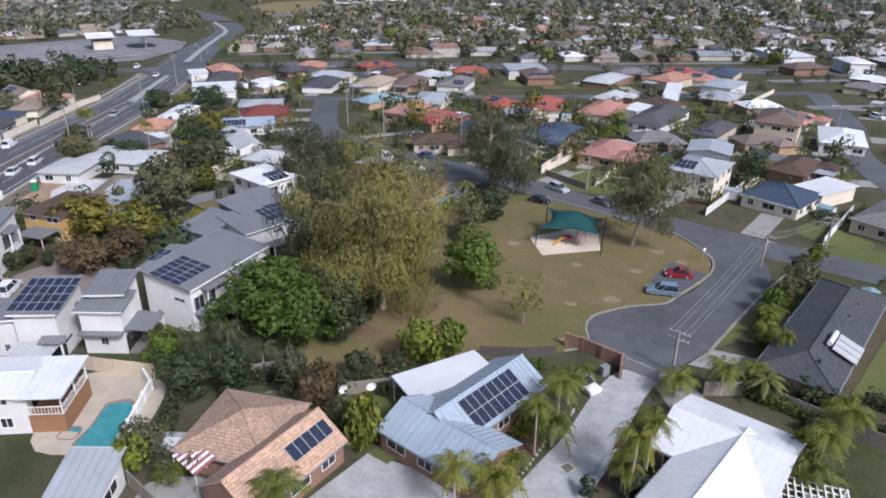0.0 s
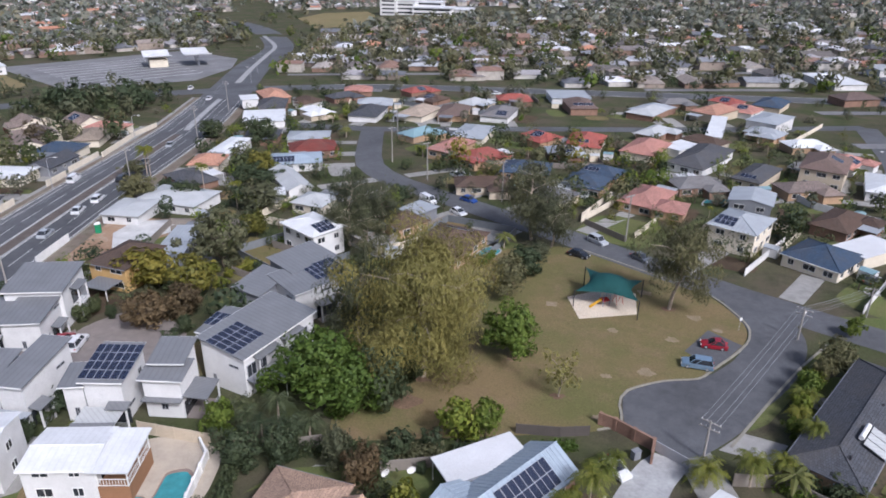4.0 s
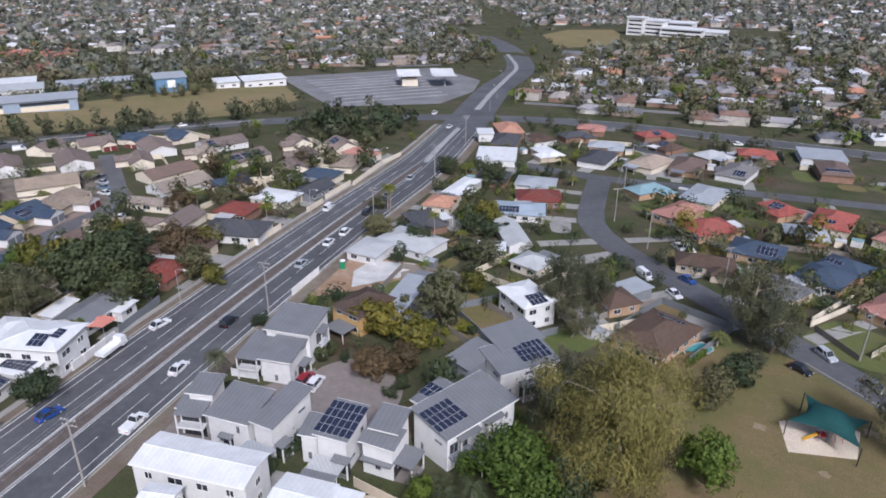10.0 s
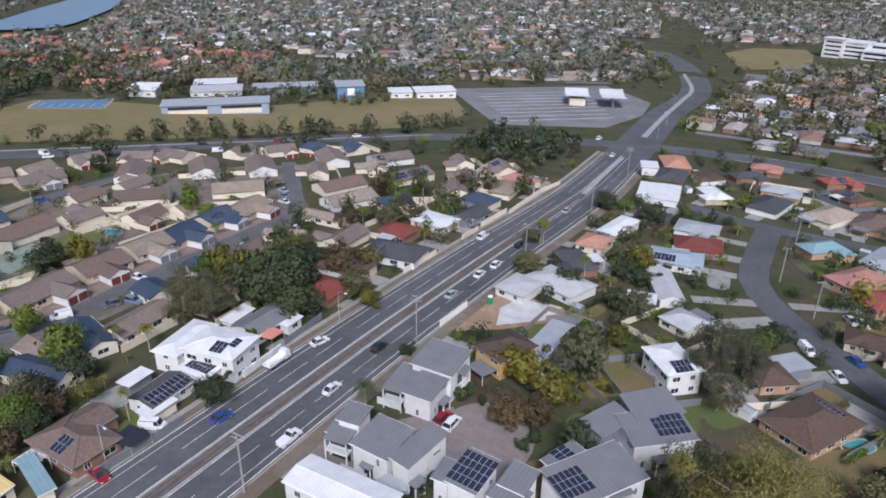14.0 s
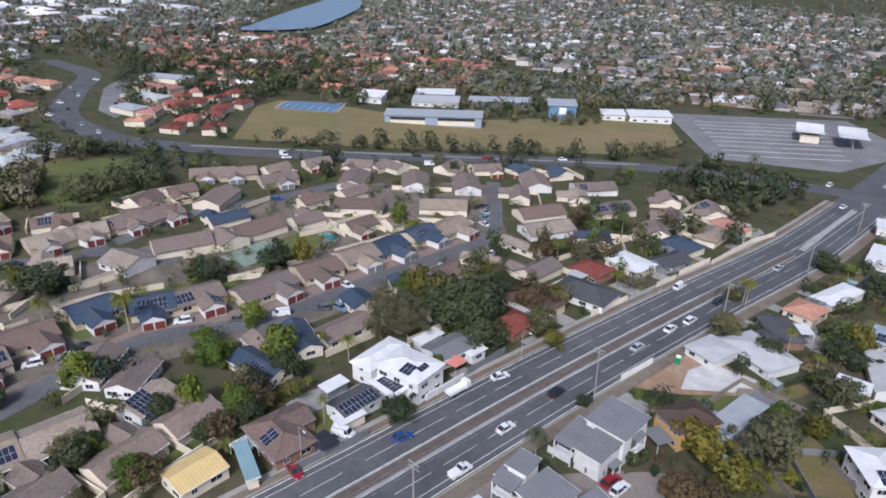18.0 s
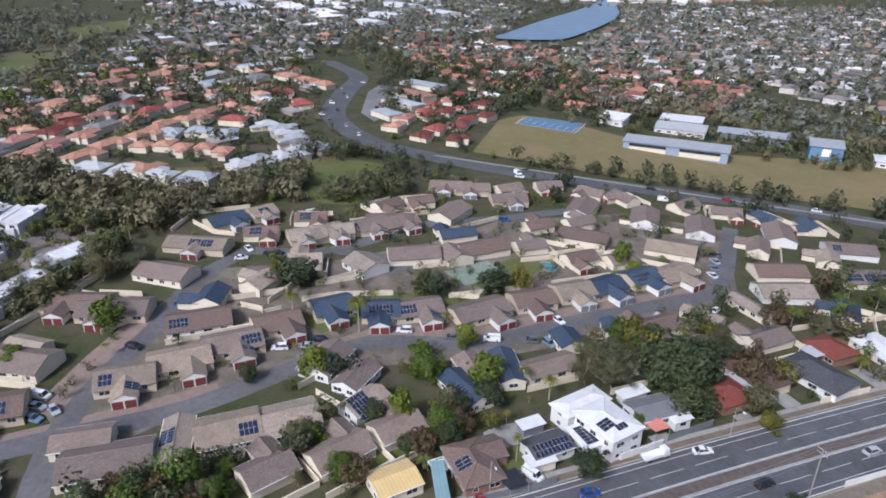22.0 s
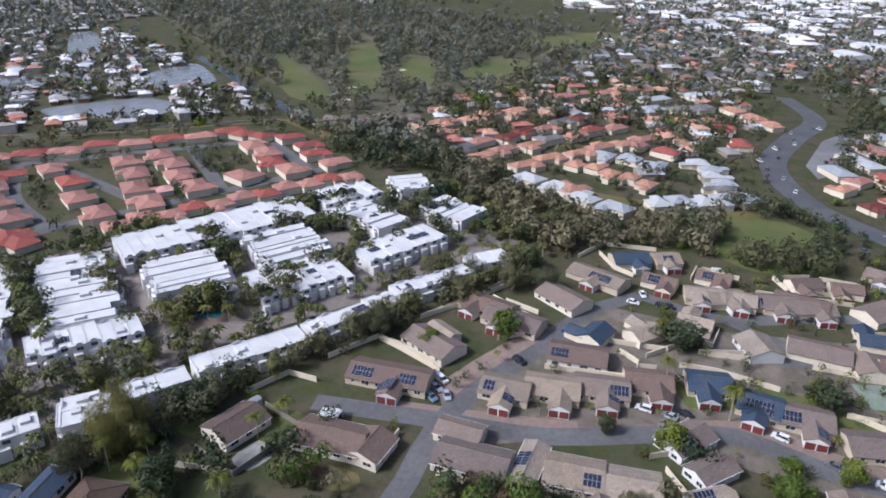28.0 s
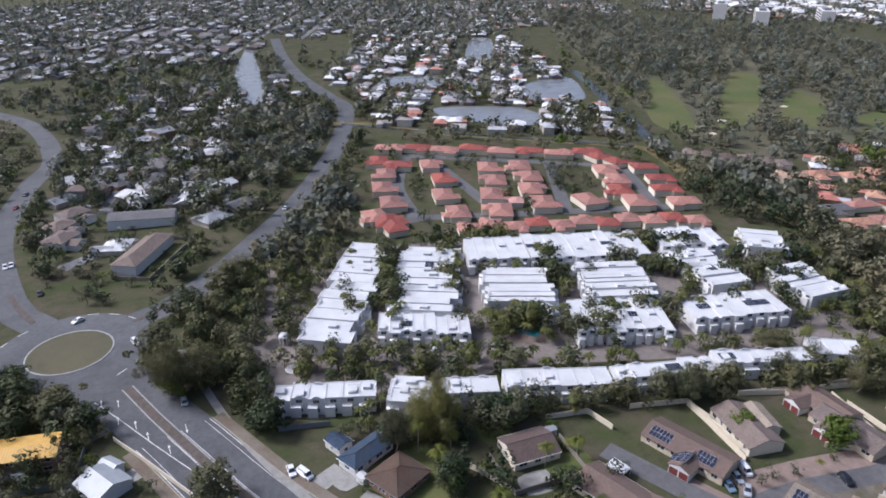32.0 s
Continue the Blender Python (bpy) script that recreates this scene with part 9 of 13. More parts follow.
for x, y, a in ((-54, -318, 40), (-57, -334, 30), (-66, -347, 20)):
    house('unit with weathered taupe tile hip roof', x, y, [('hip', 0, 0, 14, 11, a, 4.4, 6.2, dict(windows='fr')), ('gable', -4, 6, 7, 8, a + 90, 3.0, 4.4, dict(windows='f'))], 'paint_white', 'tile_taupe')
house('low house with flat grey metal roof behind the yellow house', -60.4, 120.0, [('skillion', 0.0, 0.0, 5.9, 19.0, 4, 2.7, 2.8, dict(windows='fr'))], 'paint_grey', 'sheet_light')
house('single-storey villa with dusky tile roof beside a lawn', -114.2, -92.3, [('gable', 0.0, 0.0, 13.7, 11.1, 162, 2.6, 4.7, dict(windows='fl'))], 'paint_cream', 'tile_dusk')
house('long single-storey villa with dusky tile roof', -118.8, -67.6, [('gable', 0.0, 0.0, 18.0, 11.5, 93, 2.6, 4.8, dict(windows='fr'))], 'paint_cream', 'tile_dusk')

# ---- park ----
def shade_sail(x, y, rot):
    """A four-post green shade sail, high at two corners and low at two, with its back sail."""
    e = thing("shade_sail", x, y, rot, "dark green fabric shade sail on black posts over the playground", "shade sail")
    pts = [(-5.2, -3.8, 3.1), (5.4, -4.4, 3.6), (5.0, 4.4, 3.2), (-5.0, 4.2, 3.9)]
    mb = MB()
    n = 12
    g = [[None] * (n + 1) for _ in range(n + 1)]
    for i in range(n + 1):
        for j in range(n + 1):
            u, v = i / n, j / n
            p = Vector(pts[0]).lerp(Vector(pts[1]), u).lerp(Vector(pts[3]).lerp(Vector(pts[2]), u), v)
            c = Vector((0, 0, 4.6))
            pull = (4 * u * (1 - u)) * (4 * v * (1 - v))
            edge = 0.30 * (4 * u * (1 - u) * (1 - 4 * v * (1 - v)) + 4 * v * (1 - v) * (1 - 4 * u * (1 - u)))
            p = p.lerp(Vector((0, 0, p.z)), edge) + Vector((0, 0, 1.7 * pull ** 1.15))
            g[i][j] = p
    for i in range(n):
        for j in range(n):
            mb.face([g[i][j], g[i + 1][j], g[i + 1][j + 1], g[i][j + 1]])
    part("canopy", weld(mb.mesh("canopy", "sail_green")), None, e)
    for px, py, pz in pts:
        q = MB()
        q.tube((px * 1.02, py * 1.02, -0.3), (px * 1.02, py * 1.02, pz + 0.15), 0.09, k=8)
        part("post", q, "paint_dark", e)


shade_sail(21.8, 107.5, -18)


def climbing_frame(x, y, rot):
    e = thing("climbing_frame", x, y, rot, "red, yellow and blue playground climbing frame on sand", "playground")
    for dx, dy in ((-0.6, -0.6), (0.6, -0.6), (0.6, 0.6), (-0.6, 0.6)):
        q = MB()
        q.tube((dx, dy, -0.2), (dx, dy, 2.4), 0.05, k=6)
        part("post", q, "paint_blue", e)
    q = MB()
    q.box(-0.7, -0.7, 1.1, 0.7, 0.7, 1.2)
    part("platform", q, "paint_red", e)
    q = MB()
    for s in (0.0, 0.25, 0.5, 0.75):
        a, b = Vector((-0.7, 0, 1.2)).lerp(Vector((-3.0, -0.4, 0.25)), s), Vector((-0.7, 0, 1.2)).lerp(Vector((-3.0, -0.4, 0.25)), s + 0.25)
        q.solid([(a.x, a.y - 0.3, a.z), (b.x, b.y - 0.3, b.z), (b.x, b.y + 0.3, b.z), (a.x, a.y + 0.3, a.z)], [(a.x, a.y - 0.3, a.z + 0.05), (b.x, b.y - 0.3, b.z + 0.05), (b.x, b.y + 0.3, b.z + 0.05), (a.x, a.y + 0.3, a.z + 0.05)])
    part("slide", q, "paint_play_yellow", e)
    for dx in (2.0, 3.2):
        q = MB()
        q.tube((dx, -0.8, -0.1), (dx, 0, 2.2), 0.05, k=6)
        q.tube((dx, 0.8, -0.1), (dx, 0, 2.2), 0.05, k=6)
        part("swing_leg", q, "paint_red", e)
    q = MB()
    q.tube((2.0, 0, 2.2), (3.2, 0, 2.2), 0.05, k=6)
    part("swing_bar", q, "paint_red", e)


climbing_frame(21.0, 106.5, 20)
for sx, sy in ((41.5, 99.5), (53, 103)):
    q = thing("street_sign", sx, sy, 30, "small white street sign on a thin post", "sign")
    m1, m2 = MB(), MB()
    m1.tube((0, 0, -0.2), (0, 0, 2.4), 0.035, k=6)
    m2.box(-0.25, -0.06, 1.9, 0.25, -0.035, 2.4)
    part("post", m1, "paint_steel", q)
    part("plate", m2, "paint_trim_white", q)

# ---- pool and deck of the raised white house ----
area("pool_deck", rounded([(-40, 51), (-42, 64), (-36, 66.5), (-30, 63), (-29.5, 56), (-31, 51)], 3), "paving_cream", 0.05, "cream paved pool surround", "paving", grid=6)


def pool(x, y, rot, pts, label, rim="paver", z=0.06):
    e = thing("swimming_pool", x, y, rot, label, "pool", z=z)
    o = rounded(pts, 5)
    w, r = MB(), MB()
    w.face([(a, b, -0.02) for a, b in o])
    part("water", w, "pool_water", e)
    n = len(o)
    cx, cy = sum(p[0] for p in o) / n, sum(p[1] for p in o) / n
    big = [(cx + (a - cx) * 1.12, cy + (b - cy) * 1.12) for a, b in o]
    for i in range(n):
        j = (i + 1) % n
        r.solid([(*o[i], -0.1), (*big[i], -0.1), (*big[j], -0.1), (*o[j], -0.1)], [(*o[i], 0.06), (*big[i], 0.06), (*big[j], 0.06), (*o[j], 0.06)])
    part("coping", weld(r.mesh("coping", rim)), None, e)


pool(-33.4, 55.3, 0, pts=[(-1.7, 3.4), (0.3, 4.1), (1.4, 3.1), (1.9, 0.5), (1.8, -3.7), (-1.2, -3.7), (-2.2, -2.6), (-1.6, -0.1), (-1.7, 1.9)], label="kidney-shaped turquoise swimming pool with brick coping", z=0.17)
pool(-36.8, 54.2, 0, [(-0.9, -0.9), (0.9, -0.9), (0.9, 0.9), (-0.9, 0.9)], "small round spa pool with brick coping")
for g in ([(-25.8, 56.6), (-22.1, 61.1), (-16.2, 62.1), (-5.0, 62.7), (-5.4, 59.5), (-10.6, 57.9), (-20.8, 60.2)], [(37.3, 74.6), (43.2, 81.3), (57.9, 96), (55.5, 97), (45.6, 87.6), (33.9, 72.6)], [(57.0, 75.8), (45.6, 63.1), (45.4, 61.0), (52.4, 67.9)], [(2, 60), (-4, 56), (-7, 52), (-5, 50.5), (-1, 55), (3, 58)]):
    area("lawn", g, "grass_green", 0.045, "green lawn strip beside a house", "lawn", grid=8)


def hedge(a, b, leaf="leaf_dark", high=1.7, wide=0.8):
    g = np.random.default_rng(int(abs(a[0] * 10 + b[1])))
    L = math.dist(a, b)
    n = int(L * 110)
    c = np.stack([g.uniform(-L / 2, L / 2, n), g.uniform(-wide, wide, n), g.uniform(0.1, high, n) * (0.8 + 0.2 * np.sin(np.linspace(0, 9, n)))], 1)
    e = new("hedge", leaf_mesh("hedge", leaf, c, g.uniform(0.14, 0.32, n), g))
    mx, my = (a[0] + b[0]) / 2, (a[1] + b[1]) / 2
    e.matrix_basis = pose(mx, my, terrain(mx, my), 0, 0, math.degrees(math.atan2(b[1] - a[1], b[0] - a[0])))
    return tagged(e, "dense dark green garden hedge beside a fence", "hedge")


for a, b, leaf, hh in (((36.3, 63.4), (41.8, 60.4), "leaf_dark", 1.8), ((42.2, 59.4), (45.5, 54.6), "leaf_dark", 2.0), ((46.5, 62), (52, 56), "leaf_dark", 2.0), ((-22, 63.6), (-13, 64.4), "leaf_dark", 2.2), ((-12, 64.2), (-4, 64.6), "leaf_olive", 1.9), ((-3, 65.2), (5, 66.5), "leaf_dark", 1.6), ((6, 66.6), (12, 67.6), "leaf_green", 1.3), ((-28, 60.5), (-27, 52.5), "leaf_dark", 2.4), ((7.6, 54.5), (11, 59.6), "leaf_palm", 1.6)):
    hedge(a, b, leaf, hh)
for px, py, w, d, a in ((57.5, 166.5, 9, 4.5, 55), (0.8, 127.5, 6, 3.5, 60), (25, 201.5, 9, 4, -40), (-160, -136, 6, 4, 30), (-196, 94, 7, 5, 20), (-62, 172, 6, 3.5, 10)):
    pool(px, py, a, [(-w / 2, -d / 2), (w / 2, -d / 2), (w / 2, d / 2), (-w / 2, d / 2)], "rectangular turquoise swimming pool with pale coping", "concrete_pale")


def balustrade(x, y, rot, L, z, label):
    e = thing("balustrade", x, y, rot, label, "railing", z=z)
    for zz in (0.15, 1.0):
        q = MB()
        q.box(0, -0.03, zz, L, 0.03, zz + 0.07)
        part("rail", q, "paint_trim_white", e)
    for i in range(int(L / 0.9) + 1):
        q = MB()
        q.box(i * 0.9 - 0.04, -0.04, 0, i * 0.9 + 0.04, 0.04, 1.05)
        part("post", q, "paint_trim_white", e)


# ---- white patio roof ----
e = thing("patio_cover", 0.4, 61.2, 30, "flat white insulated patio roof on slim posts", "patio cover")
q = MB()
q.box(-5.2, -2.4, 3.05, 5.2, 2.4, 3.25)
part("roof", q, "membrane_white", e)
q = MB()
for y0 in (-2.46, 2.40):
    q.box(-5.25, y0, 2.95, 5.25, y0 + 0.06, 3.22)
part("fascia", q, "paint_grey", e)
for dx in (-5, 0, 5):
    for dy in (-2.2, 2.2):
        q = MB()
        q.box(dx - 0.05, dy - 0.05, -0.4, dx + 0.05, dy + 0.05, 3.05)
        part("post", q, "paint_trim_white", e)

# ---- small things on roofs and in yards ----
def dish(x, y, z, rot):
    e = thing("satellite_dish", x, y, rot, "pale grey round satellite dish on a bracket", "satellite dish", z=z)
    a, b = MB(), MB()
    k = 14
    for r0, r1, z0, z1 in ((0.0, 0.3, 0.0, 0.06), (0.3, 0.5, 0.06, 0.16)):
        for i in range(k):
            t0, t1 = i * math.tau / k, (i + 1) * math.tau / k
            a.face([(r0 * math.cos(t0), -z0, r0 * math.sin(t0)), (r1 * math.cos(t0), -z1, r1 * math.sin(t0)), (r1 * math.cos(t1), -z1, r1 * math.sin(t1)), (r0 * math.cos(t1), -z0, r0 * math.sin(t1))])
    part("reflector", weld(a.mesh("reflector", "paint_trim_white")), None, e)
    b.tube((0, 0.02, 0), (0, 0.1, -0.9), 0.03, k=6)
    part("mast", b, "paint_steel", e)


dish(-7.2, 58.2, 3.6, 20)
dish(-9.9, 56.8, 4.2, 40)


def water_heater(x, y, z, rot):
    e = thing("solar_water_heater", x, y, rot, "solar water heater with white tank and grey collectors", "water heater", z=z)
    t = MB()
    t.tube((-1.6, 1.25, 1.45), (1.6, 1.25, 1.45), 0.3, k=12)
    part("tank", t, "paint_trim_white", e)
    for dx in (-2.1, -0.65, 0.8):
        c = MB()
        c.solid([(dx, -1.9, 0.12), (dx + 1.3, -1.9, 0.12), (dx + 1.3, 0.8, 1.12), (dx, 0.8, 1.12)], [(dx, -1.9, 0.22), (dx + 1.3, -1.9, 0.22), (dx + 1.3, 0.8, 1.22), (dx, 0.8, 1.22)])
        part("collector", c, "sheet_pale", e)


water_heater(46.3, 67.6, 2.85, 50)


def awning(x, y, rot):
    e = thing("striped_awning", x, y, rot, "red and white striped awning over a patio", "awning", z=2.3)
    for i in range(10):
        q = MB()
        q.solid([(i * 0.38, 0, 0), (i * 0.38 + 0.38, 0, 0), (i * 0.38 + 0.38, 2.2, 0.5), (i * 0.38, 2.2, 0.5)], [(i * 0.38, 0, 0.04), (i * 0.38 + 0.38, 0, 0.04), (i * 0.38 + 0.38, 2.2, 0.54), (i * 0.38, 2.2, 0.54)])
        part("stripe", q, "paint_awning_red" if i % 2 else "paint_trim_white", e)
    for dx in (0.05, 3.7):
        q = MB()
        q.tube((dx, 0.05, -2.6), (dx, 0.05, 0), 0.04, k=6)
        part("post", q, "paint_trim_white", e)


awning(-24.2, 48.5, -40)


def portable_toilet(x, y, rot):
    e = thing("portable_toilet", x, y, rot, "green portable toilet on a building site", "toilet cabin")
    b, r, d = MB(), MB(), MB()
    b.box(-0.55, -0.55, 0, 0.55, 0.55, 2.1)
    part("cabin", b, "paint_bin_green", e)
    r.solid([(-0.6, -0.6, 2.1), (0.6, -0.6, 2.1), (0.6, 0.6, 2.1), (-0.6, 0.6, 2.1)], [(-0.35, -0.35, 2.35), (0.35, -0.35, 2.35), (0.35, 0.35, 2.35), (-0.35, 0.35, 2.35)])
    part("roof", r, "paint_trim_white", e)
    d.box(-0.38, -0.6, 0.1, 0.38, -0.55, 1.9)
    part("door", d, "paint_bin_green", e)


portable_toilet(-82.5, 131, 20)


def tipper_truck(x, y, rot):
    e = thing("truck", x, y, rot, "white tipper truck parked by the kerb", "truck", z=0.05)
    c, g, t, ch = MB(), MB(), MB(), MB()
    ch.box(-3.2, -0.45, 0.55, 3.0, 0.45, 0.8)
    part("chassis", ch, "paint_dark", e)
    c.solid([(1.5, -1.0, 0.5), (3.2, -1.0, 0.5), (3.2, 1.0, 0.5), (1.5, 1.0, 0.5)], [(1.6, -0.9, 2.3), (2.85, -0.9, 2.3), (2.85, 0.9, 2.3), (1.6, 0.9, 2.3)])
    part("cab", c, "car_white", e)
    g.solid([(2.98, -0.85, 1.4), (3.03, -0.85, 1.4), (3.03, 0.85, 1.4), (2.98, 0.85, 1.4)], [(2.85, -0.8, 2.15), (2.90, -0.8, 2.15), (2.90, 0.8, 2.15), (2.85, 0.8, 2.15)])
    part("windscreen", g, "glass", e)
    t.box(-3.3, -1.05, 0.85, 1.3, 1.05, 0.98)
    for a in ((-3.3, -1.05, 1.3, -0.97), (-3.3, 0.97, 1.3, 1.05), (-3.3, -0.97, -3.2, 0.97), (1.2, -0.97, 1.3, 0.97)):
        t.box(a[0], a[1], 0.98, a[2], a[3], 1.5)
    part("tray", t, "car_white", e)
    for dx in (-2.2, 2.3):
        for sy in (-1, 1):
            w = MB()
            w.tube((0, -0.14, 0), (0, 0.14, 0), 0.45, k=14)
            part("wheel", w, "tyre", e, m=pose(dx, sy * 0.85, 0.45))


tipper_truck(-101.6, 78.5, 97)
for x, y, cloth, label in ((-109.4, 82.8, "paint_pink", "pink-orange fabric shade sail beside a house"), (-99.9, 44.6, "sail_dark", "black shade cloth over a car space")):
    e = thing("shade_sail", x, y, 10, label, "shade sail")
    q = MB()
    q.solid([(-2.6, -2.2, 2.3), (2.6, -2.0, 2.8), (2.4, 2.4, 2.4), (-2.4, 2.2, 2.9)], [(-2.6, -2.2, 2.34), (2.6, -2.0, 2.84), (2.4, 2.4, 2.44), (-2.4, 2.2, 2.94)])
    part("canopy", q, cloth, e)
    for px, py in ((-2.6, -2.2), (2.6, -2.0), (2.4, 2.4), (-2.4, 2.2)):
        q = MB()
        q.tube((px, py, -0.3), (px, py, 2.9), 0.05, k=6)
        part("post", q, "paint_steel", e)


def pergola(x, y, rot, w, d):
    e = thing("pergola", x, y, rot, "white slatted timber pergola in a back yard", "pergola")
    for i in range(int(w / 0.6) + 1):
        q = MB()
        q.box(-w / 2 + i * 0.6, -d / 2, 2.5, -w / 2 + i * 0.6 + 0.12, d / 2, 2.65)
        part("slat", q, "paint_trim_white", e)
    for i in range(int(d / 0.8) + 1):
        q = MB()
        q.box(-w / 2 - 0.1, -d / 2 + i * 0.8, 2.4, w / 2 + 0.2, -d / 2 + i * 0.8 + 0.1, 2.5)
        part("beam", q, "paint_trim_white", e)
    for sx in (-1, 1):
        for sy in (-1, 1):
            q = MB()
            q.box(sx * w / 2 - 0.06, sy * d / 2 - 0.06, -0.3, sx * w / 2 + 0.06, sy * d / 2 + 0.06, 2.4)
            part("post", q, "paint_trim_white", e)


pergola(31.5, 44.5, -20, 6, 4)
pergola(-107.2, 31.6, 10, 4, 3.6)

# ---- poles and cables ----
POLES = [(26.9, 67.0), (49.9, 97.3), (64.6, 106.0)]
for (px, py), r in zip(POLES, (-40, -40, -20)):
    power_pole(px, py, r, 5.7)
wires(POLES[0], POLES[1], -40, -40, 5.4, 0.4)
wires(POLES[1], POLES[2], -40, -20, 5.4, 0.4)
ROADP = [(-71.5, -10), (-76.5, 50), (-84.6, 104), (-89.5, 160), (-94.8, 215), (-104.5, 270)]
for px, py in ROADP:
    power_pole(px, py, 8, 12.0)
for a, b in zip(ROADP, ROADP[1:]):
    wires(a, b, 8, 8, 11.7, 1.0)
STREETP = [(-31, 232), (-28, 196), (-16, 178), (4, 161), (30, 137)]
for px, py in STREETP:
    power_pole(px, py, 40, 10.5, 1)
for a, b in zip(STREETP, STREETP[1:]):
    wires(a, b, 40, 40, 10.0, 0.7)
for lx, ly, lr in ((-104.4, 99.6, 0), (-100, 40, 0), (-110.5, 160, 0), (-116, 215, 0), (-92, -20, 0), (-76, -80, 0), (100, 130, 180), (84, 86, 100), (110, 190, 180), (-120, 345, 250), (-128, 380, 250), (-145, 440, 250)):
    street_lamp(lx, ly, lr)

# ---- school, service station and the buildings past the junction ----
def long_building(label, x, y, rot, w, d, h, wall, roof, band=None, rise=0.8, cat="school building"):
    e = thing("school_building", x, y, rot, label, cat)
    b = MB()
    b.box(-w / 2, -d / 2, -1, w / 2, d / 2, h)
    wl = part("wall", b, wall, e)
    part("roof", roof_mesh("skillion", w + 1.4, d + 1.4, h + 0.1, h + 0.1 + rise, roof)[0], None, e)
    if band:
        for i, (u0, u1) in enumerate(((0.06, 0.42), (0.55, 0.93))):
            q = MB()
            q.box(-w / 2 + w * u0, -d / 2 - 0.12, 0.3, -w / 2 + w * u1, -d / 2 + 0.02, h * 0.5)
            part("panel", q, band, wl, "cream coloured wall panel")
            q = MB()
            q.box(-w / 2 + w * u0, -d / 2 - 0.08, h * 0.58, -w / 2 + w * u1, -d / 2 + 0.02, h * 0.85)
            part("window", q, "glass", wl)
    n = int(w / 6)
    if not band:
        for i in range(n):
            part("window", shared("win", window_mesh, 2.4, 1.2), None, wl, m=pose(-w / 2 + (i + 0.5) * w / n, -d / 2 - 0.01, 1.2))
    return e


long_building("long pale blue school hall with cream panels", -327, 229, 50, 56, 13, 5.4, "paint_bluegrey", "sheet_light", "paint_fence_cream")
long_building("low grey school block with metal roof", -352, 300, 50, 40, 12, 4.5, "paint_grey", "sheet_light")
long_building("white-roofed school hall beside a field", -372, 262, 50, 30, 16, 3.6, "paint_white", "sheet_pale")
long_building("white-roofed school block among trees", -395, 278, 50, 26, 14, 3.8, "paint_white", "sheet_white")
long_building("school block with white butterfly roof", -396, 228, 40, 16, 12, 4.2, "paint_white", "sheet_white", rise=2.2)
long_building("large blue sports hall with grey roof", -312, 318, 50, 17, 16, 8.5, "paint_blue", "sheet_light")
q = MB()
q.box(-2.2, -8.3, 3.2, 2.2, -8.05, 7.4)
part("emblem", q, "paint_trim_white", bpy.data.objects["school_building.005"], "white emblem on the wall")
long_building("white building with broad white roofs and a play yard", -278, 362, 50, 26, 14, 4.5, "paint_white", "sheet_white", cat="building")
long_building("white wing with broad flat roof", -293, 345, 50, 14, 12, 3.8, "paint_white", "sheet_white", cat="building")


def canopy_station(x, y, rot):
    e = thing("service_station", x, y, rot, "service station with swept white canopy roofs", "service station")
    for nm, cx, cy, w, d, z, tip in (("canopy", 0, -10, 26, 15, 6.2, 1.5), ("shop_roof", 4, 12, 24, 15, 5.2, 1.8)):
        mb = MB()
        n = 8
        rows = []
        for i in range(n + 1):
            u = i / n - 0.5
            rows.append((cx + u * w, z + tip * (2 * u) ** 2))
        for (x0, z0), (x1, z1) in zip(rows, rows[1:]):
            mb.solid([(x0, cy - d / 2, z0), (x1, cy - d / 2, z1), (x1, cy + d / 2, z1), (x0, cy + d / 2, z0)], [(x0, cy - d / 2, z0 + 0.4), (x1, cy - d / 2, z1 + 0.4), (x1, cy + d / 2, z1 + 0.4), (x0, cy + d / 2, z0 + 0.4)])
        part(nm, weld(mb.mesh(nm, "membrane_white")), None, e)
    q = MB()
    q.box(-5, 7, -1, 13, 17, 5.0)
    part("wall", q, "paint_cream", e)
    for dx in (-8, 0, 8):
        q = MB()
        q.tube((dx, -10, -0.5), (dx, -10, 6.3), 0.25, k=8)
        part("column", q, "paint_steel", e)


canopy_station(-186, 412, 120)
for i in range(9):
    a, b = Vector((-200 - 8 * i, 330 + 7.5 * i)), Vector((-160 - 7 * i, 382 + 9 * i))
    strip("bay_line", [(a.x, a.y), (b.x, b.y)], 0.9, "line_paint", 0.14, label="white parking bay line", category="road marking")


def campus(x, y, rot):
    e = thing("hospital_building", x, y, rot, "large stepped white modern building", "building")
    for i, (dx, dy, w, d, h) in enumerate(((-16, 0, 36, 24, 14), (-26, -13, 18, 12, 17), (22, -6, 44, 20, 8), (12, 14, 34, 16, 12), (52, 6, 22, 24, 6))):
        b = MB()
        b.box(dx - w / 2, dy - d / 2, -2, dx + w / 2, dy + d / 2, h)
        wl = part("wall", b, "paint_white", e)
        r = MB()
        r.box(dx - w / 2 - 1, dy - d / 2 - 1, h, dx + w / 2 + 1, dy + d / 2 + 1, h + 0.9)
        part("roof", r, "membrane_white", e)
        for k in range(int(h / 4)):
            g = MB()
            g.box(dx - w / 2 + 2, dy - d / 2 - 0.15, 1.6 + 4 * k, dx + w / 2 - 2, dy - d / 2 + 0.05, 3.2 + 4 * k)
            part("window_band", g, "glass", wl)


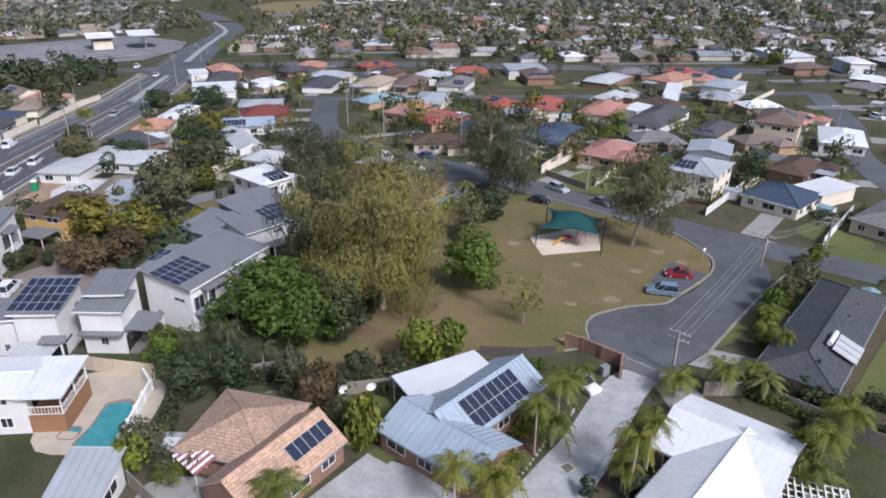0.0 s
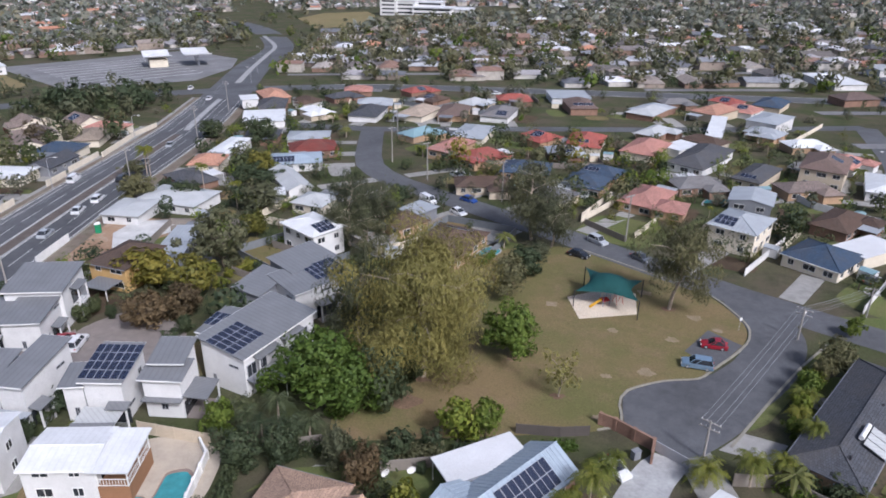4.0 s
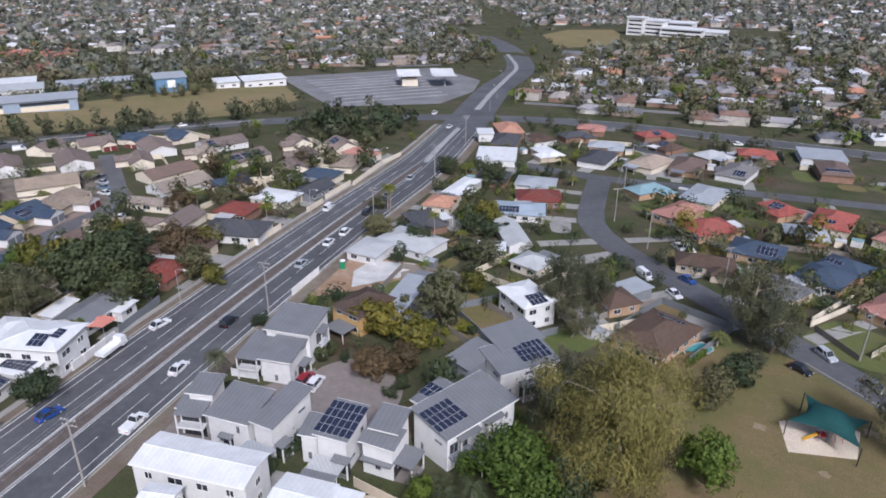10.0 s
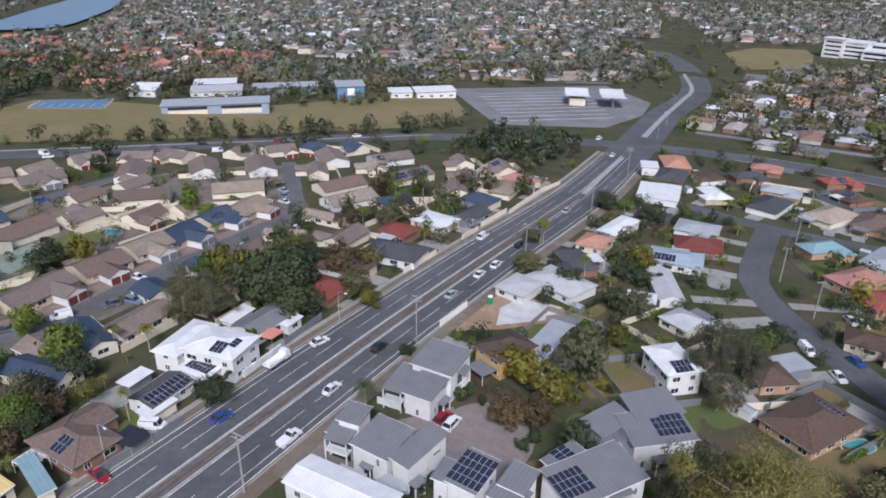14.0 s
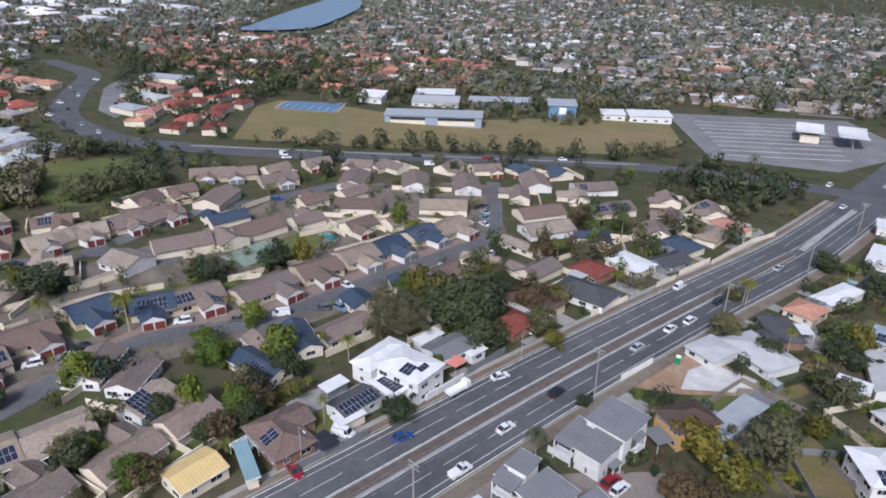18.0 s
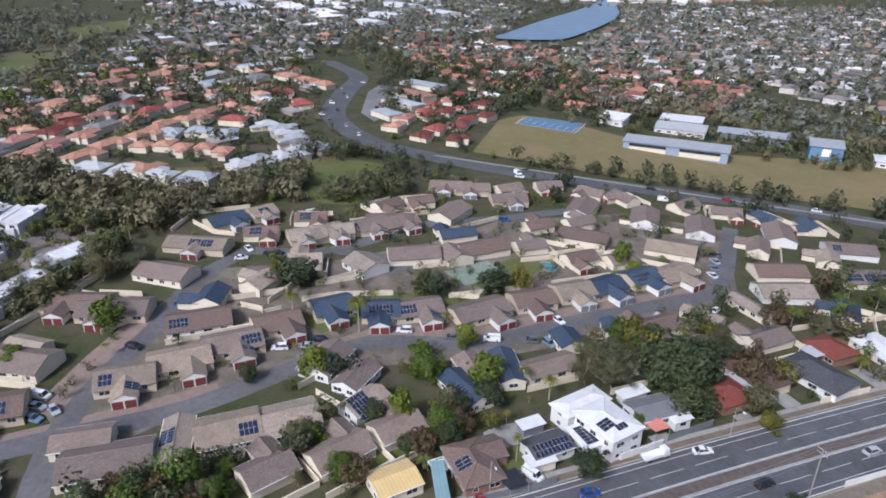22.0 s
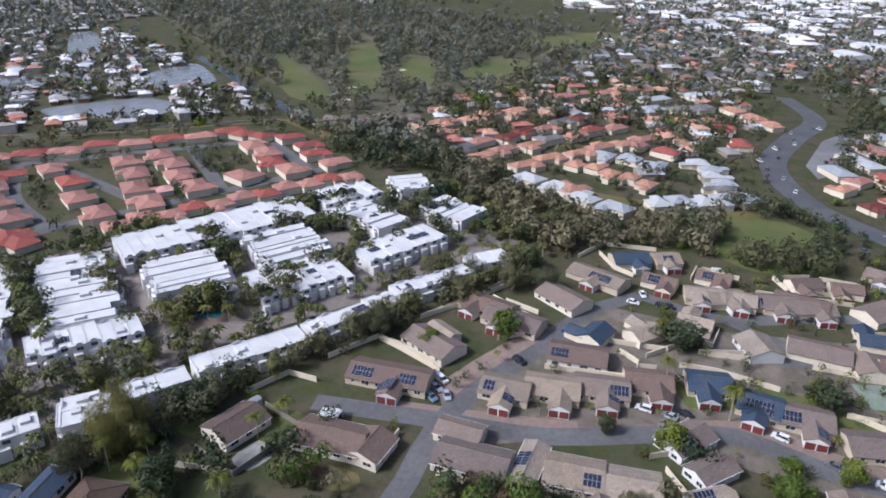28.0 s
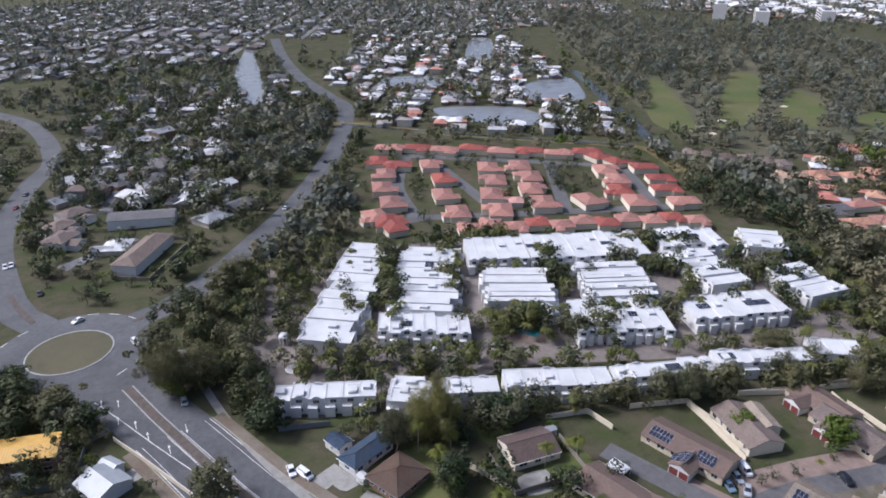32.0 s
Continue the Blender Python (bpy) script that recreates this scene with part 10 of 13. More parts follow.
campus(-84, 800, -8)
for tx, ty, h, w in ((-1118, -615, 24, 26), (-1102, -536, 20, 48), (-1245, -500, 16, 70), (-1190, -580, 14, 40)):
    e = thing("office_building", tx, ty, 30, "distant white multi-storey office building", "building")
    b = MB()
    b.box(-w / 2, -10, -2, w / 2, 10, h)
    part("wall", b, "paint_white", e)
    for k in range(int(h / 4)):
        for sy in (-10.1, 10.0):
            g = MB()
            g.box(-w / 2 + 1, sy, 1.5 + 4 * k, w / 2 - 1, sy + 0.1, 3.2 + 4 * k)
            part("window_band", g, "glass", e)
    r = MB()
    r.box(-w / 4, -5, h, w / 4, 5, h + 3)
    part("plant_room", r, "paint_grey", e)


# pale trotting track among the warehouses
oval = []
for i in range(28):
    a = i * math.tau / 28
    u, v = 190 * math.cos(a), 62 * math.sin(a)
    oval.append((-1300 - 0.727 * u - 0.687 * v, -70 + 0.687 * u - 0.727 * v))
strip("race_track", oval, 24.0, "concrete_pale", 0.3, closed=True, step=20.0, label="pale oval trotting track", category="track")


def sheds(pts):
    for x, y, w, d, a in pts:
        house("large white industrial shed with low roof", x, y, [("gable", 0, 0, w, d, a, 6.0, 7.5)], "paint_white", "sheet_white", category="warehouse", name="warehouse")


sheds([(-1080, 300, 60, 35, 20), (-1180, 260, 70, 40, 25), (-1000, 200, 50, 30, 30), (-1300, 320, 80, 40, 20), (-1420, 200, 70, 50, 30), (-900, 160, 40, 24, 25), (-1250, 150, 60, 40, 40)])


# ---- deck of the raised white house ----
hs = next(o for o in scene.objects if o.get("label", "").startswith("raised white house"))
q = MB()
q.box(3.9, -3.0, -0.6, 7.3, 3.2, 2.1)
skirt = part("deck_skirt", q, "paint_timber", hs, "brown weatherboard skirt under the deck", pose(0, 0, 0, 0, 0, 5))
for i in range(17):
    q = MB()
    q.box(3.9 + 0.2 * i, -3.05, 2.1, 4.08 + 0.2 * i, 3.2, 2.14)
    part("deck_board", q, "paint_timber", skirt)
part("roof", roof_mesh("skillion", 4.6, 7.0, 4.75, 5.0, "sheet_white", 0.16)[0], None, hs, "white metal roof over the deck", pose(5.6, 0.2, 0, 0, 0, 5))
for dx, dy in ((7.2, -2.9), (7.2, 0.2), (7.2, 3.1), (4.0, -2.9)):
    q = MB()
    q.box(dx - 0.06, dy - 0.06, 2.1, dx + 0.06, dy + 0.06, 4.8)
    part("post", q, "paint_trim_white", hs, "white deck post", pose(0, 0, 0, 0, 0, 5))
for a, b in (((3.95, -2.95), (7.25, -2.95)), ((7.25, -2.95), (7.25, 3.15))):
    L, rot = math.dist(a, b), math.degrees(math.atan2(b[1] - a[1], b[0] - a[0]))
    m = pose(0, 0, 0, 0, 0, 5) @ pose(a[0], a[1], 2.1, 0, 0, rot)
    for z in (0.12, 0.98):
        q = MB()
        q.box(0, -0.03, z, L, 0.03, z + 0.07)
        part("rail", q, "paint_trim_white", hs, "white deck rail", m)
    for i in range(int(L / 0.16)):
        q = MB()
        q.box(i * 0.16, -0.015, 0.15, i * 0.16 + 0.05, 0.015, 1.0)
        if i % 2 == 0:
            part("baluster", q, "paint_trim_white", hs, "", m)
q = MB()
q.box(3.82, -1.8, 2.2, 3.98, 1.8, 4.3)
part("sliding_door", q, "glass", hs, "dark glass doors to the deck", pose(0, 0, 0, 0, 0, 5))


# ---- porches and balconies of the townhouses ----
def porch(h, x, y, rot, w, d, z, rail=True, deck=None, roof="sheet_grey"):
    """A lean-to roof on posts at z with dark glass doors behind it; with deck, a balcony floor at that height."""
    m = pose(x, y, 0, 0, 0, rot)
    q = MB()
    q.solid([(-w / 2, -d, z), (w / 2, -d, z), (w / 2, 0, z + 0.25), (-w / 2, 0, z + 0.25)], [(-w / 2, -d, z + 0.14), (w / 2, -d, z + 0.14), (w / 2, 0, z + 0.39), (-w / 2, 0, z + 0.39)])
    part("porch_roof", q, roof, h, "grey metal porch roof", m)
    f = deck or 0.1
    q = MB()
    q.box(-w / 2 + 0.1, -d + 0.1, f - 0.25, w / 2 - 0.1, 0, f)
    part("porch_floor", q, "paint_white" if deck else "paver_grey", h, "", m)
    for sx in (-1, 1):
        q = MB()
        q.box(sx * (w / 2 - 0.22) - 0.1, -d + 0.12, -0.5, sx * (w / 2 - 0.22) + 0.1, -d + 0.32, z + 0.02)
        part("porch_post", q, "paint_white", h, "", m)
    q = MB()
    q.box(-w / 2 + 0.3, -0.06, f + 0.02, w / 2 - 0.3, 0.03, f + 2.2)
    part("sliding_door", q, "glass", h, "dark glass sliding doors", m)
    if rail:
        for k in range(3):
            q = MB()
            q.box(-w / 2 + 0.2, -d + 0.14, f + 0.25 + 0.32 * k, w / 2 - 0.2, -d + 0.19, f + 0.31 + 0.32 * k)
            part("rail", q, "paint_steel", h, "", m)
    if deck:
        # dark sheet on the wall stands in for shade below the balcony
        q = MB()
        q.box(-w / 2 + 0.4, -0.05, 0.1, w / 2 - 0.4, 0.03, 2.3)
        part("opening", q, "glass", h, "dark opening under the balcony", m)


def named(start):
    return next(o for o in scene.objects if o.get("label", "").startswith(start))


th = named("white rendered townhouse with stepped grey metal roofs and solar panels")
porch(th, 2.0, -3.35, 3, 2.8, 1.4, 3.0)
porch(th, 9.3, 0.3, 90, 4.4, 3.2, 3.1)
q = MB()
q.box(4.3, -2.85, 3.0, 9.4, -1.7, 3.14)
part("porch_roof", q, "sheet_grey", th, "narrow grey eave roof")
th = named("white rendered townhouse with stepped grey metal roofs and balcony")
porch(th, -13.2, -5.1, 13, 4.6, 1.8, 5.2, deck=2.9)
porch(th, 1.7, -3.6, 86, 2.6, 1.6, 2.8)
porch(th, -6.5, -5.5, 4, 2.4, 1.0, 2.8, rail=False)
th = named("white rendered townhouse with stepped grey metal roofs beside the road")
porch(th, -2.8, -10.8, 12, 4.2, 1.8, 5.0, deck=2.8)
porch(th, 4.9, -6.5, 99, 3.0, 1.4, 2.7)
porch(th, 4.4, 0.6, 98, 3.4, 1.4, 5.6, deck=2.9)
th = named("grey and white townhouse with skillion roofs and solar panels")
porch(th, 1.5, -4.3, 65, 4.4, 1.8, 5.6, deck=2.9)
porch(th, 3.7, 0.4, 65, 4.0, 1.8, 5.6, deck=2.9)
th = named("two-storey townhouse with grey cladding and solar panels")
porch(th, 10.2, 0.8, 48, 4.2, 1.8, 3.0)

# ---- driveway garden: edging stones, bed, drain grate ----
for line, lab in (([(14.2, 59.6), (13.7, 58.6), (10.1, 53.5), (6.5, 47.6)], 30), ([(18.5, 56), (16.5, 52.9), (13.9, 48.9)], 18)):
    e = thing("garden_edging", line[0][0], line[0][1], 0, "row of pale stones edging a garden bed", "edging")
    er = random.Random(len(line))
    pts = [Vector(a).lerp(Vector(b), k / 9) for a, b in zip(line, line[1:]) for k in range(9)]
    for p in pts:
        q = MB()
        s = er.uniform(0.12, 0.22)
        ring = [(s * math.cos(i * math.tau / 6) * er.uniform(0.8, 1.1), s * math.sin(i * math.tau / 6) * er.uniform(0.8, 1.1)) for i in range(6)]
        q.solid([(u, v, -0.1) for u, v in ring], [(u * 0.6, v * 0.6, s * 0.9) for u, v in ring])
        part("stone", q, "concrete_pale", e, "", pose(p.x - line[0][0], p.y - line[0][1], terrain(p.x, p.y) - terrain(*line[0]) + 0.04))
area("garden_bed", [(14, 59.8), (10, 53.6), (6.3, 47.6), (4.6, 49), (8, 54), (11.5, 60)], "mulch", 0.06, "mulched palm bed beside the drive", "garden bed", grid=6)
area("garden_bed", [(18.6, 56.2), (16.6, 52.8), (13.7, 48.6), (15.4, 47.4), (18.2, 51.8), (20.4, 55.4)], "mulch", 0.06, "mulched palm bed beside the drive", "garden bed", grid=6)
e = thing("drain_grate", 12.0, 50.4, 32, "square dark drain grate with yellow painted edge", "drain", z=0.06)
q = MB()
q.box(-0.62, -0.62, 0, 0.62, 0.62, 0.015)
part("surround", q, "paint_fence_cream", e)
for i in range(7):
    q = MB()
    q.box(-0.48, -0.48 + i * 0.14, 0.015, 0.48, -0.39 + i * 0.14, 0.03)
    part("bar", q, "paint_dark", e)
e = thing("meter_box", 18.8, 66.4, 30, "grey electricity meter cabinet beside the gate", "cabinet")
q = MB()
q.box(-0.5, -0.35, -0.2, 0.5, 0.35, 1.2)
part("body", q, "paint_grey", e)
q = MB()
q.box(-0.54, -0.39, 1.2, 0.54, 0.39, 1.26)
part("lid", q, "paint_grey", e)
for vx, vy in ((41.8, 64.1), (50.6, 74.6), (53.5, 77.8)):
    e = thing("roof_vent", vx, vy, 0, "small black roof vent pipe", "vent", z=3.5)
    q = MB()
    q.tube((0, 0, -0.4), (0, 0, 0.5), 0.13, k=8)
    part("pipe", q, "paint_dark", e)
    q = MB()
    q.tube((0, 0, 0.5), (0, 0, 0.62), 0.24, 0.05, 8)
    part("cowl", q, "paint_dark", e)

# ---- gatehouse, fountain and clubhouse of the white townhouses ----
def rotunda(name, x, y, r, h, label, cat):
    e = thing(name, x, y, 0, label, cat)
    q = MB()
    for i in range(8):
        a = i * math.tau / 8
        q.tube((r * 0.85 * math.cos(a), r * 0.85 * math.sin(a), -0.4), (r * 0.85 * math.cos(a), r * 0.85 * math.sin(a), h), 0.12 * r, k=6)
    part("column", q, "paint_white", e)
    q = MB()
    for i in range(5):
        a0, a1 = i * math.pi / 10, (i + 1) * math.pi / 10
        q.tube((0, 0, h + r * 0.7 * math.sin(a0)), (0, 0, h + r * 0.7 * math.sin(a1)), r * math.cos(a0), max(0.05, r * math.cos(a1)), 16)
    part("dome", q, "membrane_white", e)
    return e


rotunda("gatehouse", -90.0, -181.5, 1.9, 2.6, "small white domed gatehouse beside a paved lane", "gatehouse")
e = thing("fountain", -84.5, -165.5, 0, "white tiered stone fountain in a paved circle", "fountain")
for nm, r0, r1, z0, z1 in (("basin", 2.4, 2.6, -0.2, 0.6), ("stem", 0.35, 0.3, 0.6, 1.6), ("bowl", 0.5, 1.2, 1.6, 1.9), ("finial", 0.2, 0.08, 1.9, 2.6)):
    q = MB()
    q.tube((0, 0, z0), (0, 0, z1), r0, r1, 18)
    part(nm, q, "paint_trim_white", e)
e = thing("clubhouse", -169.0, -136.0, 62, "white clubhouse with a curved white roof beside the pool", "clubhouse")
q = MB()
q.box(-4.6, -3.6, -0.4, 4.6, 3.6, 3.0)
part("wall", q, "paint_white", e)
q = MB()
for i in range(8):
    a0, a1 = i * math.pi / 8, (i + 1) * math.pi / 8
    lo, hi = (-4.3 * math.cos(a0), 3.0 + 1.5 * math.sin(a0)), (-4.3 * math.cos(a1), 3.0 + 1.5 * math.sin(a1))
    q.solid([(-5.2, lo[0], lo[1] - 0.2), (5.2, lo[0], lo[1] - 0.2), (5.2, hi[0], hi[1] - 0.2), (-5.2, hi[0], hi[1] - 0.2)], [(-5.2, *lo), (5.2, *lo), (5.2, *hi), (-5.2, *hi)])
part("roof", q, "membrane_white", e, "curved white roof")
for dx in (-3.0, 0.0, 3.0):
    part("window", shared("win", window_mesh, 1.6, 1.3), None, e, m=pose(dx, -3.61, 0.9))
area("pool_terrace", rounded([(-147, -138), (-154, -147), (-163, -141), (-166, -130), (-157, -126), (-150, -130)], 3), "paver", 0.07, "pinkish paved terrace round a pool", "terrace", grid=10)
area("pool", rounded([(-156, -140), (-160, -138), (-162, -132), (-158, -129), (-155, -134)], 3), "pool_water", 0.12, "turquoise swimming pool beside the clubhouse", "pool", grid=10)


# ---- shops beside the bend ----
area("car_park", [(-402, 72), (-425, 68), (-490, 84), (-520, 100), (-490, 128), (-452, 108)], "asphalt_pale", 0.07, "asphalt car park beside the shops", "car park", grid=30)
for label, x, y, rot, w, d, roof in (("low shop row with pale grey roof", -441, 98, 30, 30, 13, "sheet_pale"), ("low shop row with pink tiled roof", -470, 112, 30, 34, 14, "tile_salmon"), ("small shop with grey metal roof", -412, 82, 25, 20, 12, "sheet_light"), ("low shop row with grey metal roof", -505, 128, 35, 36, 15, "sheet_light")):
    house(label, x, y, [("hip", 0, 0, w, d, rot, 3.6, 5.2)], "paint_cream", roof, category="shop", name="shop")
for i, (x, y) in enumerate(((-372, 58), (-392, 54), (-405, 46), (-432, 54), (-452, 55), (-470, 66), (-498, 66), (-520, 82), (-438, 80), (-446, 84), (-462, 92), (-478, 100), (-300, 128), (-268, 178), (-250, 206), (-232, 240))):
    car(x, y, (175, 160, 30, 120)[i % 4] if 7 < i < 12 else 50 if i > 11 else 172, ("white", "silver", "grey", "black", "red")[i % 5], "sedan")

area("courtyard", rounded([(-76, -160), (-84, -157), (-93, -164), (-96, -184), (-90, -192), (-82, -186), (-76, -172)], 3), "paver_grey", 0.055, "paved entrance court of the white townhouses", "paving", grid=10)
for x, y, a, c in ((-150, -292, 222, "white"), (-205, -345, 228, "black"), (-98, -250, 212, "grey"), (-262, -415, 230, "silver"), (-30, -310, 80, "white"), (-48, -385, 65, "red"), (-62, -126, 75, "white"), (-52, -172, 255, "silver")):
    car(x, y, a, c, "sedan")

# ---- fences, cars, poles ----
# fences and walls
fence([(4.7, 69.9), (10.1, 69.7), (13.9, 70.3)], 1.5, 'paint_fence_dark', 'dark stained timber fence beside the park')
fence([(15.5, 72.7), (17.2, 71.7), (21.2, 68.1), (20.4, 65.4)], 1.8, 'brick', 'red brick garden wall with piers', thick=0.3, bay=3)
fence([(21.4, 68.1), (24.7, 64.9)], 1.5, 'paint_steel', 'grey steel driveway gate')
fence([(-41.9, 65.9), (-32.1, 64.3)], 1.8, 'paint_beige', 'beige slatted fence behind the pool')
fence([(-21.4, 64.6), (-18.7, 65.4)], 1.8, 'paint_fence_timber', 'weathered grey timber paling fence')
fence([(-11.1, 61.4), (-4.7, 62.9)], 1.6, 'paint_fence_timber', 'weathered grey timber paling fence')
fence([(29.0, 62.6), (34.4, 62.8), (39.5, 57.9), (44.0, 53.6)], 1.8, 'paint_fence_timber', 'weathered grey timber paling fence')
fence([(-27.8, 47.1), (-22.6, 42.6)], 1.8, 'paint_fence_timber', 'weathered grey timber paling fence')
fence([(-30.9, 52.5), (-31.7, 61.9), (-33.5, 64.3)], 1.3, 'paint_trim_white', 'white curved pool wall', thick=0.25)
fence([(21.9, 148.0), (32.9, 163.9)], 1.5, 'paint_cream', 'cream rendered garden wall')
fence([(22.6, 146.7), (29.8, 136.5)], 1.4, 'paint_fence_timber', 'weathered grey timber paling fence')
fence([(32.2, 139.0), (39.3, 149.9)], 1.4, 'paint_cream', 'cream painted front garden fence')
fence([(63.0, 205.3), (53.3, 172.5), (58.6, 176.7)], 1.6, 'paint_fence_timber', 'weathered grey timber paling fence')
fence([(-19.8, 131.6), (-16.4, 136.8), (-7.3, 147.2)], 1.5, 'paint_fence_timber', 'weathered grey timber paling fence')
fence([(49.6, 121.3), (63.9, 139.4)], 1.6, 'paint_white', 'white rendered garden wall')
fence([(64.9, 107.5), (79.0, 124.4)], 1.6, 'paint_white', 'white rendered garden wall')
fence([(77.6, 172.5), (80.0, 163.3), (92.0, 150.8)], 1.8, 'paint_white', 'white rendered garden wall with piers')
fence([(22.3, 150.4), (33.1, 170.2)], 1.5, 'paint_cream', 'cream rendered garden wall')
fence([(92.0, 239.9), (100.0, 229.9), (123.9, 261.1)], 1.5, 'paint_cream', 'cream rendered wall along the street')
fence([(-46.8, 113.0), (-40.6, 109.4)], 1.5, 'paint_fence_timber', 'weathered grey timber paling fence')
fence([(-43.2, 126.5), (-35.8, 122.7)], 1.5, 'paint_fence_timber', 'weathered grey timber paling fence')
fence([(-66.9, 132.0), (-63.7, 136.1)], 1.8, 'paint_fence_timber', 'weathered grey timber paling fence')
fence([(-110.5, 130.7), (-112.0, 147.2)], 1.7, 'paint_cream', 'cream rendered wall along the main road', thick=0.2, bay=4)
fence([(-113.1, 161.9), (-113.9, 171.8)], 1.7, 'paint_cream', 'cream rendered wall along the main road', thick=0.2, bay=4)
fence([(-115.1, 175.4), (-116.6, 193.5)], 1.7, 'paint_cream', 'cream rendered wall along the main road', thick=0.2, bay=4)
fence([(-114.9, 192.5), (-119.2, 221.5), (-118.8, 236.7)], 1.7, 'paint_cream', 'cream rendered wall along the main road', thick=0.2, bay=4)
long_fence([(-142.3, 149.3), (-143.3, 166.9), (-142.7, 182.1), (-145.8, 198.9), (-154.9, 240.8)], 1.7, 'paint_fence_cream', 'cream boundary wall of the villas')
long_fence([(-145.5, 183.4), (-138.0, 187.9)], 1.5, 'paint_fence_cream', 'cream garden wall beside a yard')
long_fence([(-145.3, 207.4), (-132.7, 206.6)], 1.5, 'paint_fence_cream', 'cream garden wall beside a yard')
long_fence([(-148.1, 225.9), (-137.5, 225.8)], 1.5, 'paint_fence_cream', 'cream garden wall beside a yard')
fence([(-98.0, 37.1), (-98.6, 49.2), (-99.4, 54.3)], 1.8, 'paint_fence_grey', 'dark grey metal fence along the road')
fence([(-105.8, 84.2), (-108.7, 98.1)], 1.8, 'paint_fence_grey', 'grey metal fence along the road')
fence([(-102.7, 70.7), (-104.9, 82.4)], 1.8, 'paint_white', 'white wall with grey piers along the road', bay=3, thick=0.25)
long_fence([(-129.7, 60.0), (-131.9, 75.1)], 1.8, 'paint_fence_cream', 'cream boundary wall of the villas')
fence([(-135.7, 81.1), (-136.4, 91.2)], 1.8, 'paint_fence_grey', 'grey metal fence beside a yard')
fence([(-136.4, 91.2), (-127.2, 92.4)], 1.8, 'paint_fence_grey', 'grey metal fence beside a yard')
fence([(-84.9, 113.2), (-85.9, 125.8)], 1.8, 'paint_trim_white', 'white hoarding round the building site')
fence([(-76.1, 81.5), (-71.1, 82.5)], 1.6, 'paint_white', 'white rendered garden wall')
long_fence([(-169.6, -26.1), (-171.0, -17.6), (-174.3, -0.9)], 1.7, 'paint_fence_cream', 'cream rendered wall between villa gardens')
long_fence([(-181.1, -69.5), (-193.9, -60.0)], 1.7, 'paint_fence_cream', 'cream rendered wall between villa gardens')
long_fence([(-116.5, -39.8), (-118.0, -31.2)], 1.7, 'paint_fence_cream', 'cream rendered wall between villa gardens')
long_fence([(-119.2, -15.4), (-121.0, -6.7)], 1.7, 'paint_fence_cream', 'cream rendered wall between villa gardens')
long_fence([(-186.6, -6.8), (-182.5, -0.7)], 1.7, 'paint_fence_cream', 'cream rendered wall between villa gardens')
long_fence([(-116.8, -22.1), (-117.8, -17.6)], 1.7, 'paint_fence_cream', 'cream rendered wall between villa gardens')
long_fence([(-164.9, -76.2), (-162.2, -68.6), (-156.1, -53.6)], 1.7, 'paint_fence_cream', 'cream rendered wall between villa gardens')
long_fence([(-142.5, 5.9), (-146.6, 11.9), (-144.7, 14.6)], 1.7, 'paint_fence_cream', 'cream rendered wall between villa gardens')
long_fence([(-139.7, 9.9), (-128.7, 18.2)], 1.7, 'paint_fence_cream', 'cream rendered wall between villa gardens')
long_fence([(-178.5, -42.9), (-185.0, -35.1), (-194.1, -34.6), (-203.3, -51.6)], 1.7, 'paint_fence_cream', 'cream rendered wall between villa gardens')
long_fence([(-115.5, -54.4), (-127.9, -54.0)], 1.7, 'paint_fence_cream', 'cream rendered wall between villa gardens')
long_fence([(-247.0, -30.1), (-262.8, -22.8), (-266.3, -2.2)], 1.7, 'paint_fence_cream', 'cream rendered wall between villa gardens')
long_fence([(-253.9, -23.0), (-242.9, -15.7), (-239.6, -8.3)], 1.7, 'paint_fence_cream', 'cream rendered wall between villa gardens')
long_fence([(-176.4, -1.0), (-180.5, -0.8), (-181.7, 4.5)], 1.7, 'paint_fence_cream', 'cream rendered wall between villa gardens')
long_fence([(-186.1, 10.7), (-187.4, 21.3), (-185.0, 38.1)], 1.7, 'paint_fence_cream', 'cream rendered wall between villa gardens')
long_fence([(-169.8, -25.7), (-173.4, -3.3)], 1.7, 'paint_fence_cream', 'cream rendered wall between villa gardens')
long_fence([(-190.5, -14.6), (-193.1, 7.0)], 1.7, 'paint_fence_cream', 'cream rendered wall between villa gardens')
long_fence([(-195.5, 17.4), (-199.1, 35.4)], 1.7, 'paint_fence_cream', 'cream rendered wall between villa gardens')
long_fence([(-201.4, 48.2), (-202.7, 66.6)], 1.7, 'paint_fence_cream', 'cream rendered wall between villa gardens')
long_fence([(-180.6, 55.4), (-177.4, 63.4)], 1.7, 'paint_fence_cream', 'cream rendered wall between villa gardens')
long_fence([(-203.4, -55.2), (-213.4, -49.1)], 1.7, 'paint_fence_cream', 'cream rendered wall between villa gardens')
long_fence([(-245.0, 33.9), (-250.1, 66.6)], 1.7, 'paint_fence_cream', 'cream rendered wall between villa gardens')
long_fence([(-195.8, 15.8), (-200.5, 28.4), (-201.0, 35.3)], 1.7, 'paint_fence_cream', 'cream rendered wall between villa gardens')
long_fence([(-180.0, 54.4), (-181.6, 82.8)], 1.7, 'paint_fence_cream', 'cream rendered wall between villa gardens')
long_fence([(-182.6, 89.7), (-184.7, 111.8)], 1.7, 'paint_fence_cream', 'cream rendered wall between villa gardens')
long_fence([(-245.2, 38.5), (-255.5, 60.6)], 1.7, 'paint_fence_cream', 'cream rendered wall between villa gardens')
long_fence([(-208.0, 65.4), (-210.2, 84.7)], 1.7, 'paint_fence_cream', 'cream rendered wall between villa gardens')
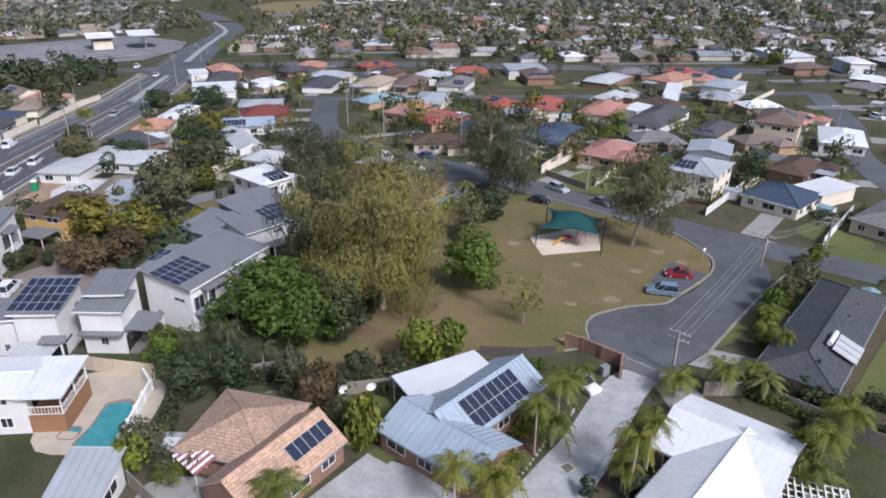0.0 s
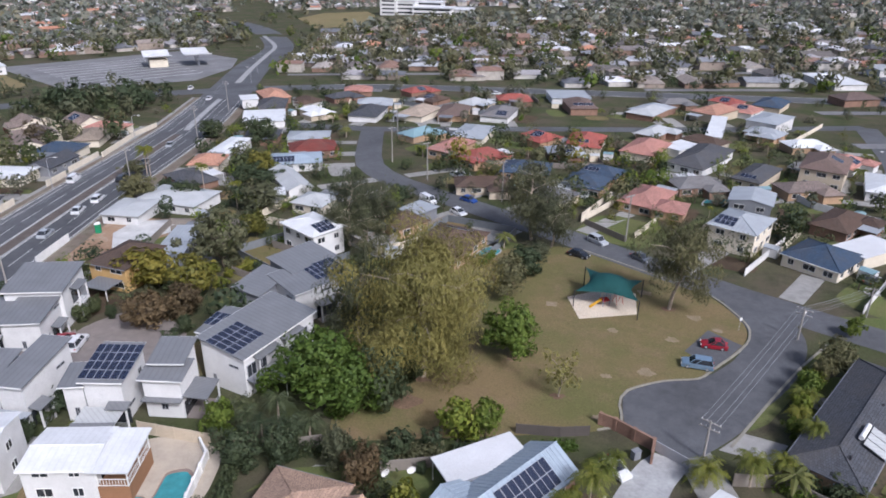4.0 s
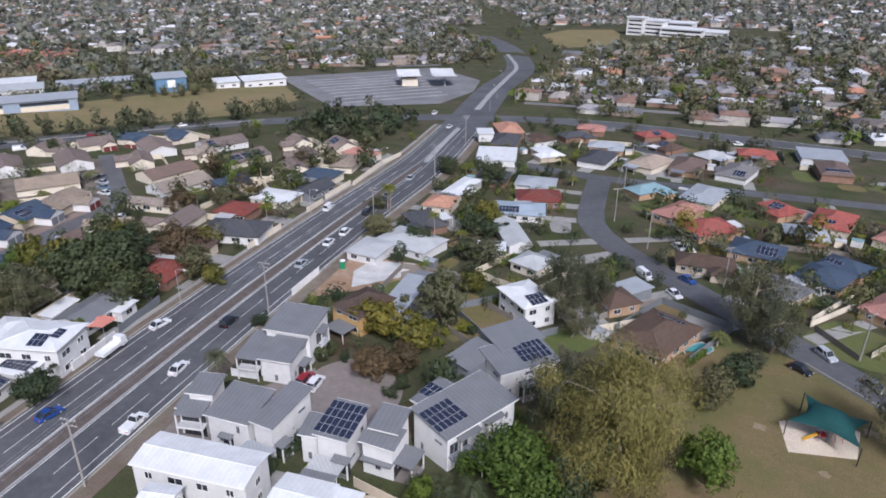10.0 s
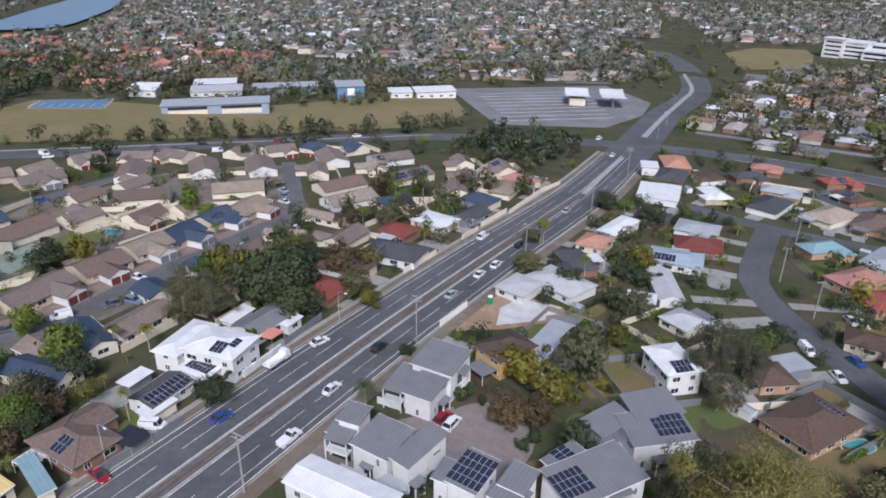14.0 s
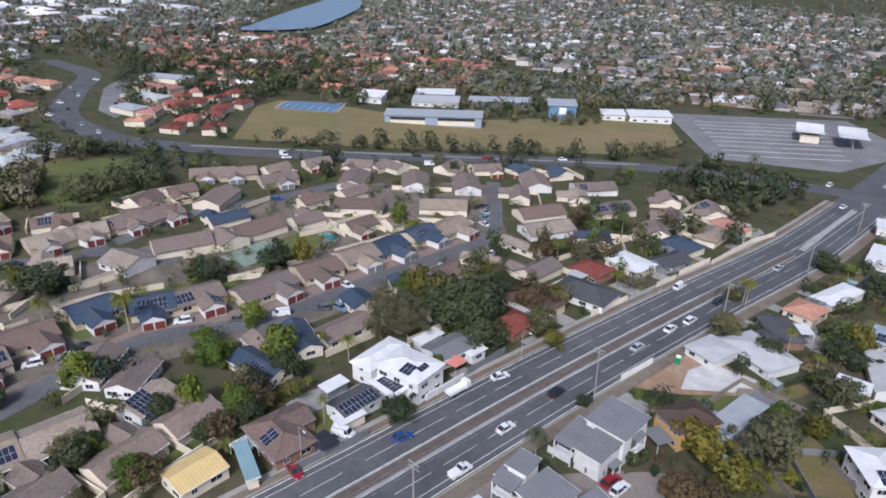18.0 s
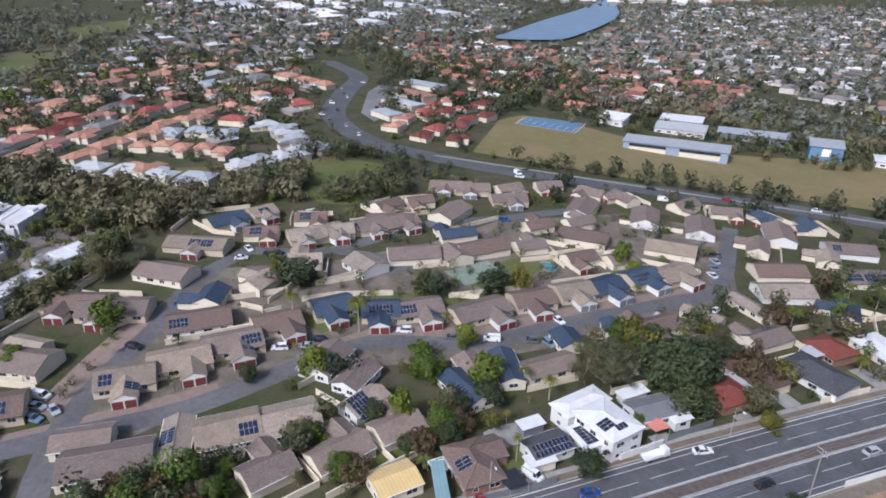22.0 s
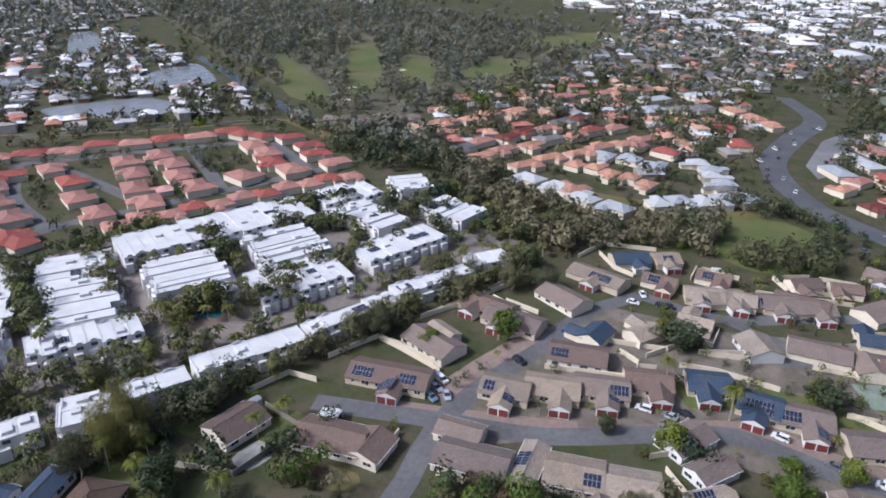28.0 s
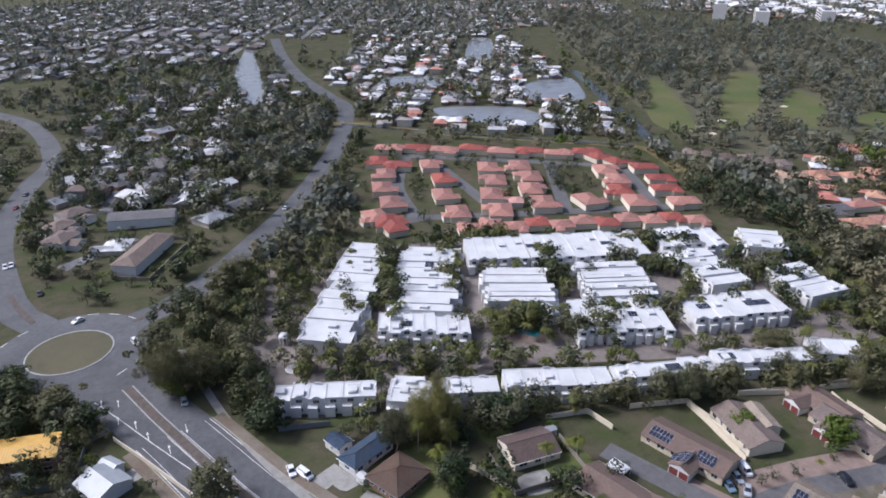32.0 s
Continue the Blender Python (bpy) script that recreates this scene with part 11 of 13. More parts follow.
long_fence([(-229.9, 67.7), (-240.2, 92.2)], 1.7, 'paint_fence_cream', 'cream rendered wall between villa gardens')
long_fence([(-215.0, 101.0), (-199.6, 121.2)], 1.7, 'paint_fence_cream', 'cream rendered wall between villa gardens')
long_fence([(-229.8, 140.3), (-216.2, 160.8)], 1.7, 'paint_fence_cream', 'cream rendered wall between villa gardens')
long_fence([(-196.0, 125.3), (-181.8, 145.2)], 1.7, 'paint_fence_cream', 'cream rendered wall between villa gardens')
long_fence([(-229.9, 96.5), (-213.3, 100.1)], 1.7, 'paint_fence_cream', 'cream rendered wall between villa gardens')
long_fence([(-127.8, -98.5), (-139.2, -92.7), (-139.0, -83.7)], 1.7, 'paint_fence_cream', 'cream rendered wall between villa gardens')
long_fence([(-150.4, -86.3), (-165.7, -77.2), (-159.7, -57.1)], 1.7, 'paint_fence_cream', 'cream rendered wall between villa gardens')
long_fence([(-98.0, -99.2), (-100.5, -85.0)], 1.7, 'paint_fence_cream', 'cream rendered wall between villa gardens')
long_fence([(-165.0, -76.7), (-164.0, -68.7)], 1.7, 'paint_fence_cream', 'cream rendered wall between villa gardens')
long_fence([(-181.6, -69.1), (-194.3, -61.3)], 1.7, 'paint_fence_cream', 'cream rendered wall between villa gardens')
long_fence([(-207.5, -54.5), (-216.1, -50.1)], 1.7, 'paint_fence_cream', 'cream rendered wall between villa gardens')
long_fence([(-202.4, -46.8), (-198.8, -34.7)], 1.7, 'paint_fence_cream', 'cream rendered wall between villa gardens')
long_fence([(-30.9, -167.8), (-34.5, -154.2), (-39.4, -133.5)], 1.4, 'paint_cream', 'cream wall along the road')
fence([(-67.2, -142.2), (-79.4, -135.1)], 1.8, 'paint_fence_grey', 'dark metal fence beside a yard')
# cars
car(35.8, 93.6, 169, 'red', 'hatch')
car(31.7, 87.7, 166, 'steelblue', 'wagon')
car(16.0, 63.8, -56, 'white', 'hatch')
car(-14.1, 158.6, -49, 'white', 'van')
car(-4.2, 160.5, -39, 'blue', 'sedan')
car(-6.3, 150.9, -48, 'white', 'sedan')
car(-8.3, 181.8, -51, 'white', 'sedan')
car(-5.7, 181.9, -52, 'white', 'sedan')
car(25.4, 167.5, 52, 'white', 'wagon')
car(23.9, 135.4, -52, 'silver', 'wagon')
car(19.0, 127.7, -34, 'black', 'sedan')
car(3.4, 320.6, 17, 'white', 'sedan')
car(31.2, 127.0, -54, 'grey', 'sedan')
car(38.1, 122.4, -36, 'white', 'wagon')
car(25.7, 170.8, 56, 'white', 'wagon')
car(72.7, 120.7, 43, 'grey', 'sedan')
car(136.2, 215.1, -64, 'white', 'wagon')
car(264.0, 516.5, -100, 'white', 'sedan')
car(-94.9, 59.4, 84, 'blue', 'sedan')
car(-80.8, 63.3, 96, 'white', 'ute')
car(-100.9, 89.9, 82, 'white', 'sedan')
car(-63.1, 85.3, 94, 'red', 'wagon')
car(-60.8, 85.1, 96, 'white', 'wagon')
car(-102.2, 50.1, 32, 'white', 'van')
car(-148.9, 74.2, 16, 'steelblue', 'wagon')
car(-160.2, 82.2, 14, 'white', 'sedan')
car(-94.1, 143.4, 97, 'white', 'sedan')
car(-97.4, 37.4, -0, 'red', 'sedan')
car(-85.8, 78.8, 97, 'white', 'sedan')
car(-89.1, 96.6, 97, 'black', 'wagon')
car(-92.6, 128.2, 97, 'silver', 'sedan')
car(-94.1, 151.9, 97, 'white', 'wagon')
car(-109.2, 167.5, 97, 'white', 'van')
car(-96.9, 169.2, 97, 'black', 'wagon')
car(-99.2, 187.4, 97, 'grey', 'sedan')
car(-101.3, 208.7, 97, 'silver', 'sedan')
car(-122.7, 295.9, 97, 'white', 'sedan')
car(-142.5, 323.8, 97, 'white', 'wagon')
car(-153.9, 316.6, 97, 'black', 'sedan')
car(-163.4, 36.8, 250, 'white', 'wagon')
car(-154.2, 59.4, 250, 'white', 'van')
car(-151.2, 69.7, 250, 'grey', 'wagon')
car(-150.0, 88.7, 240, 'gold', 'wagon')
car(-155.9, 112.0, 320, 'silver', 'wagon')
car(-156.8, 133.0, 300, 'white', 'sedan')
car(-158.0, 142.7, 300, 'black', 'sedan')
car(-138.6, 114.6, 230, 'steelblue', 'wagon')
car(-169.3, 30.6, 250, 'blue', 'sedan')
car(-189.8, 156.6, 180, 'silver', 'sedan')
car(-184.9, 152.5, 180, 'steelblue', 'sedan')
car(-179.7, 148.3, 180, 'white', 'sedan')
car(-195.0, 160.9, 180, 'grey', 'sedan')
car(-296.3, 122.4, 10, 'white', 'van')
car(-233.1, 66.9, 20, 'white', 'van')
car(-238.3, 94.3, 60, 'blue', 'wagon')
car(-223.3, 64.4, 60, 'black', 'sedan')
car(-253.1, 175.0, 55, 'white', 'van')
car(-291.2, 121.5, 55, 'white', 'sedan')
car(-157.3, 48.5, 250, 'grey', 'sedan')
car(-219.6, -6.2, 80, 'white', 'sedan')
car(-226.6, -3.7, 20, 'white', 'sedan')
car(-256.6, 20.9, 100, 'white', 'van')
car(-220.5, 3.2, 60, 'black', 'wagon')
car(-221.6, 5.7, 60, 'black', 'sedan')
car(-190.1, -23.0, 60, 'blue', 'wagon')
car(-169.8, -33.7, 60, 'black', 'wagon')
car(-234.7, 67.6, 200, 'white', 'wagon')
car(-232.0, 50.6, 250, 'black', 'sedan')
car(-161.5, 2.8, 260, 'white', 'wagon')
car(-160.9, 9.5, 250, 'silver', 'sedan')
car(-163.4, 13.2, 250, 'black', 'sedan')
car(-146.5, -47.9, 30, 'silver', 'sedan')
car(-64.1, -122.6, 100, 'white', 'van')
car(-40.9, -242.2, 20, 'white', 'sedan')
car(-51.8, -214.1, 90, 'white', 'wagon')
car(-32.3, -310.1, 80, 'white', 'sedan')
car(-35.4, -274.2, 80, 'black', 'sedan')
car(-124.4, -143.8, 60, 'white', 'wagon')
car(-152.6, -51.9, 60, 'white', 'van')
car(-148.6, -51.8, 60, 'silver', 'sedan')
car(-144.2, -51.6, 60, 'steelblue', 'sedan')
car(-85.7, -262.2, 30, 'white', 'sedan')
car(-56.0, -403.7, 60, 'grey', 'sedan')
car(-96.3, -190.6, 90, 'black', 'wagon')
car(-451.0, 53.3, 30, 'white', 'wagon')
car(-478.9, 65.9, 30, 'grey', 'sedan')
car(-419.6, 43.3, 30, 'white', 'sedan')
car(-305.9, 78.6, 55, 'grey', 'sedan')
car(-521.9, 85.7, 30, 'white', 'sedan')
# poles

# ---- suburbs beyond ----
def inside(p, poly):
    c = False
    for i in range(len(poly)):
        (x1, y1), (x2, y2) = poly[i - 1], poly[i]
        if (y1 > p[1]) != (y2 > p[1]) and p[0] < (x2 - x1) * (p[1] - y1) / (y2 - y1) + x1:
            c = not c
    return c


def near_line(p, line, d):
    for (ax, ay), (bx, by) in zip(line, line[1:]):
        t = max(0, min(1, ((p[0] - ax) * (bx - ax) + (p[1] - ay) * (by - ay)) / ((bx - ax) ** 2 + (by - ay) ** 2 + 1e-9)))
        if math.hypot(p[0] - ax - t * (bx - ax), p[1] - ay - t * (by - ay)) < d:
            return True
    return False


def suburb(name, poly, turn, roof, seed, gap=19.0, street=44.0, skip=0.12, keep=None, size=(11, 17), depth=(8, 11), tall=0.0):
    """Rows of houses back to back along streets over an outline: roofs and walls, and the streets between."""
    r = random.Random(seed)
    walls, roofs, roads = MB(), MB(), MB()
    cx, cy = sum(p[0] for p in poly) / len(poly), sum(p[1] for p in poly) / len(poly)
    R = max(math.hypot(p[0] - cx, p[1] - cy) for p in poly)
    c, s = math.cos(radians(turn)), math.sin(radians(turn))
    spots = []
    v = -R
    row = 0
    while v < R:
        u = -R
        while u < R:
            x, y = cx + c * u - s * v, cy + s * u + c * v
            if inside((x, y), poly) and r.random() > skip and not (keep and keep((x, y))):
                a = radians(turn + r.choice((0, 0, 90)) + r.uniform(-6, 6))
                w, d, h = r.uniform(*size), r.uniform(*depth), tall or r.choice((2.5, 2.5, 2.7, 2.6, 2.5, 2.6, 5.0))
                jx, jy = x + r.uniform(-3, 3), y + r.uniform(-3, 3)
                z = terrain(jx, jy)
                ca, sa = math.cos(a), math.sin(a)

                def at(px, py, pz):
                    return (jx + ca * px - sa * py, jy + sa * px + ca * py, z + pz)
                for ox, oy, w, d in ((0, 0, w, d), (r.choice((-1, 1)) * w * 0.25, r.choice((-1, 1)) * d * 0.45, w * 0.45, d * 0.9))[:1 if r.random() < 0.35 else 2]:
                    walls.solid([at(ox - w / 2 + .4, oy - d / 2 + .4, -1), at(ox + w / 2 - .4, oy - d / 2 + .4, -1), at(ox + w / 2 - .4, oy + d / 2 - .4, -1), at(ox - w / 2 + .4, oy + d / 2 - .4, -1)], [at(ox - w / 2 + .4, oy - d / 2 + .4, h), at(ox + w / 2 - .4, oy - d / 2 + .4, h), at(ox + w / 2 - .4, oy + d / 2 - .4, h), at(ox - w / 2 + .4, oy + d / 2 - .4, h)])
                    k = min(w, d) / 2 * r.choice((0.0, 0.9, 0.9))
                    hr = h + min(w, d) * r.uniform(0.10, 0.2)
                    n = len(roofs.v)
                    ends = [(-w / 2 + k, 0), (w / 2 - k, 0)] if w >= d else [(0, -d / 2 + k), (0, d / 2 - k)]
                    roofs.v += [at(ox + u, oy + v, h) for u, v in ((-w / 2, -d / 2), (w / 2, -d / 2), (w / 2, d / 2), (-w / 2, d / 2))] + [at(ox + u, oy + v, hr) for u, v in ends]
                    fs = [(n, n + 1, n + 5, n + 4), (n + 2, n + 3, n + 4, n + 5), (n + 1, n + 2, n + 5), (n + 3, n, n + 4)] if w >= d else [(n + 1, n + 2, n + 5, n + 4), (n + 3, n, n + 4, n + 5), (n, n + 1, n + 4), (n + 2, n + 3, n + 5)]
                    roofs.f += fs
                    for f in fs:
                        roofs.uv += [(0, 0)] * len(f)
                        roofs.s.append(0)
                spots.append((jx, jy))
            u += gap
        if row % 2:
            u = -R
            while u < R:
                a, b = ((cx + c * q - s * (v + street / 2), cy + s * q + c * (v + street / 2)) for q in (u, u + 18))
                if all(inside(p, poly) and open_ground(p, -6) and not (keep and any(inside(p, k) for k in KEEP_OFF)) and not near_house(p, 4) for p in (a, b)):
                    quad = []
                    for p, o in ((a, -3.4), (b, -3.4), (b, 3.4), (a, 3.4)):
                        x, y = p[0] - s * o, p[1] + c * o
                        quad.append((x, y, terrain(x, y) + (0.12 if math.hypot(x, y) < 450 else 0.4)))
                    roads.face(quad)
                u += 18
        v += street if row % 2 else 24.0
        row += 1
    if roads.f:
        tagged(part("street", roads, "asphalt_pale"), "pale asphalt streets between distant houses", "road", kind="structure")
    tagged(part(name + "_walls", walls, "far_wall"), "rendered and brick walls of distant houses", "houses", kind="stuff")
    tagged(part(name + "_roofs", roofs, roof), "roofs of distant suburban houses", "houses", kind="stuff")
    return spots


def woods(name, spots, leaf, seed, size=(3.0, 5.5), n=34, leafsize=1.0, label="crowns of distant trees", tall=1.0, stem=True):
    """Joined tree crowns for the distance, each an uneven cloud of leaf sprays with a stem."""
    r = np.random.default_rng(seed)
    cs, ss, outs = [], [], []
    stems = MB()
    for x, y in spots:
        R = r.uniform(*size)
        z = terrain(x, y)
        d = r.normal(size=(n, 3))
        d /= np.linalg.norm(d, axis=1)[:, None]
        lobes = r.normal(size=(4, 3)) * R * 0.42
        pick = lobes[r.integers(0, 4, n)]
        outs.append(d + pick / R)
        d = d * (r.uniform(0.45, 1, (n, 1)) ** 0.5) * R * 0.65 + pick
        d[:, 2] = np.maximum(d[:, 2] * tall + R * 1.05 * tall, 0.3)
        cs.append(d + np.array([x, y, z]))
        ss.append(r.uniform(0.7, 1.3, n) * leafsize * R / 4)
        if stem:
            stems.tube((x, y, z - 0.5), (x, y, z + R * 0.9), 0.16, 0.1, 4)
    ob = new(name, leaf_mesh(name, leaf, np.concatenate(cs), np.concatenate(ss), r, 0.25, out=np.concatenate(outs), loose=0.25))
    tagged(ob, label, "trees", kind="stuff")
    if stem:
        tagged(part(name + "_stems", stems, "bark_dark"), "trunks of distant trees", "trees", kind="stuff")
    return ob


WATER = [[(-800, 285), (-1185, 529), (-1330, 733), (-1042, 585), (-815, 395)], [(-340, -420), (-400, -372), (-392, -335), (-358, -315), (-322, -375)], [(-462, -435), (-535, -430), (-452, -340), (-406, -379)],
         [(-640, -695), (-655, -660), (-515, -525), (-503, -563)], [(-378, -545), (-435, -515), (-413, -462), (-358, -493)], [(-390, -830), (-365, -765), (-250, -500), (-226, -505), (-285, -649), (-355, -780)]]
LINES = [(MAIN, 20), (CROSS, 17), ([(-25, -260), (-34, -347), (-60, -417), (-84, -468), (-91, -574), (-60, -680)], 14), ([(-48, -228), (-77, -235), (-119, -264), (-170, -307), (-236, -379), (-290, -455), (-303, -500), (-330, -600), (-372, -711), (-430, -840)], 14),
         ([(-25, 176), (-34, 192), (-38, 215), (-41, 240)], 12), ([(-76, 246), (-42, 241), (22, 247), (140, 262)], 12), ([(140, 262), (122, 205), (104, 168), (95, 120), (95, 76), (130, 40)], 12)]
TAKEN = []


STREETS = [([(95, 76), (68, 95), (46, 112), (34, 123), (19, 137), (2, 152), (-8, 161), (-24, 176), (-34, 192), (-38, 215), (-41, 240)], 5.2), ([(-76, 246), (-42, 241), (22, 247), (80, 252), (140, 262)], 5), ([(46, 110), (47, 98), (40, 86), (30, 77), (24, 74)], 8),
           ([(-100, -47), (-135, -46), (-159, -39), (-180, -29), (-207, -20), (-226, -4)], 4), ([(-131, -80), (-133, -68), (-137, -43), (-141, -19), (-153, 8), (-160, 27), (-154, 55), (-160, 91), (-168, 143), (-190, 162), (-219, 185)], 5.5), ([(-226, -4), (-221, 24), (-239, 61), (-241, 93), (-246, 125)], 4),
           ([(5, 40), (10.5, 50), (15, 58), (21, 66)], 5.5), ([(-3, 36), (-3, 46)], 7), ([(-54, 94), (-54, 74), (-72, 64)], 6), ([(-80, -172), (-112, -150), (-137, -136), (-159, -118), (-194, -98), (-245, -63)], 4), ([(-140, -136), (-167, -174), (-186, -199)], 3.5), ([(-199, -99), (-246, -142)], 3.5), ([(-35, 50), (-35, 62)], 6.5), ([(-84, -163), (-84, -178), (-92, -192)], 9)]
PARK = [(-8, 66), (-4, 90), (8, 126), (20, 131), (43, 103), (38, 92), (20, 80), (15, 71)]


def open_ground(p, extra=0.0):
    if inside(p, PARK) or any(near_line(p, l, d) for l, d in STREETS):
        return False
    if math.hypot(p[0] + 33.5, p[1] + 223) < 27:
        return False
    return not any(inside(p, w) for w in WATER) and not any(near_line(p, l, d + extra) for l, d in LINES)


# footprints of all the houses, to keep trees and far houses off them
FOOT = {}
for o in scene.objects:
    if o.name.split(".")[0] == "wall" and o.parent is not None:
        mw = o.parent.matrix_basis @ o.matrix_basis
        xs, ys = [v[0] for v in o.bound_box], [v[1] for v in o.bound_box]
        mid = mw @ Vector(((min(xs) + max(xs)) / 2, (min(ys) + max(ys)) / 2, 0))
        FOOT.setdefault((int(mid.x // 40), int(mid.y // 40)), []).append((mw.inverted(), min(xs), max(xs), min(ys), max(ys)))


def near_house(p, d):
    i, j = int(p[0] // 40), int(p[1] // 40)
    for u in (-1, 0, 1):
        for v in (-1, 0, 1):
            for inv, x0, x1, y0, y1 in FOOT.get((i + u, j + v), ()):
                q = inv @ Vector((p[0], p[1], 0))
                if x0 - d < q.x < x1 + d and y0 - d < q.y < y1 + d:
                    return True
    return False


def skip_house(p):
    return not open_ground(p, 5) or near_house(p, 11) or any(inside(p, k) for k in KEEP_OFF)



# more villas between the lanes, each turned to its lane
VILLAS = [(-112, -28), (-150, -68), (-235, -32), (-250, 20), (-262, 70), (-285, 125), (-228, 215), (-180, 225), (-160, 235), (-125, 235), (-116, 60)]
vr = random.Random(12)


def lane_turn(p):
    best = (1e9, 0)
    for line, _ in STREETS[3:6]:
        for (ax, ay), (bx, by) in zip(line, line[1:]):
            t = max(0, min(1, ((p[0] - ax) * (bx - ax) + (p[1] - ay) * (by - ay)) / ((bx - ax) ** 2 + (by - ay) ** 2)))
            dx, dy = ax + t * (bx - ax) - p[0], ay + t * (by - ay) - p[1]
            best = min(best, (math.hypot(dx, dy), math.degrees(math.atan2(dy, dx)) + 90))
    return best


def note(h):
    for o in h.children:
        if o.name.startswith("wall"):
            mw = h.matrix_basis @ o.matrix_basis
            xs, ys = [v[0] for v in o.bound_box], [v[1] for v in o.bound_box]
            mid = mw @ Vector(((min(xs) + max(xs)) / 2, (min(ys) + max(ys)) / 2, 0))
            FOOT.setdefault((int(mid.x // 40), int(mid.y // 40)), []).append((mw.inverted(), min(xs), max(xs), min(ys), max(ys)))


got = 0
for _ in range(2600):
    p = (vr.uniform(-290, -112), vr.uniform(-68, 235))
    dist, turn = lane_turn(p)
    if got < 46 and inside(p, VILLAS) and dist > 10 and open_ground(p, 4) and not near_house(p, 7.6) and not inside(p, [(-160, 8), (-190, 8), (-215, 60), (-205, 95), (-180, 95), (-165, 60)]):
        got += 1
        roof = vr.choice(("tile_taupe", "tile_taupe", "tile_dusk", "tile_sand", "tile_navy", "tile_taupe"))
        c, s = math.cos(radians(turn)), math.sin(radians(turn))
        L = vr.uniform(11, 14)
        g = vr.choice((-1, 1)) * (L / 2 - 3.2)
        h = house("single-storey villa with %s tile roof and pale walls" % {"tile_navy": "dark blue", "tile_sand": "sandy", "tile_dusk": "dusky brown"}.get(roof, "taupe"), p[0], p[1],
                  [("gable", 0, 0, L, 8.6, turn, 2.6, 4.6, dict(solar=[(vr.choice((0, 1)), 0.35, 0.5, vr.choice((4, 5, 6)), 2)] if vr.random() < 0.4 else [])),
                   ("gable", c * g + s * 5.2, s * g - c * 5.2, 6.6, 6.2, turn + 90, 2.5, 4.0, dict(garage="l2paint_door_red"))], "paint_cream", roof, group="garden villas")
        note(h)
        b = [(p[0] + c * u - s * v, p[1] + s * u + c * v) for u, v in ((-L / 2 - 1.5, -2), (-L / 2 - 1.5, 8.2), (L / 2 + 1.5, 8.2))]
        q = [Vector(a).lerp(Vector(e), t) for a, e in zip(b, b[1:]) for t in (0, 0.3, 0.6, 1)]
        if all(open_ground(a, -6) and not near_house(a, 0.3) for a in q):
            long_fence(b, 1.7, "paint_fence_cream", "cream rendered garden wall behind a villa", 0.2)
# more houses along the north-east streets
NE = [(-80, 150), (-24, 128), (-30, 160), (20, 150), (60, 122), (125, 100), (170, 200), (190, 300), (60, 318), (-70, 318), (-92, 280)]
ROOFS = ("tile_charcoal", "sheet_pale", "tile_brown", "sheet_light", "tile_red", "sheet_white", "tile_grey", "tile_taupe", "sheet_teal", "tile_salmon")
WORDS = ("charcoal tile", "pale metal", "brown tile", "light grey metal", "faded red tile", "white metal", "grey tile", "taupe tile", "blue-green metal", "salmon tile")
got = 0
for _ in range(3000):
    p = (vr.uniform(-95, 190), vr.uniform(100, 318))
    if got < 44 and inside(p, NE) and open_ground(p, 2.5) and not near_house(p, 6.6) and not any(near_line(p, l, d + 5) for l, d in STREETS[:3]):
        got += 1
        k = vr.randrange(len(ROOFS))
        a = vr.choice((-40, 50, -35, 8)) + vr.uniform(-6, 6)
        L, D = vr.uniform(11, 15), vr.uniform(8, 9.5)
        ca, sa = math.cos(radians(a)), math.sin(radians(a))
        gx, gy = L / 2 - 3.4, -D / 2 - 0.6
        wall = vr.choice(("paint_cream", "brick", "paint_white", "brick_tan", "paint_beige"))
        note(house("single-storey house with %s roof in a garden" % WORDS[k], p[0], p[1], [("hip", 0, 0, L, D, a, 2.6, 2.6 + D * 0.19, dict(windows="fr" if p[0] > 0 else "fl", solar=[(0, 0.5, 0.5, 4, 2)] if vr.random() < 0.3 else [])),
                   ("hip", ca * gx - sa * gy, sa * gx + ca * gy, 6.2, 5.6, a, 2.6, 3.7, {})], wall, ROOFS[k]))
KEEP_OFF = [[(-20, 0), (-20, 135), (20, 140), (50, 110), (60, 62), (60, 0)], [(-345, 100), (-425, 150), (-430, 180), (-386, 215), (-330, 250), (-300, 400), (-215, 500), (-150, 450), (-140, 340), (-222, 285)],
            [(-70, -30), (-340, -100), (-340, 80), (-230, 260), (-120, 260), (-112, 60)], [(-230, 840), (-210, 740), (-170, 640), (-90, 650), (40, 740), (40, 880), (-160, 880)], [(-170, -240), (-250, -335), (-350, -225), (-290, -160)],
            [(-674, -557), (-480, -330), (-385, -240), (-380, -160), (-560, -110), (-857, -100), (-1000, -400), (-980, -896)], [(-60, -130), (-60, -250), (-130, -265), (-330, -130), (-270, -30)],
            [(-330, -95), (-440, 45), (-560, 60), (-640, -60), (-480, -160), (-380, -160)], [(-380, 70), (-500, 90), (-490, 130), (-470, 190), (-385, 130)], [(-150, -300), (-255, -386), (-265, -450), (-223, -510), (-145, -380)]]
spots = []
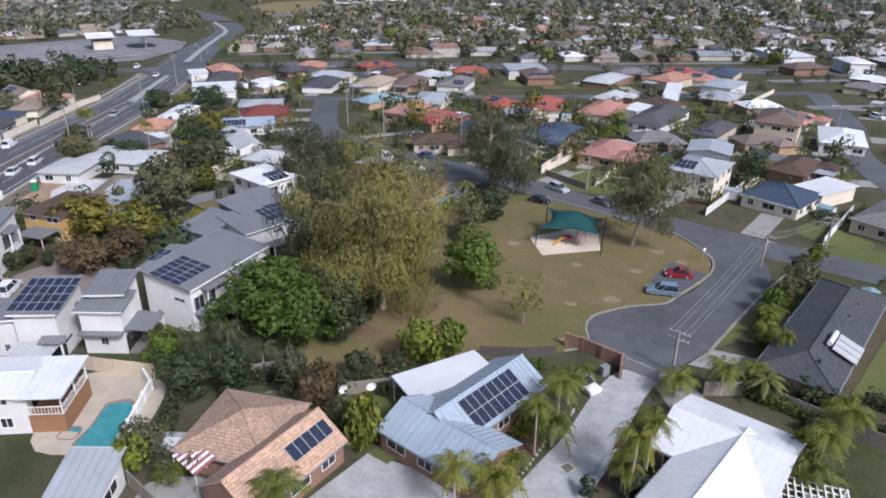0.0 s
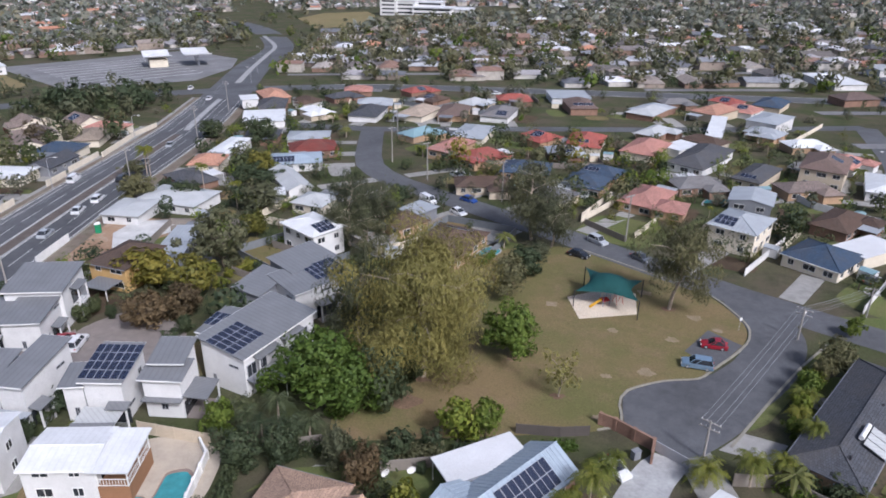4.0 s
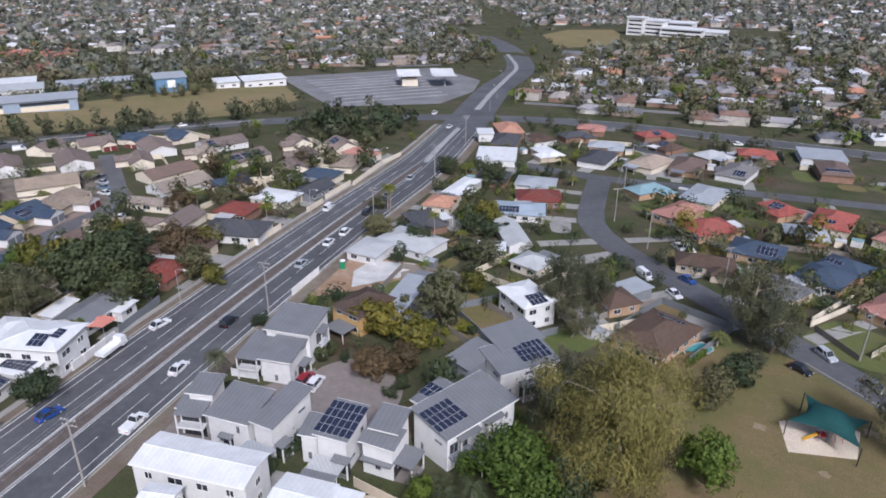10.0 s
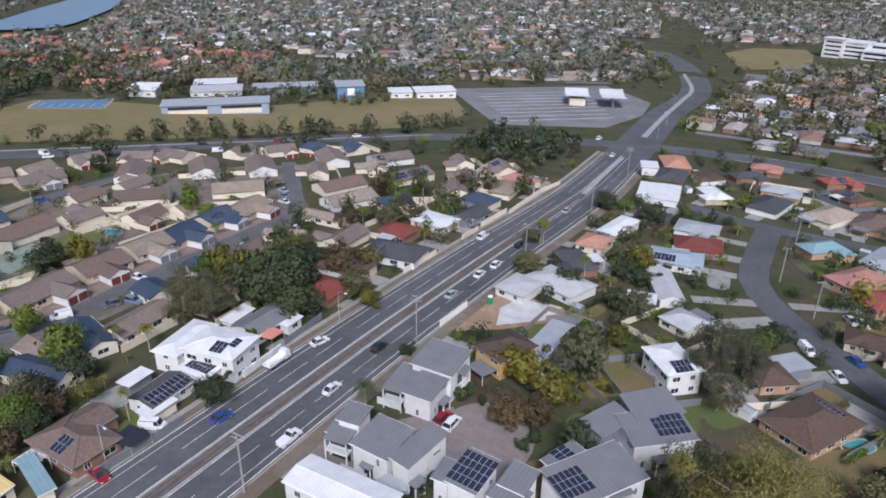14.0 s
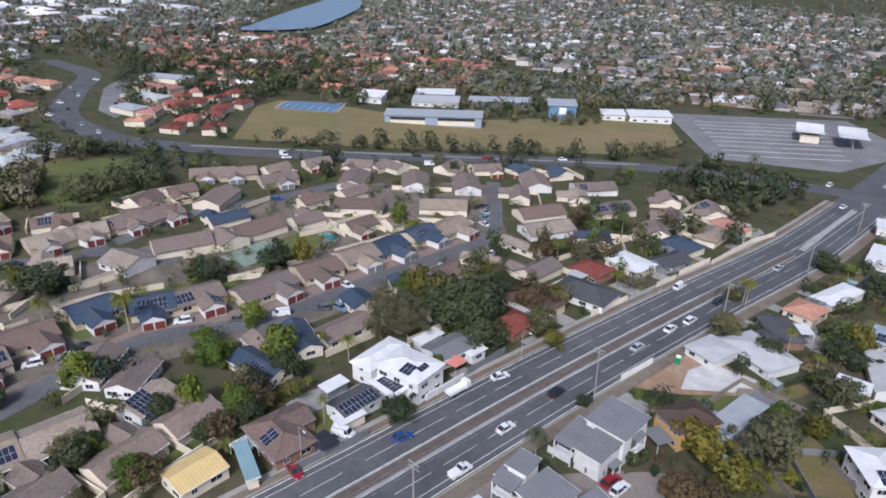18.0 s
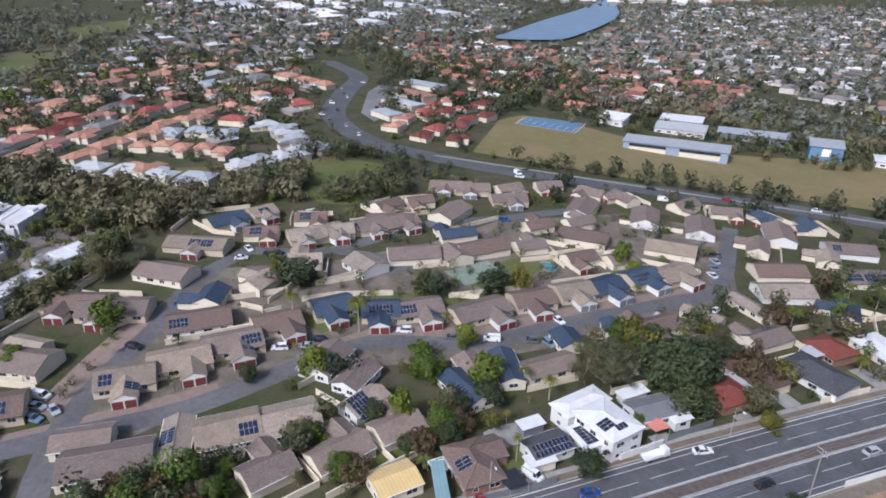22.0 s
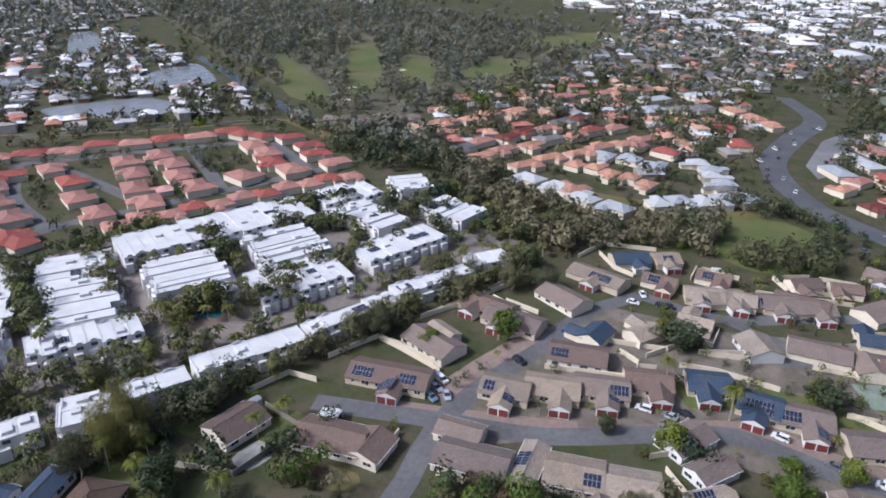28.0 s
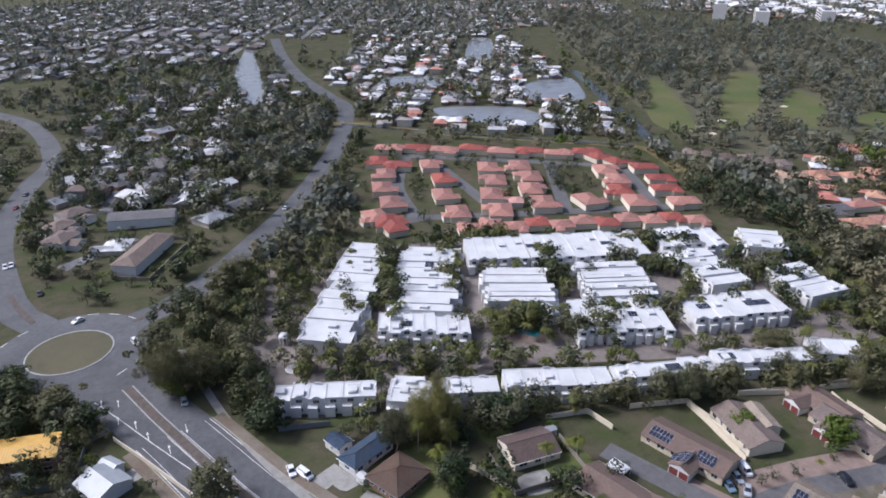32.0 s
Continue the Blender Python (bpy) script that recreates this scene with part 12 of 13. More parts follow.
for k, (poly, turn, roof) in enumerate((
        ([(-100, 345), (-88, 300), (-60, 255), (-20, 235), (60, 130), (100, 60), (110, 20), (1100, 0), (1100, 700), (500, 800), (-110, 680), (-140, 560), (-120, 400)], 6, "far_roof"),
        ([(-150, 720), (-110, 680), (500, 800), (1100, 700), (1400, 1300), (0, 1700), (-500, 1300)], 12, "far_roof"),
        ([(-330, 420), (-215, 500), (-175, 560), (-260, 720), (-500, 1300), (-1200, 1300), (-1330, 760), (-1050, 600), (-815, 410), (-700, 330), (-560, 470)], 40, "far_roof"),
        ([(-430, 215), (-560, 140), (-790, 150), (-800, 290), (-700, 330), (-560, 470), (-430, 350), (-400, 270)], 40, "far_roof_red"),
        ([(-640, 60), (-800, 120), (-810, 280), (-1200, 500), (-1500, 480), (-1900, 100), (-1300, -150), (-860, -80)], 30, "far_roof"),
        ([(-262, -440), (-300, -350), (-390, -262), (-540, -455), (-700, -720), (-560, -820), (-380, -620)], 45, "far_roof_canal"),
        ([(-560, 60), (-640, 60), (-860, -80), (-857, -100), (-560, -110), (-640, -60)], 20, "far_roof"),
        ([(-50, -300), (-120, -290), (-290, -470), (-320, -640), (-150, -620), (-100, -480)], 60, "far_roof_dark"),
        ([(-10, -300), (-60, -500), (-60, -760), (300, -900), (400, -300)], 60, "far_roof_dark"),
        ([(-40, -270), (-90, -262), (-150, -300), (-145, -380), (-210, -500), (-120, -480), (-70, -400)], 20, "far_roof_dark"),
        ([(-400, -800), (-560, -820), (-700, -720), (-900, -1100), (-600, -1500), (-100, -1400), (-60, -760), (-330, -700)], 50, "far_roof_dark"),
        ([(-1000, -700), (-720, -720), (-900, -1100), (-1300, -1000)], 50, "far_roof"),
        ([(-1250, -350), (-1900, -600), (-1700, -1000), (-1150, -800)], 50, "far_roof"))):
    spots += suburb("suburb", poly, turn, roof, 50 + k, keep=skip_house, gap=10.0 if roof == "far_roof_canal" else 18.5, street=15.0 if roof == "far_roof_canal" else 32.0, skip=0.1, size=(10, 14) if roof == "far_roof_canal" else (13, 20), depth=(8, 10.5) if roof == "far_roof_canal" else (9.5, 13.5))
# the tiled complexes past the reserve: short rows close together
spots += suburb("complex", [(-345, -95), (-335, -30), (-400, 30), (-440, 36), (-560, 50), (-640, -60), (-480, -160), (-380, -160)], 28, "far_roof_orange", 91, gap=13.0, street=21.0, skip=0.08, keep=lambda p: not open_ground(p, 2) or near_house(p, 7), size=(11, 14))
spots += suburb("complex", [(-385, 80), (-500, 100), (-490, 130), (-470, 190), (-385, 130)], 35, "far_roof_red", 92, gap=13.0, street=21.0, skip=0.08, keep=lambda p: not open_ground(p, 0) or near_house(p, 7), size=(10, 13))
spots += suburb("complex", [(-172, -240), (-250, -330), (-345, -225), (-292, -162)], 50, "far_roof_salmon", 93, gap=12.0, street=20.0, skip=0.05, keep=lambda p: near_house(p, 4.8) or any(near_line(p, l, 8.0) for l in ([(-180, -241), (-197, -236), (-229, -214), (-303, -168)], [(-192, -241), (-212, -282), (-248, -322)], [(-304, -256), (-252, -197)], [(-330, -221), (-293, -173)], [(-250, -322), (-335, -223)], [(-255, -306), (-226, -216)])), size=(9, 10.5), depth=(7, 8.5))
for k, (poly, a) in enumerate((([(-900, 120), (-1250, 200), (-1500, 460), (-2100, 300), (-2000, -300), (-1200, -220)], 25), ([(-1300, 760), (-1500, 520), (-2100, 500), (-2000, 1200), (-1400, 1200)], 60), ([(-1250, -400), (-2000, -350), (-2000, -900), (-1300, -800)], 40))):
    suburb("industrial_estate", poly, a, "far_roof_pale", 120 + k, gap=48.0, street=60.0, skip=0.25, keep=lambda p: not open_ground(p, 20), size=(26, 44), depth=(16, 30), tall=6.0)
tr = random.Random(77)


def scatter(poly, n, clear=1.5, extra=0.0):
    xs, ys = [p[0] for p in poly], [p[1] for p in poly]
    got = []
    tries = 0
    while len(got) < n and tries < n * 12:
        tries += 1
        p = (tr.uniform(min(xs), max(xs)), tr.uniform(min(ys), max(ys)))
        if inside(p, poly) and open_ground(p, max(extra, -1.5) - 6) and not near_house(p, clear):
            got.append(p)
    return got


rings = ([], [], [])
for x, y in spots:
    far = math.hypot(x, y)
    if x < -260 and y < -330 and x + y > -1350 and tr.random() < 0.7:
        continue
    for _ in range(4 if far < 330 else 3 if far < 620 else 3):
        p = (x + tr.uniform(-15, 15), y + tr.uniform(-15, 15))
        if open_ground(p, -6):
            rings[0 if far < 330 else 1 if far < 620 else 2].append(p)
# the outermost ring takes leaf colours paled for haze
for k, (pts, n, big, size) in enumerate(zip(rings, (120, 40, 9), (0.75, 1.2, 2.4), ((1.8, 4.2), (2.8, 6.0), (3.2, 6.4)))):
    for c, leaf in enumerate((("leaf_olive", "leaf_dark", "leaf_dark", "leaf_olive", "leaf_bright"), ("leaf_olive", "leaf_olive", "leaf_grey", "leaf_grey", "leaf_bright"), ("leaf_grey", "leaf_haze", "leaf_haze", "leaf_haze", "leaf_haze"))[k]):
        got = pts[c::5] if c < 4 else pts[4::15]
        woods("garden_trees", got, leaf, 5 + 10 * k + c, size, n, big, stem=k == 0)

# trees over all the ground between
BARE = [PARK, [(-335, 105), (-410, 150), (-424, 174), (-386, 214), (-330, 246), (-285, 390), (-228, 335), (-222, 285), (-262, 218), (-292, 166)], [(-334, 6), (-328, 58), (-300, 76), (-276, 65), (-258, 36), (-275, 12)], [(-295, 395), (-215, 498), (-158, 445), (-146, 400), (-148, 345), (-200, 310)],
        [(-206, 752), (-160, 646), (-108, 690), (-124, 790), (-143, 835), (-192, 815)], [(-150, 860), (-118, 760), (30, 765), (30, 860)], [(-85, 108), (-84, 146), (-60, 150), (-56, 124)], VILLAS, [(-170, -240), (-250, -330), (-345, -225), (-295, -160)], [(-60, -140), (-60, -250), (-130, -265), (-330, -130), (-270, -30), (-110, -60)],
        [(-600, -390), (-519, -305), (-424, -226), (-428, -276)], [(-670, -350), (-680, -318), (-500, -228), (-430, -222)], [(-640, -270), (-600, -222), (-505, -188), (-496, -216)], [(-560, -190), (-660, -180), (-650, -130), (-540, -150)], [(-760, -200), (-900, -120), (-880, -60), (-740, -130)]]
SPOT = {}
for s in spots:
    SPOT.setdefault((int(s[0] // 20), int(s[1] // 20)), []).append(s)


def clear_of(p, d):
    i, j = int(p[0] // 20), int(p[1] // 20)
    return all(math.hypot(p[0] - s[0], p[1] - s[1]) > d for u in (-1, 0, 1) for v in (-1, 0, 1) for s in SPOT.get((i + u, j + v), ()))


for k, (r0, r1, n, d, size, leaves_each, big) in enumerate(((105, 380, 3000, 6.0, (1.2, 3.3), 170, 0.62), (380, 800, 4600, 7.5, (2.4, 5.4), 48, 1.1), (800, 1900, 5400, 7, (3.0, 6.0), 11, 2.2))):
    pts = []
    for _ in range(n):
        a, r = tr.uniform(-0.8, 3.25), math.sqrt(tr.uniform(r0 * r0, r1 * r1))
        p = (-math.sin(a) * r, math.cos(a) * r)
        if math.sin(p[0] * 0.021 + 2) + math.sin(p[1] * 0.017 + p[0] * 0.008) > tr.uniform(-1.8, 1.2) - 0.6 and math.hypot(p[0] - 15, p[1] - 85) > 75 and open_ground(p, -5) and clear_of(p, d) and not near_house(p, 1.5) and not any(inside(p, b) for b in BARE):
            pts.append(p)
    # farthest ring mostly in the haze-paled leaf colour
    for c, leaf in enumerate((("leaf_olive", "leaf_dark", "leaf_grey", "leaf_dark", "leaf_bright"), ("leaf_olive", "leaf_dark", "leaf_grey", "leaf_grey", "leaf_bright"), ("leaf_haze", "leaf_grey", "leaf_haze", "leaf_haze", "leaf_haze"))[k]):
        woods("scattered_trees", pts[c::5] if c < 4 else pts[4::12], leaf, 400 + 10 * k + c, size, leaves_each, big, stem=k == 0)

# ---- single trees ----
tree('gum_big', -8.1, 81.5, 24.0, 1.06)
tree('gum', -17.9, 85.9, 19.2, 0.80)
tree('gum', -27.6, 128.8, 17.6, 0.90)
tree('gum', -22.0, 136.6, 13.8, 0.99)
tree('gum', 10.0, 136.1, 19.2, 1.18)
tree('gum', 13.8, 132.4, 13.5, 1.20)
tree('gum', 31.8, 105.8, 17.9, 1.13)
tree('green', 4.6, 87.6, 9.7, 0.90)
tree('sapling', 10.6, 78.3, 7.5, 0.75)
tree('green', -21.6, 74.6, 11.4, 1.16)
tree('green', -16.5, 72.0, 9.4, 0.87)
tree('dark', -12.1, 73.5, 10.2, 0.81)
tree('dark', -10.7, 79.5, 10.7, 0.68)
tree('bright', -2.7, 67.6, 6.7, 0.79)
tree('bright', 0.9, 68.7, 6.0, 0.79)
tree('yellow', -57.7, 106.1, 7.6, 1.37)
tree('yellow', -49.1, 102.7, 7.9, 1.17)
tree('rust', -53.0, 92.4, 6.0, 1.24)
tree('rust', -48.9, 95.7, 6.2, 1.02)
tree('olive', -51.8, 148.4, 7.8, 1.57)
tree('yellow', -48.2, 131.7, 6.3, 0.99)
tree('olive', 4.4, 108.5, 7.7, 1.21)
tree('dark', 7.8, 117.1, 6.6, 1.35)
tree('olive', 10.4, 125.2, 4.1, 1.80)
for k, x, y, h in (('bright', 44.6, 81.4, 4.6), ('palm_low', 43.4, 79.2, 3.6), ('bright', 42.2, 77.2, 3.6), ('palm_low', 40.8, 75.0, 3.2), ('bright', 39.4, 72.6, 3.0), ('shrub_green', 46.4, 83.4, 3.2), ('olive', 47.8, 84.6, 5.0)):
    tree(k, x, y, h, 0.8)
tree('olive', 51.1, 87.6, 6.3, 1.04)
tree('palm_low', 40.4, 69.9, 5.5, 0.55)
tree('palm_low', 25.9, 62.5, 4.1, 0.79)
tree('palm_low', 30.9, 62.7, 5.6, 0.59)
tree('palm_low', 34.8, 64.4, 4.2, 0.71)
tree('palm', 9.1, 52.3, 7.0, 0.72)
tree('palm', 11.8, 56.2, 7.3, 0.78)
tree('palm', 13.7, 60.6, 4.7, 0.98)
tree('palm_low', 10.9, 53.6, 5.5, 0.55)
tree('palm_low', 6.6, 48.7, 4.0, 0.61)
tree('palm', 18.9, 49.0, 8.1, 0.78)
tree('palm', 16.8, 46.8, 8.5, 0.58)
tree('palm_low', 16.4, 47.5, 4.6, 0.58)
tree('palm', 1.3, 44.7, 6.6, 0.73)
tree('palm_low', 4.5, 45.1, 6.3, 0.55)
tree('palm', 34.8, 49.4, 6.6, 0.87)
tree('palm_low', 32.7, 47.2, 5.8, 0.55)
tree('palm', -13.2, 42.8, 5.5, 1.03)
tree('olive', -27.1, 50.5, 5.0, 1.15)
tree('bright', -27.9, 48.6, 4.9, 0.76)
tree('dark', -27.3, 61.0, 5.8, 1.13)
tree('bright', -31.8, 66.4, 5.7, 0.72)
tree('dark', -22.6, 61.6, 6.2, 0.86)
tree('olive', -16.0, 61.3, 6.9, 0.67)
tree('rust', -12.5, 58.4, 6.4, 0.67)
tree('shrub_green', -7.4, 52.7, 6.4, 0.55)
tree('shrub', -9.0, 64.8, 4.0, 0.70)
tree('shrub', -5.3, 66.0, 3.1, 0.77)
tree('shrub', -10.6, 62.5, 3.0, 0.76)
tree('shrub', 13.2, 46.7, 2.0, 0.74)
tree('palm_low', 8.7, 56.1, 4.2, 0.55)
tree('palm_low', 15.7, 63.3, 3.8, 0.58)
tree('shrub_green', 34.0, 51.7, 4.1, 0.55)
tree('shrub', 38.1, 64.0, 2.3, 1.21)
tree('shrub', 40.4, 60.9, 3.0, 1.05)
tree('shrub', 43.3, 64.1, 2.3, 1.01)
tree('bright', 59.0, 98.8, 3.9, 0.81)
tree('dark', -123.4, 97.2, 14.4, 1.10)
tree('dark', -131.2, 94.7, 13.2, 1.10)
tree('yellow', -141.2, 93.7, 11.2, 0.68)
tree('olive', -132.0, 83.7, 11.1, 1.37)
tree('gum', -136.8, 82.2, 11.1, 1.35)
tree('rust', -121.6, 119.1, 8.8, 1.22)
tree('palm_date', -75.8, 77.8, 8.1, 0.55)
tree('dark', -102.2, 62.1, 4.8, 1.72)
tree('dark', -83.1, 98.6, 2.7, 1.80)
tree('olive', -132.5, 111.9, 8.7, 1.45)
tree('dark', -130.5, 120.0, 5.8, 1.80)
tree('yellow', -104.4, 110.4, 5.3, 1.16)
tree('dark', -71.9, 152.3, 5.8, 1.80)
tree('bright', -55.9, 130.0, 5.2, 1.12)
tree('olive', -84.6, 153.2, 7.3, 1.62)
tree('dark', -21.4, 161.3, 3.7, 1.80)
tree('shrub', -52.6, 69.8, 4.4, 0.89)
tree('gum', -129.9, 75.8, 12.8, 1.12)
tree('gum', -125.8, 81.4, 12.3, 1.17)
tree('dark', -121.8, 101.7, 15.3, 1.14)
tree('dark', -124.2, 93.3, 13.2, 1.06)
tree('yellow', -129.9, 95.8, 12.9, 0.63)
tree('dark', -113.8, 93.3, 9.9, 1.36)
tree('rust', -146.5, 146.1, 7.0, 1.27)
tree('bright', -191.5, 119.8, 10.5, 0.66)
tree('dark', -181.4, 49.0, 8.7, 1.53)
tree('yellow', -188.5, 48.3, 4.8, 1.35)
tree('dark', -180.9, 69.1, 8.9, 1.40)
tree('yellow', -181.8, 78.4, 8.0, 0.97)
tree('bright', -150.4, 38.0, 4.8, 1.47)
tree('palm', -165.8, 24.5, 12.2, 0.55)
tree('bright', -152.7, 51.5, 7.5, 0.92)
tree('dark', -127.4, 48.2, 7.1, 1.13)
tree('green', -119.4, 35.5, 7.5, 1.18)
tree('dark', -99.6, 61.6, 6.0, 1.23)
tree('palm', -107.3, 48.5, 7.6, 0.55)
tree('palm', -125.7, 64.0, 7.7, 0.56)
tree('bright', -124.6, 27.3, 10.5, 0.57)
tree('palm', -131.8, 59.9, 6.9, 0.63)
tree('green', -171.2, 66.5, 4.1, 1.12)
tree('yellow', -171.7, 53.9, 2.7, 1.80)
tree('bright', -111.3, 79.4, 4.8, 0.73)
tree('dark', -255.9, 124.1, 8.0, 0.95)
tree('dark', -235.2, 176.0, 7.0, 0.95)
tree('bright', -186.6, 122.4, 4.9, 1.42)
tree('olive', -139.2, 157.1, 6.3, 1.80)
tree('yellow', -119.9, 127.1, 5.6, 1.30)
tree('olive', -110.9, 111.8, 8.4, 1.31)
tree('dark', -92.7, 221.9, 6.5, 1.80)
tree('dark', -72.8, 215.0, 9.1, 1.46)
tree('olive', -95.7, 174.9, 4.4, 1.65)
tree('palm', -91.5, 174.2, 9.3, 0.55)
tree('palm', -93.0, 175.3, 9.3, 0.55)
tree('dark', -80.7, 159.4, 4.1, 1.20)
tree('palm', -68.7, 155.5, 10.0, 0.55)
tree('yellow', -61.2, 175.9, 8.0, 1.20)
tree('dark', -63.0, 168.3, 6.6, 1.44)
tree('olive', -49.2, 115.6, 12.4, 1.04)
tree('gum', -23.5, 122.0, 10.3, 1.13)
tree('dark', -58.0, 167.3, 5.4, 1.80)
tree('dark', -21.0, 155.3, 4.8, 1.50)
tree('dark', -204.2, -145.1, 6.5, 1.80)
tree('bright', -168.0, -61.4, 5.8, 1.48)
tree('bright', -182.2, -41.5, 9.1, 1.18)
tree('dark', -198.1, 10.4, 9.5, 1.80)
tree('yellow', -201.3, 4.9, 6.5, 1.30)
tree('bright', -147.4, 10.7, 9.4, 0.82)
tree('dark', -176.0, 26.6, 5.3, 1.69)
tree('gum', -166.7, -75.7, 13.0, 1.1)
tree('olive', -166.8, -121.3, 10.0, 1.38)
tree('gum', -209.5, -74.1, 9.9, 1.76)
tree('gum', -212.0, -47.5, 9.9, 1.51)
tree('gum', -217.5, -36.7, 9.3, 1.65)
tree('olive', -198.5, -61.4, 8.8, 1.35)
tree('palm', -174.0, 7.4, 11.4, 0.55)
tree('dark', -148.5, -5.4, 5.5, 1.14)
tree('bright', -133.6, 50.7, 10.3, 0.93)
tree('green', -139.6, 37.0, 8.6, 1.11)
tree('palm', -182.2, -41.5, 7.8, 0.72)
tree('gum', -49.9, -178.2, 21.2, 1.12)
tree('gum', -58.8, -174.3, 17.0, 1.16)
tree('gum_big', -98.2, -114.4, 18.8, 1.04)
tree('gum', -87.0, -115.0, 15.7, 0.74)
tree('olive', -54.9, -177.6, 7.9, 1.39)
tree('bright', -50.6, -177.6, 7.9, 1.15)
tree('bright', -26.8, -177.7, 6.8, 1.03)
tree('olive', -42.7, -128.8, 12.3, 1.20)
tree('dark', -64.7, -145.5, 10.4, 1.45)
tree('palm', -122.6, -82.8, 7.5, 0.65)
tree('palm', -91.6, -111.1, 11.2, 0.55)
tree('olive', -115.1, -109.8, 7.6, 1.80)
tree('dark', -120.1, -105.7, 7.6, 1.80)
tree('gum', -164.4, -83.0, 9.4, 1.80)
tree('gum', -173.5, -79.1, 9.5, 1.80)
tree('gum', -182.9, -75.2, 8.0, 1.80)
tree('gum', -199.6, -65.5, 9.7, 1.40)
tree('gum', -214.3, -61.6, 8.3, 1.69)
tree('olive', -226.0, -52.4, 8.3, 1.41)
tree('dark', -91.9, -97.6, 8.5, 1.44)
tree('dark', -13.1, -197.7, 12.9, 1.49)
tree('olive', -19.9, -188.5, 9.8, 1.75)
tree('dark', -26.2, -178.3, 9.0, 1.50)
tree('dark', -14.4, -212.6, 8.0, 1.80)
tree('olive', -53.7, -198.4, 13.1, 1.34)
tree('dark', -71.7, -220.6, 10.7, 1.80)
tree('olive', -89.8, -227.4, 13.0, 1.25)

for x, y, h in ((-26.0, 65.1, 4.6), (-23.0, 65.4, 5.0), (-28.5, 67.1, 4.2), (-20.6, 66.4, 4.4), (-25.2, 69.0, 5.6), (-30.2, 69.4, 4.0)):
    tree('fern', x, y, h, 0.8)

# ---- groves and planted rows ----
MID, PALMS = {}, []
LEAF = {"grey": "leaf_grey", "gum": "leaf_olive", "green": "leaf_green", "dark": "leaf_dark", "olive": "leaf_olive", "yellow": "leaf_yellow", "rust": "leaf_rust", "bright": "leaf_bright", "shrub": "leaf_dark", "shrub_green": "leaf_palm_dull", "palm": "leaf_palm", "palm_low": "leaf_palm_dull", "palm_date": "leaf_palm_dull"}
LIMIT = [140]


def plant(kind, x, y, h):
    """A tree of its own near the camera; further off it joins the woods of its colour."""
    if LIMIT[0] > 0 and (math.hypot(x, y) < 125 or kind == "palm" and math.hypot(x, y) < 230):
        LIMIT[0] -= 1
        tree(kind, x, y, h)
    else:
        if kind == "palm":
            PALMS.append((x, y, h))
        else:
            MID.setdefault((LEAF[kind], h > 4.5), []).append((x, y))


def grove(poly, n, kinds, lo, hi, clear=7.0, extra=0.0):
    for p in scatter(poly, n, 1.2, extra):
        plant(tr.choice(kinds), p[0], p[1], tr.uniform(lo, hi))


def rowtrees(a, b, n, kinds, lo, hi, side=4.0):
    for i in range(n):
        f = (i + tr.uniform(0.1, 0.9)) / n
        plant(tr.choice(kinds), a[0] + (b[0] - a[0]) * f + tr.uniform(-side, side), a[1] + (b[1] - a[1]) * f + tr.uniform(-side, side), tr.uniform(lo, hi))


grove([(-172, 231), (-200, 285), (-160, 322), (-136, 290), (-134, 241), (-152, 235)], 70, ("dark", "olive", "gum", "dark"), 6, 11, 7, -8)
rowtrees((-316, 122), (-222, 262), 22, ("gum", "gum", "olive"), 6, 13, 3)
rowtrees((-222, 262), (-212, 300), 8, ("gum", "olive"), 7, 12, 5)
rowtrees((-286, 120), (-226, 204), 16, ("olive", "dark", "shrub"), 2.5, 5, 1.5)
rowtrees((-300, 160), (-232, 262), 20, ("shrub", "olive"), 2.5, 5, 2)
grove([(-160, 130), (-120, 80), (-118, 230), (-150, 232), (-165, 180)], 60, ("dark", "olive", "rust", "shrub", "bright", "palm"), 2.5, 8, 9)
grove([(-112, -10), (-150, -5), (-148, 60), (-112, 60)], 12, ("dark", "olive", "shrub", "bright", "palm", "yellow"), 2, 7, 10)
grove([(-66, -40), (-120, -40), (-140, -100), (-80, -130)], 60, ("dark", "olive", "shrub", "palm", "green"), 2, 8, 10)
grove([(-150, -60), (-260, 10), (-270, 110), (-200, 190), (-160, 140), (-140, 20)], 150, ("shrub", "dark", "bright", "palm", "shrub_green", "yellow"), 1.5, 4.4, 10)
grove([(-80, 145), (-30, 130), (-50, 245), (-95, 300)], 80, ("dark", "olive", "shrub", "palm", "yellow", "shrub", "bright"), 2, 4.6, 10)
grove([(20, 140), (120, 110), (130, 250), (-30, 235), (-25, 190)], 100, ("dark", "olive", "yellow", "shrub", "palm", "bright", "shrub"), 1.8, 4.5, 10)
grove([(-20, 140), (60, 125), (80, 200), (-20, 235)], 60, ("dark", "olive", "dark", "yellow"), 3, 4.8, 10)
grove([(-30, 20), (60, 20), (60, 62), (-40, 66)], 22, ("shrub", "palm_low", "shrub_green", "dark"), 1.5, 4, 11)
grove([(-46, 60), (-76, 60), (-70, 120), (-40, 118)], 26, ("shrub", "shrub_green", "dark"), 1.5, 3.5, 11)
grove([(-104, -38), (-110, -10), (-122, 8), (-128, 2), (-122, -14), (-118, -40)], 46, ("dark", "green", "olive", "dark", "yellow"), 3, 6.5, 10)
grove([(-385, 75), (-500, 95), (-640, 140), (-560, 300), (-430, 230), (-425, 150)], 230, ("dark", "olive", "dark"), 4.6, 7, 10)
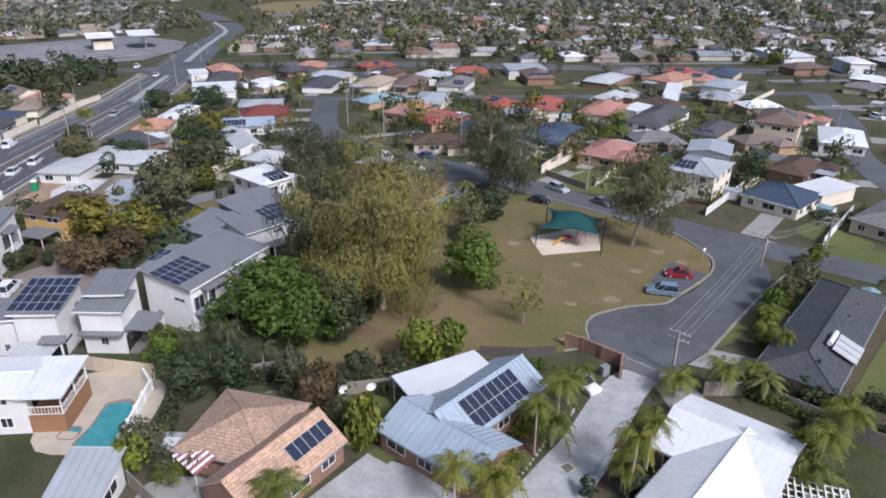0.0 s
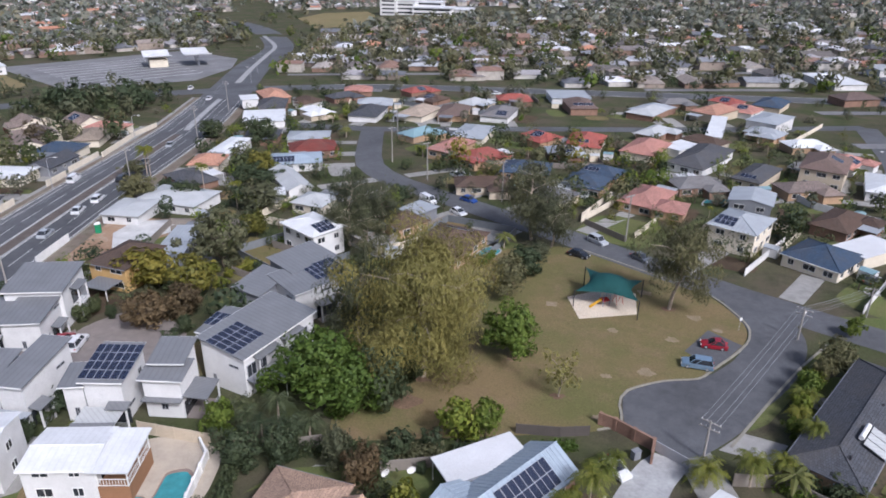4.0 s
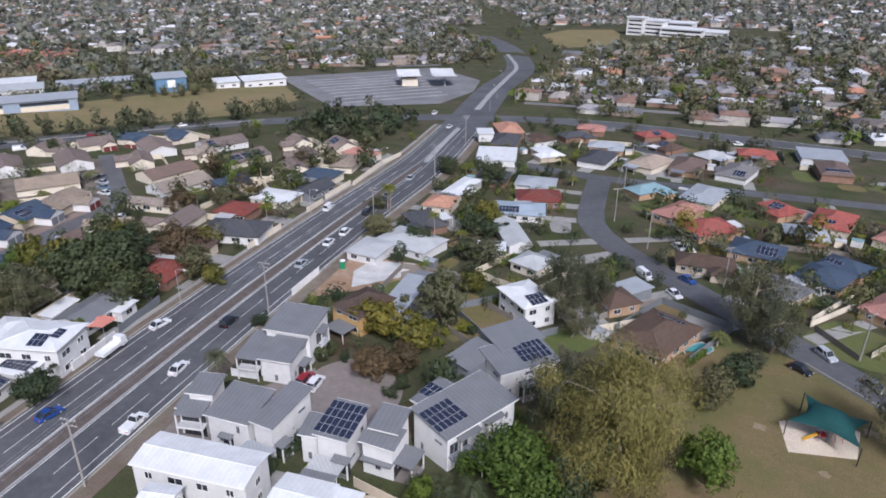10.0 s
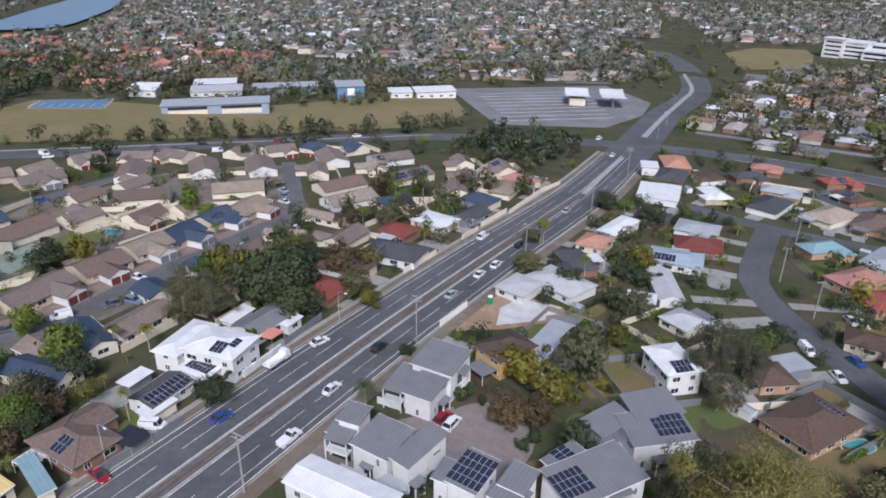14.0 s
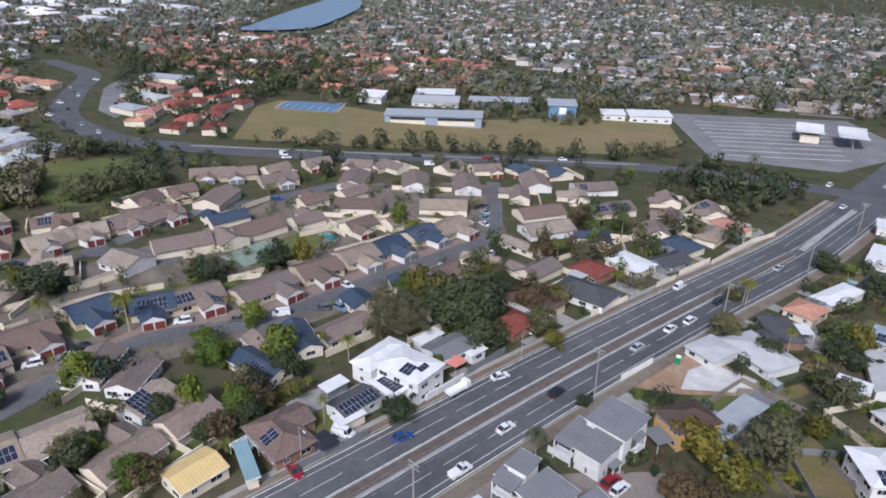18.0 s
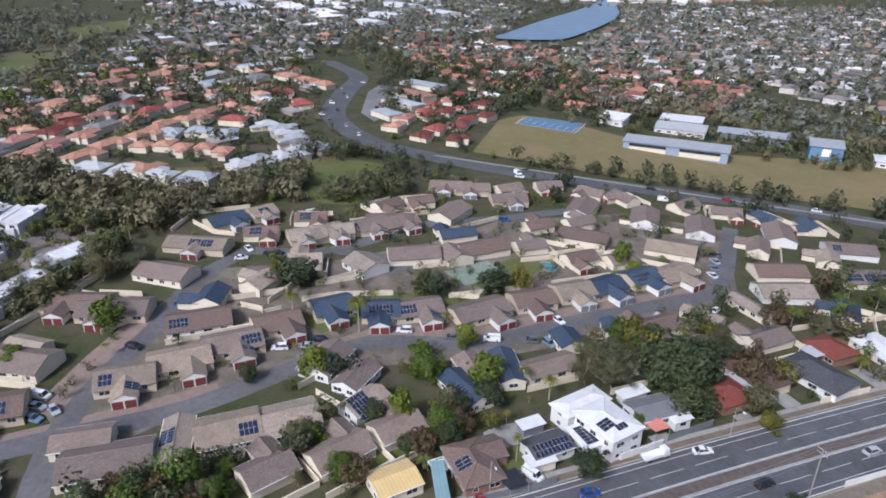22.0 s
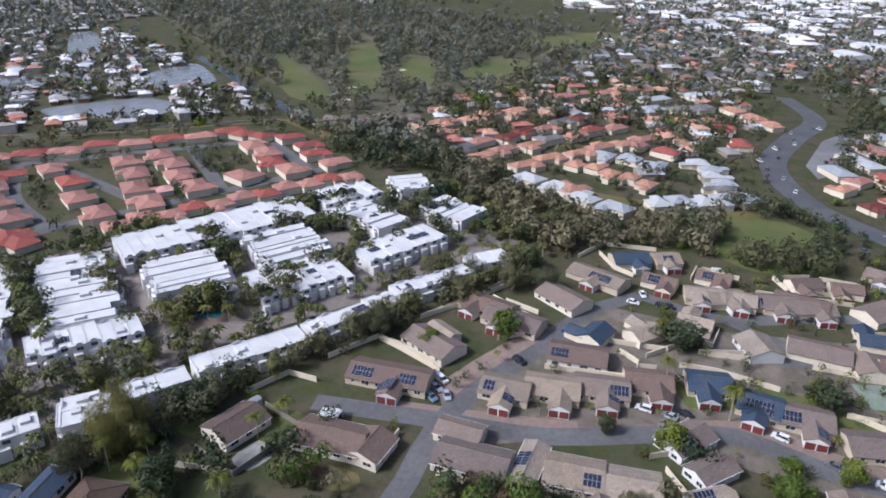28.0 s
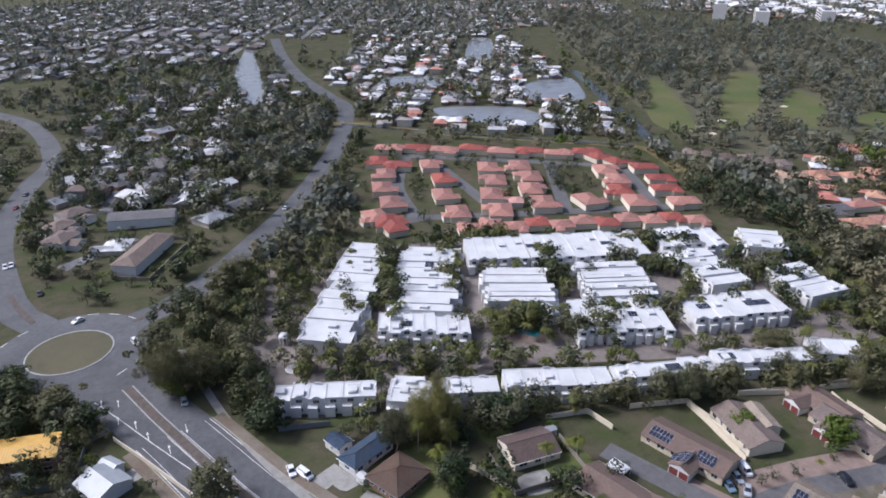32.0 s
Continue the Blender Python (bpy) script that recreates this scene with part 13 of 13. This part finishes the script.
# white townhouses: palms and garden trees between the rows
grove([(-75, -150), (-120, -255), (-205, -200), (-300, -105), (-260, -45), (-150, -110)], 300, ("palm", "palm", "dark", "olive", "palm", "palm_low", "shrub"), 3, 8, 10, -9)
rowtrees((-80, -125), (-235, -42), 50, ("olive", "gum", "dark", "olive"), 5, 10, 4)
rowtrees((-122, -160), (-158, -220), 26, ("palm", "dark", "palm"), 5, 9, 3)
rowtrees((-90, -180), (-128, -250), 26, ("palm", "dark", "olive"), 5, 9, 4)
rowtrees((-70, -165), (-110, -245), 26, ("dark", "olive"), 6, 11, 4)
grove([(-52, -190), (-60, -236), (-100, -240), (-80, -175), (-66, -142)], 40, ("dark", "gum", "olive"), 6, 11, 7, -10)
grove([(-5, -232), (-24, -210), (-32, -180), (-22, -150), (10, -150), (20, -220)], 70, ("dark", "olive"), 5, 9, 8, -12)
for a, b, n in (((-128, -172), (-160, -222), 40), ((-152, -166), (-176, -196), 24), ((-188, -150), (-206, -172), 26), ((-190, -128), (-170, -110), 20), ((-222, -150), (-238, -120), 24), ((-236, -160), (-262, -134), 22), ((-250, -110), (-268, -90), 20), ((-110, -170), (-140, -220), 16), ((-140, -150), (-230, -95), 50), ((-84, -168), (-130, -138), 26)):
    rowtrees(a, b, n, ("palm", "dark", "palm", "olive"), 4.6, 8, 3)
# palms along the lanes of the white townhouses
for line in ([(-80, -168), (-112, -146), (-137, -132), (-159, -114), (-194, -94), (-245, -59)], [(-146, -138), (-173, -176), (-192, -201)], [(-203, -96), (-250, -138)], [(-76, -176), (-92, -214), (-122, -246)], [(-84, -135), (-240, -48)]):
    for a, b in zip(line, line[1:]):
        for i in range(int(math.dist(a, b) / 3.2)):
            f = tr.random()
            q = (a[0] + (b[0] - a[0]) * f + tr.uniform(-7, 7), a[1] + (b[1] - a[1]) * f + tr.uniform(-7, 7))
            if open_ground(q, -6) and not near_house(q, 0.8):
                PALMS.append((*q, tr.uniform(4.5, 8.5)))
# trees beside the roads from the roundabout
for line in ([(-77, -235), (-119, -264), (-170, -307), (-236, -379), (-290, -455), (-303, -500)], [(-25, -273), (-34, -347), (-60, -417), (-84, -468)]):
    sp = []
    for a, b in zip(line, line[1:]):
        L = math.dist(a, b)
        for i in range(int(L / 3.5)):
            f, o = tr.random(), tr.choice((-1, 1)) * tr.uniform(9.5, 17)
            sp.append((a[0] + (b[0] - a[0]) * f - (b[1] - a[1]) / L * o, a[1] + (b[1] - a[1]) * f + (b[0] - a[0]) / L * o))
    sp = [q for q in sp if not near_house(q, 2) and not any(near_line(q, l, 8.5) for l, _ in LINES)]
    woods("roadside_trees", sp[0::2], "leaf_olive", 33, (2.4, 4.6), 90, 0.9, "trees beside the road")
    woods("roadside_trees", sp[1::2], "leaf_dark", 34, (2.4, 4.6), 90, 0.9, "trees beside the road")
# creek and reserve
creek = scatter([(-353, -94), (-297, -54), (-286, -22), (-322, 24), (-272, 20), (-254, -24), (-245, -54), (-286, -88), (-339, -130)], 190, 8, -8)
for p in creek[:90]:
    plant(tr.choice(("olive", "grey", "grey", "dark")), p[0], p[1], tr.uniform(6, 12))
woods("creek_woods", creek[90:], "leaf_grey", 21, (3, 5.2), 130, 0.85, "grey-green creek woodland")
grove([(-343, -195), (-350, -117), (-325, -87), (-308, -130), (-312, -172)], 60, ("dark", "olive"), 6, 11)
grove([(-340, 30), (-330, 62), (-300, 72), (-270, 62), (-262, 35), (-276, 22), (-300, 68), (-325, 55)], 45, ("dark", "olive", "gum"), 5, 9, 7, -4)
woods("reserve_edge", [(-332 + tr.uniform(-8, 8), 20 + i * 1.4) for i in range(30)], "leaf_olive", 31, (2.5, 4.5), 60, 0.8, "grey-green trees at the reserve's edge")
# golf course woods, half of them in leaves paled for haze
golf = scatter([(-674, -557), (-500, -350), (-410, -235), (-420, -170), (-560, -110), (-857, -100), (-1000, -400), (-980, -896)], 1350, 6)
FAIR = [[(-600, -390), (-519, -305), (-424, -226), (-428, -276)], [(-670, -350), (-680, -318), (-500, -228), (-430, -222)], [(-640, -270), (-600, -222), (-505, -188), (-496, -216)], [(-560, -190), (-660, -180), (-650, -130), (-540, -150)], [(-760, -200), (-900, -120), (-880, -60), (-740, -130)]]
golf = [p for p in golf if not any(inside(p, f) for f in FAIR)]
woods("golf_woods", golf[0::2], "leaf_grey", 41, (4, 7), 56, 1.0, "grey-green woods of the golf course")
woods("golf_woods", golf[1::2], "leaf_haze", 42, (4, 7), 56, 1.0, "dark woods of the golf course")
# school grounds, junctions and reserves further off, half in haze-paled leaves
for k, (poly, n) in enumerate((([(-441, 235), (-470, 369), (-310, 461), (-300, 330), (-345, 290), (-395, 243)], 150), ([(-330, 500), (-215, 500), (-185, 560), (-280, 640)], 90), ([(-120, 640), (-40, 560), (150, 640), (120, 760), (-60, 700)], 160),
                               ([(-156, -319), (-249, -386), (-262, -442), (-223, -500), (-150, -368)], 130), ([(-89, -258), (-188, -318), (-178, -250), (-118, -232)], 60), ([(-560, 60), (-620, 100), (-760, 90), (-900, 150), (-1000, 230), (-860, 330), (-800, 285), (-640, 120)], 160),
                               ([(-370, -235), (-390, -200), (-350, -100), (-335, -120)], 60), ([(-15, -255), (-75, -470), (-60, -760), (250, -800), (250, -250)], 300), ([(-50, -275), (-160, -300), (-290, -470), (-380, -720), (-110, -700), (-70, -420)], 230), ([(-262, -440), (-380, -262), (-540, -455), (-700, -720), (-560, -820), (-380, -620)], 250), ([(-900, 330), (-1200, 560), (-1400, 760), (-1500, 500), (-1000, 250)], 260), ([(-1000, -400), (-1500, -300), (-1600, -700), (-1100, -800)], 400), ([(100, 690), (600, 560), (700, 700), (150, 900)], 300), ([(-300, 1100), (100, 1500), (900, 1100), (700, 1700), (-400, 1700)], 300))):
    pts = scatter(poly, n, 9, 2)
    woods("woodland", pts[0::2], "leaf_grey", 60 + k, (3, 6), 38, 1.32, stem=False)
    woods("woodland", pts[1::2], "leaf_haze", 80 + k, (3, 6), 38, 1.32, stem=False)
# trees round the school
for k, (line, n) in enumerate((([(-416, 215), (-385, 246), (-345, 285), (-325, 340)], 46), ([(-352, 246), (-318, 262), (-292, 305), (-300, 335)], 30), ([(-440, 250), (-400, 300), (-340, 345), (-300, 400)], 60))):
    sp = []
    for i in range(n):
        j = tr.randrange(len(line) - 1)
        f = tr.random()
        q = (line[j][0] + (line[j + 1][0] - line[j][0]) * f + tr.uniform(-9, 9), line[j][1] + (line[j + 1][1] - line[j][1]) * f + tr.uniform(-9, 9))
        if not near_house(q, 2.5):
            sp.append(q)
    woods("school_trees", sp, ("leaf_dark", "leaf_olive", "leaf_grey")[k], 70 + k, (2.2, 4.2), 120, 0.85, "trees round the school buildings")
# garden trees of the tiled complexes
gp = scatter([(-180, -235), (-250, -325), (-340, -225), (-290, -165)], 110, 7, -6) + scatter([(-330, -90), (-440, 40), (-560, 60), (-640, -60), (-480, -160), (-380, -160)], 420, 8, -4) + scatter([(-380, 80), (-480, 100), (-470, 190), (-390, 140)], 120, 6, -4)
woods("complex_trees", gp[0::2], "leaf_dark", 91, (1.6, 3.6), 34, 0.9, "small trees between tiled houses")
woods("complex_trees", gp[1::2], "leaf_olive", 92, (1.6, 3.6), 34, 0.9, "small trees between tiled houses")

# ---- yards: lawns, drives and paling fences round the houses ----
yr = random.Random(31)
for h in [o for o in scene.objects if o.parent is None and o.name.split(".")[0] == "house" and math.hypot(o.location.x, o.location.y) < 300 and o.get("group") is None]:
    roof = next(c for c in h.children if c.name.startswith("roof"))
    rot = math.degrees(roof.matrix_basis.to_euler().z)
    w, d = roof.dimensions.x / 2, roof.dimensions.y / 2
    m = h.matrix_basis @ pose(roof.matrix_basis.translation.x, roof.matrix_basis.translation.y, 0, 0, 0, rot)

    def spot(a, b):
        v = m @ Vector((a, b, 0))
        return (v.x, v.y)
    for k in range(3):
        side = yr.choice((-1, 1))
        if yr.random() < 0.5:
            cx, cy, a, b = side * (w + 4.5), yr.uniform(-d, d), yr.uniform(2.5, 4), yr.uniform(4, 8)
        else:
            cx, cy, a, b = yr.uniform(-w, w), side * (d + 5), yr.uniform(4, 9), yr.uniform(3, 4.5)
        g = [spot(cx - a, cy - b), spot(cx + a, cy - b), spot(cx + a, cy + b), spot(cx - a, cy + b)]
        if all(open_ground(q, -6) and not inside(q, PARK) for q in g):
            kind = yr.choice((("lawn", "grass_green", "patchy green back lawn"), ("lawn", "grass_green", "patchy green back lawn"), ("lawn", "grass_dry", "dry straw-coloured back lawn"), ("driveway", "concrete", "grey concrete drive"), ("garden_bed", "mulch", "dark mulched garden bed")))
            area(kind[0], rounded(g, 2), kind[1], 0.012 + 0.004 * k, kind[2], kind[0].split("_")[0], grid=20)
    back = yr.choice((-1, 1))
    x1, y1 = w + yr.uniform(2.5, 5), d + yr.uniform(6, 9)
    line = [spot(-x1, -back * 2), spot(-x1, back * y1), spot(x1, back * y1), spot(x1, -back * 2)]
    pts = [Vector(a).lerp(Vector(b), t) for a, b in zip(line, line[1:]) for t in (0, 0.25, 0.5, 0.75, 1)]
    if all(open_ground(q, -5) and not near_house(q, 0.3) for q in pts):
        c = yr.choice((("paint_fence_timber", "weathered timber paling fence round a yard"), ("paint_fence_cream", "cream metal fence round a yard"), ("paint_fence_grey", "grey metal fence round a yard"), ("paint_fence_timber", "weathered timber paling fence round a yard")))
        long_fence(line, 1.6, c[0], c[1], 0.08)
    for k in range(2):
        q = spot(yr.choice((-1, 1)) * (w + yr.uniform(1.5, 6)), yr.uniform(-d - 5, d + 5))
        if open_ground(q, -4) and not near_house(q, 1.0):
            plant(yr.choice(("shrub", "dark", "bright", "shrub_green", "palm", "olive")), q[0], q[1], yr.uniform(1.8, 4.6))
    # a drive to the street, a patio roof, a shed and a hedge
    near = (1e9, None)
    for line in [l for l, _ in STREETS[:3]] + [MAIN, [(140, 262), (122, 205), (104, 168), (95, 120), (95, 76)]]:
        for a, b in zip(line, line[1:]):
            a, b, o = Vector(a), Vector(b), Vector((h.location.x, h.location.y))
            f = max(0, min(1, (o - a).dot(b - a) / (b - a).length_squared))
            c = a.lerp(b, f)
            near = min(near, ((c - o).length, tuple(c)))
    if near[0] < 32 and abs(near[1][0]) < 600:
        c, o = Vector(near[1]), Vector((h.location.x, h.location.y))
        side = Vector((-(c - o).y, (c - o).x)).normalized() * yr.uniform(-4, 4)
        strip("driveway", [tuple(o.lerp(c, 0.25) + side), tuple(o.lerp(c, 1 - (4.4 if near[0] < 31 else 5) / near[0]) + side)], yr.uniform(3.2, 5.5), "concrete", 0.03, label="grey concrete drive to the street", category="driveway")
    if yr.random() < 0.65:
        sy = yr.choice((-1, 1))
        q = spot(yr.uniform(-w * 0.5, w * 0.5), sy * (d + 1.9))
        if open_ground(q, -4) and not near_house(q, 0.5):
            e = thing("patio_cover", q[0], q[1], rot + math.degrees(h.matrix_basis.to_euler().z), "flat metal patio roof beside a house", "patio cover")
            a = MB()
            a.box(-2.6, -2.0, 2.35, 2.6, 2.0, 2.47)
            part("roof", a, yr.choice(("membrane_white", "sheet_light", "sheet_pale", "sheet_grey")), e)
            for dx in (-2.5, 2.5):
                a = MB()
                a.box(dx - 0.05, sy * 1.9 - 0.05, -0.3, dx + 0.05, sy * 1.9 + 0.05, 2.36)
                part("post", a, "paint_trim_white", e)
    if yr.random() < 0.55:
        q = spot(yr.choice((-1, 1)) * (w + yr.uniform(1.8, 3)), yr.choice((-1, 1)) * yr.uniform(0, d + 4))
        if open_ground(q, -3) and not near_house(q, 1.4):
            e = thing("garden_shed", q[0], q[1], rot + yr.uniform(-5, 5), "small metal garden shed in a yard", "shed")
            a = MB()
            a.box(-1.4, -1.1, -0.4, 1.4, 1.1, 1.95)
            part("wall", a, yr.choice(("paint_fence_cream", "paint_fence_grey", "paint_white")), e)
            part("roof", roof_mesh("gable", 3.0, 2.4, 1.95, 2.35, yr.choice(("sheet_light", "sheet_pale", "sheet_teal")), 0.06)[0], None, e)
    if yr.random() < 0.6:
        u = yr.choice((-1, 1)) * (w + yr.uniform(2, 3.5))
        L = yr.uniform(4, 9)
        pts = [spot(u, -L / 2), spot(u, 0), spot(u, L / 2)]
        if all(open_ground(q, -4) and not near_house(q, 0.8) for q in pts):
            g = np.random.default_rng(yr.randrange(9999))
            n = int(L * 75)
            c = np.stack([g.uniform(-L / 2, L / 2, n), g.uniform(-0.6, 0.6, n), g.uniform(0.1, 1.6, n) + 0.15 * np.sin(np.arange(n))], 1)
            e = new("hedge", leaf_mesh("hedge", yr.choice(("leaf_dark", "leaf_green", "leaf_olive")), c, g.uniform(0.14, 0.3, n), g))
            a = math.atan2(pts[2][1] - pts[0][1], pts[2][0] - pts[0][0])
            e.matrix_basis = pose(pts[1][0], pts[1][1], terrain(*pts[1]), 0, 0, math.degrees(a))
            tagged(e, "clipped dark green hedge along a yard", "hedge")


def far_palms(spots):
    """Slender palms further off, joined: stem and arching fronds."""
    r = random.Random(8)
    st, cr = MB(), MB()
    for x, y, h in spots:
        z = terrain(x, y)
        top = Vector((x + r.uniform(-0.4, 0.4), y + r.uniform(-0.4, 0.4), z + h - 1))
        st.tube((x, y, z - 0.3), top, 0.17, 0.11, 5)
        for i in range(15):
            a = i * 2.4 + r.uniform(-0.3, 0.3)
            L, up = r.uniform(2.1, 2.9), r.uniform(0.0, 0.9)
            d = Vector((math.cos(a), math.sin(a), 0))
            s = Vector((-d.y, d.x, 0)) * L * 0.15
            pts = [top + d * (L * f) + Vector((0, 0, L * (up * f - (0.6 + 0.5 * up) * f * f))) for f in (0, 0.35, 0.7, 1.0)]
            for (p, q), (w0, w1) in zip(zip(pts, pts[1:]), ((0.2, 1), (1, 0.8), (0.8, 0.1))):
                for side in (-1, 1):
                    drop = Vector((0, 0, -0.22))
                    cr.face([p, q, q + s * side * w1 + drop * w1, p + s * side * w0 + drop * w0])
    tagged(part("palms", cr, "leaf_palm_dull"), "crowns of slender palms between the townhouses", "palms", kind="stuff")
    tagged(part("palm_stems", st, "bark_pale"), "stems of slender palms between the townhouses", "palms", kind="stuff")


far_palms(PALMS)

for p in scatter([(-12, -226), (-24, -212), (-20, -182), (-6, -186), (6, -205)], 26, 1.5, 0):
    plant(tr.choice(("dark", "dark", "olive")), p[0], p[1], tr.uniform(7, 11))
# dense trees between the two roads south of the roundabout and along the footpath
pts = scatter([(-178, -816), (-326, -726), (-278, -453), (-129, -272), (-47, -328), (-95, -477)], 430, 1.5, 0)
woods("woodland", pts[0::2], "leaf_dark", 171, (2.6, 5.2), 60, 1.0, "dark trees between houses", stem=False)
woods("woodland", pts[1::2], "leaf_olive", 172, (2.6, 5.2), 60, 1.0, "olive trees between houses", stem=False)
for poly, n in (([(-65, -185), (-81, -193), (-76, -160), (-67, -145), (-62, -150)], 26), ([(-74, -225), (-99, -247), (-87, -203), (-72, -187), (-62, -188)], 22)):
    for p in scatter(poly, n, 1.5, 0):
        plant(tr.choice(("dark", "olive", "gum", "palm")), p[0], p[1], tr.uniform(5, 10))
# back gardens between the villas and the road
for poly, n, kinds, lo, hi in (([(-124, -3), (-125, 16), (-109, 14), (-111, -4)], 12, ("dark", "olive", "green", "gum"), 4, 8), ([(-126, 13), (-128, 44), (-119, 43), (-107, 23), (-108, 11)], 16, ("dark", "olive", "rust", "dark"), 3.5, 7),
                               ([(-120, -32), (-120, -17), (-108, -16), (-110, -30)], 7, ("dark", "rust", "olive"), 4, 7), ([(-141, 79), (-152, 106), (-139, 128), (-127, 98), (-131, 85)], 12, ("green", "olive", "dark", "yellow", "gum"), 5, 10)):
    for p in scatter(poly, n, 1.5, 0):
        tree(tr.choice(kinds), p[0], p[1], tr.uniform(lo, hi))
for (leaf, tall), pts in MID.items():
    for near, away, n, big in ((0, 165, 340, 0.52), (165, 290, 200, 0.68), (290, 9000, 96, 1.0)):
        got = [p for p in pts if near <= math.hypot(*p) < away]
        if got:
            woods("grove", got, leaf, 300 + len(got), (2.4, 4.4) if tall else (1.1, 2.3), n if tall else n * 9 // 20, big, "trees and shrubs between the houses", 1.15)
